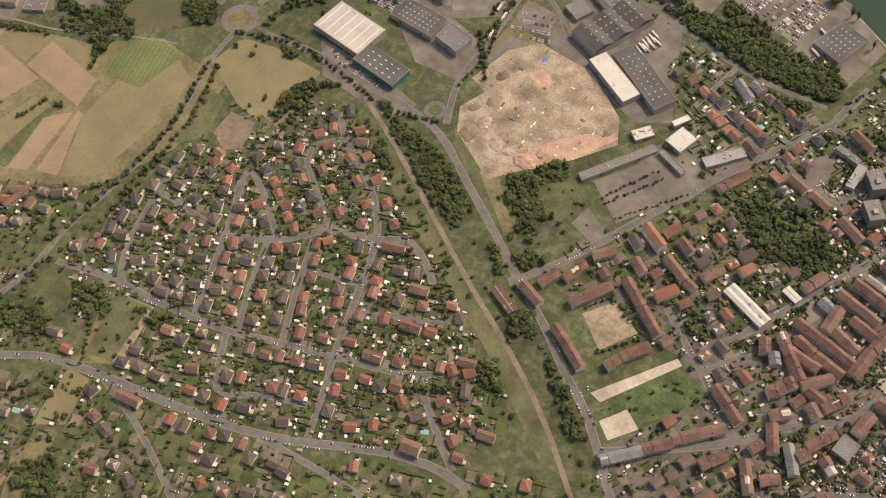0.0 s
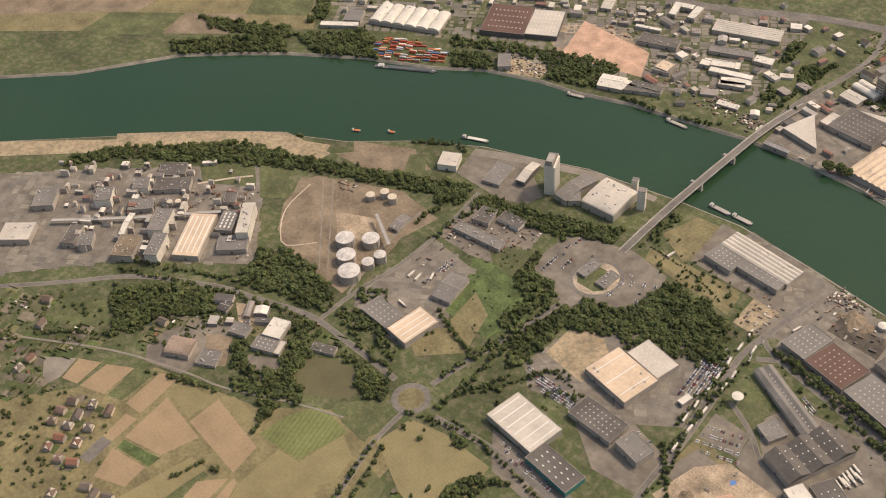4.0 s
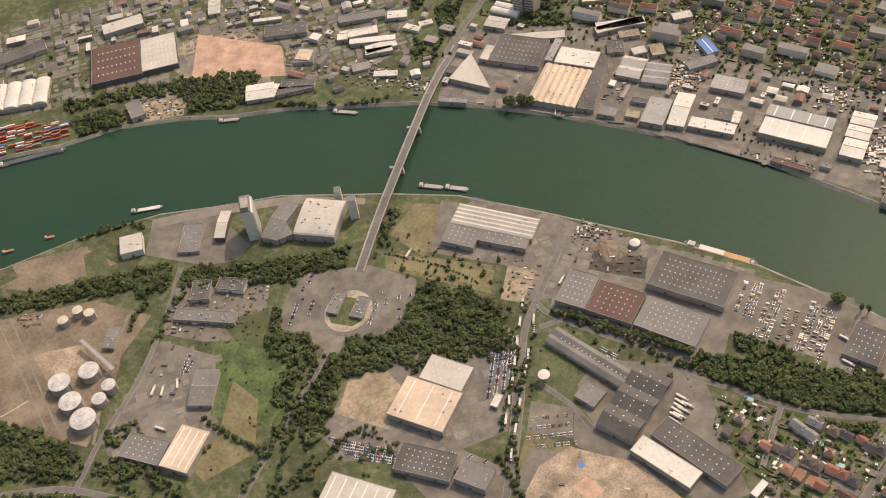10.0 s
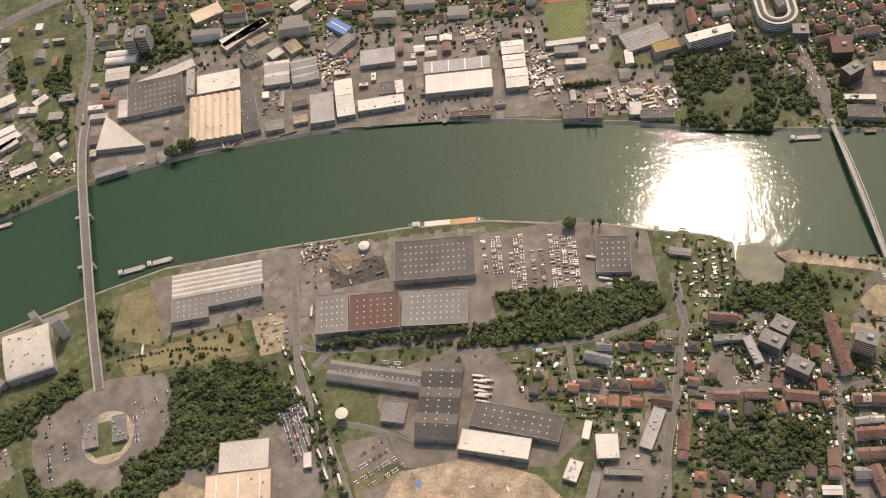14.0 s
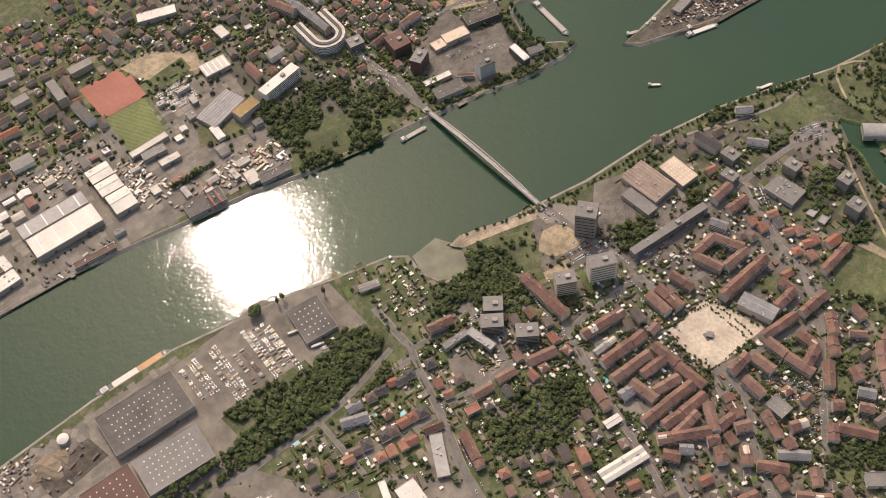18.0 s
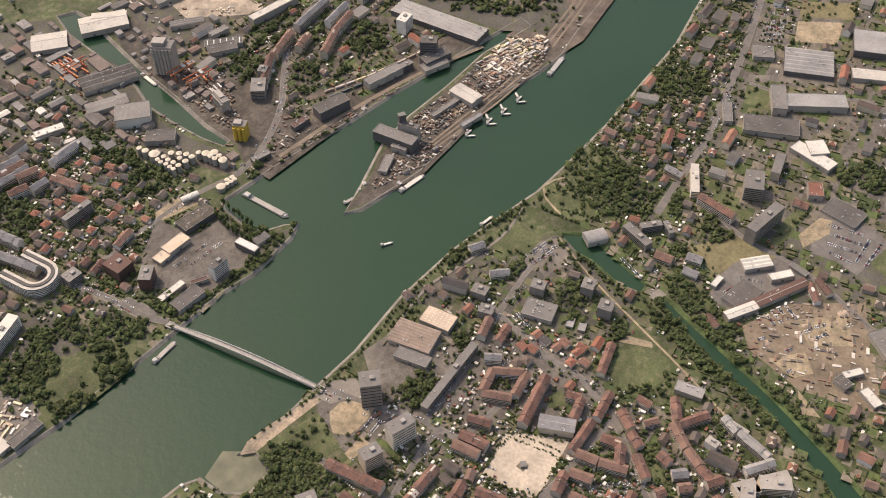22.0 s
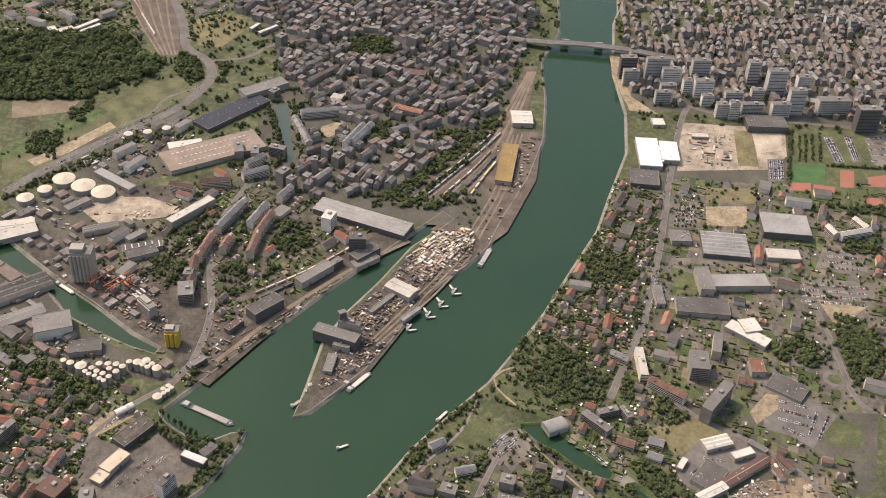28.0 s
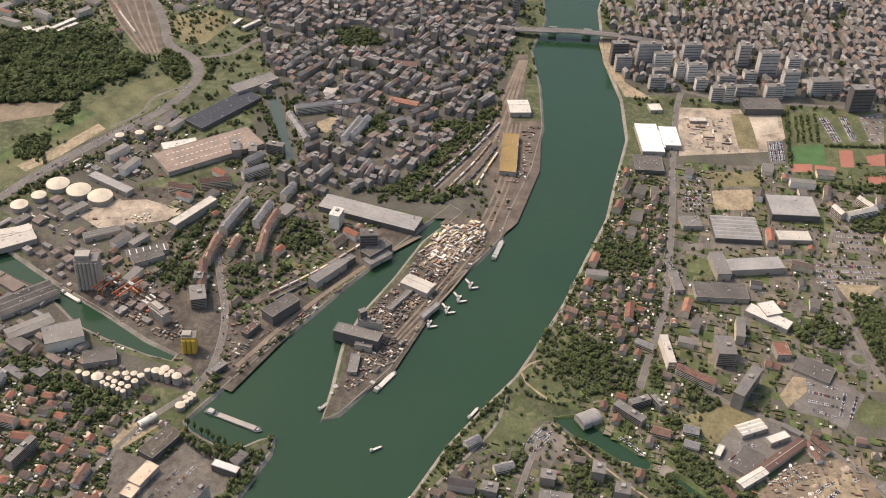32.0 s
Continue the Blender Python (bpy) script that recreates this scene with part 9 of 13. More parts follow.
hall("works_hall", -555, 1228, 25.0, 26.9, -1.6, 7, M_CREAM, label="cream works shed in the works area")
hall("works_hall", -545, 1160, 52.7, 14.6, 9.6, 7, M_DARK, label="dark riverside shed in the works area")
hall("works_hall", -583, 1141, 20.0, 28.9, 1.0, 7, M_WHITE, style="gable", label="white riverside shed in the works area")
block("apartment_block", -230, 1370, 14.2, 25.6, -15.9, 12, "tall grey slab of flats beyond the river", wall=M_CLAD)
block("apartment_block", -212, 1371, 16.0, 25.7, -16.0, 12, "tall grey slab of flats beyond the river", wall=M_CLAD)
hall("works_hall", 540, 1307, 58.1, 19.3, -34.4, 8, M_WHITE, label="white school building in the works area")
# ---- harbour quays ----
gantry(1085, 1027, -32, 34)
gantry(1093, 1060, -28, 30)
gantry(1062, 1231, -31, 30)
hall("works_hall", 1214, 676, 45.4, 20.1, -43.1, 8, M_GREY, label="grey quay shed in the works area")
hall("works_hall", 1719, 968, 95.1, 31.6, -45.4, 12, M_GREY, label="grey flat roofed block")
hall("works_hall", 1221, 1108, 57.0, 16.6, -58.8, 9, M_GREY, style="ridges", n=3, label="grey ribbed works in the works area")
hall("works_hall", 1171, 1023, 48.4, 22.6, -56.1, 8, M_DARK, label="dark flat workshop in the works area")
block("apartment_block", 1488, 955, 40, 16, 20, 6, "pale city apartment block near the harbour")
block("apartment_block", 1484, 923, 30, 14, 10, 6, "pale city apartment block near the harbour")
block("apartment_block", 1499, 886, 30, 14, 80, 6, "pale city apartment block near the harbour")
block("apartment_block", 1124, 932, 16, 14, 5, 6, "pale city apartment block near the harbour")
terrace(1000, 209, 58, 13, -121, 12, label="long red roofed apartment row")
block("apartment_block", 1046, 245, 11.2, 58.0, -82.6, 5, "long white apartment slab", roof=M_RIB)
hall("works_hall", 1070, 79, 20.5, 27.5, -82.6, 10, M_TILE, label="red roofed school block")
block("apartment_block", 1053, 164, 26.1, 38.4, -87.7, 8, "grey apartment slab in the town")
hall("works_hall", 1357, 9, 55.7, 26.7, -85.1, 7, M_RIB, label="low pale works in the works area")
hall("works_hall", 1375, 175, 33.1, 31.8, -81.9, 8, M_GREY, vents=4, label="grey workshop in the works area")
hall("works_hall", 1213, 215, 14.0, 47.0, -82.3, 7, M_GREY, label="small grey office in the works area")
terrace(1435, -81, 26, 12, -154, 12, label="pale apartment row among trees", roof=M_RIB)
terrace(1466, -134, 32, 12, -145, 12, label="pale apartment row among trees", roof=M_RIB)
terrace(1437, -120, 58, 12, -65, 12, label="pale apartment row among trees", roof=M_RIB)
car_row(1389, -67, 1393, -128)
car_row(1290, -16, 1297, -120)
car_row(1373, -66, 1377, -124)
car_row(1275, -13, 1282, -117)
car_row(1358, -66, 1361, -121)
car_row(1261, -11, 1268, -113)
car_row(1342, -66, 1345, -117)
car_row(1246, -8, 1253, -110)
car_row(1534, 168, 1538, 137)
car_row(1514, 169, 1518, 139)
car_row(1494, 171, 1498, 141)
car_row(1474, 173, 1478, 143)
car_row(1455, 175, 1459, 145)
car_row(427, 1193, 475, 1177)
car_row(424, 1182, 472, 1166)
car_row(421, 1172, 469, 1156)
car_row(418, 1162, 466, 1146)
car_row(-527, 611, -524, 638, full=0.7)
car_row(-275, 780, -272, 771, full=0.7)
# ---- bridges ----
b = deck("road_bridge", [(-350, 806, 0.6), (-348, 865, 5), (-345, 930, 8.5), (-340, 1030, 9), (-334, 1139, 8.5), (-328, 1207, 4.5), (-316, 1274, 0.6)], 9, "long grey concrete road bridge over the river")
pier(b, -345, 993, 88, 5, 22, 7.6)
pier(b, -340, 1077, 88, 5, 22, 7.6)
arched_footbridge(619, 863, 572, 637)
b = deck("road_bridge", [(2046, 519, 6), (2030, 453, 13), (2036, 357, 14), (2034, 261, 13), (2030, 159, 5)], 16, "distant broad road bridge over the river", thick=2.5)
pier(b, 2054, 392, 0, 4, 18, 12)
pier(b, 2055, 319, 0, 4, 18, 12)
# ---- silos, towers and harbour buildings ----
silo("grain_silo", -516, 858, 32, 14, 113, 56, "tall pale concrete grain silo by the quay", wall=M_WHITE, cells=5)
silo("grain_silo", 1103, 1088, 34, 22, -82, 52, "tall grey harbour silo tower", cells=6)
silo("grain_silo", 982, 911, 20, 15, -83, 27, "yellow painted harbour silo", wall=M_YELLOW, cells=3)
silo("grain_silo", 1041, 968, 34, 12, -129, 20, "row of pale round steel silos", cells=7)
hall("works_hall", 1152, 608, 46.5, 25.2, -117.3, 11, M_RIB, style="gable", label="pale harbour warehouse in the works area")
hall("works_hall", 1072, 800, 53.9, 23.3, -37.6, 16, M_DARK, wall=M_CLAD_DARK, label="dark quay warehouse in the works area")
hall("works_hall", 1165, 746, 66.4, 17.9, -35.7, 12, M_GREY, label="grey quay store in the works area")
hall("works_hall", 1230, 679, 48.8, 21.0, -38.9, 13, M_DARK, wall=M_CLAD_DARK, label="dark quay mill building")
hall("works_hall", 1053, 1168, 88.0, 40.5, -47.1, 8, M_DARK, style="ridges", n=3, label="dark dockside shed in the works area")
hall("works_hall", 994, 1140, 64.6, 24.4, -48.6, 8, M_GREY, style="gable", label="grey dockside shed in the works area")
hall("works_hall", 977, 1086, 52.7, 39.0, -63.1, 18, M_GREY, wall=M_WHITE, label="white dockside warehouse in the works area")
hall("works_hall", 945, 1026, 44.6, 25.6, -70.9, 9, M_DARK, label="dark dockside store in the works area")
hall("works_hall", 1185, 1243, 78.3, 44.1, -54.1, 10, M_RIB, style="gable", label="cream dock shed in the works area")
hall("works_hall", 1114, 1305, 57.5, 44.3, -60.0, 9, M_RIB, style="gable", label="pale dock shed in the works area")
hall("works_hall", 1194, 1238, 57.9, 39.2, -67.4, 10, M_RIB, style="gable", label="pale dock shed in the works area")
tank(1342, 1218, 19, 9, label="low cream storage tank in the oil depot", cone=4.8)
tank(1329, 1179, 20, 9, label="low cream storage tank in the oil depot", cone=5.0)
tank(1317, 1140, 20, 9, label="low cream storage tank in the oil depot", cone=5.0)
tank(1276, 1258, 14, 9, label="low cream storage tank in the oil depot", cone=3.5)
tank(1306, 1237, 12, 9, label="low cream storage tank in the oil depot", cone=3.0)
tank(1498, 1161, 8, 12, label="low cream storage tank in the oil depot", cone=2.0)
tank(1512, 1130, 8, 12, label="low cream storage tank in the oil depot", cone=2.0)
tank(1531, 1101, 8, 12, label="low cream storage tank in the oil depot", cone=2.0)
tank(905, 1031, 5, 13, label="small cream topped storage tank by the dock", cone=1.5)
tank(902, 1015, 8, 13, label="small cream topped storage tank by the dock", cone=2.4)
tank(910, 992, 4.5, 13, label="small cream topped storage tank by the dock", cone=1.3)
tank(912, 980, 4.5, 13, label="small cream topped storage tank by the dock", cone=1.3)
tank(913, 969, 4.5, 13, label="small cream topped storage tank by the dock", cone=1.3)
tank(910, 959, 4.5, 13, label="small cream topped storage tank by the dock", cone=1.3)
tank(900, 999, 4, 13, label="small cream topped storage tank by the dock", cone=1.2)
tank(892, 1005, 3.5, 13, label="small cream topped storage tank by the dock", cone=1.1)
tank(888, 998, 3.5, 13, label="small cream topped storage tank by the dock", cone=1.1)
tank(895, 990, 4, 13, label="small cream topped storage tank by the dock", cone=1.2)
tank(892, 980, 4, 13, label="small cream topped storage tank by the dock", cone=1.2)
tank(903, 975, 4, 13, label="small cream topped storage tank by the dock", cone=1.2)
tank(899, 964, 4.5, 13, label="small cream topped storage tank by the dock", cone=1.3)
tank(888, 970, 4, 13, label="small cream topped storage tank by the dock", cone=1.2)
tank(886, 989, 3.5, 13, label="small cream topped storage tank by the dock", cone=1.1)
tank(882, 981, 3.5, 13, label="small cream topped storage tank by the dock", cone=1.1)
tank(879, 974, 3.5, 13, label="small cream topped storage tank by the dock", cone=1.1)
tank(922, 942, 6, 13, label="small cream topped storage tank by the dock", cone=1.8)
tank(927, 931, 6, 13, label="small cream topped storage tank by the dock", cone=1.8)
tank(918, 933, 4, 13, label="small cream topped storage tank by the dock", cone=1.2)
tank(922, 921, 4, 13, label="small cream topped storage tank by the dock", cone=1.2)
tank(915, 925, 4, 13, label="small cream topped storage tank by the dock", cone=1.2)
tank(915, 912, 6.5, 13, label="small cream topped storage tank by the dock", cone=1.9)
tank(908, 1042, 4, 13, label="small cream topped storage tank by the dock", cone=1.2)
tank(921, 953, 4, 13, label="small cream topped storage tank by the dock", cone=1.2)
tank(868, 896, 6.5, 7, label="small cream topped tank by the harbour mouth", cone=1.9)
tank(883, 893, 3.5, 7, label="small cream topped tank by the harbour mouth", cone=1.1)
tank(890, 888, 3.5, 7, label="small cream topped tank by the harbour mouth", cone=1.1)
tank(887, 883, 3.5, 7, label="small cream topped tank by the harbour mouth", cone=1.1)
tank(875, 890, 3.5, 7, label="small cream topped tank by the harbour mouth", cone=1.1)
tank(881, 886, 3.5, 7, label="small cream topped tank by the harbour mouth", cone=1.1)
hall("small_hall", 838, 931, 26.0, 10.4, -40.8, 6, M_WHITE, style="arch", label="small white vaulted hall")
hall("works_hall", 1707, 462, 39.7, 46.6, -81.0, 10, M_WHITE, style="gable", label="white gabled quay hall")
hall("works_hall", 1545, 477, 29.5, 128.9, -91.9, 8, M_OCHRE, label="ochre roofed freight shed")
hall("works_hall", 1365, 103, 75.9, 64.1, -87.7, 9, M_PALEGREY, style="ridges", n=6, wall=M_CLAD_DARK, label="grey glazed sawtooth factory")
hall("works_hall", 1196, 149, 81.3, 37.3, -87.0, 8, M_DARK, label="dark flat roofed factory")
hall("works_hall", 1265, 97, 110.3, 31.1, -78.5, 11, M_PALEGREY, label="long pale factory in the works area")
hall("works_hall", 1258, 143, 22.3, 57.4, -82.2, 14, M_GREY, label="grey factory head in the works area")
hall("works_hall", 1143, 85, 67.9, 23.5, -123.3, 8, M_WHITE, label="long white shed in the works area")
hall("works_hall", 1160, 81, 28.3, 30.6, -69.3, 10, M_WHITE, label="white factory wing in the works area")
hall("works_hall", 1438, -3, 80.1, 59.6, -87.6, 12, M_PALEGREY, wall=M_CLAD_DARK, label="pale modern works in the works area")
hall("works_hall", 911, 147, 39.8, 20.1, -63.7, 8, M_WHITE, style="ridges", n=3, label="white roofed hall in the works area")
hall("works_hall", 897, 114, 32.0, 12.7, -61.1, 7, M_WHITE, label="white flat hall with dark lights", strips=3)
hall("works_hall", 851, 129, 128.2, 14.0, -47.9, 8, M_BROWN, style="gable", label="long red roofed shed")
hall("works_hall", 822, 159, 45.5, 13.2, -51.4, 8.6, M_WHITE, style="gable", label="white end of a long shed")
hall("works_hall", 1481, 1000, 180.7, 68.0, -51.3, 8, M_OLDROOF, sky=(16, 3, 5, 1.8), label="large flat brown roofed depot with rooflights")
hall("works_hall", 1492, 1054, 61.3, 23.8, -63.6, 7, M_WHITE, label="white shed in the works area")
hall("works_hall", 1291, 981, 93.7, 16.5, -31.2, 12, M_RIB, label="long pale apartment slab")
block("apartment_block", 1084, 924, 22.5, 33.1, -72.4, 6, "grey flat roofed office cube")
block("tower_block", 1958, 639, 16, 12, -12, 10, "tall pale tower block of the city")
block("tower_block", 2123, 472, 14, 11, 80, 14, "tall pale tower block of the city")
block("tower_block", 1456, 809, 14, 11, 5, 10, "tall pale tower block of the city")
# ---- town centre on the south bank ----
hall("works_hall", 711, 529, 42.7, 27.2, -103.3, 8, M_CREAM, sky=(6, 5, 1.5, 1.5), label="cream roofed factory hall with rooflights")
hall("works_hall", 677, 551, 57.7, 38.8, -99.3, 8, M_OLDROOF, style="ridges", n=8, wall=M_CLAD, label="brown sawtooth roofed old factory")
hall("works_hall", 645, 544, 45.4, 17.3, -99.8, 6, M_GREY, label="low grey factory wing by the river")
block("apartment_block", 575, 575, 25.0, 22.9, -66.2, 14, "tall pale tower block beside the footbridge")
block("apartment_block", 530, 524, 31.9, 17.4, -40.2, 11, "white apartment tower in the town")
block("apartment_block", 489, 547, 24.1, 17.1, -43.2, 9, "white apartment tower in the town")
block("apartment_block", 416, 598, 22.9, 19.5, -52.4, 6, "pale apartment cube in the town")
block("apartment_block", 397, 585, 26.1, 17.9, -50.3, 6, "pale apartment cube in the town")
block("apartment_block", 410, 545, 25.9, 17.8, -50.4, 6, "pale apartment cube in the town")
hall("small_hall", 357, 740, 25.8, 10.4, -30.9, 5, M_GREY, style="gable", label="grey camp site building")
hall("works_hall", 340, 370, 56.6, 17.1, -21.2, 6, M_WHITE, style="ridges", n=2, label="long white glasshouse in the works area")
hall("small_hall", 376, 407, 19.5, 9.7, -20.8, 5, M_WHITE, style="gable", label="small white glasshouse in the works area")
hall("works_hall", 111, 240, 36.9, 12.0, -25.9, 6, M_BROWN, style="gable", label="red-brown station shed in the works area")
hall("works_hall", 131, 466, 100.0, 10.8, 55.5, 5, M_GREY, label="long low grey school building")
hall("works_hall", 185, 498, 40.4, 7.8, -22.5, 5, M_GREY, label="low grey school wing")
hall("small_hall", 167, 557, 23.5, 8.7, 58.3, 6, M_WHITE, label="small white hall in the works area")
hall("town_hall", 590, 351, 42.8, 18.8, -86.9, 12, M_SLATE, wall=M_WALL, style="gable", label="grey roofed town hall on the square")
terrace(464, 559, 73, 13, -102, 10, label="row of old town houses with tiled roofs")
terrace(637, 144, 39, 13, -129, 12, label="white apartment row beside the canal promenade", roof=M_PALEGREY)
terrace(613, 114, 32, 13, -127, 12, label="white apartment row beside the canal promenade", roof=M_PALEGREY)
terrace(592, 121, 38, 12, -61, 12, label="white apartment row beside the canal promenade", roof=M_PALEGREY)
terrace(548, 74, 33, 14, -138, 12, label="white apartment row beside the canal promenade", roof=M_PALEGREY)
block("apartment_block", 554, 128, 16.2, 28.3, -86.2, 5, "white flat roofed apartment building", roof=M_CLAD)
block("apartment_block", 573, 99, 35.2, 17.5, -79.3, 5, "white flat roofed apartment building", roof=M_CLAD)
block("monument", 532, 378, 7, 7, 20, 1, "dark stone monument on the town square", wall=M_SLATE, bands=False, lift=False)
# ---- far bank towers and works ----
block("tower_block", 1931, 261, 33.8, 16, -79, 16, "tall pale tower block of the city", wall=M_CLAD_DARK)
block("tower_block", 1902, 254, 32.4, 14, -79, 11, "pale flat roofed office block of the city", wall=M_TOWER)
block("tower_block", 1937, 201, 48.1, 14, -79, 16, "tall pale tower block of the city", wall=M_TOWER)
block("tower_block", 1923, 173, 37.0, 14, -79, 12, "tall pale tower block of the city", wall=M_TOWER)
block("tower_block", 1961, 111, 37.5, 16, -79, 14, "tall pale tower block of the city", wall=M_TOWER)
block("tower_block", 1886, 178, 32.2, 14, -79, 6, "pale flat roofed office block of the city", wall=M_TOWER)
block("tower_block", 1887, 142, 17.2, 16, -79, 11, "pale flat roofed office block of the city", wall=M_TOWER)
block("tower_block", 1878, 110, 38.6, 14, -79, 13, "tall pale tower block of the city", wall=M_TOWER)
block("tower_block", 1837, 191, 31.6, 14, -79, 9, "pale flat roofed office block of the city", wall=M_TOWER)
block("tower_block", 1965, 4, 24.3, 18, -79, 16, "tall pale tower block of the city", wall=M_TOWER)
block("tower_block", 1925, -38, 39.3, 18, -79, 18, "tall pale tower block of the city", wall=M_TOWER)
block("tower_block", 1952, -97, 26.5, 16, -79, 11, "pale flat roofed office block of the city", wall=M_TOWER)
block("tower_block", 1849, -68, 31.9, 16, -79, 18, "tall pale tower block of the city", wall=M_TOWER)
block("tower_block", 1885, 2, 25.8, 14, -79, 9, "pale flat roofed office block of the city", wall=M_TOWER)
block("tower_block", 1870, 49, 36.4, 12, -79, 8, "pale flat roofed office block of the city", wall=M_TOWER)
block("tower_block", 1806, 78, 23.0, 14, -79, 10, "pale flat roofed office block of the city", wall=M_TOWER)
block("tower_block", 1806, 55, 19.8, 14, -79, 12, "tall pale tower block of the city", wall=M_TOWER)
block("tower_block", 1835, 15, 45.4, 12, -79, 7, "pale flat roofed office block of the city", wall=M_TOWER)
block("tower_block", 1831, -38, 36.9, 14, -79, 10, "pale flat roofed office block of the city", wall=M_TOWER)
block("tower_block", 1846, 103, 23.3, 12, -79, 8, "pale flat roofed office block of the city", wall=M_TOWER)
block("tower_block", 1865, -144, 64.1, 20, -79, 11, "pale flat roofed office block of the city", wall=M_TOWER)
block("tower_block", 2289, -199, 16.1, 14, -78, 7, "pale flat roofed office block of the city", wall=M_TOWER)
block("tower_block", 2280, -225, 17.3, 14, -78, 8, "pale flat roofed office block of the city", wall=M_TOWER)
block("tower_block", 2270, -250, 17.2, 14, -78, 8, "pale flat roofed office block of the city", wall=M_TOWER)
block("tower_block", 1809, -199, 44.0, 20, -79, 17, "tall pale tower block of the city", wall=M_CLAD_DARK)
hall("works_hall", 1630, 222, 41.4, 98.0, -85.0, 9, M_BRIGHT, label="white roofed river works hall")
hall("works_hall", 1641, 184, 33.8, 66.6, -86.3, 9, M_BRIGHT, label="white roofed river works hall")
hall("works_hall", 1629, 203, 14.7, 58.1, -87.3, 8.4, M_BRIGHT, label="white link between river works halls")
hall("works_hall", 1544, 231, 51.6, 49.0, -88.0, 8, M_DARK, wall=M_CLAD_DARK, vents=6, label="dark flat roofed works by the river")
hall("works_hall", 1750, 201, 24.5, 25.6, -79.2, 6, M_WHITE, label="small white works hall on the building site")
hall("works_hall", 1782, -6, 77.0, 43.5, -82.4, 13, M_DARK, wall=M_CLAD_DARK, label="dark exhibition hall beside the building site")
patch("building_site", M_SITE, [(1767, 155), (1783, -45), (1681, -37), (1627, 2), (1589, 170)], "pale cleared building site beside the river works", value=6)
LAYER["low"] = 0.32
patch("bare_ground", M_DRY, [(1756, 55), (1629, 57), (1632, 19), (1762, 20)], "dry trampled ground on the building site", value=6)
patch("bare_ground", M_PALE, [(1754, 21), (1764, -36), (1700, -30), (1679, 18)], "pale crushed concrete on the building site", value=6)
goods([(1730, 146), (1742, 59), (1622, 71), (1607, 154)], 9, 0.8, 3, full=0.5, sx=(3, 20), sy=(1.5, 4))
hall("works_hall", 1717, 123, 32.6, 14.7, -83.0, 5, M_RIB, label="long pale site shed")
LAYER["low"] = 0.25
# ---- harbour quays and depot ----
patch("meadow", M_MEADOW, [(1689, 1215), (1737, 1158), (1730, 1099), (1684, 1097), (1568, 1159), (1474, 1231), (1411, 1248), (1325, 1322), (1400, 1355), (1486, 1308), (1575, 1269)], "olive meadow slope beside the motorway", value=6)
wood([(1870, 1494), (1901, 1342), (1832, 1258), (1788, 1191), (1738, 1198), (1703, 1237), (1756, 1325), (1828, 1470)], 9, size=1.6)
tree_line([(1417, 1265), (1428, 1306), (1476, 1253)], 8, size=0.9, wide=6)
scatter([(1530, 1284), (1565, 1265), (1497, 1245), (1464, 1269)], 40)
hall("works_hall", 1623, 1005, 151.8, 45.4, -33.6, 7, M_NAVY, wall=M_CLAD_DARK, label="long dark roofed rail depot by the motorway")
tree_line([(1679, 952), (1571, 905), (1475, 875)], 7, size=1.1, wide=4)
tree_line([(1688, 902), (1578, 866), (1483, 833)], 7, size=1.1, wide=4)
patch("water", M_POND_GREEN, [(1682, 933), (1686, 915), (1480, 850), (1476, 869)], "narrow green canal between rows of trees", value=1, category="water")
block("mill_tower", 1298, 751, 24.3, 17.2, -13.4, 9, "white topped mill tower beside the wharf", roof=M_WHITE)
goods([(1256, 607), (1320, 578), (1342, 519), (1312, 507), (1237, 546), (1208, 587)], 6, 1.5, 4, turn=-27, full=0.75, sx=(4, 13), sy=(2.4, 5), bag=pale_goods)
block("grain_warehouse", 1042, 667, 32.5, 9.4, -98.7, 9, "grey concrete grain warehouse block on the harbour tip", wall=M_CLAD, roof=M_DARK, bands=False)
block("elevator_tower", 1048, 679, 10.7, 7.8, -54.2, 13, "slim grey elevator tower of the harbour warehouse", wall=M_CLAD_DARK, bands=False, lift=False)
hall("works_hall", 1026, 683, 20.3, 67.4, -13.7, 17, M_GREY, wall=M_CLAD_DARK, label="grey flat roof reaching out over the quay")
hall("works_hall", 1014, 672, 25.1, 17.5, -98.8, 9, M_GREY, vents=4, label="pale fronted warehouse on the harbour tip")
hall("works_hall", 975, 682, 13.4, 37.2, -91.1, 5, M_GREY, label="long low shed on the harbour tip")
hall("works_hall", 1123, 630, 66.3, 8.7, -29.6, 5, M_GREY, label="long low wharf shed on the quay")
hall("works_hall", 1099, 586, 41.0, 8.3, -32.9, 6, M_SLATE, label="grey roofed wharf shed by the moorings")
patch("bare_ground", M_EARTH, [(1086, 648), (1107, 633), (1099, 626), (1077, 639)], "brown heap of gravel on the quay", value=6)
patch("bare_ground", M_SAND, [(1106, 622), (1146, 608), (1138, 596), (1103, 612)], "pale gravel heap on the quay", value=6)
barge(1071, 580, 15, 4, -70, "small white motor boat at the moorings", cargo=M_WHITE, name="motor_boat")
barge(1078, 585, 15, 4, -20, "small white motor boat at the moorings", cargo=M_WHITE, name="motor_boat")
barge(1085, 590, 15, 4, 30, "small white motor boat at the moorings", cargo=M_WHITE, name="motor_boat")
barge(1105, 556, 15, 4, -70, "small white motor boat at the moorings", cargo=M_WHITE, name="motor_boat")
barge(1112, 561, 15, 4, -20, "small white motor boat at the moorings", cargo=M_WHITE, name="motor_boat")
barge(1119, 566, 15, 4, 30, "small white motor boat at the moorings", cargo=M_WHITE, name="motor_boat")
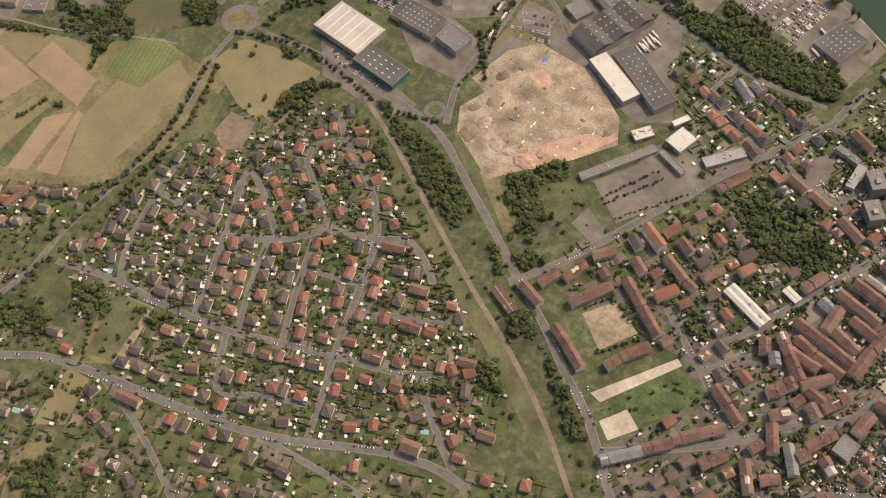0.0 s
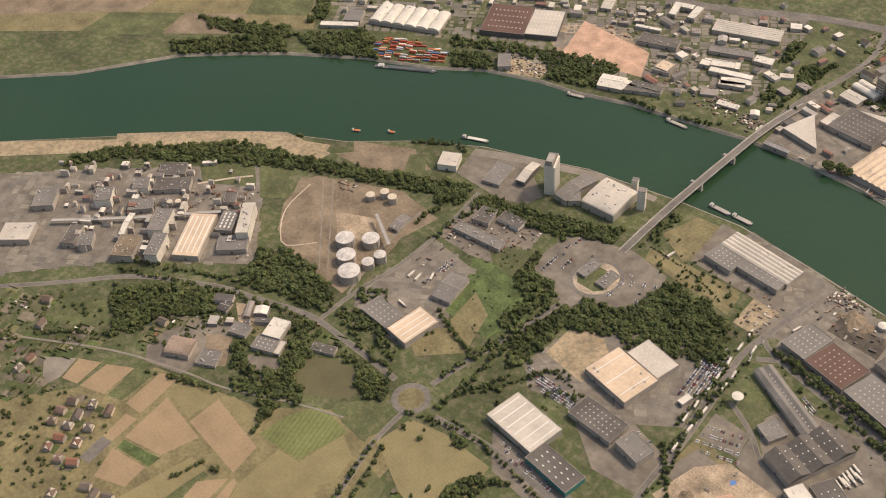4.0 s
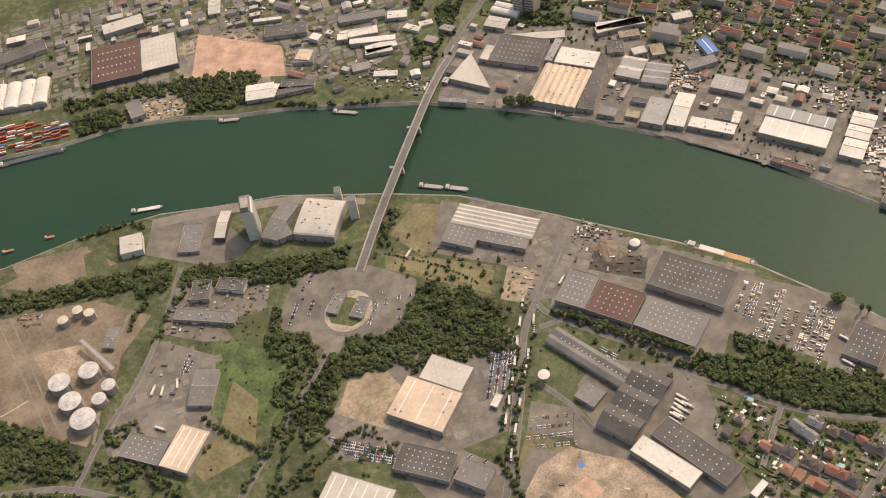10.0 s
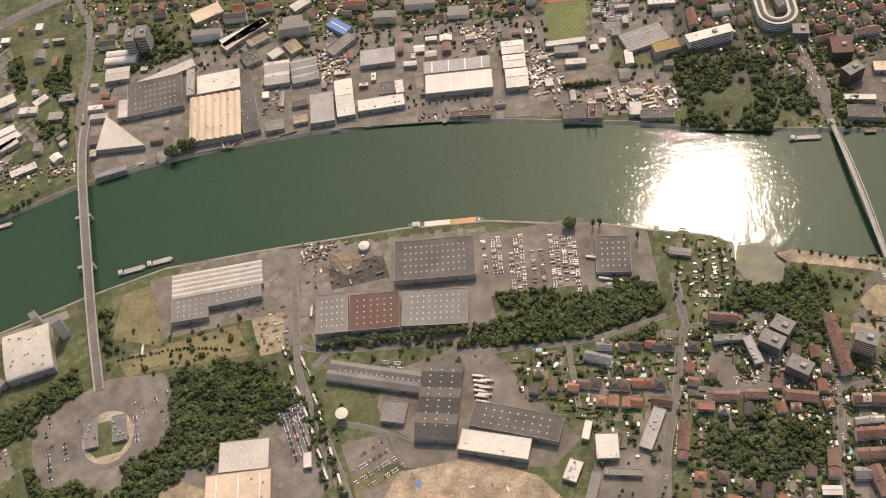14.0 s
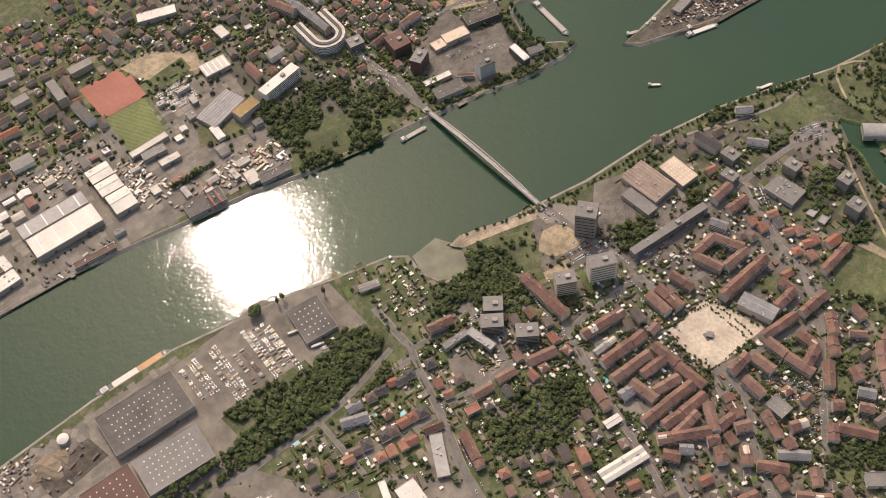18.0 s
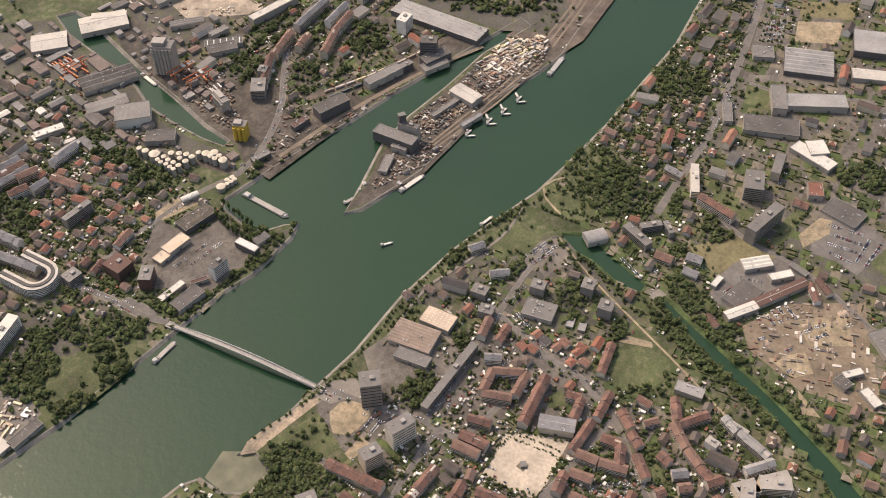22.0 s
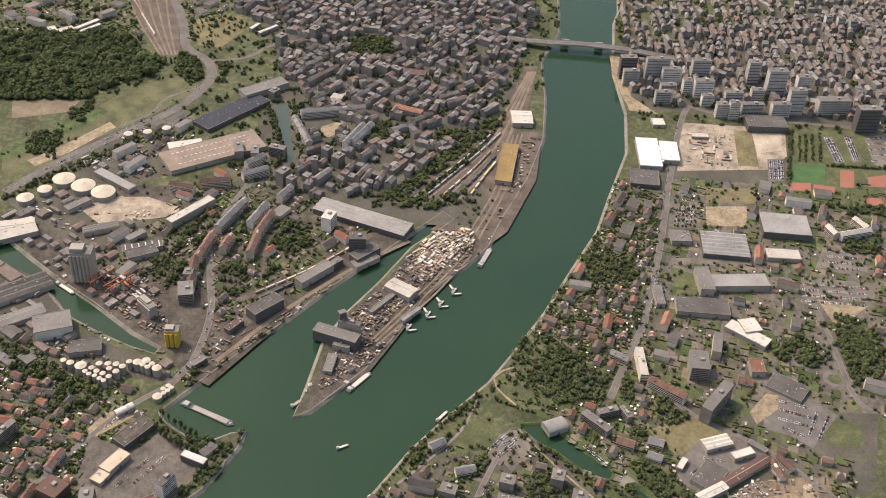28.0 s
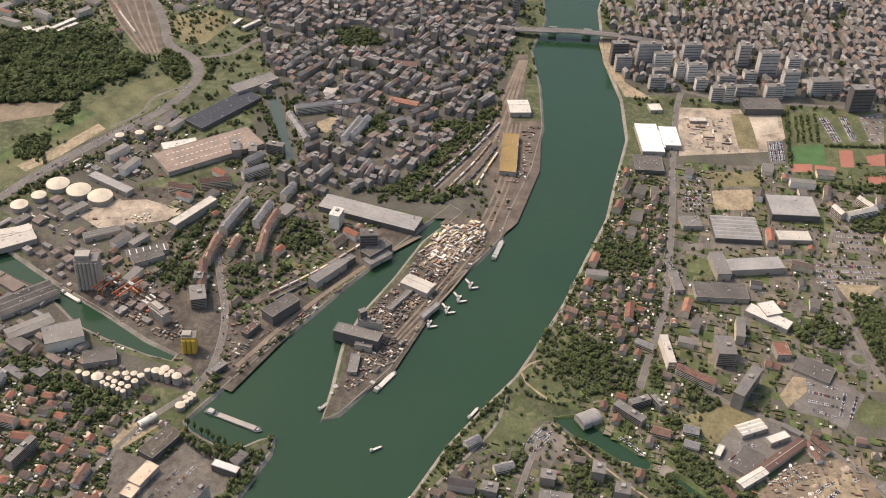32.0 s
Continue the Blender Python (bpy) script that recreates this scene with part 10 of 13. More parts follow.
barge(1133, 540, 15, 4, -70, "small white motor boat at the moorings", cargo=M_WHITE, name="motor_boat")
barge(1140, 545, 15, 4, -20, "small white motor boat at the moorings", cargo=M_WHITE, name="motor_boat")
barge(1147, 550, 15, 4, 30, "small white motor boat at the moorings", cargo=M_WHITE, name="motor_boat")
barge(1167, 524, 15, 4, -70, "small white motor boat at the moorings", cargo=M_WHITE, name="motor_boat")
barge(1174, 529, 15, 4, -20, "small white motor boat at the moorings", cargo=M_WHITE, name="motor_boat")
barge(1181, 534, 15, 4, 30, "small white motor boat at the moorings", cargo=M_WHITE, name="motor_boat")
hall("works_hall", 800, 904, 53.2, 25.0, -29.1, 9, M_DOCKS, wall=M_CLAD_DARK, vents=2, label="large dark brown roofed harbour hall")
hall("works_hall", 748, 911, 37.5, 19.3, -23.9, 8, M_CREAM, label="cream roofed market hall by the harbour")
hall("works_hall", 721, 920, 19.4, 17.9, -20.6, 6, M_CREAM, label="cream flat building with an inner court")
hall("works_hall", 767, 814, 10.7, 35.3, -17.0, 11, M_WHITE, wall=M_CLAD_DARK, strips=6, label="white roofed river hall with dark walls")
block("apartment_block", 717, 834, 24.7, 12.4, -24.1, 8, "white topped apartment tower by the river", roof=M_DARK)
tree(837, 879, 2, 1.25)
tree(831, 868, 2, 1.25)
tree(825, 858, 2, 1.25)
tree(821, 849, 2, 1.25)
tree(816, 841, 2, 1.25)
tree(812, 832, 2, 1.25)
tree(807, 824, 2, 1.25)
patch("works_yard", M_SAND, [(798, 969), (836, 953), (835, 915), (785, 955)], "pale sandy works yard", value=6)
patch("works_yard", M_TOWN, [(754, 886), (809, 860), (793, 817), (739, 844), (700, 878), (709, 902)], "brown concrete yard by the river", value=0)
hall("works_hall", 759, 408, 41.1, 29.5, -96.2, 7, M_GREY, vents=8, label="flat grey roofed school with a pale parapet")
# ---- quarter on the far bank ----
block("apartment_block", 763, 1066, 46.1, 9.7, -21.8, 6, "long grey apartment slab in a dense quarter")
hall("works_hall", 908, 1200, 38.2, 15.5, -37.5, 6, M_WHITE, strips=3, label="white workshop in a dense quarter")
hall("works_hall", 887, 1151, 43.8, 12.0, -23.6, 6, M_PALEGREY, label="pale grey workshop in a dense quarter")
hall("works_hall", 903, 1156, 20.7, 9.0, -42.8, 6, M_RIB, label="pale workshop in a dense quarter")
hall("works_hall", 675, 1250, 37.1, 10.4, -30.0, 6, M_WHITE, label="white flat roofed shop hall in a dense quarter")
hall("works_hall", 784, 1413, 22.3, 6.3, -37.2, 6, M_WHITE, label="narrow white shed in a dense quarter")
row_of_houses(889, 1286, 57, 13, -110, 12, M_TILE)
row_of_houses(842, 1276, 51, 13, -35, 12, M_BROWN)
row_of_houses(818, 1223, 50, 13, -28, 12, M_SLATE)
row_of_houses(815, 1207, 53, 13, -32, 12, M_TILE_DARK)
row_of_houses(797, 1195, 33, 13, -20, 12, M_TILE)
row_of_houses(783, 1171, 28, 13, -38, 12, M_TILE)
row_of_houses(761, 1249, 34, 13, -34, 12, M_BROWN)
row_of_houses(804, 1302, 40, 13, -40, 12, M_TILE_DARK)
row_of_houses(652, 1155, 45, 13, -83, 12, M_TILE_DARK)
row_of_houses(644, 1160, 78, 13, -114, 12, M_BROWN)
row_of_houses(698, 1146, 64, 13, -102, 12, M_SLATE)
row_of_houses(898, 1258, 40, 13, -100, 12, M_PALEGREY)
row_of_houses(882, 1199, 36, 13, -110, 12, M_TILE_DARK)
row_of_houses(775, 1288, 35, 13, -37, 12, M_TILE_DARK)
row_of_houses(818, 1177, 31, 13, -38, 12, M_TILE_DARK)
row_of_houses(801, 1148, 27, 13, -26, 12, M_SLATE)
row_of_houses(817, 1115, 46, 13, -101, 12, M_TILE_DARK)
row_of_houses(757, 1354, 37, 13, -100, 12, M_SLATE)
row_of_houses(721, 1239, 52, 13, -105, 12, M_TILE_DARK)
wood([(720, 1164), (752, 1146), (753, 1112), (711, 1109), (695, 1132)], 6.5, gaps=0.25)
wood([(742, 1240), (778, 1214), (770, 1183), (725, 1202)], 6.5, gaps=0.35)
wood([(846, 1053), (868, 1031), (855, 995), (801, 1002)], 6.5, gaps=0.35)
tree_line([(947, 1191), (904, 1133), (878, 1076)], 6, wide=4)
goods([(788, 1155), (814, 1137), (802, 1099), (770, 1118)], 6, 1.5, 3, full=0.6)
goods([(851, 1130), (869, 1106), (852, 1091), (837, 1111)], 6, 1.5, 2.5, full=0.6, bag=pale_goods)
# ---- offices and park by the footbridge ----
horseshoe(643, 1061, 44, 21, 13, 75, 5, "pale office building bent round a court")
block("office_block", 539, 1055, 64.0, 15.7, -3.0, 6, "long white topped office block by the river", roof=M_WHITE)
hall("works_hall", 460, 1094, 61.9, 35.8, 2.7, 7, M_PALEGREY, style="ridges", n=8, label="grey ribbed works hall by the offices")
hall("works_hall", 478, 1061, 35.8, 19.3, -4.6, 13, M_OCHRE, label="brown flat roofed works with a pale parapet")
hall("works_hall", 513, 1158, 39.3, 26.8, -18.1, 7, M_RIB, strips=5, label="white hall with dark rooflights")
hall("works_hall", 568, 1200, 15.3, 26.0, -12.0, 6, M_RIB, label="white flat roofed building")
hall("works_hall", 597, 1173, 10.7, 9.2, -24.2, 6, M_RIB, label="small white flat roofed building")
patch("lawn", M_GRASS, [(492, 1016), (536, 980), (546, 929), (579, 897), (574, 872), (530, 881), (465, 911), (447, 943), (474, 985)], "riverside park lawn among old trees")
patch("lawn", M_MEADOW, [(422, 1104), (464, 1059), (454, 1034), (396, 1071)], "dry lawn beside the works")
wood([(517, 1029), (559, 1003), (513, 962), (481, 991)], 6, size=1.2)
wood([(541, 930), (568, 899), (538, 874), (508, 901)], 6.5, size=1.2, gaps=0.1)
wood([(468, 952), (488, 926), (504, 898), (453, 904), (439, 927)], 6.5, size=1.1, gaps=0.15)
wood([(566, 985), (624, 933), (616, 884), (566, 906), (552, 941)], 6.5, size=1.1, gaps=0.3)
wood([(556, 1037), (594, 995), (582, 969), (538, 1003)], 6.5, size=1.1, gaps=0.2)
wood([(666, 922), (674, 887), (653, 845), (627, 882)], 6.5, size=1.0, gaps=0.25)
road("road", [(644, 936), (638, 910), (632, 885)], 8, label="short street to the footbridge")
# ---- rows of the old town ----
block("apartment_block", 627, 491, 114.6, 9.9, -17.7, 4, "long flat roofed grey apartment row", roof=M_GREY)
row_of_houses(531, 446, 33, 12, -103, 9, M_TILE_DARK)
row_of_houses(472, 483, 57, 12, -20, 9, M_TILE)
row_of_houses(448, 449, 42, 12, -15, 9, M_TILE)
row_of_houses(478, 440, 19, 12, -11, 9, M_TILE)
row_of_houses(443, 426, 53, 12, -16, 9, M_TILE_DARK)
row_of_houses(478, 404, 34, 12, -98, 9, M_TILE)
row_of_houses(471, 367, 37, 12, -99, 9, M_TILE)
row_of_houses(425, 399, 33, 12, -95, 9, M_TILE_DARK)
row_of_houses(407, 375, 29, 12, -14, 9, M_TILE)
row_of_houses(443, 366, 42, 12, -15, 9, M_TILE)
row_of_houses(413, 355, 24, 12, -19, 9, M_TILE)
row_of_houses(443, 347, 34, 12, -14, 9, M_TILE)
row_of_houses(405, 336, 57, 12, -45, 9, M_TILE)
row_of_houses(391, 432, 30, 12, -115, 9, M_TILE_DARK)
row_of_houses(378, 404, 28, 12, -115, 9, M_TILE_DARK)
row_of_houses(440, 323, 34, 12, -134, 9, M_TILE_DARK)
row_of_houses(465, 311, 29, 12, -122, 9, M_TILE)
row_of_houses(408, 293, 18, 12, -135, 9, M_TILE)
row_of_houses(377, 334, 18, 12, -66, 9, M_TILE)
row_of_houses(392, 325, 14, 12, -56, 9, M_SLATE)
row_of_houses(418, 308, 13, 12, -44, 9, M_TILE)
row_of_houses(619, 274, 26, 12, -144, 9, M_TILE)
row_of_houses(556, 309, 26, 12, -101, 9, M_TILE_DARK)
row_of_houses(552, 278, 33, 12, -94, 9, M_TILE_DARK)
row_of_houses(585, 286, 23, 12, -98, 9, M_TILE)
row_of_houses(568, 273, 28, 12, -174, 9, M_TILE)
row_of_houses(530, 311, 27, 12, -98, 9, M_TILE_DARK)
row_of_houses(593, 259, 21, 12, -140, 9, M_TILE)
row_of_houses(559, 247, 32, 12, -151, 9, M_TILE)
row_of_houses(576, 223, 16, 12, -124, 9, M_TILE)
row_of_houses(612, 210, 36, 12, -148, 9, M_TILE_DARK)
row_of_houses(586, 191, 24, 12, -140, 9, M_TILE_DARK)
row_of_houses(569, 176, 19, 12, -135, 9, M_TILE)
row_of_houses(561, 165, 20, 12, -56, 9, M_TILE)
row_of_houses(514, 191, 39, 12, -69, 9, M_TILE)
row_of_houses(498, 211, 18, 12, -148, 9, M_TILE)
row_of_houses(529, 151, 32, 12, -139, 9, M_TILE)
row_of_houses(503, 128, 33, 12, -139, 9, M_TILE)
row_of_houses(486, 244, 19, 12, -36, 9, M_TILE)
row_of_houses(451, 296, 22, 12, -100, 9, M_TILE)
row_of_houses(499, 305, 27, 12, -103, 9, M_TILE_DARK)
row_of_houses(515, 332, 28, 12, -10, 9, M_TILE)
row_of_houses(450, 291, 17, 12, -38, 9, M_TILE_DARK)
row_of_houses(427, 243, 32, 12, -64, 9, M_TILE)
row_of_houses(460, 241, 12, 12, -121, 9, M_TILE)
row_of_houses(423, 271, 20, 12, -140, 9, M_TILE)
row_of_houses(531, 222, 12, 12, -55, 9, M_TILE)
row_of_houses(545, 196, 15, 12, -67, 9, M_TILE_DARK)
row_of_houses(561, 204, 18, 12, -68, 9, M_SLATE)
row_of_houses(363, 635, 31, 12, -25, 9, M_TILE)
row_of_houses(451, 466, 30, 8, -14, 4, M_PALEGREY)
block("apartment_block", 611, 173, 10.2, 15.0, -26.9, 4, "white flat roofed apartment house", roof=M_CLAD)
block("apartment_block", 637, 146, 10.3, 23.6, -27.0, 4, "white flat roofed apartment house", roof=M_CLAD)
block("apartment_block", 559, 127, 22.5, 14.5, -51.1, 4, "white flat roofed apartment house", roof=M_CLAD)
hall("works_hall", 493, 272, 18.3, 23.2, -12.0, 8, M_GREY, label="grey flat roofed hall behind the old town")
hall("works_hall", 479, 149, 29.0, 15.2, -52.4, 8, M_GREY, wall=M_WHITE, label="grey flat roofed hall with white walls")
patch("car_park", M_YARD, [(528, 304), (542, 256), (506, 234), (503, 260), (513, 306)], "asphalt car park among old town houses", value=0)
car_row(530, 297, 534, 256, full=0.6)
car_row(520, 297, 517, 254, full=0.5)
tree_line([(511, 310), (508, 285), (506, 249)], 8, size=0.8)
patch("lawn", M_GRASS, [(490, 210), (502, 196), (478, 163), (464, 164), (452, 195)], "green lawn behind the school")
wood([(497, 191), (514, 169), (512, 148), (496, 144), (483, 170)], 6, size=1.0)
tree_line([(492, 206), (457, 189)], 7, size=0.9)
patch("lawn", M_GRASS, [(587, 252), (602, 234), (549, 216), (544, 234)], "green gardens behind the houses")
scatter([(594, 255), (617, 212), (552, 182), (520, 227)], 40, 0.7)
goods([(399, 737), (374, 668), (333, 680), (374, 732)], 9, 2, 2.6, full=0.4, sx=(5, 7), sy=(2.2, 2.6), bag=pale_goods)
# ---- rows round the sandy court ----
row_of_houses(133, 261, 32, 11, -22, 8, M_TILE_DARK)
row_of_houses(140, 289, 25, 11, 64, 8, M_TILE)
row_of_houses(160, 311, 30, 11, 71, 8, M_TILE)
row_of_houses(190, 294, 51, 11, 56, 8, M_TILE)
row_of_houses(229, 320, 37, 11, -36, 8, M_TILE)
row_of_houses(261, 297, 37, 11, -35, 8, M_TILE)
row_of_houses(187, 233, 29, 11, -29, 8, M_TILE)
row_of_houses(212, 218, 28, 11, -32, 8, M_TILE)
row_of_houses(249, 234, 16, 11, 63, 8, M_TILE)
row_of_houses(264, 258, 33, 11, 53, 8, M_TILE)
row_of_houses(254, 370, 35, 11, -28, 8, M_TILE_DARK)
row_of_houses(292, 386, 26, 11, 61, 8, M_TILE_DARK)
row_of_houses(398, 385, 48, 11, 64, 8, M_BROWN)
row_of_houses(460, 406, 37, 11, -16, 8, M_TILE)
row_of_houses(419, 341, 35, 11, -9, 8, M_TILE_DARK)
row_of_houses(441, 362, 28, 11, 75, 8, M_TILE)
row_of_houses(447, 383, 33, 11, -22, 8, M_TILE_DARK)
row_of_houses(306, 147, 43, 11, 45, 8, M_SLATE)
row_of_houses(332, 175, 30, 11, 45, 8, M_TILE)
row_of_houses(362, 209, 57, 11, 45, 8, M_TILE_DARK)
row_of_houses(362, 259, 23, 11, -32, 8, M_TILE)
row_of_houses(383, 246, 21, 11, -30, 8, M_TILE)
row_of_houses(415, 255, 35, 11, 51, 8, M_TILE)
row_of_houses(405, 305, 24, 11, -52, 8, M_TILE)
row_of_houses(420, 285, 22, 11, -51, 8, M_TILE)
row_of_houses(424, 314, 22, 11, -14, 8, M_TILE)
row_of_houses(446, 308, 20, 11, -16, 8, M_TILE)
row_of_houses(457, 290, 36, 11, 46, 8, M_TILE_DARK)
row_of_houses(417, 227, 15, 11, 62, 8, M_TILE)
row_of_houses(387, 191, 29, 11, 54, 8, M_TILE)
row_of_houses(422, 193, 35, 11, -59, 8, M_TILE_DARK)
row_of_houses(470, 267, 32, 11, 58, 8, M_TILE)
row_of_houses(443, 202, 20, 11, 40, 8, M_TILE_DARK)
row_of_houses(452, 232, 33, 11, -56, 8, M_SLATE)
row_of_houses(218, 353, 20, 11, 146, 8, M_TILE_DARK)
row_of_houses(177, 348, 26, 11, 47, 8, M_TILE_DARK)
row_of_houses(251, 402, 21, 11, -28, 8, M_TILE)
# ---- works on the north bank ----
triangle_hall([(-288, 1248), (-243, 1170), (-310, 1187)], 9, M_RIB, "pale hall on a three-cornered plan")
hall("works_hall", -215, 1262, 80.3, 66.4, -6.8, 8, M_DARK, sky=(9, 5, 1.3, 1.3), label="dark hall dotted with rooflights")
hall("works_hall", -263, 1253, 14.4, 36.0, -10.4, 8, M_RIB, label="pale end of a dark hall")
hall("works_hall", -162, 1267, 11.8, 54.6, -9.5, 8, M_PALEGREY, vents=5, label="grey link hall with vents")
hall("works_hall", -198, 1299, 96.3, 18.7, 10.0, 7, M_RIB, label="long narrow pale shed along a road")
hall("works_hall", -123, 1248, 62.5, 38.5, -8.8, 11, M_WHITE, label="white roofed hall of the riverside works")
hall("works_hall", -140, 1184, 85.3, 72.4, 79.9, 10, M_CREAM, style="ridges", n=7, label="large cream ribbed hall by the river")
hall("works_hall", -92, 1198, 24.1, 121.9, -4.2, 7, M_DARK, label="dark flat roofed hall beside a cream hall")
hall("works_hall", -40, 1235, 36.4, 46.7, -11.6, 8, M_RIB, style="ridges", n=2, label="pale ribbed works hall")
hall("works_hall", -2, 1224, 38.5, 46.2, -6.6, 8, M_PALEGREY, style="ridges", n=3, label="grey ribbed works hall")
hall("works_hall", 5, 1142, 33.3, 57.2, -11.0, 8, M_PALEGREY, label="pale grey hall by the river")
hall("works_hall", 39, 1148, 24.5, 69.8, -9.7, 8, M_WHITE, style="gable", label="white hall by the river")
hall("works_hall", 84, 1119, 65.2, 22.2, -11.0, 7, M_WHITE, vents=3, label="white roofed river works")
hall("works_hall", 99, 1143, 22.2, 22.6, -12.1, 7, M_DARK, label="dark roofed river works")
hall("works_hall", 116, 1139, 11.9, 26.0, -9.6, 7, M_WHITE, label="white wing of the river works")
hall("works_hall", 103, 1209, 50.4, 32.0, -12.7, 7, M_PALEGREY, sky=(6, 4, 1.3, 1.3), label="grey hall with pale rooflights")
hall("works_hall", 195, 1113, 93.1, 36.4, -15.0, 9, M_WHITE, strips=4, label="large white hall with blue-white sheets")
hall("works_hall", 202, 1145, 93.0, 24.9, -15.2, 9, M_PALEGREY, strips=4, label="pale grey back of a large white hall")
hall("works_hall", 271, 1088, 30.5, 35.0, -14.9, 9, M_WHITE, style="gable", label="white gabled hall in a row of three")
hall("works_hall", 278, 1120, 30.9, 24.7, -15.2, 9, M_WHITE, style="gable", label="white gabled hall in a row of three")
hall("works_hall", 285, 1147, 31.3, 25.2, -15.3, 9, M_WHITE, style="gable", label="white gabled hall in a row of three")
hall("works_hall", 358, 1130, 56.5, 11.4, -13.0, 6, M_RIB, label="long pale shed beside the pitch")
hall("works_hall", 353, 1115, 33.1, 14.7, -19.1, 6, M_GREY, label="low grey shed beside the pitch")
hall("works_hall", 357, 1088, 28.9, 12.2, -17.3, 6, M_RIB, label="small white workshop with a ribbed roof")
hall("works_hall", -64, 1138, 25.6, 21.2, -9.8, 6, M_GREY, label="small grey river shed")
hall("works_hall", -23, 1165, 22.6, 10.3, -9.3, 5, M_DARK, label="low dark shed in a works yard")
hall("works_hall", -28, 1136, 20.0, 16.8, -8.5, 5, M_SAND, label="sandy roofed river store")
hall("works_hall", -295, 1143, 42.8, 10.2, 0.1, 5, M_SLATE, label="long grey boat shed on the embankment")
hall("works_hall", 192, 1054, 56.0, 9.5, -19.0, 4, M_BROWN, label="row of red-brown stores on the quay")
hall("works_hall", 332, 997, 52.7, 26.6, -20.0, 6, M_DARK, vents=4, label="dark timber store on the quay")
hall("works_hall", 398, 975, 16.6, 24.3, -21.5, 6, M_RIB, label="pale shed in the stone yard")
hall("works_hall", 420, 954, 44, 14, -21.6, 6, M_DARK, label="dark shed in the stone yard")
gantry(343, 991, 72, 26, "grey steel quay crane over the river")
goods([(292, 1133), (325, 1136), (332, 1042), (288, 1054)], 6, 1.8, 2.8, full=0.5, sx=(4, 10), sy=(2.2, 3), bag=pale_goods)
goods([(377, 1025), (466, 1002), (453, 962), (367, 990)], 6, 1.5, 3, full=0.6, sx=(3, 12), sy=(2, 4), bag=pale_goods)
goods([(-71, 1220), (-30, 1209), (-36, 1157), (-76, 1168)], 7, 1.2, 2.5, full=0.4)
goods([(233, 1222), (270, 1212), (267, 1164), (221, 1176)], 6, 1.4, 2.4, full=0.6, sx=(4, 6), sy=(1.8, 2.2), bag=pale_goods)
goods([(22, 1256), (58, 1246), (55, 1222), (14, 1197)], 6, 1.8, 2.8, full=0.6, sx=(4, 8), bag=pale_goods)
tree_line([(341, 1049), (385, 1037)], 5, size=0.8, wide=3)
tree(-191, 1148, 3, 1.35)
tree(-179, 1148, 3, 1.35)
tree(-209, 1142, 3, 1.35)
patch("meadow", M_GRASS, [(-416, 1473), (-338, 1458), (-334, 1266), (-380, 1249), (-408, 1363)], "green meadow by the bridge road", value=0)
wood([(-373, 1366), (-356, 1388), (-333, 1355), (-338, 1324), (-360, 1323)], 6.5, gaps=0.2)
wood([(-421, 1419), (-401, 1441), (-395, 1372), (-410, 1350)], 6.5, gaps=0.2)
wood([(-394, 1295), (-355, 1260), (-380, 1243)], 6.5, gaps=0.2)
tree_line([(-329, 1407), (-336, 1330), (-346, 1264)], 8, size=0.8)
hall("works_hall", -115, 1406, 46.9, 27.2, 10.9, 7, M_CREAM, label="cream works hall beyond the river")
hall("works_hall", -70, 1335, 77.4, 16.8, 26.3, 7, M_CREAM, label="cream works hall beyond the river")
hall("works_hall", -53, 1316, 31.6, 16.8, 16.9, 6, M_SAND, label="sandy roofed store beyond the river")
hall("works_hall", -34, 1277, 21.6, 17.4, 24.3, 6, M_RIB, label="pale store beyond the river")
hall("works_hall", -7, 1281, 21.0, 26.9, 17.2, 6, M_SAND, label="sandy roofed store beyond the river")
hall("works_hall", -70, 1283, 25.6, 28.8, 11.0, 6, M_DARK, vents=4, label="dark store beyond the river")
hall("works_hall", 4, 1446, 25.8, 36.9, 29.7, 7, M_TILE, style="gable", label="red roofed sports hall beyond the river")
hall("works_hall", 23, 1366, 30.9, 18.3, 22.0, 6, M_RIB, label="cream flat works beyond the river")
hall("works_hall", 60, 1255, 46.4, 18.6, 30.2, 7, M_GREY, label="grey works hall beyond the river")
hall("works_hall", 66, 1293, 19.5, 37.4, 32.8, 7, M_BLUE, strips=1, label="blue roofed shed with a white strip")
goods([(35, 1333), (64, 1356), (83, 1341), (53, 1282)], 6, 1.5, 2.6, full=0.5, sx=(4, 7), bag=pale_goods)
goods([(33, 1262), (53, 1241), (42, 1218), (15, 1229)], 6, 1.5, 2.6, full=0.6, sx=(4, 7), bag=pale_goods)
# ---- grain halls, pond and farm hall ----
hall("works_hall", -481, 873, 25.3, 68.0, -8.0, 10, M_GREY, style="gable", label="long grey gabled grain hall")
hall("works_hall", -476, 861, 19.0, 39.4, 39.6, 10, M_GREY, style="gable", label="grey gabled grain hall")
hall("works_hall", -425, 883, 57.5, 67.4, 0.5, 13, M_RIB, style="arch", vents=6, label="pale vaulted grain hall by the quay")
block("grain_elevator", -382, 901, 11.8, 10, 19, 12, "white grain elevator beside the quay", wall=M_WHITE, bands=False, lift=False)
block("grain_elevator", -413, 930, 9.1, 10, 18, 7, "white head house of the grain hall", wall=M_WHITE, bands=False, lift=False)
hall("works_hall", -618, 364, 33.5, 24.0, 19.5, 6, M_GREY, sky=(4, 3, 1.3, 1.3), label="grey front of a white workshop")
hall("works_hall", -626, 392, 27.4, 34.7, 19.0, 8, M_WHITE, label="white roofed workshop by the road")
hall("works_hall", -598, 372, 8.5, 24.1, 20.8, 5, M_RIB, label="pale wing of a workshop")
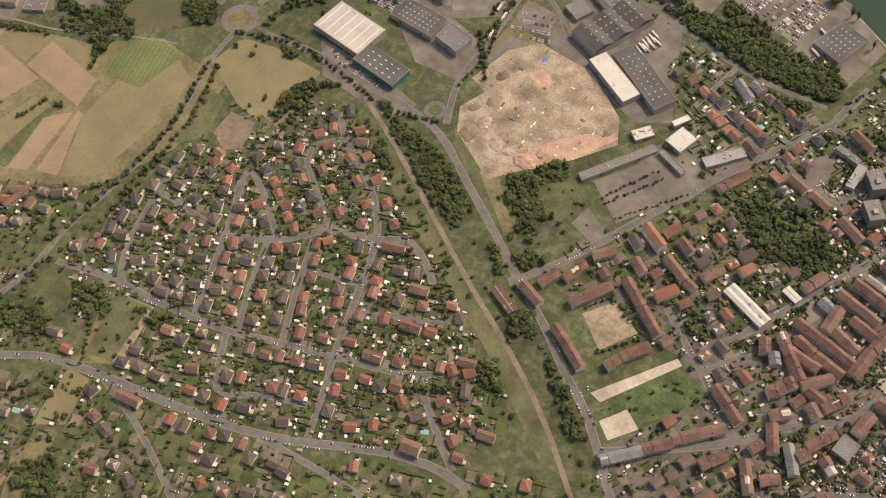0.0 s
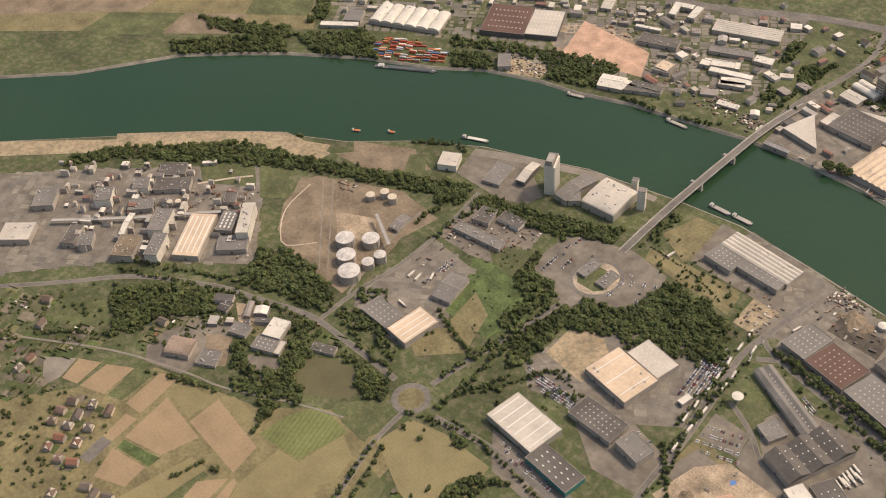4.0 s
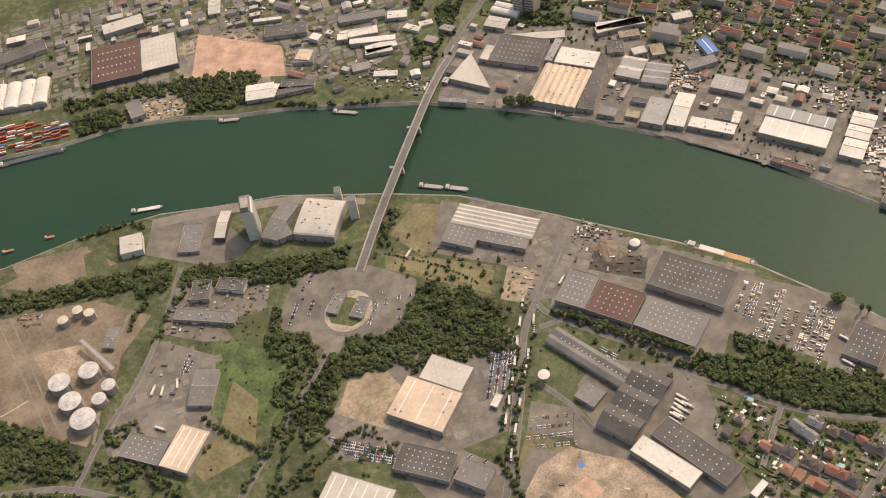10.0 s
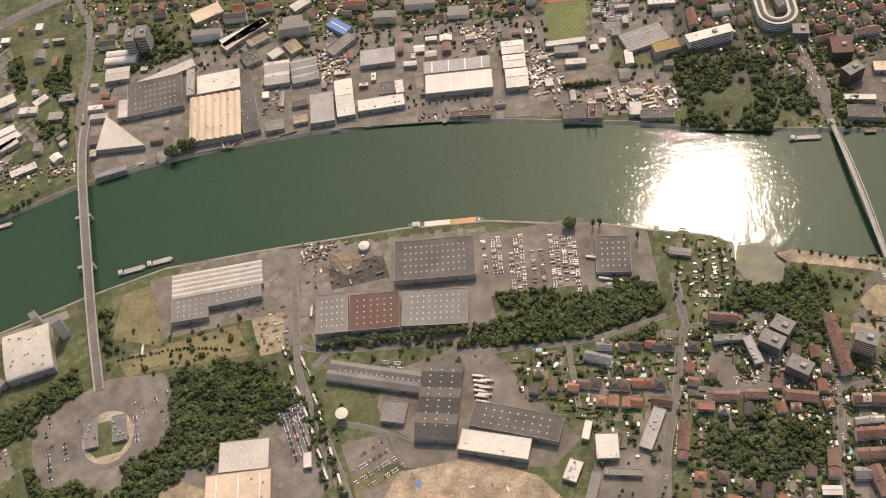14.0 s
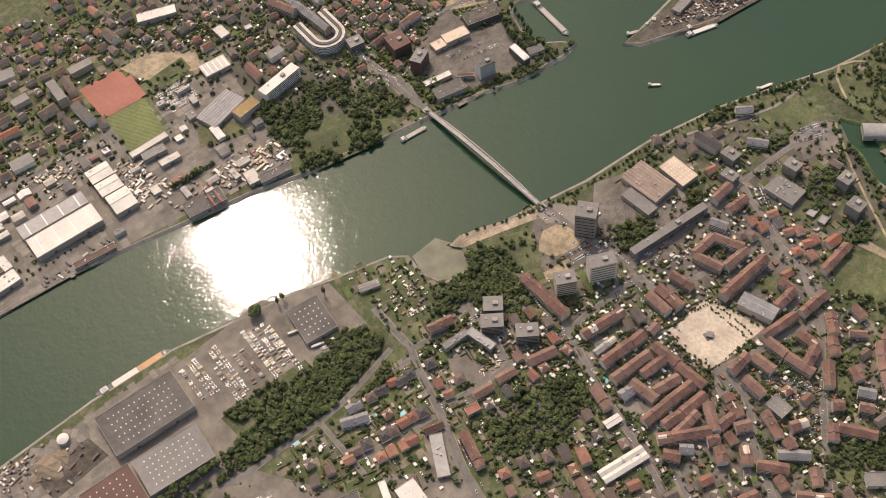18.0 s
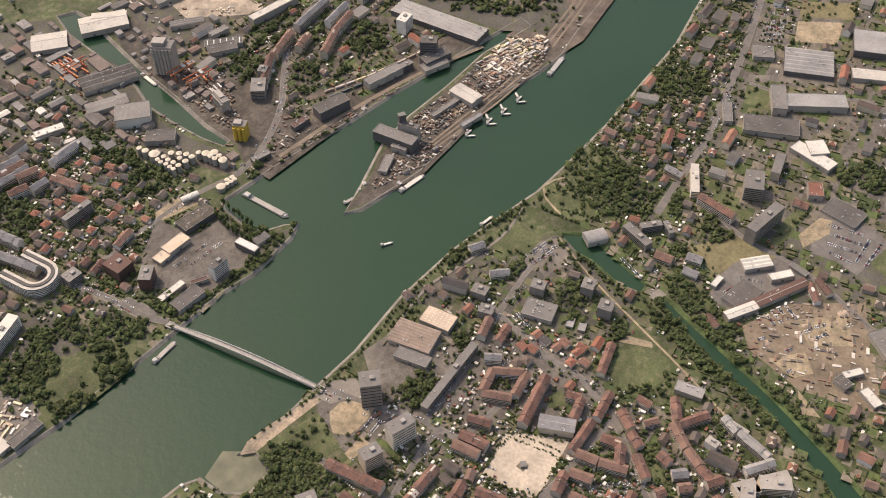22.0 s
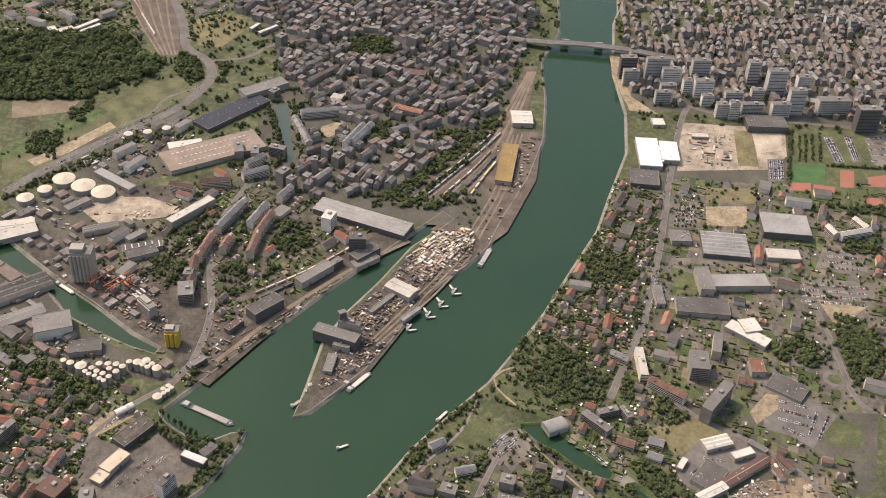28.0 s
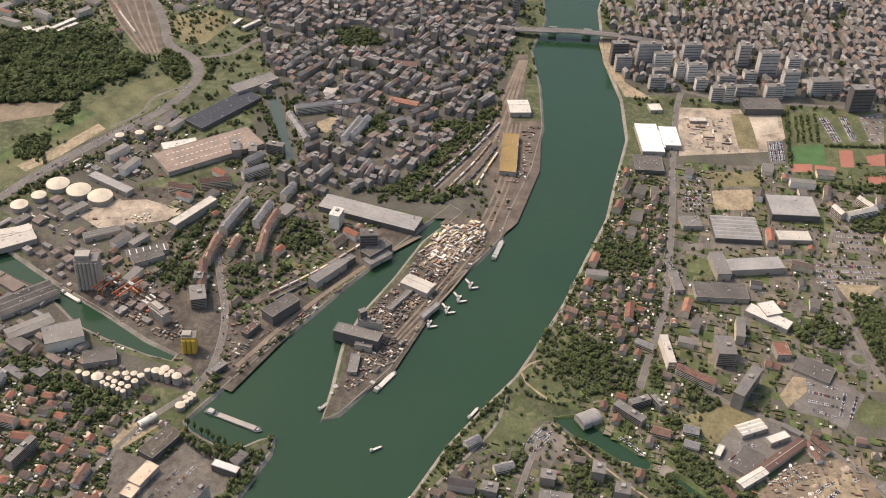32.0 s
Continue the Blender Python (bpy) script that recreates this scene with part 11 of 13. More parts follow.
patch("pond", M_POND, [(-569, 381), (-525, 409), (-483, 412), (-458, 396), (-475, 362), (-516, 339), (-551, 352)], "murky olive fishing pond ringed by trees", value=1)
patch("lawn", M_GRASS, [(-473, 358), (-446, 378), (-414, 382), (-402, 369), (-471, 343)], "green lawn beside the pond")
tree_line([(-530, 360), (-509, 372), (-494, 386)], 5, size=0.6)
wood([(-467, 411), (-451, 426), (-429, 401), (-448, 381)], 6, size=1.1)
wood([(-587, 365), (-572, 380), (-542, 341), (-552, 321)], 6, size=1.0, gaps=0.2)
wood([(-511, 424), (-486, 430), (-465, 416), (-489, 415)], 6, size=1.0)
wood([(-826, 375), (-762, 398), (-727, 361), (-785, 326)], 6.5, size=1.0, gaps=0.1)
barge(-863, 784, 14, 5, 30, "small red work boat by the bank", cargo=M_RUST, name="work_boat")
barge(-813, 816, 12, 5, 25, "small red work boat by the bank", cargo=M_RUST, name="work_boat")
barge(-690, 884, 48, 8, 20, "white river cruiser under way", cargo=M_WHITE)
tree_line([(-942, 720), (-894, 749), (-804, 799)], 7, wide=5)
tree_line([(-781, 819), (-748, 839), (-689, 856)], 6, size=1.1, wide=5)
# ---- heaps on the demolition site ----
heap(-56, 512, 10, 3, M_EARTH)
heap(-46, 416, 14, 3, M_EARTH)
heap(-40, 440, 12, 3, M_DEBRIS)
heap(-61, 453, 9, 2, M_EARTH)
heap(-8, 419, 12, 2, M_DEBRIS)
heap(34, 415, 16, 4, M_PINK)
heap(45, 436, 10, 3, M_PINK)
heap(10, 416, 9, 2, M_DEBRIS)
heap(41, 553, 10, 2, M_DEBRIS)
heap(35, 509, 8, 1.5, M_DEBRIS)
heap(-13, 522, 7, 1.5, M_PINK)
heap(44, 465, 9, 2, M_DEBRIS)
heap(-47, 471, 8, 2, M_EARTH)
heap(98, 501, 7, 2, M_EARTH)
goods([(-50, 449), (22, 532), (82, 537), (64, 457), (-1, 409)], 6, 0.3, 1.0, full=0.13, sx=(1, 5), sy=(0.8, 2.5), bag=pale_goods)
house(-330, 204, 99, 2)
house(-316, 225, 101, 4)
house(-289, 234, 171, 0)
house(-286, 221, 79, 1)
house(-301, 196, 102, 4)
house(-282, 206, 173, 4)
house(-261, 223, 82, 1)
house(-256, 207, 115, 3)
house(-332, 179, 4, 2)
house(-303, 172, 2, 2)
house(-330, 156, 102, 4)
house(-273, 167, 175, 4)
house(-251, 194, 26, 4)
house(-334, 130, 101, 4)
house(-305, 127, 103, 2)
house(-333, 103, 103, 2)
house(-243, 173, 111, 4)
house(-282, 129, 87, 3)
house(-235, 157, 94, 4)
house(-219, 185, 24, 2)
house(-209, 168, 108, 0)
house(-334, 84, 110, 2)
house(-315, 82, 19, 2)
house(-255, 132, 85, 3)
house(-224, 128, 111, 3)
house(-195, 141, 120, 0)
house(-179, 151, 28, 4)
house(-330, 60, 102, 3)
house(-307, 54, 124, 2)
house(-277, 65, 32, 2)
house(-263, 75, 122, 4)
house(-239, 105, 27, 4)
house(-215, 107, 22, 2)
house(-191, 121, 110, 0)
house(-167, 131, 20, 2)
house(-246, 254, 79, 4)
house(-225, 243, 155, 4)
house(-205, 234, 152, 1)
house(-191, 223, 141, 3)
house(-204, 199, 55, 0)
house(-174, 215, 56, 3)
house(-162, 203, 143, 1)
house(-183, 184, 142, 4)
house(-146, 194, 133, 3)
house(-209, 290, 109, 3)
house(-197, 269, 140, 2)
house(-179, 255, 142, 3)
house(-156, 241, 140, 4)
house(-135, 226, 54, 3)
house(-201, 320, 47, 0)
house(-191, 336, 128, 3)
house(-201, 350, 131, 4)
house(-182, 311, 45, 3)
house(-146, 308, 151, 3)
house(-166, 278, 144, 0)
house(-140, 260, 145, 1)
house(-120, 286, 146, 3)
house(-113, 239, 141, 3)
house(-160, 349, 42, 0)
house(-131, 322, 57, 3)
house(-103, 300, 58, 3)
house(-72, 278, 128, 1)
house(-93, 265, 55, 1)
house(-82, 240, 16, 1)
house(-49, 259, 133, 1)
house(-188, 368, 129, 2)
house(-147, 163, 120, 1)
house(-129, 172, 108, 4)
house(-111, 191, 108, 3)
house(-102, 201, 44, 3)
house(-67, 213, 112, 2)
house(-144, 143, 106, 4)
house(-120, 154, 24, 2)
house(-100, 171, 112, 3)
house(-64, 193, 8, 1)
house(-139, 126, 113, 4)
house(-112, 138, 112, 2)
house(-90, 152, 113, 1)
house(-56, 179, 100, 0)
house(-34, 205, 101, 2)
house(-10, 211, 17, 2)
house(8, 217, 115, 2)
house(-24, 186, 6, 1)
house(-55, 156, 103, 4)
house(-126, 104, 108, 1)
house(-102, 115, 111, 2)
house(-82, 127, 109, 3)
house(-18, 172, 102, 0)
house(11, 179, 100, 4)
house(38, 187, 19, 1)
house(66, 204, 18, 3)
house(-45, 141, 109, 0)
house(-75, 113, 113, 0)
house(-16, 141, 106, 3)
house(11, 152, 112, 0)
house(82, 196, 107, 4)
house(-115, 74, 15, 4)
house(-93, 90, 112, 4)
house(-38, 118, 104, 3)
house(64, 164, 11, 0)
house(-59, 88, 109, 0)
house(-33, 97, 13, 3)
house(-5, 109, 17, 3)
house(-96, 45, 109, 3)
house(-76, 48, 15, 3)
house(-62, 54, 105, 3)
house(-42, 60, 13, 1)
house(-23, 66, 20, 2)
house(53, 116, 12, 1)
house(71, 129, 18, 3)
house(96, 135, 107, 3)
house(108, 138, 138, 0)
house(-245, 57, 99, 4)
house(-221, 68, 94, 4)
house(-199, 77, 24, 2)
house(-183, 104, 111, 3)
house(-160, 111, 110, 0)
house(-173, 83, 27, 2)
house(-151, 92, 108, 0)
house(-192, 59, 117, 4)
house(-170, 61, 106, 4)
house(-143, 71, 13, 1)
house(-188, 15, 12, 0)
house(-167, 14, 98, 4)
house(-138, 23, 12, 2)
house(-203, -22, 17, 2)
house(-206, -42, 14, 4)
house(-186, -36, 5, 4)
house(-163, -34, 7, 2)
house(-96, 5, 104, 4)
house(-82, 12, 109, 3)
house(-212, -85, 77, 4)
house(-297, -53, 14, 2)
house(-271, -62, 10, 3)
house(-117, -65, 99, 3)
house(-100, -63, 101, 2)
house(-71, -55, 7, 1)
house(-74, -75, 10, 3)
house(-56, -49, 16, 4)
house(-35, -47, 104, 3)
house(-18, -55, 94, 4)
house(-53, -78, 11, 4)
house(8, -46, 3, 2)
house(21, -49, 3, 2)
house(-44, -103, 152, 1)
house(-120, -28, 13, 3)
house(-103, -26, 106, 4)
house(-81, -24, 102, 0)
house(-58, -13, 19, 2)
house(-13, -4, 29, 2)
house(-46, 21, 19, 1)
house(-34, 24, 107, 2)
house(-15, 29, 18, 1)
house(-190, -105, 169, 1)
house(-169, -111, 165, 2)
house(-111, -141, 149, 2)
house(-152, -152, 14, 0)
house(8, 72, 24, 0)
house(13, 53, 110, 3)
house(34, 81, 13, 3)
house(51, 82, 11, 4)
house(67, 91, 13, 0)
house(82, 80, 140, 3)
house(21, 31, 105, 4)
house(52, 28, 28, 0)
house(71, 43, 115, 3)
house(103, 75, 52, 2)
house(117, 102, 52, 3)
house(133, 89, 51, 3)
house(151, 71, 140, 3)
house(166, 59, 12, 3)
house(125, 145, 48, 0)
house(80, -5, 115, 3)
house(203, 54, 12, 1)
house(240, 70, 108, 1)
row_of_houses(-31, 232, 26, 11, 18, 6, M_TILE)
row_of_houses(24, 201, 21, 11, 14, 6, M_TILE_DARK)
row_of_houses(41, 158, 23, 11, 12, 6, M_TILE)
row_of_houses(26, 107, 21, 10, 13, 6, M_TILE)
row_of_houses(117, 153, 20, 10, 14, 6, M_TILE)
row_of_houses(-170, -71, 27, 11, 6, 6, M_TILE)
row_of_houses(224, 81, 37, 11, -15, 6, M_TILE_DARK)
row_of_houses(119, 42, 20, 14, 10, 7, M_TILE_DARK)
row_of_houses(178, 94, 19, 10, 13, 5, M_TILE_DARK)
patch("field", M_MEADOW, [(-271, 21), (-222, 27), (-199, -42), (-251, -54)], "mown olive field beside the houses")
patch("yard", M_SAND, [(-226, 24), (-219, 25), (-207, -46), (-218, -46)], "sandy strip beside a mown field")
patch("lawn", M_GRASS, [(-117, -77), (-87, -66), (-69, -98), (-95, -103)], "green lawn behind the houses")
van_row(142, 847, 131, 798)
van_row(154, 847, 141, 793)
van_row(161, 846, 148, 791)
van_row(168, 816, 154, 761)
van_row(181, 841, 162, 762)
van_row(188, 839, 168, 761)
van_row(194, 810, 181, 763, "dark")
van_row(204, 808, 192, 761, "dark")
van_row(222, 825, 201, 747)
van_row(228, 823, 208, 749)
van_row(236, 819, 217, 749)
van_row(243, 814, 225, 750)
van_row(246, 804, 226, 732)
patch("works_yard", M_TOWN, [(793, 960), (783, 935), (773, 899), (815, 874), (779, 821), (752, 802), (687, 828), (657, 858), (657, 896), (691, 939), (729, 952)], "brown concrete yard of a riverside works", value=6)
block("apartment_block", 687, 965, 26.7, 30.2, -20.2, 6, "brown brick apartment block with balconies", wall=M_BROWN, roof=M_BROWN)
block("office_block", 678, 919, 25.2, 17.0, 13.8, 7, "brown office tower beside the bridge street", wall=M_BROWN, roof=M_GREY)
block("apartment_block", 657, 1019, 21.4, 18.7, -24.5, 4, "grey apartment block beside the bridge street")
row_of_houses(747, 951, 58, 11, -35, 8, M_SLATE)
row_of_houses(738, 985, 32, 11, -11, 8, M_TILE_DARK)
row_of_houses(682, 995, 23, 10, -8, 7, M_TILE)
hall("works_hall", 669, 881, 41.3, 10.3, -23.7, 6, M_WHITE, vents=3, label="long white flat roofed riverside building")
hall("works_hall", 661, 854, 43.1, 20.8, -25.4, 9, M_DARK, label="dark flat roofed riverside building")
hall("works_hall", 695, 853, 23.9, 6.6, -51.5, 6, M_BROWN, label="low brown shed in a works yard")
car_row(712, 899, 766, 872, full=0.4)
car_row(722, 878, 771, 854, full=0.4)
van_row(807, 946, 834, 932, full=0.6)
tree(813, 879, 2, 1.2)
tree(806, 871, 2, 1.2)
tree(800, 861, 2, 1.2)
tree(794, 853, 2, 1.2)
tree(791, 845, 2, 1.2)
tree(787, 838, 2, 1.2)
tree(784, 829, 2, 1.2)
tree(781, 821, 2, 1.2)
tree(779, 814, 2, 1.2)
wood([(776, 820), (812, 777), (775, 775), (741, 786), (727, 801), (703, 815), (680, 825), (632, 846), (632, 862), (655, 849), (695, 827), (741, 806), (761, 810)], 6, size=0.8, gaps=0.2)
house(827, 1161, -7, 3)
house(809, 1138, -95, 2)
house(840, 1133, -94, 0)
house(825, 1112, -11, 2)
house(863, 1119, -10, 3)
house(839, 1093, -108, 2)
house(856, 1089, -14, 1)
house(839, 1068, -96, 2)
house(853, 1061, -99, 1)
house(834, 1043, -106, 0)
house(853, 1039, -96, 2)
house(777, 1125, -104, 2)
house(782, 1107, -106, 3)
house(755, 1080, -93, 4)
house(738, 1104, -18, 1)
house(723, 1075, -94, 1)
house(734, 1052, -103, 2)
house(744, 1037, -17, 1)
house(766, 1035, -11, 4)
house(800, 1036, -101, 2)
house(793, 1019, -104, 0)
house(818, 1014, -5, 2)
house(800, 993, -13, 3)
house(777, 995, -101, 2)
house(751, 1011, -107, 2)
house(746, 988, -13, 1)
house(721, 1021, -6, 0)
house(712, 1037, -5, 2)
house(695, 1081, -3, 0)
house(696, 1057, -103, 4)
house(783, 973, -103, 3)
house(816, 975, -104, 4)
house(843, 1009, -16, 2)
house(753, 1129, -97, 1)
house(715, 1108, -16, 2)
hall("small_hall", 805, 999, 10.0, 8.8, -41.4, 5, M_CREAM, label="small cream roofed hall among houses")
hall("works_hall", 1039, 38, 35.8, 53.2, -28.5, 4, M_DARK, strips=0, label="dark parking deck beside the school")
row_of_houses(1041, 96, 21, 14, -104, 4, M_TILE)
patch("lawn", M_GRASS, [(1006, 117), (1057, 87), (1043, 77), (958, 118), (956, 133)], "lawn beside a tall apartment slab")
patch("car_park", M_ASPHALT, [(1010, 71), (1036, 58), (1019, 0), (998, -26), (928, 17), (947, 46), (954, 80)], "dark asphalt car park beside the school", value=6)
car_row(1013, 58, 1004, 8, full=0.7)
car_row(998, 62, 986, 12, full=0.7)
car_row(977, 58, 969, 16, full=0.7)
car_row(961, 54, 947, 24, full=0.7)
car_row(1002, 1, 948, 20, full=0.7)
car_row(995, -14, 941, 9, full=0.7)
patch("bare_ground", M_SAND, [(983, 96), (1025, 69), (1023, 52), (996, 55), (961, 88)], "pinkish sandy plot by the school", value=6)
patch("lawn", M_GRASS, [(960, 9), (994, -29), (984, -55), (944, -53), (934, -20)], "green plot beside a car park")
block("apartment_block", 919, 307, 46.1, 12.7, -129.0, 4, "pale apartment house round a green court", roof=M_GREY)
block("apartment_block", 942, 292, 29.8, 10.1, -62.8, 4, "pale apartment house round a green court", roof=M_GREY)
block("apartment_block", 943, 268, 23.5, 7.8, -149.1, 4, "pale apartment house round a green court", roof=M_GREY)
patch("lawn", M_GRASS, [(937, 296), (950, 282), (932, 272), (919, 281)], "green court of pale apartment houses")
row_of_houses(891, 267, 24, 14, -104, 6, M_TILE_DARK)
row_of_houses(899, 227, 21, 14, -102, 6, M_SLATE)
row_of_houses(873, 229, 20, 12, -106, 5, M_SLATE)
patch("grass_plot", M_DRY, [(904, 214), (951, 198), (961, 160), (934, 117), (920, 151), (899, 172)], "dry brown grass in front of white halls", value=6)
patch("works_yard", M_ASPHALT, [(878, 194), (911, 174), (931, 121), (910, 70), (842, 147), (827, 177), (840, 201)], "dark asphalt yard round works halls", value=6)
hall("works_hall", 851, 160, 47.5, 31.9, -31.3, 6, M_DARK, label="dark flat roofed workshop hall")
hall("small_hall", 867, 194, 21.6, 8.7, -24.5, 5, M_WHITE, label="small white workshop in a yard")
hall("small_hall", 843, 179, 14.2, 6.9, -27.3, 4, M_WHITE, label="small white shed in a yard")
hall("works_hall", 915, 92, 9.1, 26.6, -33.4, 5, M_GREY, label="grey shed beside white halls")
row_of_houses(877, 71, 32, 10, -159, 6, M_TILE)
row_of_houses(891, 59, 28, 10, -144, 6, M_BROWN)
hall("works_hall", 817, -22, 33.9, 42.0, -56.8, 7, M_GREY, label="grey roofed hall by the builders yard")
hall("works_hall", 758, 19, 25.7, 10.2, -58.3, 6, M_WHITE, label="white roofed hall by the builders yard")
hall("works_hall", 741, 30, 14.6, 19.2, -40.5, 6, M_DARK, label="dark roofed hall by the builders yard")
hall("works_hall", 726, -3, 13.3, 27.6, -49.9, 6, M_WHITE, label="long white shed by the builders yard")
car_row(886, 171, 883, 134, full=0.5)
van_row(831, 128, 813, 115)
van_row(839, 121, 819, 107)
van_row(846, 114, 827, 99)
van_row(853, 106, 832, 89)
van_row(859, 98, 843, 82)
van_row(821, 137, 804, 127)
heap(845, 46, 7, 2, M_EARTH)
heap(856, 32, 9, 2, M_DEBRIS)
heap(847, 21, 8, 2, M_EARTH)
heap(818, 57, 5, 2, M_EARTH)
heap(807, 85, 7, 2, M_DEBRIS)
heap(823, 78, 5, 2, M_DEBRIS)
heap(802, 67, 5, 2, M_DEBRIS)
heap(793, 46, 6, 2, M_DEBRIS)
heap(785, 95, 6, 2, M_EARTH)
heap(764, 108, 6, 2, M_EARTH)
heap(803, 116, 5, 2, M_EARTH)
heap(783, 123, 6, 2, M_DEBRIS)
car_row(809, 83, 818, 71, full=0.6)
car_row(808, 59, 817, 47, full=0.6)
car_row(847, 38, 856, 26, full=0.6)
car_row(836, 27, 845, 15, full=0.6)
car_row(783, 71, 792, 59, full=0.6)
car_row(775, 100, 784, 88, full=0.6)
row_of_houses(767, 128, 15, 12, -145, 4, M_BROWN)
row_of_houses(786, 123, 16, 9, -40, 4, M_TILE_DARK)
row_of_houses(797, 192, 23, 13, -138, 5, M_BROWN)
patch("bare_ground", M_SAND, [(818, 227), (815, 207), (787, 176), (781, 182), (797, 211)], "sandy terrace beside the stream", value=6)
patch("bare_ground", M_SAND, [(720, 81), (686, 53), (685, 76)], "sandy path triangle beside the stream", value=6)
patch("bare_ground", M_SAND, [(738, 302), (751, 293), (748, 261), (739, 259)], "sandy strip above a playing field", value=6)
patch("pavement", M_PAVE, [(824, 279), (816, 267), (831, 254), (839, 265)], "paved crossing between canal and stream", value=6)
wood([(983, 227), (1001, 193), (956, 179), (936, 216)], 6.5, size=0.9, gaps=0.2)
wood([(886, 261), (872, 237), (840, 201), (829, 208), (828, 248), (856, 260)], 6.5, size=0.8, gaps=0.3)
wood([(1022, 397), (1046, 351), (1017, 274), (979, 286), (956, 355), (966, 380)], 6.5, size=0.9, gaps=0.35)
patch("car_park", M_YARD, [(-94, 637), (-44, 634), (-39, 594), (-92, 594)], "asphalt car park beside the works", value=6)
row_of_houses(346, 648, 24, 12, -16, 7, M_TILE_DARK)
row_of_houses(369, 632, 30, 12, -16, 7, M_TILE)
hall("works_hall", 356, 609, 31.4, 9.0, -16.5, 8, M_GREY, vents=3, label="grey flat roofed workshop round a court")
hall("works_hall", 375, 585, 10.9, 37.4, -2.4, 8, M_PALEGREY, vents=4, label="pale grey building under demolition")
patch("works_yard", M_YARD, [(331, 603), (360, 595), (348, 558), (377, 556), (370, 536), (334, 551), (316, 571)], "grey yard of a demolished block", value=6)
goods([(340, 565), (375, 563), (368, 547), (340, 552)], 3.2, 0.5, 1.8, turn=-40, full=0.6, sx=(2, 7), sy=(0.5, 1.1), bag=pale_goods)
row_of_houses(398, 515, 34, 13, -27, 6, M_TILE_DARK)
row_of_houses(323, 543, 24, 11, -19, 6, M_TILE_DARK)
row_of_houses(354, 534, 24, 11, -22, 6, M_TILE_DARK)
hall("small_hall", 298, 539, 16.8, 10.1, -24.6, 7, M_TILE, label="small red roofed block with a white rim")
row_of_houses(259, 510, 45, 11, -118, 7, M_TILE)
hall("works_hall", 234, 535, 14.4, 51.3, -41.0, 5, M_PALEGREY, vents=3, label="long pale grey garage shed")
row_of_houses(211, 637, 31, 12, -37, 6, M_SLATE)
row_of_houses(223, 648, 17, 11, -21, 6, M_SLATE)
row_of_houses(256, 561, 22, 10, -28, 5, M_BROWN)
house(244, 641, 151, 4)
house(257, 638, 149, 2)
house(273, 634, 148, 3)
house(280, 627, 151, 2)
house(292, 624, 152, 4)
house(228, 648, 153, 4)
house(183, 613, 152, 2)
house(197, 608, 60, 4)
house(216, 598, 157, 4)
house(227, 594, 58, 4)
house(241, 592, 158, 0)
house(252, 588, 154, 1)
house(263, 582, 154, 4)
house(195, 585, 155, 1)
house(207, 580, 63, 0)
house(220, 574, 66, 3)
house(230, 570, 153, 0)
house(172, 612, 155, 0)
house(302, 590, 62, 3)
house(320, 574, 150, 4)
house(298, 573, 148, 3)
house(258, 466, 153, 1)
house(280, 458, 61, 4)
house(301, 440, 64, 4)
house(317, 614, 151, 4)
house(339, 521, 64, 2)
row_of_houses(413, 413, 16, 13, -19, 7, M_SLATE)
patch("works_yard", M_PAVE, [(397, 415), (429, 406), (420, 380), (394, 393)], "paved yard beside a grey house", value=6)
wood([(301, 524), (334, 516), (372, 500), (403, 473), (380, 443), (359, 445), (324, 433), (282, 468), (272, 492)], 6.0, size=1.0, gaps=0.1)
wood([(299, 725), (303, 675), (282, 663), (254, 672), (226, 680), (272, 731)], 6.0, size=1.0, gaps=0.1)
patch("lawn", M_GRASS, [(294, 661), (321, 655), (316, 643), (289, 651)], "green verge at a street corner")
car_row(263, 531, 245, 496, full=0.6)
car_row(416, 509, 436, 498, full=0.5)
car_row(391, 614, 408, 607, full=0.7)
patch("play_ground", M_SAND, [(528, 612), (545, 618), (562, 610), (568, 593), (565, 567), (543, 572), (519, 586), (517, 604)], "round sandy ground beside the bridge", value=6, smooth=True)
patch("car_park", M_YARD, [(526, 576), (555, 568), (547, 543), (517, 556)], "small car park beside a tower", value=6)
car_row(527, 573, 553, 564, full=0.8)
car_row(522, 563, 550, 554, full=0.8)
patch("bare_ground", M_SAND, [(494, 582), (521, 571), (514, 555), (487, 572)], "sandy plot beside a car park", value=6)
patch("pavement", M_PAVE, [(562, 644), (585, 639), (600, 604), (570, 568), (572, 597), (556, 621)], "paved square at the footbridge", value=6)
patch("works_yard", M_TOWN, [(617, 585), (664, 579), (644, 555), (636, 527), (608, 539), (596, 564)], "worn yard beside the market halls", value=6)
wood([(595, 541), (630, 531), (629, 515), (609, 506), (584, 519)], 6, size=1.0, gaps=0.1)
hall("works_hall", 1328, 700, 168.3, 39.0, -106.4, 10, M_PALEGREY, wall=M_CLAD_DARK, style="ridges", n=4, label="long pale grey hall with parallel roof ridges over the wharf")
patch("town_paving", M_CITY, [(1394, 795), (1433, 724), (1478, 521), (1404, 494), (1349, 524), (1337, 594), (1366, 712)], "worn ground between rail yard and harbour", value=0)
wood([(1409, 710), (1419, 604), (1448, 538), (1417, 521), (1377, 599), (1385, 677)], 8, size=1.1, gaps=0.45)
wood([(1397, 514), (1379, 494), (1399, 476), (1422, 492)], 8, size=1.2, gaps=0.2)
block("mill_tower", 1242, 693, 27, 20, -80, 11, "dark tall mill store on the quay", wall=M_CLAD_DARK, roof=M_DARK)
patch("sports_ground", M_PITCH, [(1591, -33), (1596, -70), (1568, -66), (1564, -28)], "red hard sports court beside a pitch", value=6)
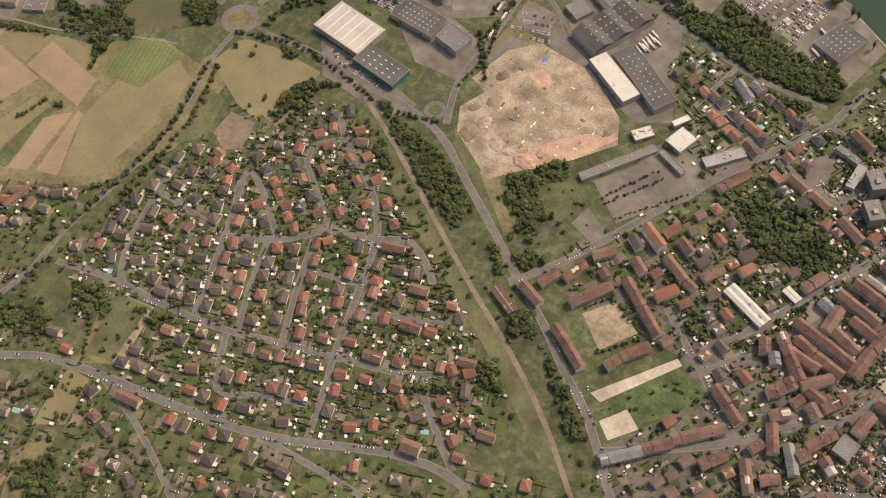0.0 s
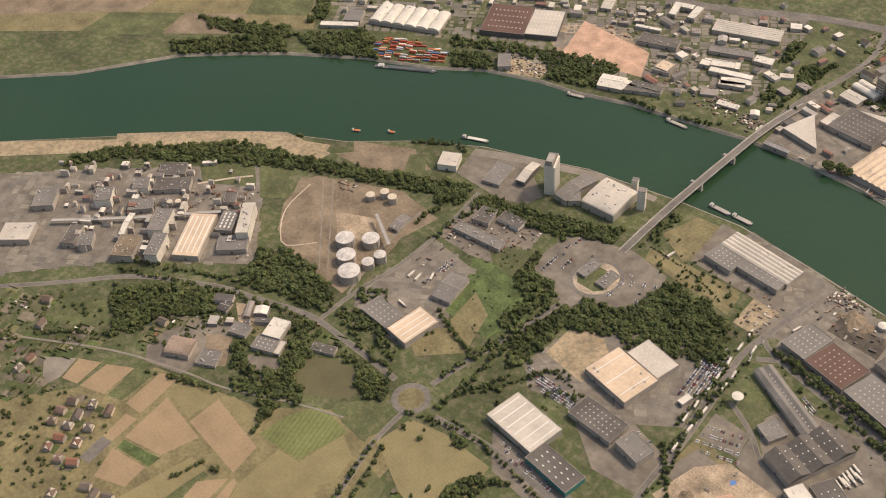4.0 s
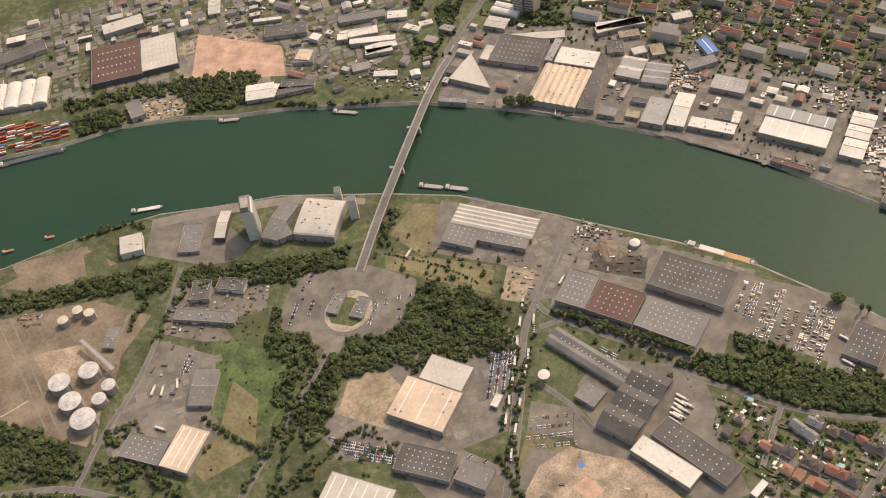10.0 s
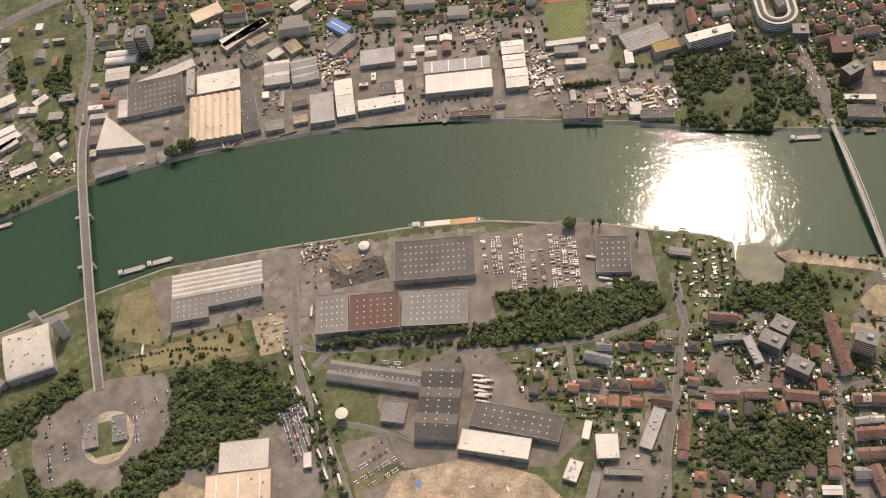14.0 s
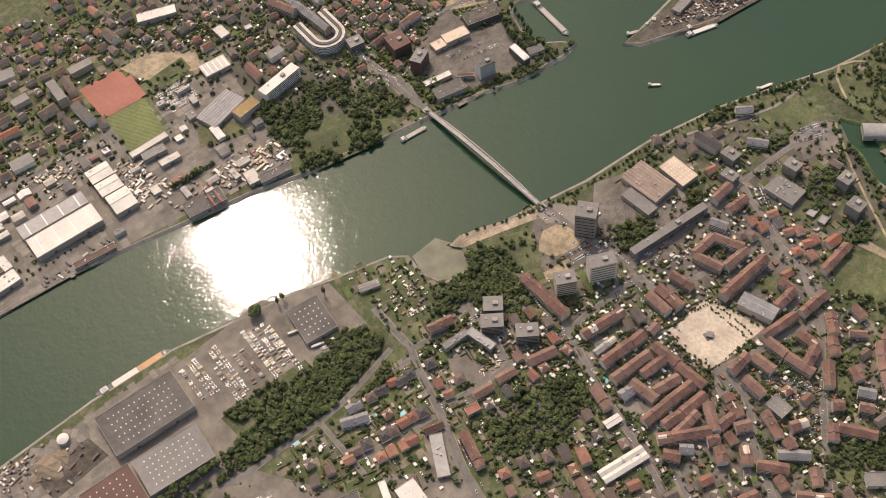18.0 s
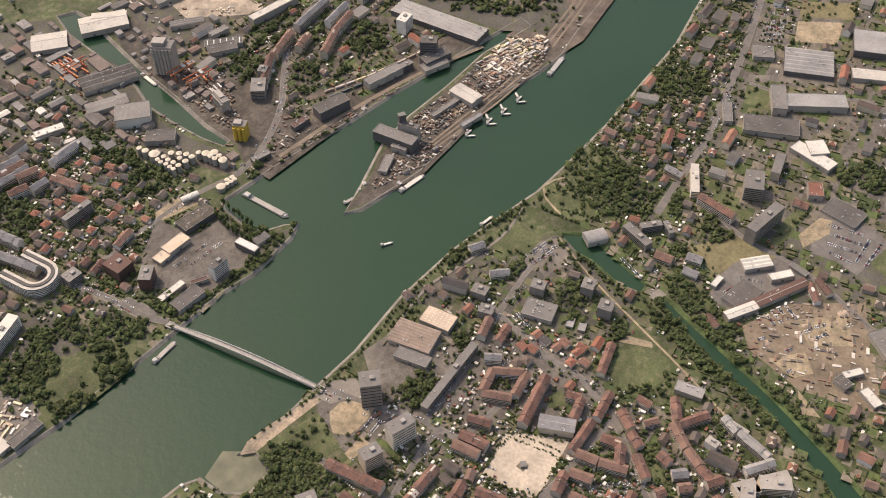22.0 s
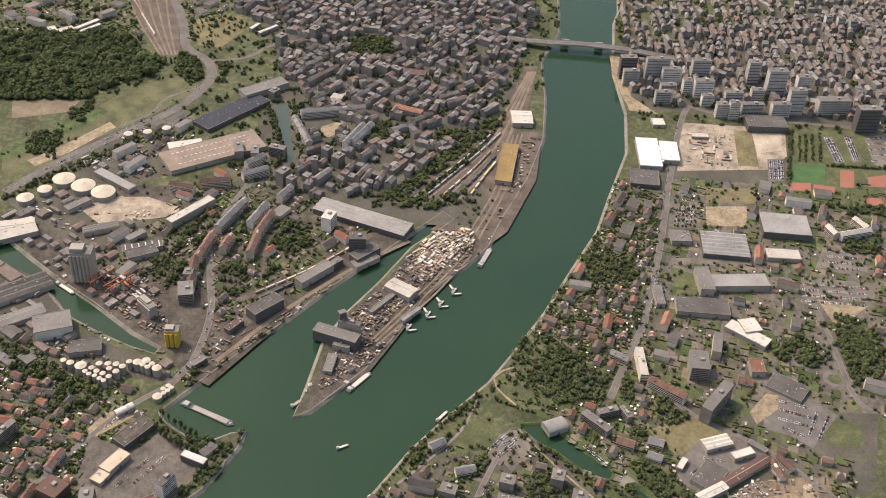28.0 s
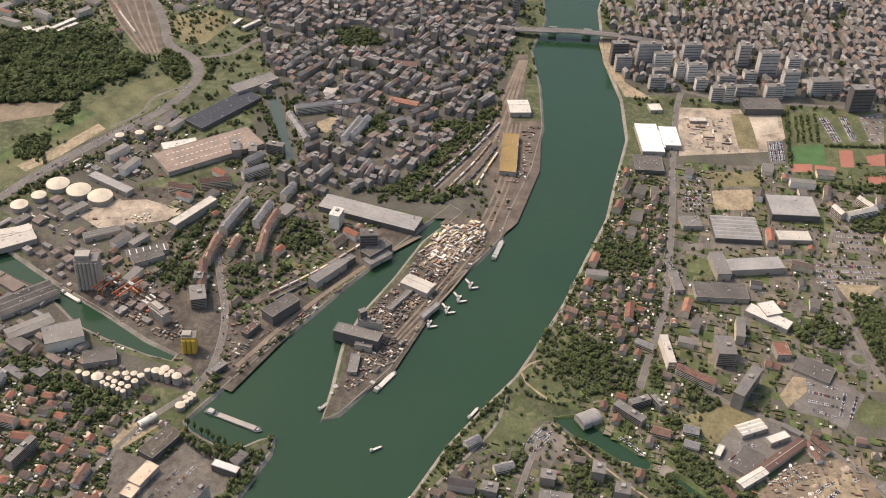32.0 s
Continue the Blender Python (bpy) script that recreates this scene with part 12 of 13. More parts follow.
patch("sports_ground", M_PITCH, [(1593, -74), (1591, -112), (1570, -109), (1568, -70)], "red hard sports court beside a pitch", value=6)
patch("sports_ground", M_PITCH, [(1651, -130), (1654, -156), (1595, -146), (1592, -121)], "orange clay tennis court beside a pitch", value=6)
patch("car_park", M_ASPHALT, [(1664, 1), (1670, -28), (1593, -22), (1584, 7)], "asphalt car park beside the sports park", value=6)
car_row(1659, -4, 1593, 1, full=0.8)
car_row(1661, -12, 1594, -6, full=0.8)
car_row(1662, -19, 1595, -14, full=0.8)
car_row(1663, -25, 1597, -20, full=0.8)
heap(-34, 881, 22, 6, M_EARTH)
heap(-16, 878, 13, 4, M_EARTH)
heap(-52, 879, 9, 3, M_EARTH)
goods([(-70, 935), (-30, 914), (-35, 894), (-85, 890)], 4, 1, 3, full=0.6, sx=(2, 6), sy=(1.5, 2.6))
goods([(-68, 928), (-41, 915), (-49, 897), (-76, 904)], 6, 1, 3, full=0.5, sx=(2, 5), sy=(1.5, 2.6), bag=pale_goods)
tank(0, 891, 6.8, 6, label="white domed tank in a quay yard", cone=2.5, roof=M_WHITE)
patch("bare_ground", M_SITE, [(1274, 1166), (1316, 1124), (1328, 1068), (1310, 1008), (1285, 1000), (1262, 1057), (1241, 1121)], "cleared sandy site beside the oil depot", value=6)
goods([(1270, 1088), (1295, 1057), (1271, 1042), (1250, 1070)], 6, 1, 3, full=0.5, sx=(2, 7), bag=pale_goods)
patch("track", M_SAND, [(1396, 1308), (1456, 1266), (1549, 1216), (1534, 1198), (1435, 1247), (1381, 1287)], "sandy strip beside the railway valley", value=6)
patch("rough_ground", M_SCRUB, [(1418, 1363), (1473, 1324), (1599, 1256), (1583, 1228), (1471, 1282), (1388, 1350)], "dark green slope of the railway valley", value=0)
wood([(1298, 1310), (1383, 1237), (1513, 1151), (1496, 1138), (1359, 1223), (1272, 1294)], 8, size=0.9, gaps=0.25)
van_row(1415, 1219, 1393, 1182)
van_row(1428, 1211, 1405, 1173)
van_row(1442, 1204, 1421, 1165)
van_row(1432, 1158, 1468, 1136)
van_row(1422, 1151, 1461, 1123)
hall("works_hall", 1358, 1135, 88.1, 17.4, -118.4, 8, M_PALEGREY, label="long blue-grey roofed depot hall")
tree_line([(1120, 1006), (1174, 983), (1224, 971), (1264, 962), (1332, 950)], 7, size=1.0)
tree_line([(1653, 913), (1555, 885), (1465, 850)], 8, size=1.1, wide=4)
tree_line([(1680, 886), (1580, 859), (1488, 824)], 8, size=1.1, wide=4)
block("apartment_block", 794, 417, 15.8, 19.0, -6.7, 5, "pale grey apartment cube near the canal", roof=M_GREY)
block("apartment_block", 809, 354, 18.9, 16.4, -7.3, 6, "pale grey apartment cube near the canal", roof=M_GREY)
block("apartment_block", 779, 326, 18.4, 18.8, -8.1, 6, "pale grey apartment cube near the canal", roof=M_GREY)
block("apartment_block", 769, 489, 16.1, 20.6, -9.9, 4, "pale grey apartment cube near the canal", roof=M_GREY)
block("apartment_block", 739, 473, 15.1, 19.1, -5.4, 4, "pale grey apartment cube near the canal", roof=M_GREY)
row_of_houses(631, 445, 35, 11, -8, 10, M_TILE_DARK)
row_of_houses(651, 424, 37, 11, -80, 10, M_TILE_DARK)
row_of_houses(636, 405, 36, 11, -12, 10, M_TILE_DARK)
row_of_houses(613, 429, 36, 11, -87, 10, M_TILE_DARK)
row_of_houses(617, 384, 75, 13, -10, 12, M_TILE)
row_of_houses(654, 363, 29, 13, -96, 12, M_TILE)
row_of_houses(636, 340, 17, 11, -95, 10, M_TILE)
row_of_houses(618, 332, 31, 11, 172, 10, M_TILE)
row_of_houses(595, 354, 36, 16, -93, 11, M_SLATE)
row_of_houses(572, 387, 31, 12, -99, 9, M_SLATE)
row_of_houses(573, 440, 29, 11, -94, 9, M_TILE)
row_of_houses(545, 440, 35, 13, -104, 10, M_TILE)
row_of_houses(556, 426, 33, 11, 168, 9, M_TILE)
row_of_houses(583, 320, 50, 11, -18, 9, M_TILE)
row_of_houses(632, 303, 41, 11, -13, 9, M_TILE)
row_of_houses(594, 288, 28, 11, -107, 9, M_TILE)
row_of_houses(627, 277, 43, 11, -158, 9, M_TILE_DARK)
row_of_houses(650, 257, 18, 10, -115, 8, M_TILE)
row_of_houses(648, 219, 32, 11, -168, 9, M_TILE)
row_of_houses(639, 197, 38, 11, -55, 9, M_TILE)
row_of_houses(607, 209, 31, 11, -149, 9, M_TILE)
row_of_houses(624, 245, 18, 9, -60, 7, M_TILE_DARK)
row_of_houses(589, 266, 27, 11, -143, 9, M_TILE_DARK)
row_of_houses(712, 468, 32, 11, -7, 9, M_TILE_DARK)
row_of_houses(707, 444, 29, 11, -14, 9, M_TILE)
row_of_houses(668, 447, 21, 11, -80, 9, M_SLATE)
row_of_houses(702, 312, 49, 11, -7, 8, M_TILE)
hall("works_hall", 682, 207, 15.7, 34.8, -10.1, 7, M_PALEGREY, vents=3, label="pale flat roofed modern building by the canal path")
hall("small_hall", 751, 366, 15.5, 10.0, -2.2, 3, M_PALEGREY, label="low flat garage block in a yard")
hall("small_hall", 749, 350, 16.4, 9.7, -1.9, 3, M_PALEGREY, label="low flat garage block in a yard")
house(707, 375, 146, 3)
house(716, 366, 59, 0)
house(705, 349, 142, 3)
house(692, 336, 64, 0)
house(688, 353, 150, 1)
house(714, 344, 64, 0)
house(697, 416, 55, 0)
house(696, 403, 64, 0)
house(671, 417, 146, 4)
house(677, 406, 155, 4)
house(714, 391, 60, 2)
house(720, 403, 149, 0)
house(742, 580, 52, 4)
house(759, 554, 65, 2)
house(754, 534, 58, 1)
wood([(603, 550), (621, 524), (587, 506), (567, 534)], 6, size=1.0, gaps=0.1)
wood([(698, 508), (706, 495), (684, 483), (673, 497)], 6, size=1.0, gaps=0.1)
wood([(819, 386), (828, 371), (786, 357), (778, 371)], 6, size=1.0, gaps=0.15)
wood([(763, 317), (778, 297), (745, 296), (737, 309)], 6, size=0.9, gaps=0.15)
wood([(634, 426), (626, 438), (646, 447), (653, 427), (644, 418)], 6, size=0.7, gaps=0.2)
wood([(664, 296), (687, 241), (724, 236), (708, 227), (672, 232), (654, 284)], 6.5, size=0.8, gaps=0.3)
patch("lawn", M_GRASS, [(635, 370), (648, 356), (625, 346), (617, 367)], "green court inside a town block")
patch("lawn", M_GRASS, [(723, 306), (739, 263), (723, 239), (691, 241), (665, 296)], "green playing field beside the canal path", value=6)
car_row(768, 447, 801, 435, full=0.7)
car_row(595, 473, 618, 468, full=0.7)
car_row(745, 441, 731, 421, full=0.6)
car_row(759, 296, 758, 281, full=0.8)
patch("river_bank", M_RUBBLE, [(461, 699), (480, 698), (511, 680), (544, 656), (565, 641), (555, 635), (506, 663), (468, 683)], "bare sloping river bank with stones", value=6)
take([(582, 1044), (605, 879), (561, 870), (493, 893), (427, 918), (468, 1002)], 5, force=False)
take([(475, 694), (560, 640), (555, 610), (498, 576), (428, 620), (446, 682)], 5, force=False)
tree_line([(-548, 149), (-543, 167), (-537, 188)], 5, size=0.7)
tree_line([(-524, 255), (-527, 281), (-532, 303)], 5, size=0.8)
tree_line([(-520, 188), (-511, 191)], 5, size=0.9)
tree_line([(-882, 190), (-845, 220), (-801, 245)], 7, size=0.9)
tree_line([(-859, 291), (-824, 268), (-801, 245)], 6, size=1.0, wide=5)
house(-744, 141, 29, 4)
house(-743, 122, 22, 3)
house(-719, 154, 127, 4)
house(-719, 131, 124, 4)
house(-692, 161, 124, 4)
house(-715, 114, 25, 4)
house(-691, 128, 35, 1)
house(-706, 95, 27, 4)
house(-683, 104, 119, 2)
house(-680, 75, 33, 1)
house(-661, 83, 37, 2)
house(-643, 39, 119, 2)
house(-618, 72, 32, 2)
house(-601, 71, 116, 3)
house(-584, 79, 23, 2)
house(-605, 40, 31, 1)
house(-510, 46, 123, 1)
house(-493, 53, 115, 2)
house(-471, 48, 25, 2)
house(-468, 65, 32, 4)
house(-547, 0, 118, 1)
house(-526, 6, 114, 4)
house(-508, 3, 24, 4)
house(-422, 87, 37, 0)
house(-738, 105, 36, 4)
house(-707, 77, 124, 4)
take([(349, 752), (414, 735), (413, 708), (388, 657), (325, 682), (335, 721)], 6)
van_row(367, 721, 357, 694, full=0.6)
van_row(402, 714, 389, 675, full=0.6)
van_row(350, 678, 375, 667, full=0.6)
van_row(391, 721, 379, 686, full=0.6)
tree_line([(357, 749), (345, 718), (327, 685)], 4.5, size=0.5, wide=1)
tree_line([(381, 730), (364, 684)], 4.5, size=0.5, wide=1)
tree_line([(400, 722), (383, 676)], 4.5, size=0.5, wide=1)
tree_line([(367, 744), (412, 722)], 4.5, size=0.5, wide=1)
tree_line([(416, 716), (393, 664)], 4.5, size=0.5, wide=1)
tree_line([(350, 707), (345, 683)], 4.5, size=0.5, wide=1)
tree(249, 827, 3, 1.25)
tree(283, 814, 2, 1.25)
tree(318, 778, 2, 1.25)
tree(275, 815, 2, 1.25)
tree(298, 709, 3, 1.25)
patch("school_yard", M_YARD, [(178, 578), (164, 526), (143, 484), (222, 456), (265, 560), (247, 568), (210, 535)], "grey asphalt yard between white school buildings", value=0)
# ---- houses ----
town([(-356, 26), (-330, 185), (-273, 247), (-212, 364), (-163, 367), (-62, 316), (30, 236), (136, 162), (96, 134), (-13, 87), (-175, 45), (-284, 30)], 17, 19, 21, single=True, skip=0.75, trees=0.55)
town([(-199, 30), (-9, 81), (141, 154), (198, 117), (169, 42), (49, 11), (-137, -44), (-212, -42)], 17, 20, 22, single=True, skip=0.75, trees=0.55)
town([(-376, -150), (-210, -73), (-129, -54), (56, 1), (173, 37), (244, 96), (301, 42), (-231, -290)], 17, 24, 25, single=True, skip=0.6, trees=0.7)
town([(-423, -105), (-295, -53), (-265, -58), (-391, -136)], 17, 22, 22, trees=0.9)
town([(-880, 51), (-760, 155), (-681, 159), (-627, 98), (-635, 9), (-692, -72)], 17, 22, 22, trees=0.6, skip=0.7)
town([(-488, 53), (-463, 87), (-392, 100), (-395, 34), (-442, 6)], 17, 24, 24)
town([(115, 279), (223, 467), (378, 671), (471, 437), (357, 305), (272, 316), (208, 344), (156, 296)], 61, 21, 23, single=True, big=0.3, trees=0.7)
town([(106, 654), (179, 664), (229, 653), (354, 647), (230, 498), (189, 550)], 61, 22, 24, single=True, trees=0.45, skip=0.7)
town([(117, 697), (312, 656), (252, 485), (195, 496), (161, 579), (102, 627)], -16, 20, 24, single=True, big=0.1, trees=0.5, skip=0.75)
town([(318, 656), (473, 637), (401, 453), (263, 481)], -114, 22, 24, big=0.3, trees=0.35, skip=0.85)
town([(348, 683), (424, 574), (448, 513), (383, 407), (351, 351), (247, 542)], -114, 22, 24, big=0.35, beds=2, trees=0.35, skip=0.85)
town([(643, 586), (806, 538), (897, 425), (774, 295), (688, 313), (727, 424), (695, 486), (653, 528)], -14, 18, 19, big=0.35, flat=0.12, trees=0.45, skip=0.55)
town([(-140, 1422), (167, 1333), (141, 1189), (29, 1219), (-65, 1278), (-147, 1316)], -16, 28, 28, flat=0.5, big=0.2, trees=0.3)
town([(171, 1331), (369, 1274), (335, 1143), (149, 1187)], -16, 28, 28, flat=0.5, big=0.2, trees=0.3)
works([(-739, 1596), (-320, 1474), (-338, 1280), (-396, 1200), (-680, 1160)], -16, 24, 20, skip=0.6)
works([(-320, 1351), (525, 1153), (462, 965), (231, 1045), (-31, 1133), (-321, 1169)], -16, 17, 15, skip=0.68)
town([(440, 1253), (689, 1181), (629, 1030), (539, 1149)], -16, 26, 26, flat=0.3, big=0.3, trees=0.8)
works([(-1310, 1161), (-879, 1396), (-608, 1454), (-439, 1515), (-334, 1291), (-340, 1183), (-586, 1127), (-914, 1091), (-1118, 986)], 26, 24, 20, skip=0.55)
town([(678, 1675), (821, 1377), (629, 907), (590, 917), (494, 1016), (562, 1182), (381, 1371)], -101, 21, 22, big=0.25, flat=0.12, trees=0.9, beds=1)
town([(817, 1386), (975, 1058), (834, 889), (723, 838), (642, 860), (638, 913), (678, 1099)], -101, 20, 21, big=0.3, flat=0.15, trees=0.8, beds=1)
town([(883, 1295), (922, 1047), (843, 923), (754, 917), (710, 1004), (677, 1171)], -101, 19, 19, big=0.15, flat=0.05, trees=0.5, beds=2)
town([(710, 1004), (756, 910), (816, 852), (767, 784), (690, 801), (642, 874), (662, 948)], -101, 24, 24, flat=0.3, trees=0.15, skip=0.75)
town([(1063, 412), (1500, 273), (1520, 198), (1154, 214), (995, 255), (948, 392)], -10, 22, 23, big=0.3, flat=0.15, trees=1.0)
town([(935, 397), (1006, 170), (918, -33), (785, -30), (791, 155), (834, 252)], -10, 24, 26, big=0.2, flat=0.2, trees=0.35, skip=0.8)
town([(1551, 176), (1623, -301), (1018, -138), (984, 225)], -10, 32, 34, flat=0.55, big=0.2, trees=0.7, skip=0.3)
town([(1533, 297), (1548, 196), (1165, 239), (975, 381), (993, 413), (1328, 310)], -10, 21, 22, big=0.35, flat=0.15, trees=0.9)
city([(1450, 847), (1371, 794), (1415, 666), (1584, 582), (1729, 517), (1933, 485), (2040, 470), (2330, 504), (2227, 1057), (1805, 958), (1705, 867), (1545, 834)], -26, 54, 45, trees=8)
town([(1219, 965), (1357, 944), (1367, 794), (1310, 654), (1180, 727), (1062, 808), (1041, 869)], -26, 24, 24, big=0.45, flat=0.2, trees=0.6, skip=0.15)
town([(1214, 1107), (1372, 1014), (1516, 900), (1393, 875), (1234, 969), (1149, 955), (1107, 1055)], -26, 28, 26, big=0.5, flat=0.3, trees=0.7)
town([(1492, 1178), (1608, 1077), (1424, 1018), (1354, 1134)], -26, 26, 26, flat=0.5, trees=0.4)
city([(2104, 263), (2536, -600), (1867, -410), (1804, -88), (1807, 99), (1875, 250)], 5, 47, 39, trees=5)
town([(2620, 470), (2657, 282), (2272, 307), (2250, 424)], 5, 26, 26)
city([(2332, 1200), (2780, 473), (2097, 459), (1986, 1092)], -26, 66, 52, trees=5)
city([(2778, 278), (3063, -907), (2333, -543), (2130, 274)], 5, 48, 39, 7, 11, trees=5)
town([(2145, 1837), (2268, 1185), (1930, 1102), (1828, 1691)], -26, 34, 32, flat=0.4, big=0.2, trees=1.0, skip=0.4)
works([(1410, 1348), (1420, 1224), (1411, 1103), (1250, 1073), (1145, 980), (1043, 952), (899, 889), (920, 1074), (965, 1170)], -120, 22, 18, skip=0.3, bag=city_rows)
works([(906, 837), (1030, 769), (1302, 598), (1322, 572), (1192, 641), (1034, 737)], -26, 20, 15, skip=0.2, tall=(5, 14), bag=city_rows)
# ---- outer quarters ----
town([(177, 1754), (616, 1231), (403, 1130), (355, 1121), (281, 1206), (203, 1232), (-19, 1392)], -16, 21, 22, flat=0.15, big=0.2, trees=0.7)
town([(-334, 1526), (230, 1612), (253, 1196), (-45, 1253), (-278, 1310)], -16, 24, 24, flat=0.3, big=0.2, trees=0.6)
town([(695, 320), (909, -16), (494, -35), (403, 257)], -14, 22, 24, flat=0.15, big=0.3, trees=0.9, skip=0.2)
town([(1079, 499), (1262, 289), (670, 113), (780, 283)], -14, 22, 24, flat=0.15, big=0.3, trees=0.5, skip=0.4)
town([(640, 1073), (826, 1068), (610, 607), (458, 610)], -16, 22, 24, trees=1.0)
town([(336, 777), (430, 874), (635, 290), (551, 238)], 61, 21, 22, big=0.4, trees=0.25, skip=0.6)
town([(-697, -33), (-494, 59), (-394, 53), (-387, -50), (-571, -144)], 17, 24, 24, trees=0.8, skip=0.4)
town([(-1157, 120), (-948, 253), (-803, 252), (-804, 144), (-952, -4)], 17, 30, 30, trees=1.0, skip=0.5)
town([(-823, 308), (-614, 441), (-525, 431), (-599, 383), (-641, 312), (-747, 244)], 17, 30, 30, flat=0.5, trees=0.8, skip=0.5)
# ---- houses between ----
town([(-354, 58), (-328, 215), (-315, 324), (-206, 367), (-123, 346), (-14, 280), (120, 176), (183, 108), (110, 27), (-58, -26), (-223, -57), (-362, 9)], 17, 16, 17, trees=0.3, skip=0.92, beds=2)
town([(555, 639), (656, 529), (724, 479), (721, 366), (656, 297), (652, 221), (669, 179), (575, 95), (530, 27), (289, 608), (351, 641), (391, 618), (477, 528), (510, 617)], -14, 13, 13, trees=0.3, skip=0.82, beds=0)
town([(164, 283), (257, 442), (388, 648), (445, 644), (601, 229), (325, 57), (284, 142), (349, 255), (304, 280)], 61, 15, 15, trees=0.5, skip=0.4, beds=1)
# ---- trees ----
wood([(-131, 381), (-102, 388), (8, 330), (13, 310), (-16, 306), (-90, 346)])
wood([(25, 386), (45, 398), (99, 357), (81, 337)])
wood([(76, 713), (167, 721), (271, 708), (304, 666), (273, 638), (206, 670), (122, 685)])
wood([(122, 161), (143, 174), (165, 149), (144, 137)])
wood([(122, 237), (148, 241), (165, 219), (144, 207)])
wood([(171, 215), (193, 220), (269, 146), (257, 132), (202, 180)])
wood([(281, 338), (291, 360), (328, 311), (302, 310)])
wood([(-227, -196), (-199, -157), (-159, -191), (-194, -213)])
tree_line([(-394, 341), (-378, 276), (-369, 221), (-373, 130), (-382, 60)], 9, size=0.9)
tree_line([(-379, 340), (-360, 277), (-352, 211), (-359, 130)], 10, size=0.8)
tree_line([(-246, 308), (-246, 375), (-227, 396)], 7)
tree_line([(-117, 557), (-72, 497)], 9)
tree_line([(75, 316), (90, 360), (114, 357)], 9)
tree_line([(47, 77), (139, 133)], 7)
tree_line([(193, 281), (210, 308)], 6, size=0.6)
tree_line([(221, 301), (258, 284)], 6, size=0.6)
tree_line([(230, 239), (259, 276)], 6, size=0.6)
wood([(-1192, 439), (-1146, 514), (-989, 648), (-843, 689), (-823, 667), (-966, 627), (-1121, 494), (-1177, 427)])
wood([(-843, 689), (-606, 780), (-481, 806), (-373, 845), (-369, 809), (-465, 781), (-598, 756), (-817, 674)])
wood([(-757, 435), (-748, 492), (-629, 491), (-614, 464), (-707, 429)])
wood([(-341, 697), (-274, 709), (-267, 793), (-205, 795), (-151, 770), (-135, 724), (-166, 693), (-245, 688), (-328, 670)])
wood([(-506, 442), (-452, 434), (-431, 397), (-466, 384)])
wood([(-372, 540), (-331, 621), (-340, 662), (-369, 574), (-397, 491)])
wood([(-587, 769), (-373, 845), (-374, 817), (-569, 759)])
wood([(-623, 324), (-537, 348), (-525, 325), (-579, 300)])
wood([(-358, 881), (-338, 929), (-323, 917), (-335, 827)])
wood([(-606, 390), (-562, 407), (-537, 348), (-561, 332)])
wood([(-1342, 765), (-1190, 914), (-1121, 873), (-1281, 751)], 7)
wood([(-1117, 955), (-1042, 1008), (-981, 954), (-1083, 905)], 7)
wood([(-737, 1133), (-636, 1172), (-578, 1131), (-691, 1084)], 7)
wood([(-890, 1045), (-822, 1084), (-788, 1056), (-856, 1017)], 7)
wood([(-1444, 968), (-1352, 1030), (-1308, 987), (-1398, 925)], 7)
wood([(-945, 732), (-815, 818), (-796, 796), (-927, 713)])
wood([(-787, 827), (-705, 883), (-685, 863), (-771, 808)])
wood([(91, 731), (310, 714), (313, 681), (240, 658), (92, 706)])
wood([(414, 666), (485, 666), (462, 609), (392, 624)])
wood([(-254, 792), (-171, 782), (-122, 706), (-178, 687), (-264, 683), (-331, 675), (-269, 730)])
tree_line([(-88, 770), (83, 729)], 8, single=True)
tree_line([(-111, 688), (-106, 558)], 9)
tree_line([(132, 763), (196, 745)], 8)
tree_line([(-562, 1114), (-474, 1122), (-410, 1136)], 8)
tree_line([(-225, 1137), (-156, 1128)], 7)
wood([(457, 680), (493, 646), (470, 570), (437, 597), (402, 646)], 7, gaps=0.15)
wood([(223, 730), (317, 709), (293, 661), (245, 660), (182, 691), (129, 760)], 7, gaps=0.15)
tree_line([(488, 692), (568, 642), (634, 613), (731, 583), (816, 551)], 7, size=0.6)
tree_line([(821, 553), (950, 471)], 8, size=0.8)
tree_line([(888, 398), (825, 314), (809, 265)], 8, size=0.7)
tree_line([(500, 416), (497, 358)], 5, size=0.45)
tree_line([(543, 415), (573, 400), (576, 337)], 5, size=0.45)
wood([(809, 271), (723, 136), (639, 15), (629, 53), (686, 147), (788, 276)], 7, gaps=0.2)
wood([(849, 232), (791, 155), (764, 187), (807, 242)], 7, gaps=0.2)
wood([(825, 881), (795, 802), (778, 804), (808, 882)], 7, gaps=0.2)
wood([(1810, 1798), (1890, 1304), (1819, 1235), (1736, 1227), (1662, 1270), (1614, 1296), (1554, 1669)], 9, size=1.7)
tree_line([(1404, 626), (1551, 549), (1722, 495)], 9, size=1.1, wide=4)
tree_line([(1128, 1002), (1230, 995), (1309, 988)], 8, size=0.9)
tree_line([(1407, 665), (1604, 584), (1809, 509), (1933, 485)], 10, wide=5)
tree_line([(889, 509), (954, 459), (1040, 413), (1248, 344), (1410, 297)], 7, size=0.6, wide=3)
tree_line([(945, 443), (930, 389)], 6, size=0.7)
tree_line([(1175, -37), (1130, -86), (1056, -75)], 7, wide=20)
wood([(1147, -23), (1213, -122), (1084, -108), (1075, -41)], 8)
wood([(837, 557), (851, 529), (821, 534), (809, 554)])
tree_line([(943, 1161), (880, 1037), (877, 982)], 8, size=0.9, wide=4)
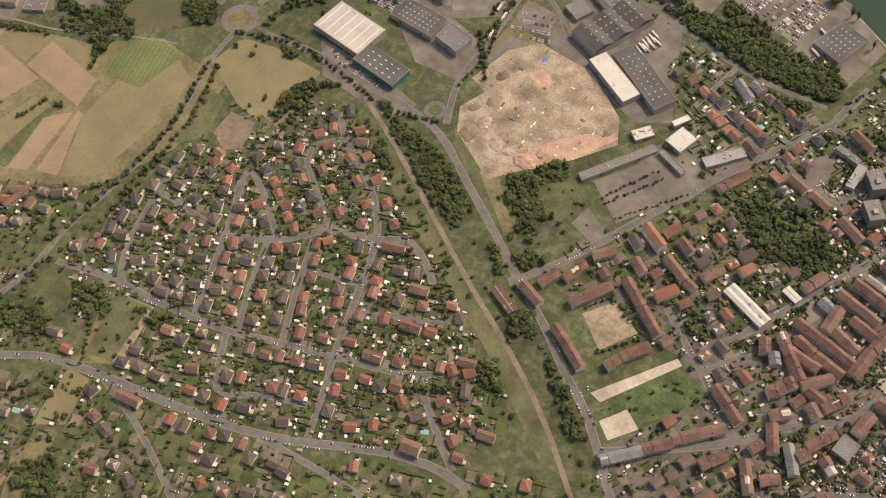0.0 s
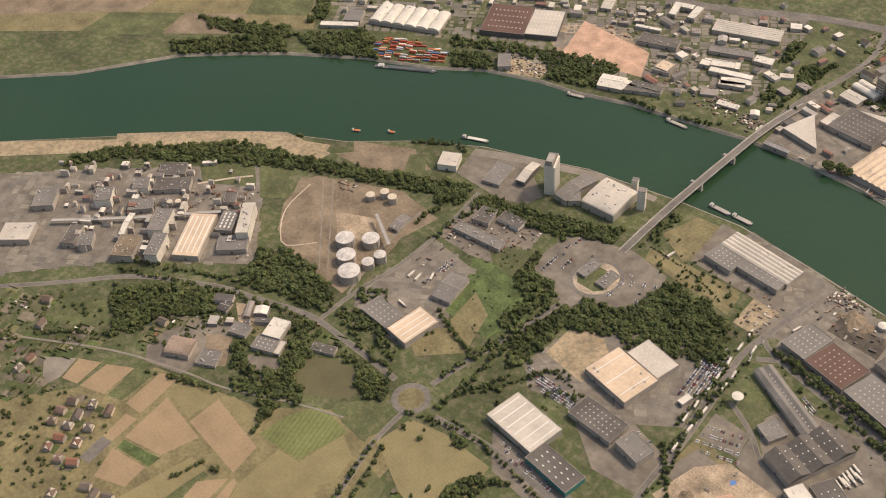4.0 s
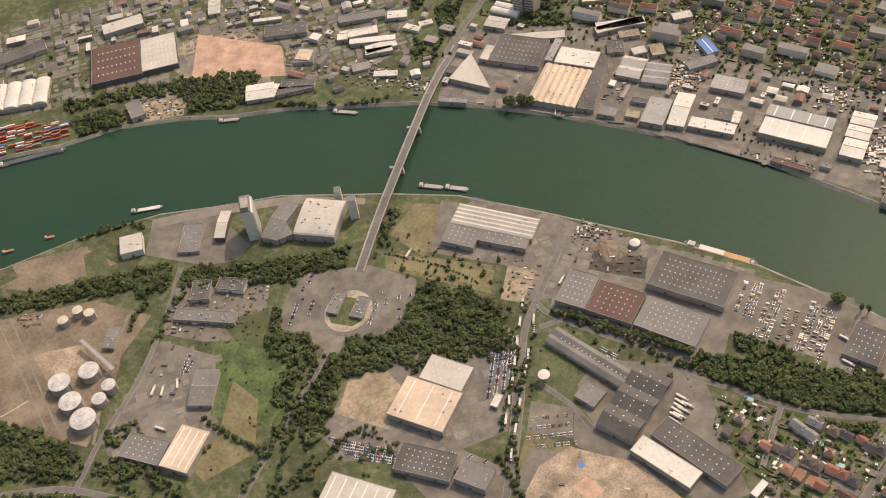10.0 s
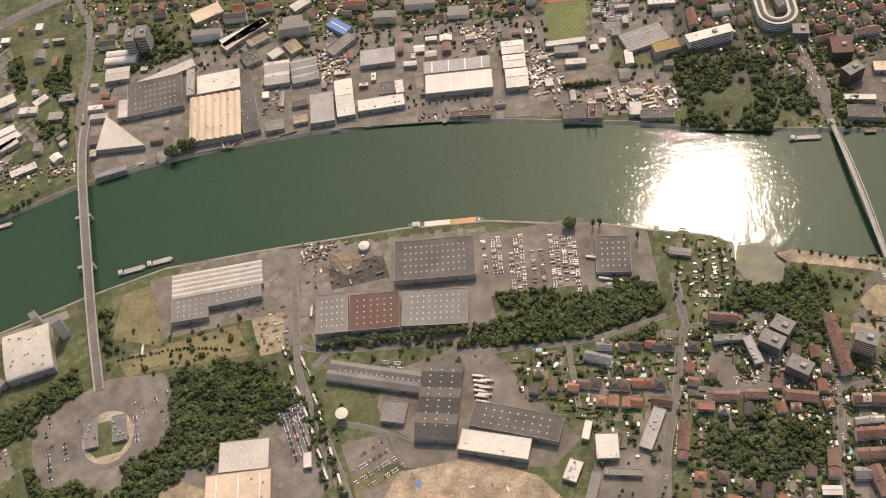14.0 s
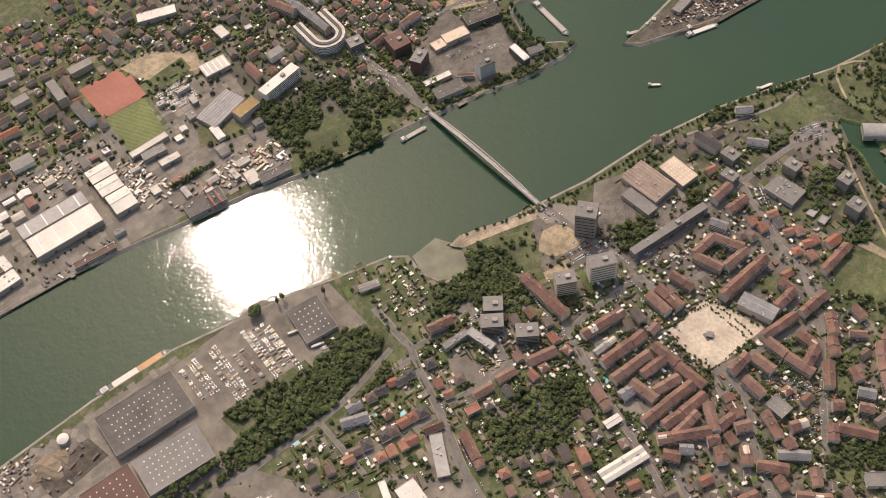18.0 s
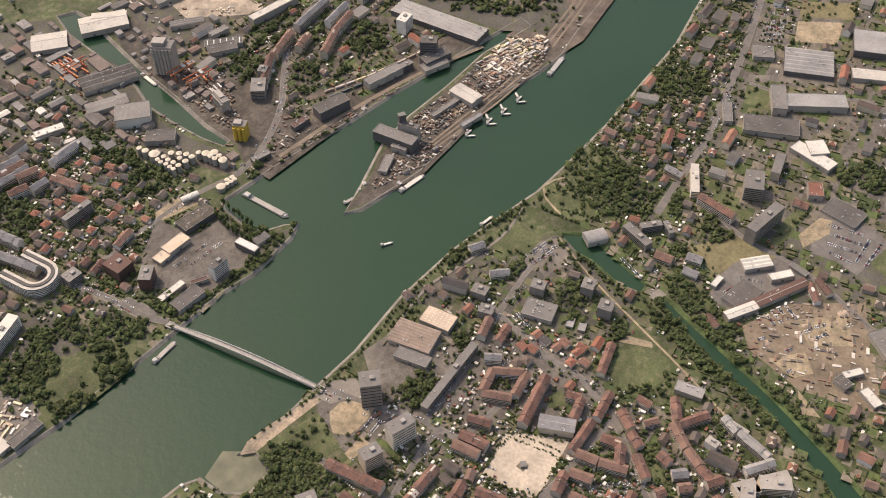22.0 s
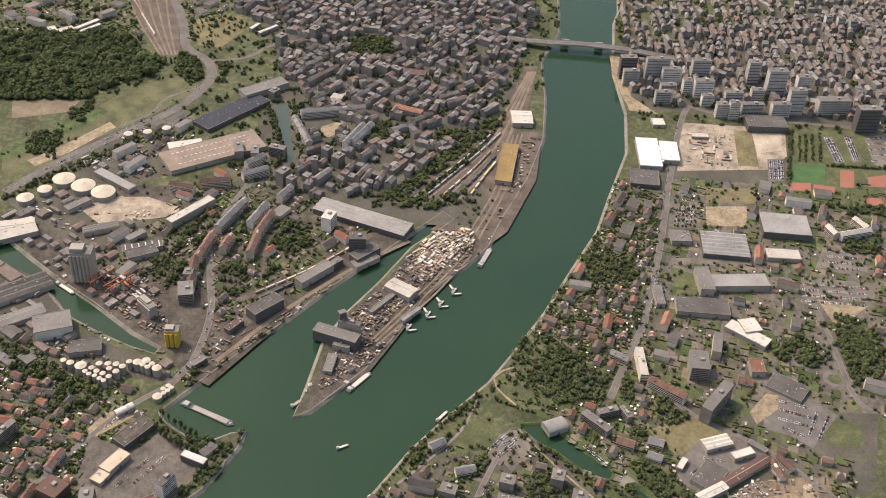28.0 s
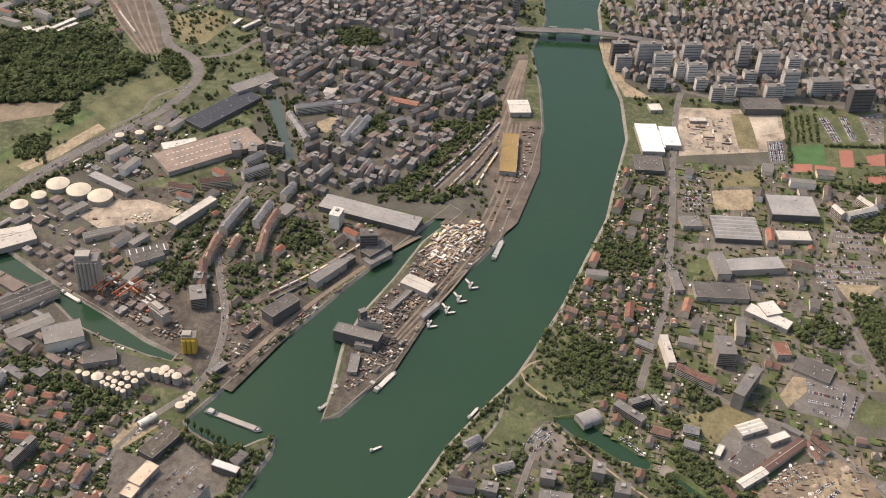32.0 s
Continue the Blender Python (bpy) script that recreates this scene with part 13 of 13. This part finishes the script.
tree_line([(1393, 1342), (1575, 1278)], 20, wide=30, size=0.6)
# ---- vehicles, boats and goods ----
car_row(-320, 553, -224, 546)
car_row(-312, 548, -216, 542)
car_row(-303, 543, -207, 539)
car_row(-295, 538, -199, 535)
car_row(-286, 533, -191, 532)
car_row(-150, 714, -145, 632)
car_row(-143, 719, -137, 637)
car_row(-136, 723, -129, 642)
car_row(-129, 728, -122, 648)
car_row(-103, 609, -48, 624, full=0.7)
car_row(-97, 598, -43, 612, full=0.7)
car_row(-91, 586, -37, 601, full=0.7)
car_row(-85, 575, -32, 589, full=0.7)
car_row(-154, 729, -148, 681, full=0.7)
car_row(-149, 728, -143, 680, full=0.7)
car_row(-143, 727, -138, 679, full=0.7)
car_row(-138, 726, -133, 678, full=0.7)
car_row(-133, 724, -127, 677, full=0.7)
car_row(-128, 723, -122, 676, full=0.7)
car_row(39, 1290, 72, 1280, full=0.8)
car_row(37, 1271, 69, 1262, full=0.8)
car_row(429, 1186, 472, 1167, full=0.8)
car_row(424, 1169, 467, 1151, full=0.8)
car_row(301, 1119, 331, 1099, full=0.8)
car_row(300, 1085, 327, 1068, full=0.8)
car_row(210, 1223, 261, 1208, full=0.8)
car_row(-72, 1381, -61, 1318, full=0.8)
kerb_cars([(-332, -106), (-217, -65), (-131, -51), (-2, -19), (108, 29)], 4, 0.2)
kerb_cars([(-361, 17), (-206, 39), (-70, 70), (79, 116)], 3, 0.2)
kerb_cars([(-12, 86), (-39, 178), (-62, 243)], 2.4, 0.2)
kerb_cars([(-177, 48), (-214, 151)], 2.3, 0.2)
kerb_cars([(113, 270), (256, 168), (317, 105)], 4, 0.2)
kerb_cars([(103, 263), (171, 373), (223, 467), (297, 585)], 4, 0.2)
kerb_cars([(284, 142), (392, 219), (484, 304)], 3.6, 0.2)
kerb_cars([(333, 275), (414, 394), (453, 483)], 3.2, 0.2)
kerb_cars([(267, 325), (397, 222)], 2.8, 0.2)
kerb_cars([(236, 193), (306, 113)], 6, 0.2)
kerb_cars([(577, 640), (559, 504), (537, 426)], 3.6, 0.22)
kerb_cars([(478, 606), (408, 448), (370, 374)], 3.2, 0.22)
kerb_cars([(727, 424), (631, 284), (442, 186)], 2.8, 0.22)
kerb_cars([(559, 504), (786, 449)], 2.8, 0.22)
kerb_cars([(730, 1381), (660, 1085), (625, 904)], 5, 0.22)
kerb_cars([(1165, 235), (1549, 186), (1754, 158)], 5, 0.25)
kerb_cars([(1296, 1303), (1510, 1183), (1737, 1083)], 6, 0.25)
kerb_cars([(1240, 930), (1053, 878), (899, 889)], 3, 0.25)
lorry(-557, 586, 90)
lorry(-545, 587, 97)
lorry(-530, 600, 112)
lorry(-528, 536, -10)
lorry(-118, 606, 95)
lorry(-119, 633, 99)
lorry(-120, 660, 95)
lorry(-122, 689, 95)
lorry(-124, 718, 99)
lorry(-126, 748, 94)
lorry(-128, 778, 95)
lorry(70, 632, -30)
lorry(71, 639, -27)
lorry(72, 646, -30)
lorry(74, 652, -29)
lorry(75, 658, -30)
lorry(76, 665, -27)
lorry(256, 773, -30)
lorry(259, 738, -30)
lorry(275, 729, -30)
barge(-290, 970, 36, 9, -2, "grey river barge moored at the quay")
barge(-253, 970, 34, 9, -3, "grey and red river barge moored at the quay")
barge(108, 892, 96, 10, -15, "long white and orange river barge", cargo=M_ORANGE, aft=M_WHITE)
barge(-455, 1110, 40, 8, 0, "grey barge by the north bank")
barge(-632, 1077, 32, 8, 14, "grey barge by the north bank")
barge(-920, 967, 115, 11, 27, "dark container barge on the river", cargo=M_HULL)
barge(578, 850, 41, 8, -18, "white excursion boat by the landing stage")
barge(856, 824, 85, 10, -110, "long white river barge at the harbour mouth")
barge(960, 644, 45, 9, -29, "white barge beside the harbour tip", cargo=M_WHITE)
barge(1113, 740, 69, 9, -30, "quayside barge with orange cargo", cargo=M_RUST)
barge(1268, 490, 56, 10, -14, "pale tanker barge moored at the quay", cargo=M_STEEL)
barge(1086, 1101, 55, 9, -124, "cream barge in the dock", cargo=M_CREAM)
barge(904, 514, 26, 5, -29, "small moored boat with a white deck", cargo=M_WHITE)
barge(1267, 658, 41, 5, -34, "small moored boat with a white deck", cargo=M_WHITE)
barge(827, 635, 17, 4, -54, "small white motor boat on the river", cargo=M_WHITE)
containers([(1095, 1051), (1112, 1023), (1060, 965), (1039, 984)], -126, "red and white freight container on the quay", high=2)
containers([(1231, 619), (1323, 563), (1334, 517), (1291, 515), (1203, 581)], -39, "cream and rust freight container", high=2, rows=8, full=0.5, paint=M_BOX_PALE)
containers([(1069, 1290), (1100, 1261), (1047, 1175), (1021, 1219)], -116, "red freight container by the dock", high=2)
containers([(-1024, 988), (-1003, 1025), (-896, 1052), (-874, 1016), (-972, 959)], 26, "orange and red freight container by the river", high=2)
goods([(-91, 905), (11, 880), (-2, 838), (-93, 859)], 13, 1.0, 3.0, full=0.3)
goods([(310, 1048), (471, 1017), (448, 948), (299, 1008)], 10, 1, 3.5)
goods([(-481, 1246), (-346, 1187), (-354, 1155), (-477, 1175)], 9)
goods([(-95, 494), (-39, 580), (92, 532), (115, 497), (23, 394), (-53, 407)], 16, 0.3, 1.2, full=0.3)
goods([(-151, 855), (-108, 849), (-121, 787), (-156, 787)], 8, 0.6, 2, full=0.5)
goods([(-579, 690), (-483, 723), (-483, 696), (-565, 685)], 9)
goods([(1105, 681), (1140, 618), (1172, 587), (1116, 598), (1045, 657)], 10, 1, 4)
goods([(801, 157), (885, 87), (841, -25), (758, -6)], 11, 0.6, 2.0, full=0.25, sx=(1, 4), sy=(0.8, 2))
goods([(-803, 1076), (-714, 1117), (-704, 1085), (-783, 1049)], 9)
goods([(1617, 501), (1638, 429), (1492, 447), (1451, 485)], 10)
goods([(-96, 887), (-17, 901), (15, 875), (-61, 861)], 9)
goods([(345, 740), (408, 725), (381, 666), (325, 678)], 9, 1.5, 2.6, full=0.35, sx=(4, 7))
water_tower(-83, 668)
scatter([(-494, 59), (-382, 60), (-353, -29), (-282, -20), (-255, -69), (-336, -102)], 160)
scatter([(-192, 396), (-90, 395), (61, 307), (160, 240), (146, 192), (30, 236)], 160, 0.7)
scatter([(-321, -117), (-138, -90), (-63, -132), (-214, -225)], 160)
scatter([(245, 117), (307, 148), (374, 140), (270, 75)], 60)
scatter([(260, 185), (310, 268), (352, 249), (282, 169)], 60, 0.5)
scatter([(12, 388), (77, 436), (147, 377), (95, 276), (28, 323)], 60)
scatter([(-745, 456), (-531, 438), (-452, 434), (-531, 342), (-758, 292), (-761, 396)], 220)
scatter([(-956, 260), (-761, 396), (-729, 266), (-865, 190)], 120)
scatter([(-531, 438), (-436, 554), (-369, 692), (-321, 674), (-370, 466), (-440, 442)], 60)
scatter([(-524, 671), (-436, 738), (-371, 642), (-412, 547)], 260, 0.35, 0.4)
scatter([(-359, 474), (-323, 571), (-227, 549), (-256, 471)], 60)
scatter([(-430, 407), (-269, 443), (-288, 401), (-393, 362)], 50)
scatter([(-370, 902), (-177, 837), (-141, 720), (-235, 728)], 160)
scatter([(-171, 701), (-125, 798), (-77, 761), (-80, 558)], 80)
scatter([(-844, 704), (-609, 785), (-373, 845), (-481, 806), (-752, 744)], 120)
scatter([(-1275, 1108), (-845, 1345), (-712, 1148), (-1099, 966)], 200, 0.8)
scatter([(-577, 1113), (-356, 1157), (-480, 1127)], 60)
scatter([(-892, 1064), (-619, 1181), (-491, 1146), (-767, 1059)], 120)
scatter([(-158, 1427), (377, 1271), (317, 1046), (-141, 1168)], 260, 0.6)
scatter([(358, 1200), (662, 1114), (576, 895), (449, 927)], 260)
scatter([(-109, 776), (97, 730), (86, 676), (-80, 729)], 90, 0.7)
scatter([(340, 767), (426, 738), (390, 656), (317, 672)], 120, 0.5)
scatter([(166, 599), (323, 671), (468, 623), (401, 453), (149, 504)], 90, 0.8)
scatter([(-330, 852), (-108, 854), (-124, 691), (-260, 802)], 120, 0.6)
scatter([(348, 715), (446, 666), (407, 419), (323, 404), (253, 531)], 60, 0.7)
scatter([(500, 707), (568, 633), (541, 487), (448, 513), (437, 582)], 60, 0.8)
scatter([(630, 611), (939, 434), (772, 280), (603, 370)], 110, 0.7)
scatter([(907, 429), (669, 146), (932, 228), (1022, 386)], 110, 0.7)
scatter([(649, 284), (655, 141), (494, 91), (445, 181)], 160, 0.7)
scatter([(658, 1529), (908, 1015), (739, 830), (575, 925), (427, 1305)], 420, 0.8)
scatter([(994, 441), (1502, 263), (1165, 173), (997, 248)], 160, 0.8)
scatter([(946, 399), (918, -33), (650, -28), (686, 147)], 50, 0.7)
scatter([(1551, 176), (1623, -301), (1018, -138), (984, 225)], 120, 0.8)
scatter([(2074, 276), (2398, -561), (1843, -404), (1851, 251)], 420)
scatter([(2094, 1117), (2213, 462), (1422, 619), (1382, 949)], 700, 0.9)
scatter([(1445, 1362), (1759, 1094), (1623, 1112), (1296, 1303)], 80, 0.7)
scatter([(2009, 1588), (2083, 1177), (1865, 1180), (1857, 1527)], 300, 1.1)
scatter([(1224, 930), (1297, 745), (1062, 808), (1054, 872)], 60, 0.8)
scatter([(943, 1161), (889, 887), (841, 934), (693, 1061)], 80, 0.8)
scatter([(1335, 1147), (1479, 892), (1149, 955)], 120)
scatter([(1441, 552), (1506, 477), (1332, 499), (1341, 546)], 60)
scatter([(921, 1153), (885, 1000), (789, 954), (731, 971), (763, 1089)], 140, 0.8)
scatter([(1219, 965), (1357, 944), (1367, 794), (1310, 654), (1180, 727), (1062, 808), (1041, 869)], 120, 0.9)
scatter([(1356, 332), (1371, 229), (1134, 271), (975, 381), (1125, 338)], 260, 0.9)
goods([(1211, 608), (1315, 562), (1321, 519), (1283, 519), (1187, 579)], 7, 1.5, 4, turn=-39, full=0.55, sx=(4, 14), sy=(2.5, 5))
goods([(925, 687), (1024, 630), (1283, 515), (1269, 505), (990, 618)], 9, 1, 3, full=0.5)
goods([(1029, 687), (1082, 662), (1156, 602), (1145, 584), (1048, 633)], 10, 1, 4, full=0.5)
goods([(1268, 1273), (1313, 1187), (1250, 1073), (1194, 1039), (1194, 1145)], 12, 1, 3, full=0.4)
goods([(906, 837), (1030, 769), (1302, 598), (1192, 641), (1034, 737)], 12, 1, 4, full=0.4)
goods([(971, 1124), (940, 1002), (919, 1035), (949, 1116)], 10, 1, 3)
goods([(1206, 953), (1096, 941), (1063, 991), (1109, 1047)], 11, 1, 3, full=0.4)
goods([(803, 155), (854, 104), (883, 6), (708, -18), (720, 80), (744, 112), (768, 144)], 9, 0.6, 2.6, full=0.5, sx=(2, 12), sy=(1.5, 4))
scatter([(1551, 176), (1623, -301), (1018, -138), (984, 225)], 140, 0.8)
scatter([(1142, 212), (1174, -29), (934, 19), (908, 232)], 40, 0.7)
goods([(906, 837), (1014, 798), (1096, 747), (1069, 759), (920, 810)], 8, 1, 3.5, full=0.5)
goods([(900, 882), (1053, 880), (1112, 826), (1060, 824), (960, 850)], 10, 1, 3, full=0.4)
car_row(785, 134, 796, 119, full=0.7)
car_row(736, 101, 749, 90, full=0.7)
car_row(818, 76, 832, 52, full=0.7)
car_row(803, 67, 819, 49, full=0.7)
# ---- harbour clutter ----
works([(925, 687), (989, 626), (1059, 597), (1168, 560), (1253, 518), (1329, 517), (1323, 563), (1248, 607), (1165, 638), (1082, 662), (1019, 670)], -27, 17, 12, skip=0.6, big=(5, 15), deep=(4, 8), tall=(2.5, 6), bag=city_rows)
goods([(913, 693), (989, 626), (1059, 597), (1168, 560), (1253, 513), (1331, 508), (1323, 563), (1248, 607), (1165, 638), (1080, 678), (981, 688)], 5, 0.8, 3, turn=-27, full=0.6, sx=(1.5, 7), sy=(1.2, 3))
goods([(1240, 606), (1315, 562), (1326, 517), (1283, 513), (1184, 575)], 4.5, 1.5, 4.5, turn=-27, full=0.6, sx=(2, 9), sy=(1.8, 3.5))
goods([(1117, 1088), (1122, 1000), (1010, 923), (994, 947), (1061, 1057)], 5.5, 1, 4, turn=-28, full=0.6, sx=(2, 8), sy=(1.8, 3))
goods([(901, 875), (983, 855), (1073, 777), (1192, 693), (1308, 613), (1299, 598), (1144, 687), (1006, 764), (907, 830)], 6, 0.8, 3.2, turn=-27, full=0.5, sx=(2, 10), sy=(1.5, 3))
goods([(1131, 1184), (1070, 1086), (1013, 993), (958, 913), (946, 917), (968, 1011), (1024, 1095)], 6, 0.8, 3, full=0.45)
works([(906, 837), (1025, 808), (1206, 695), (1308, 613), (1286, 606), (1138, 686), (1006, 764)], -34, 18, 11, skip=0.35, big=(8, 26), deep=(6, 10), tall=(4, 10), bag=city_rows)
barge(951, 636, 50, 9, -29, "white moored passenger ship by the peninsula", cargo=M_WHITE)
barge(1074, 1109, 42, 7, -120, "pale barge in the dock", cargo=M_BOX_PALE)

finish()
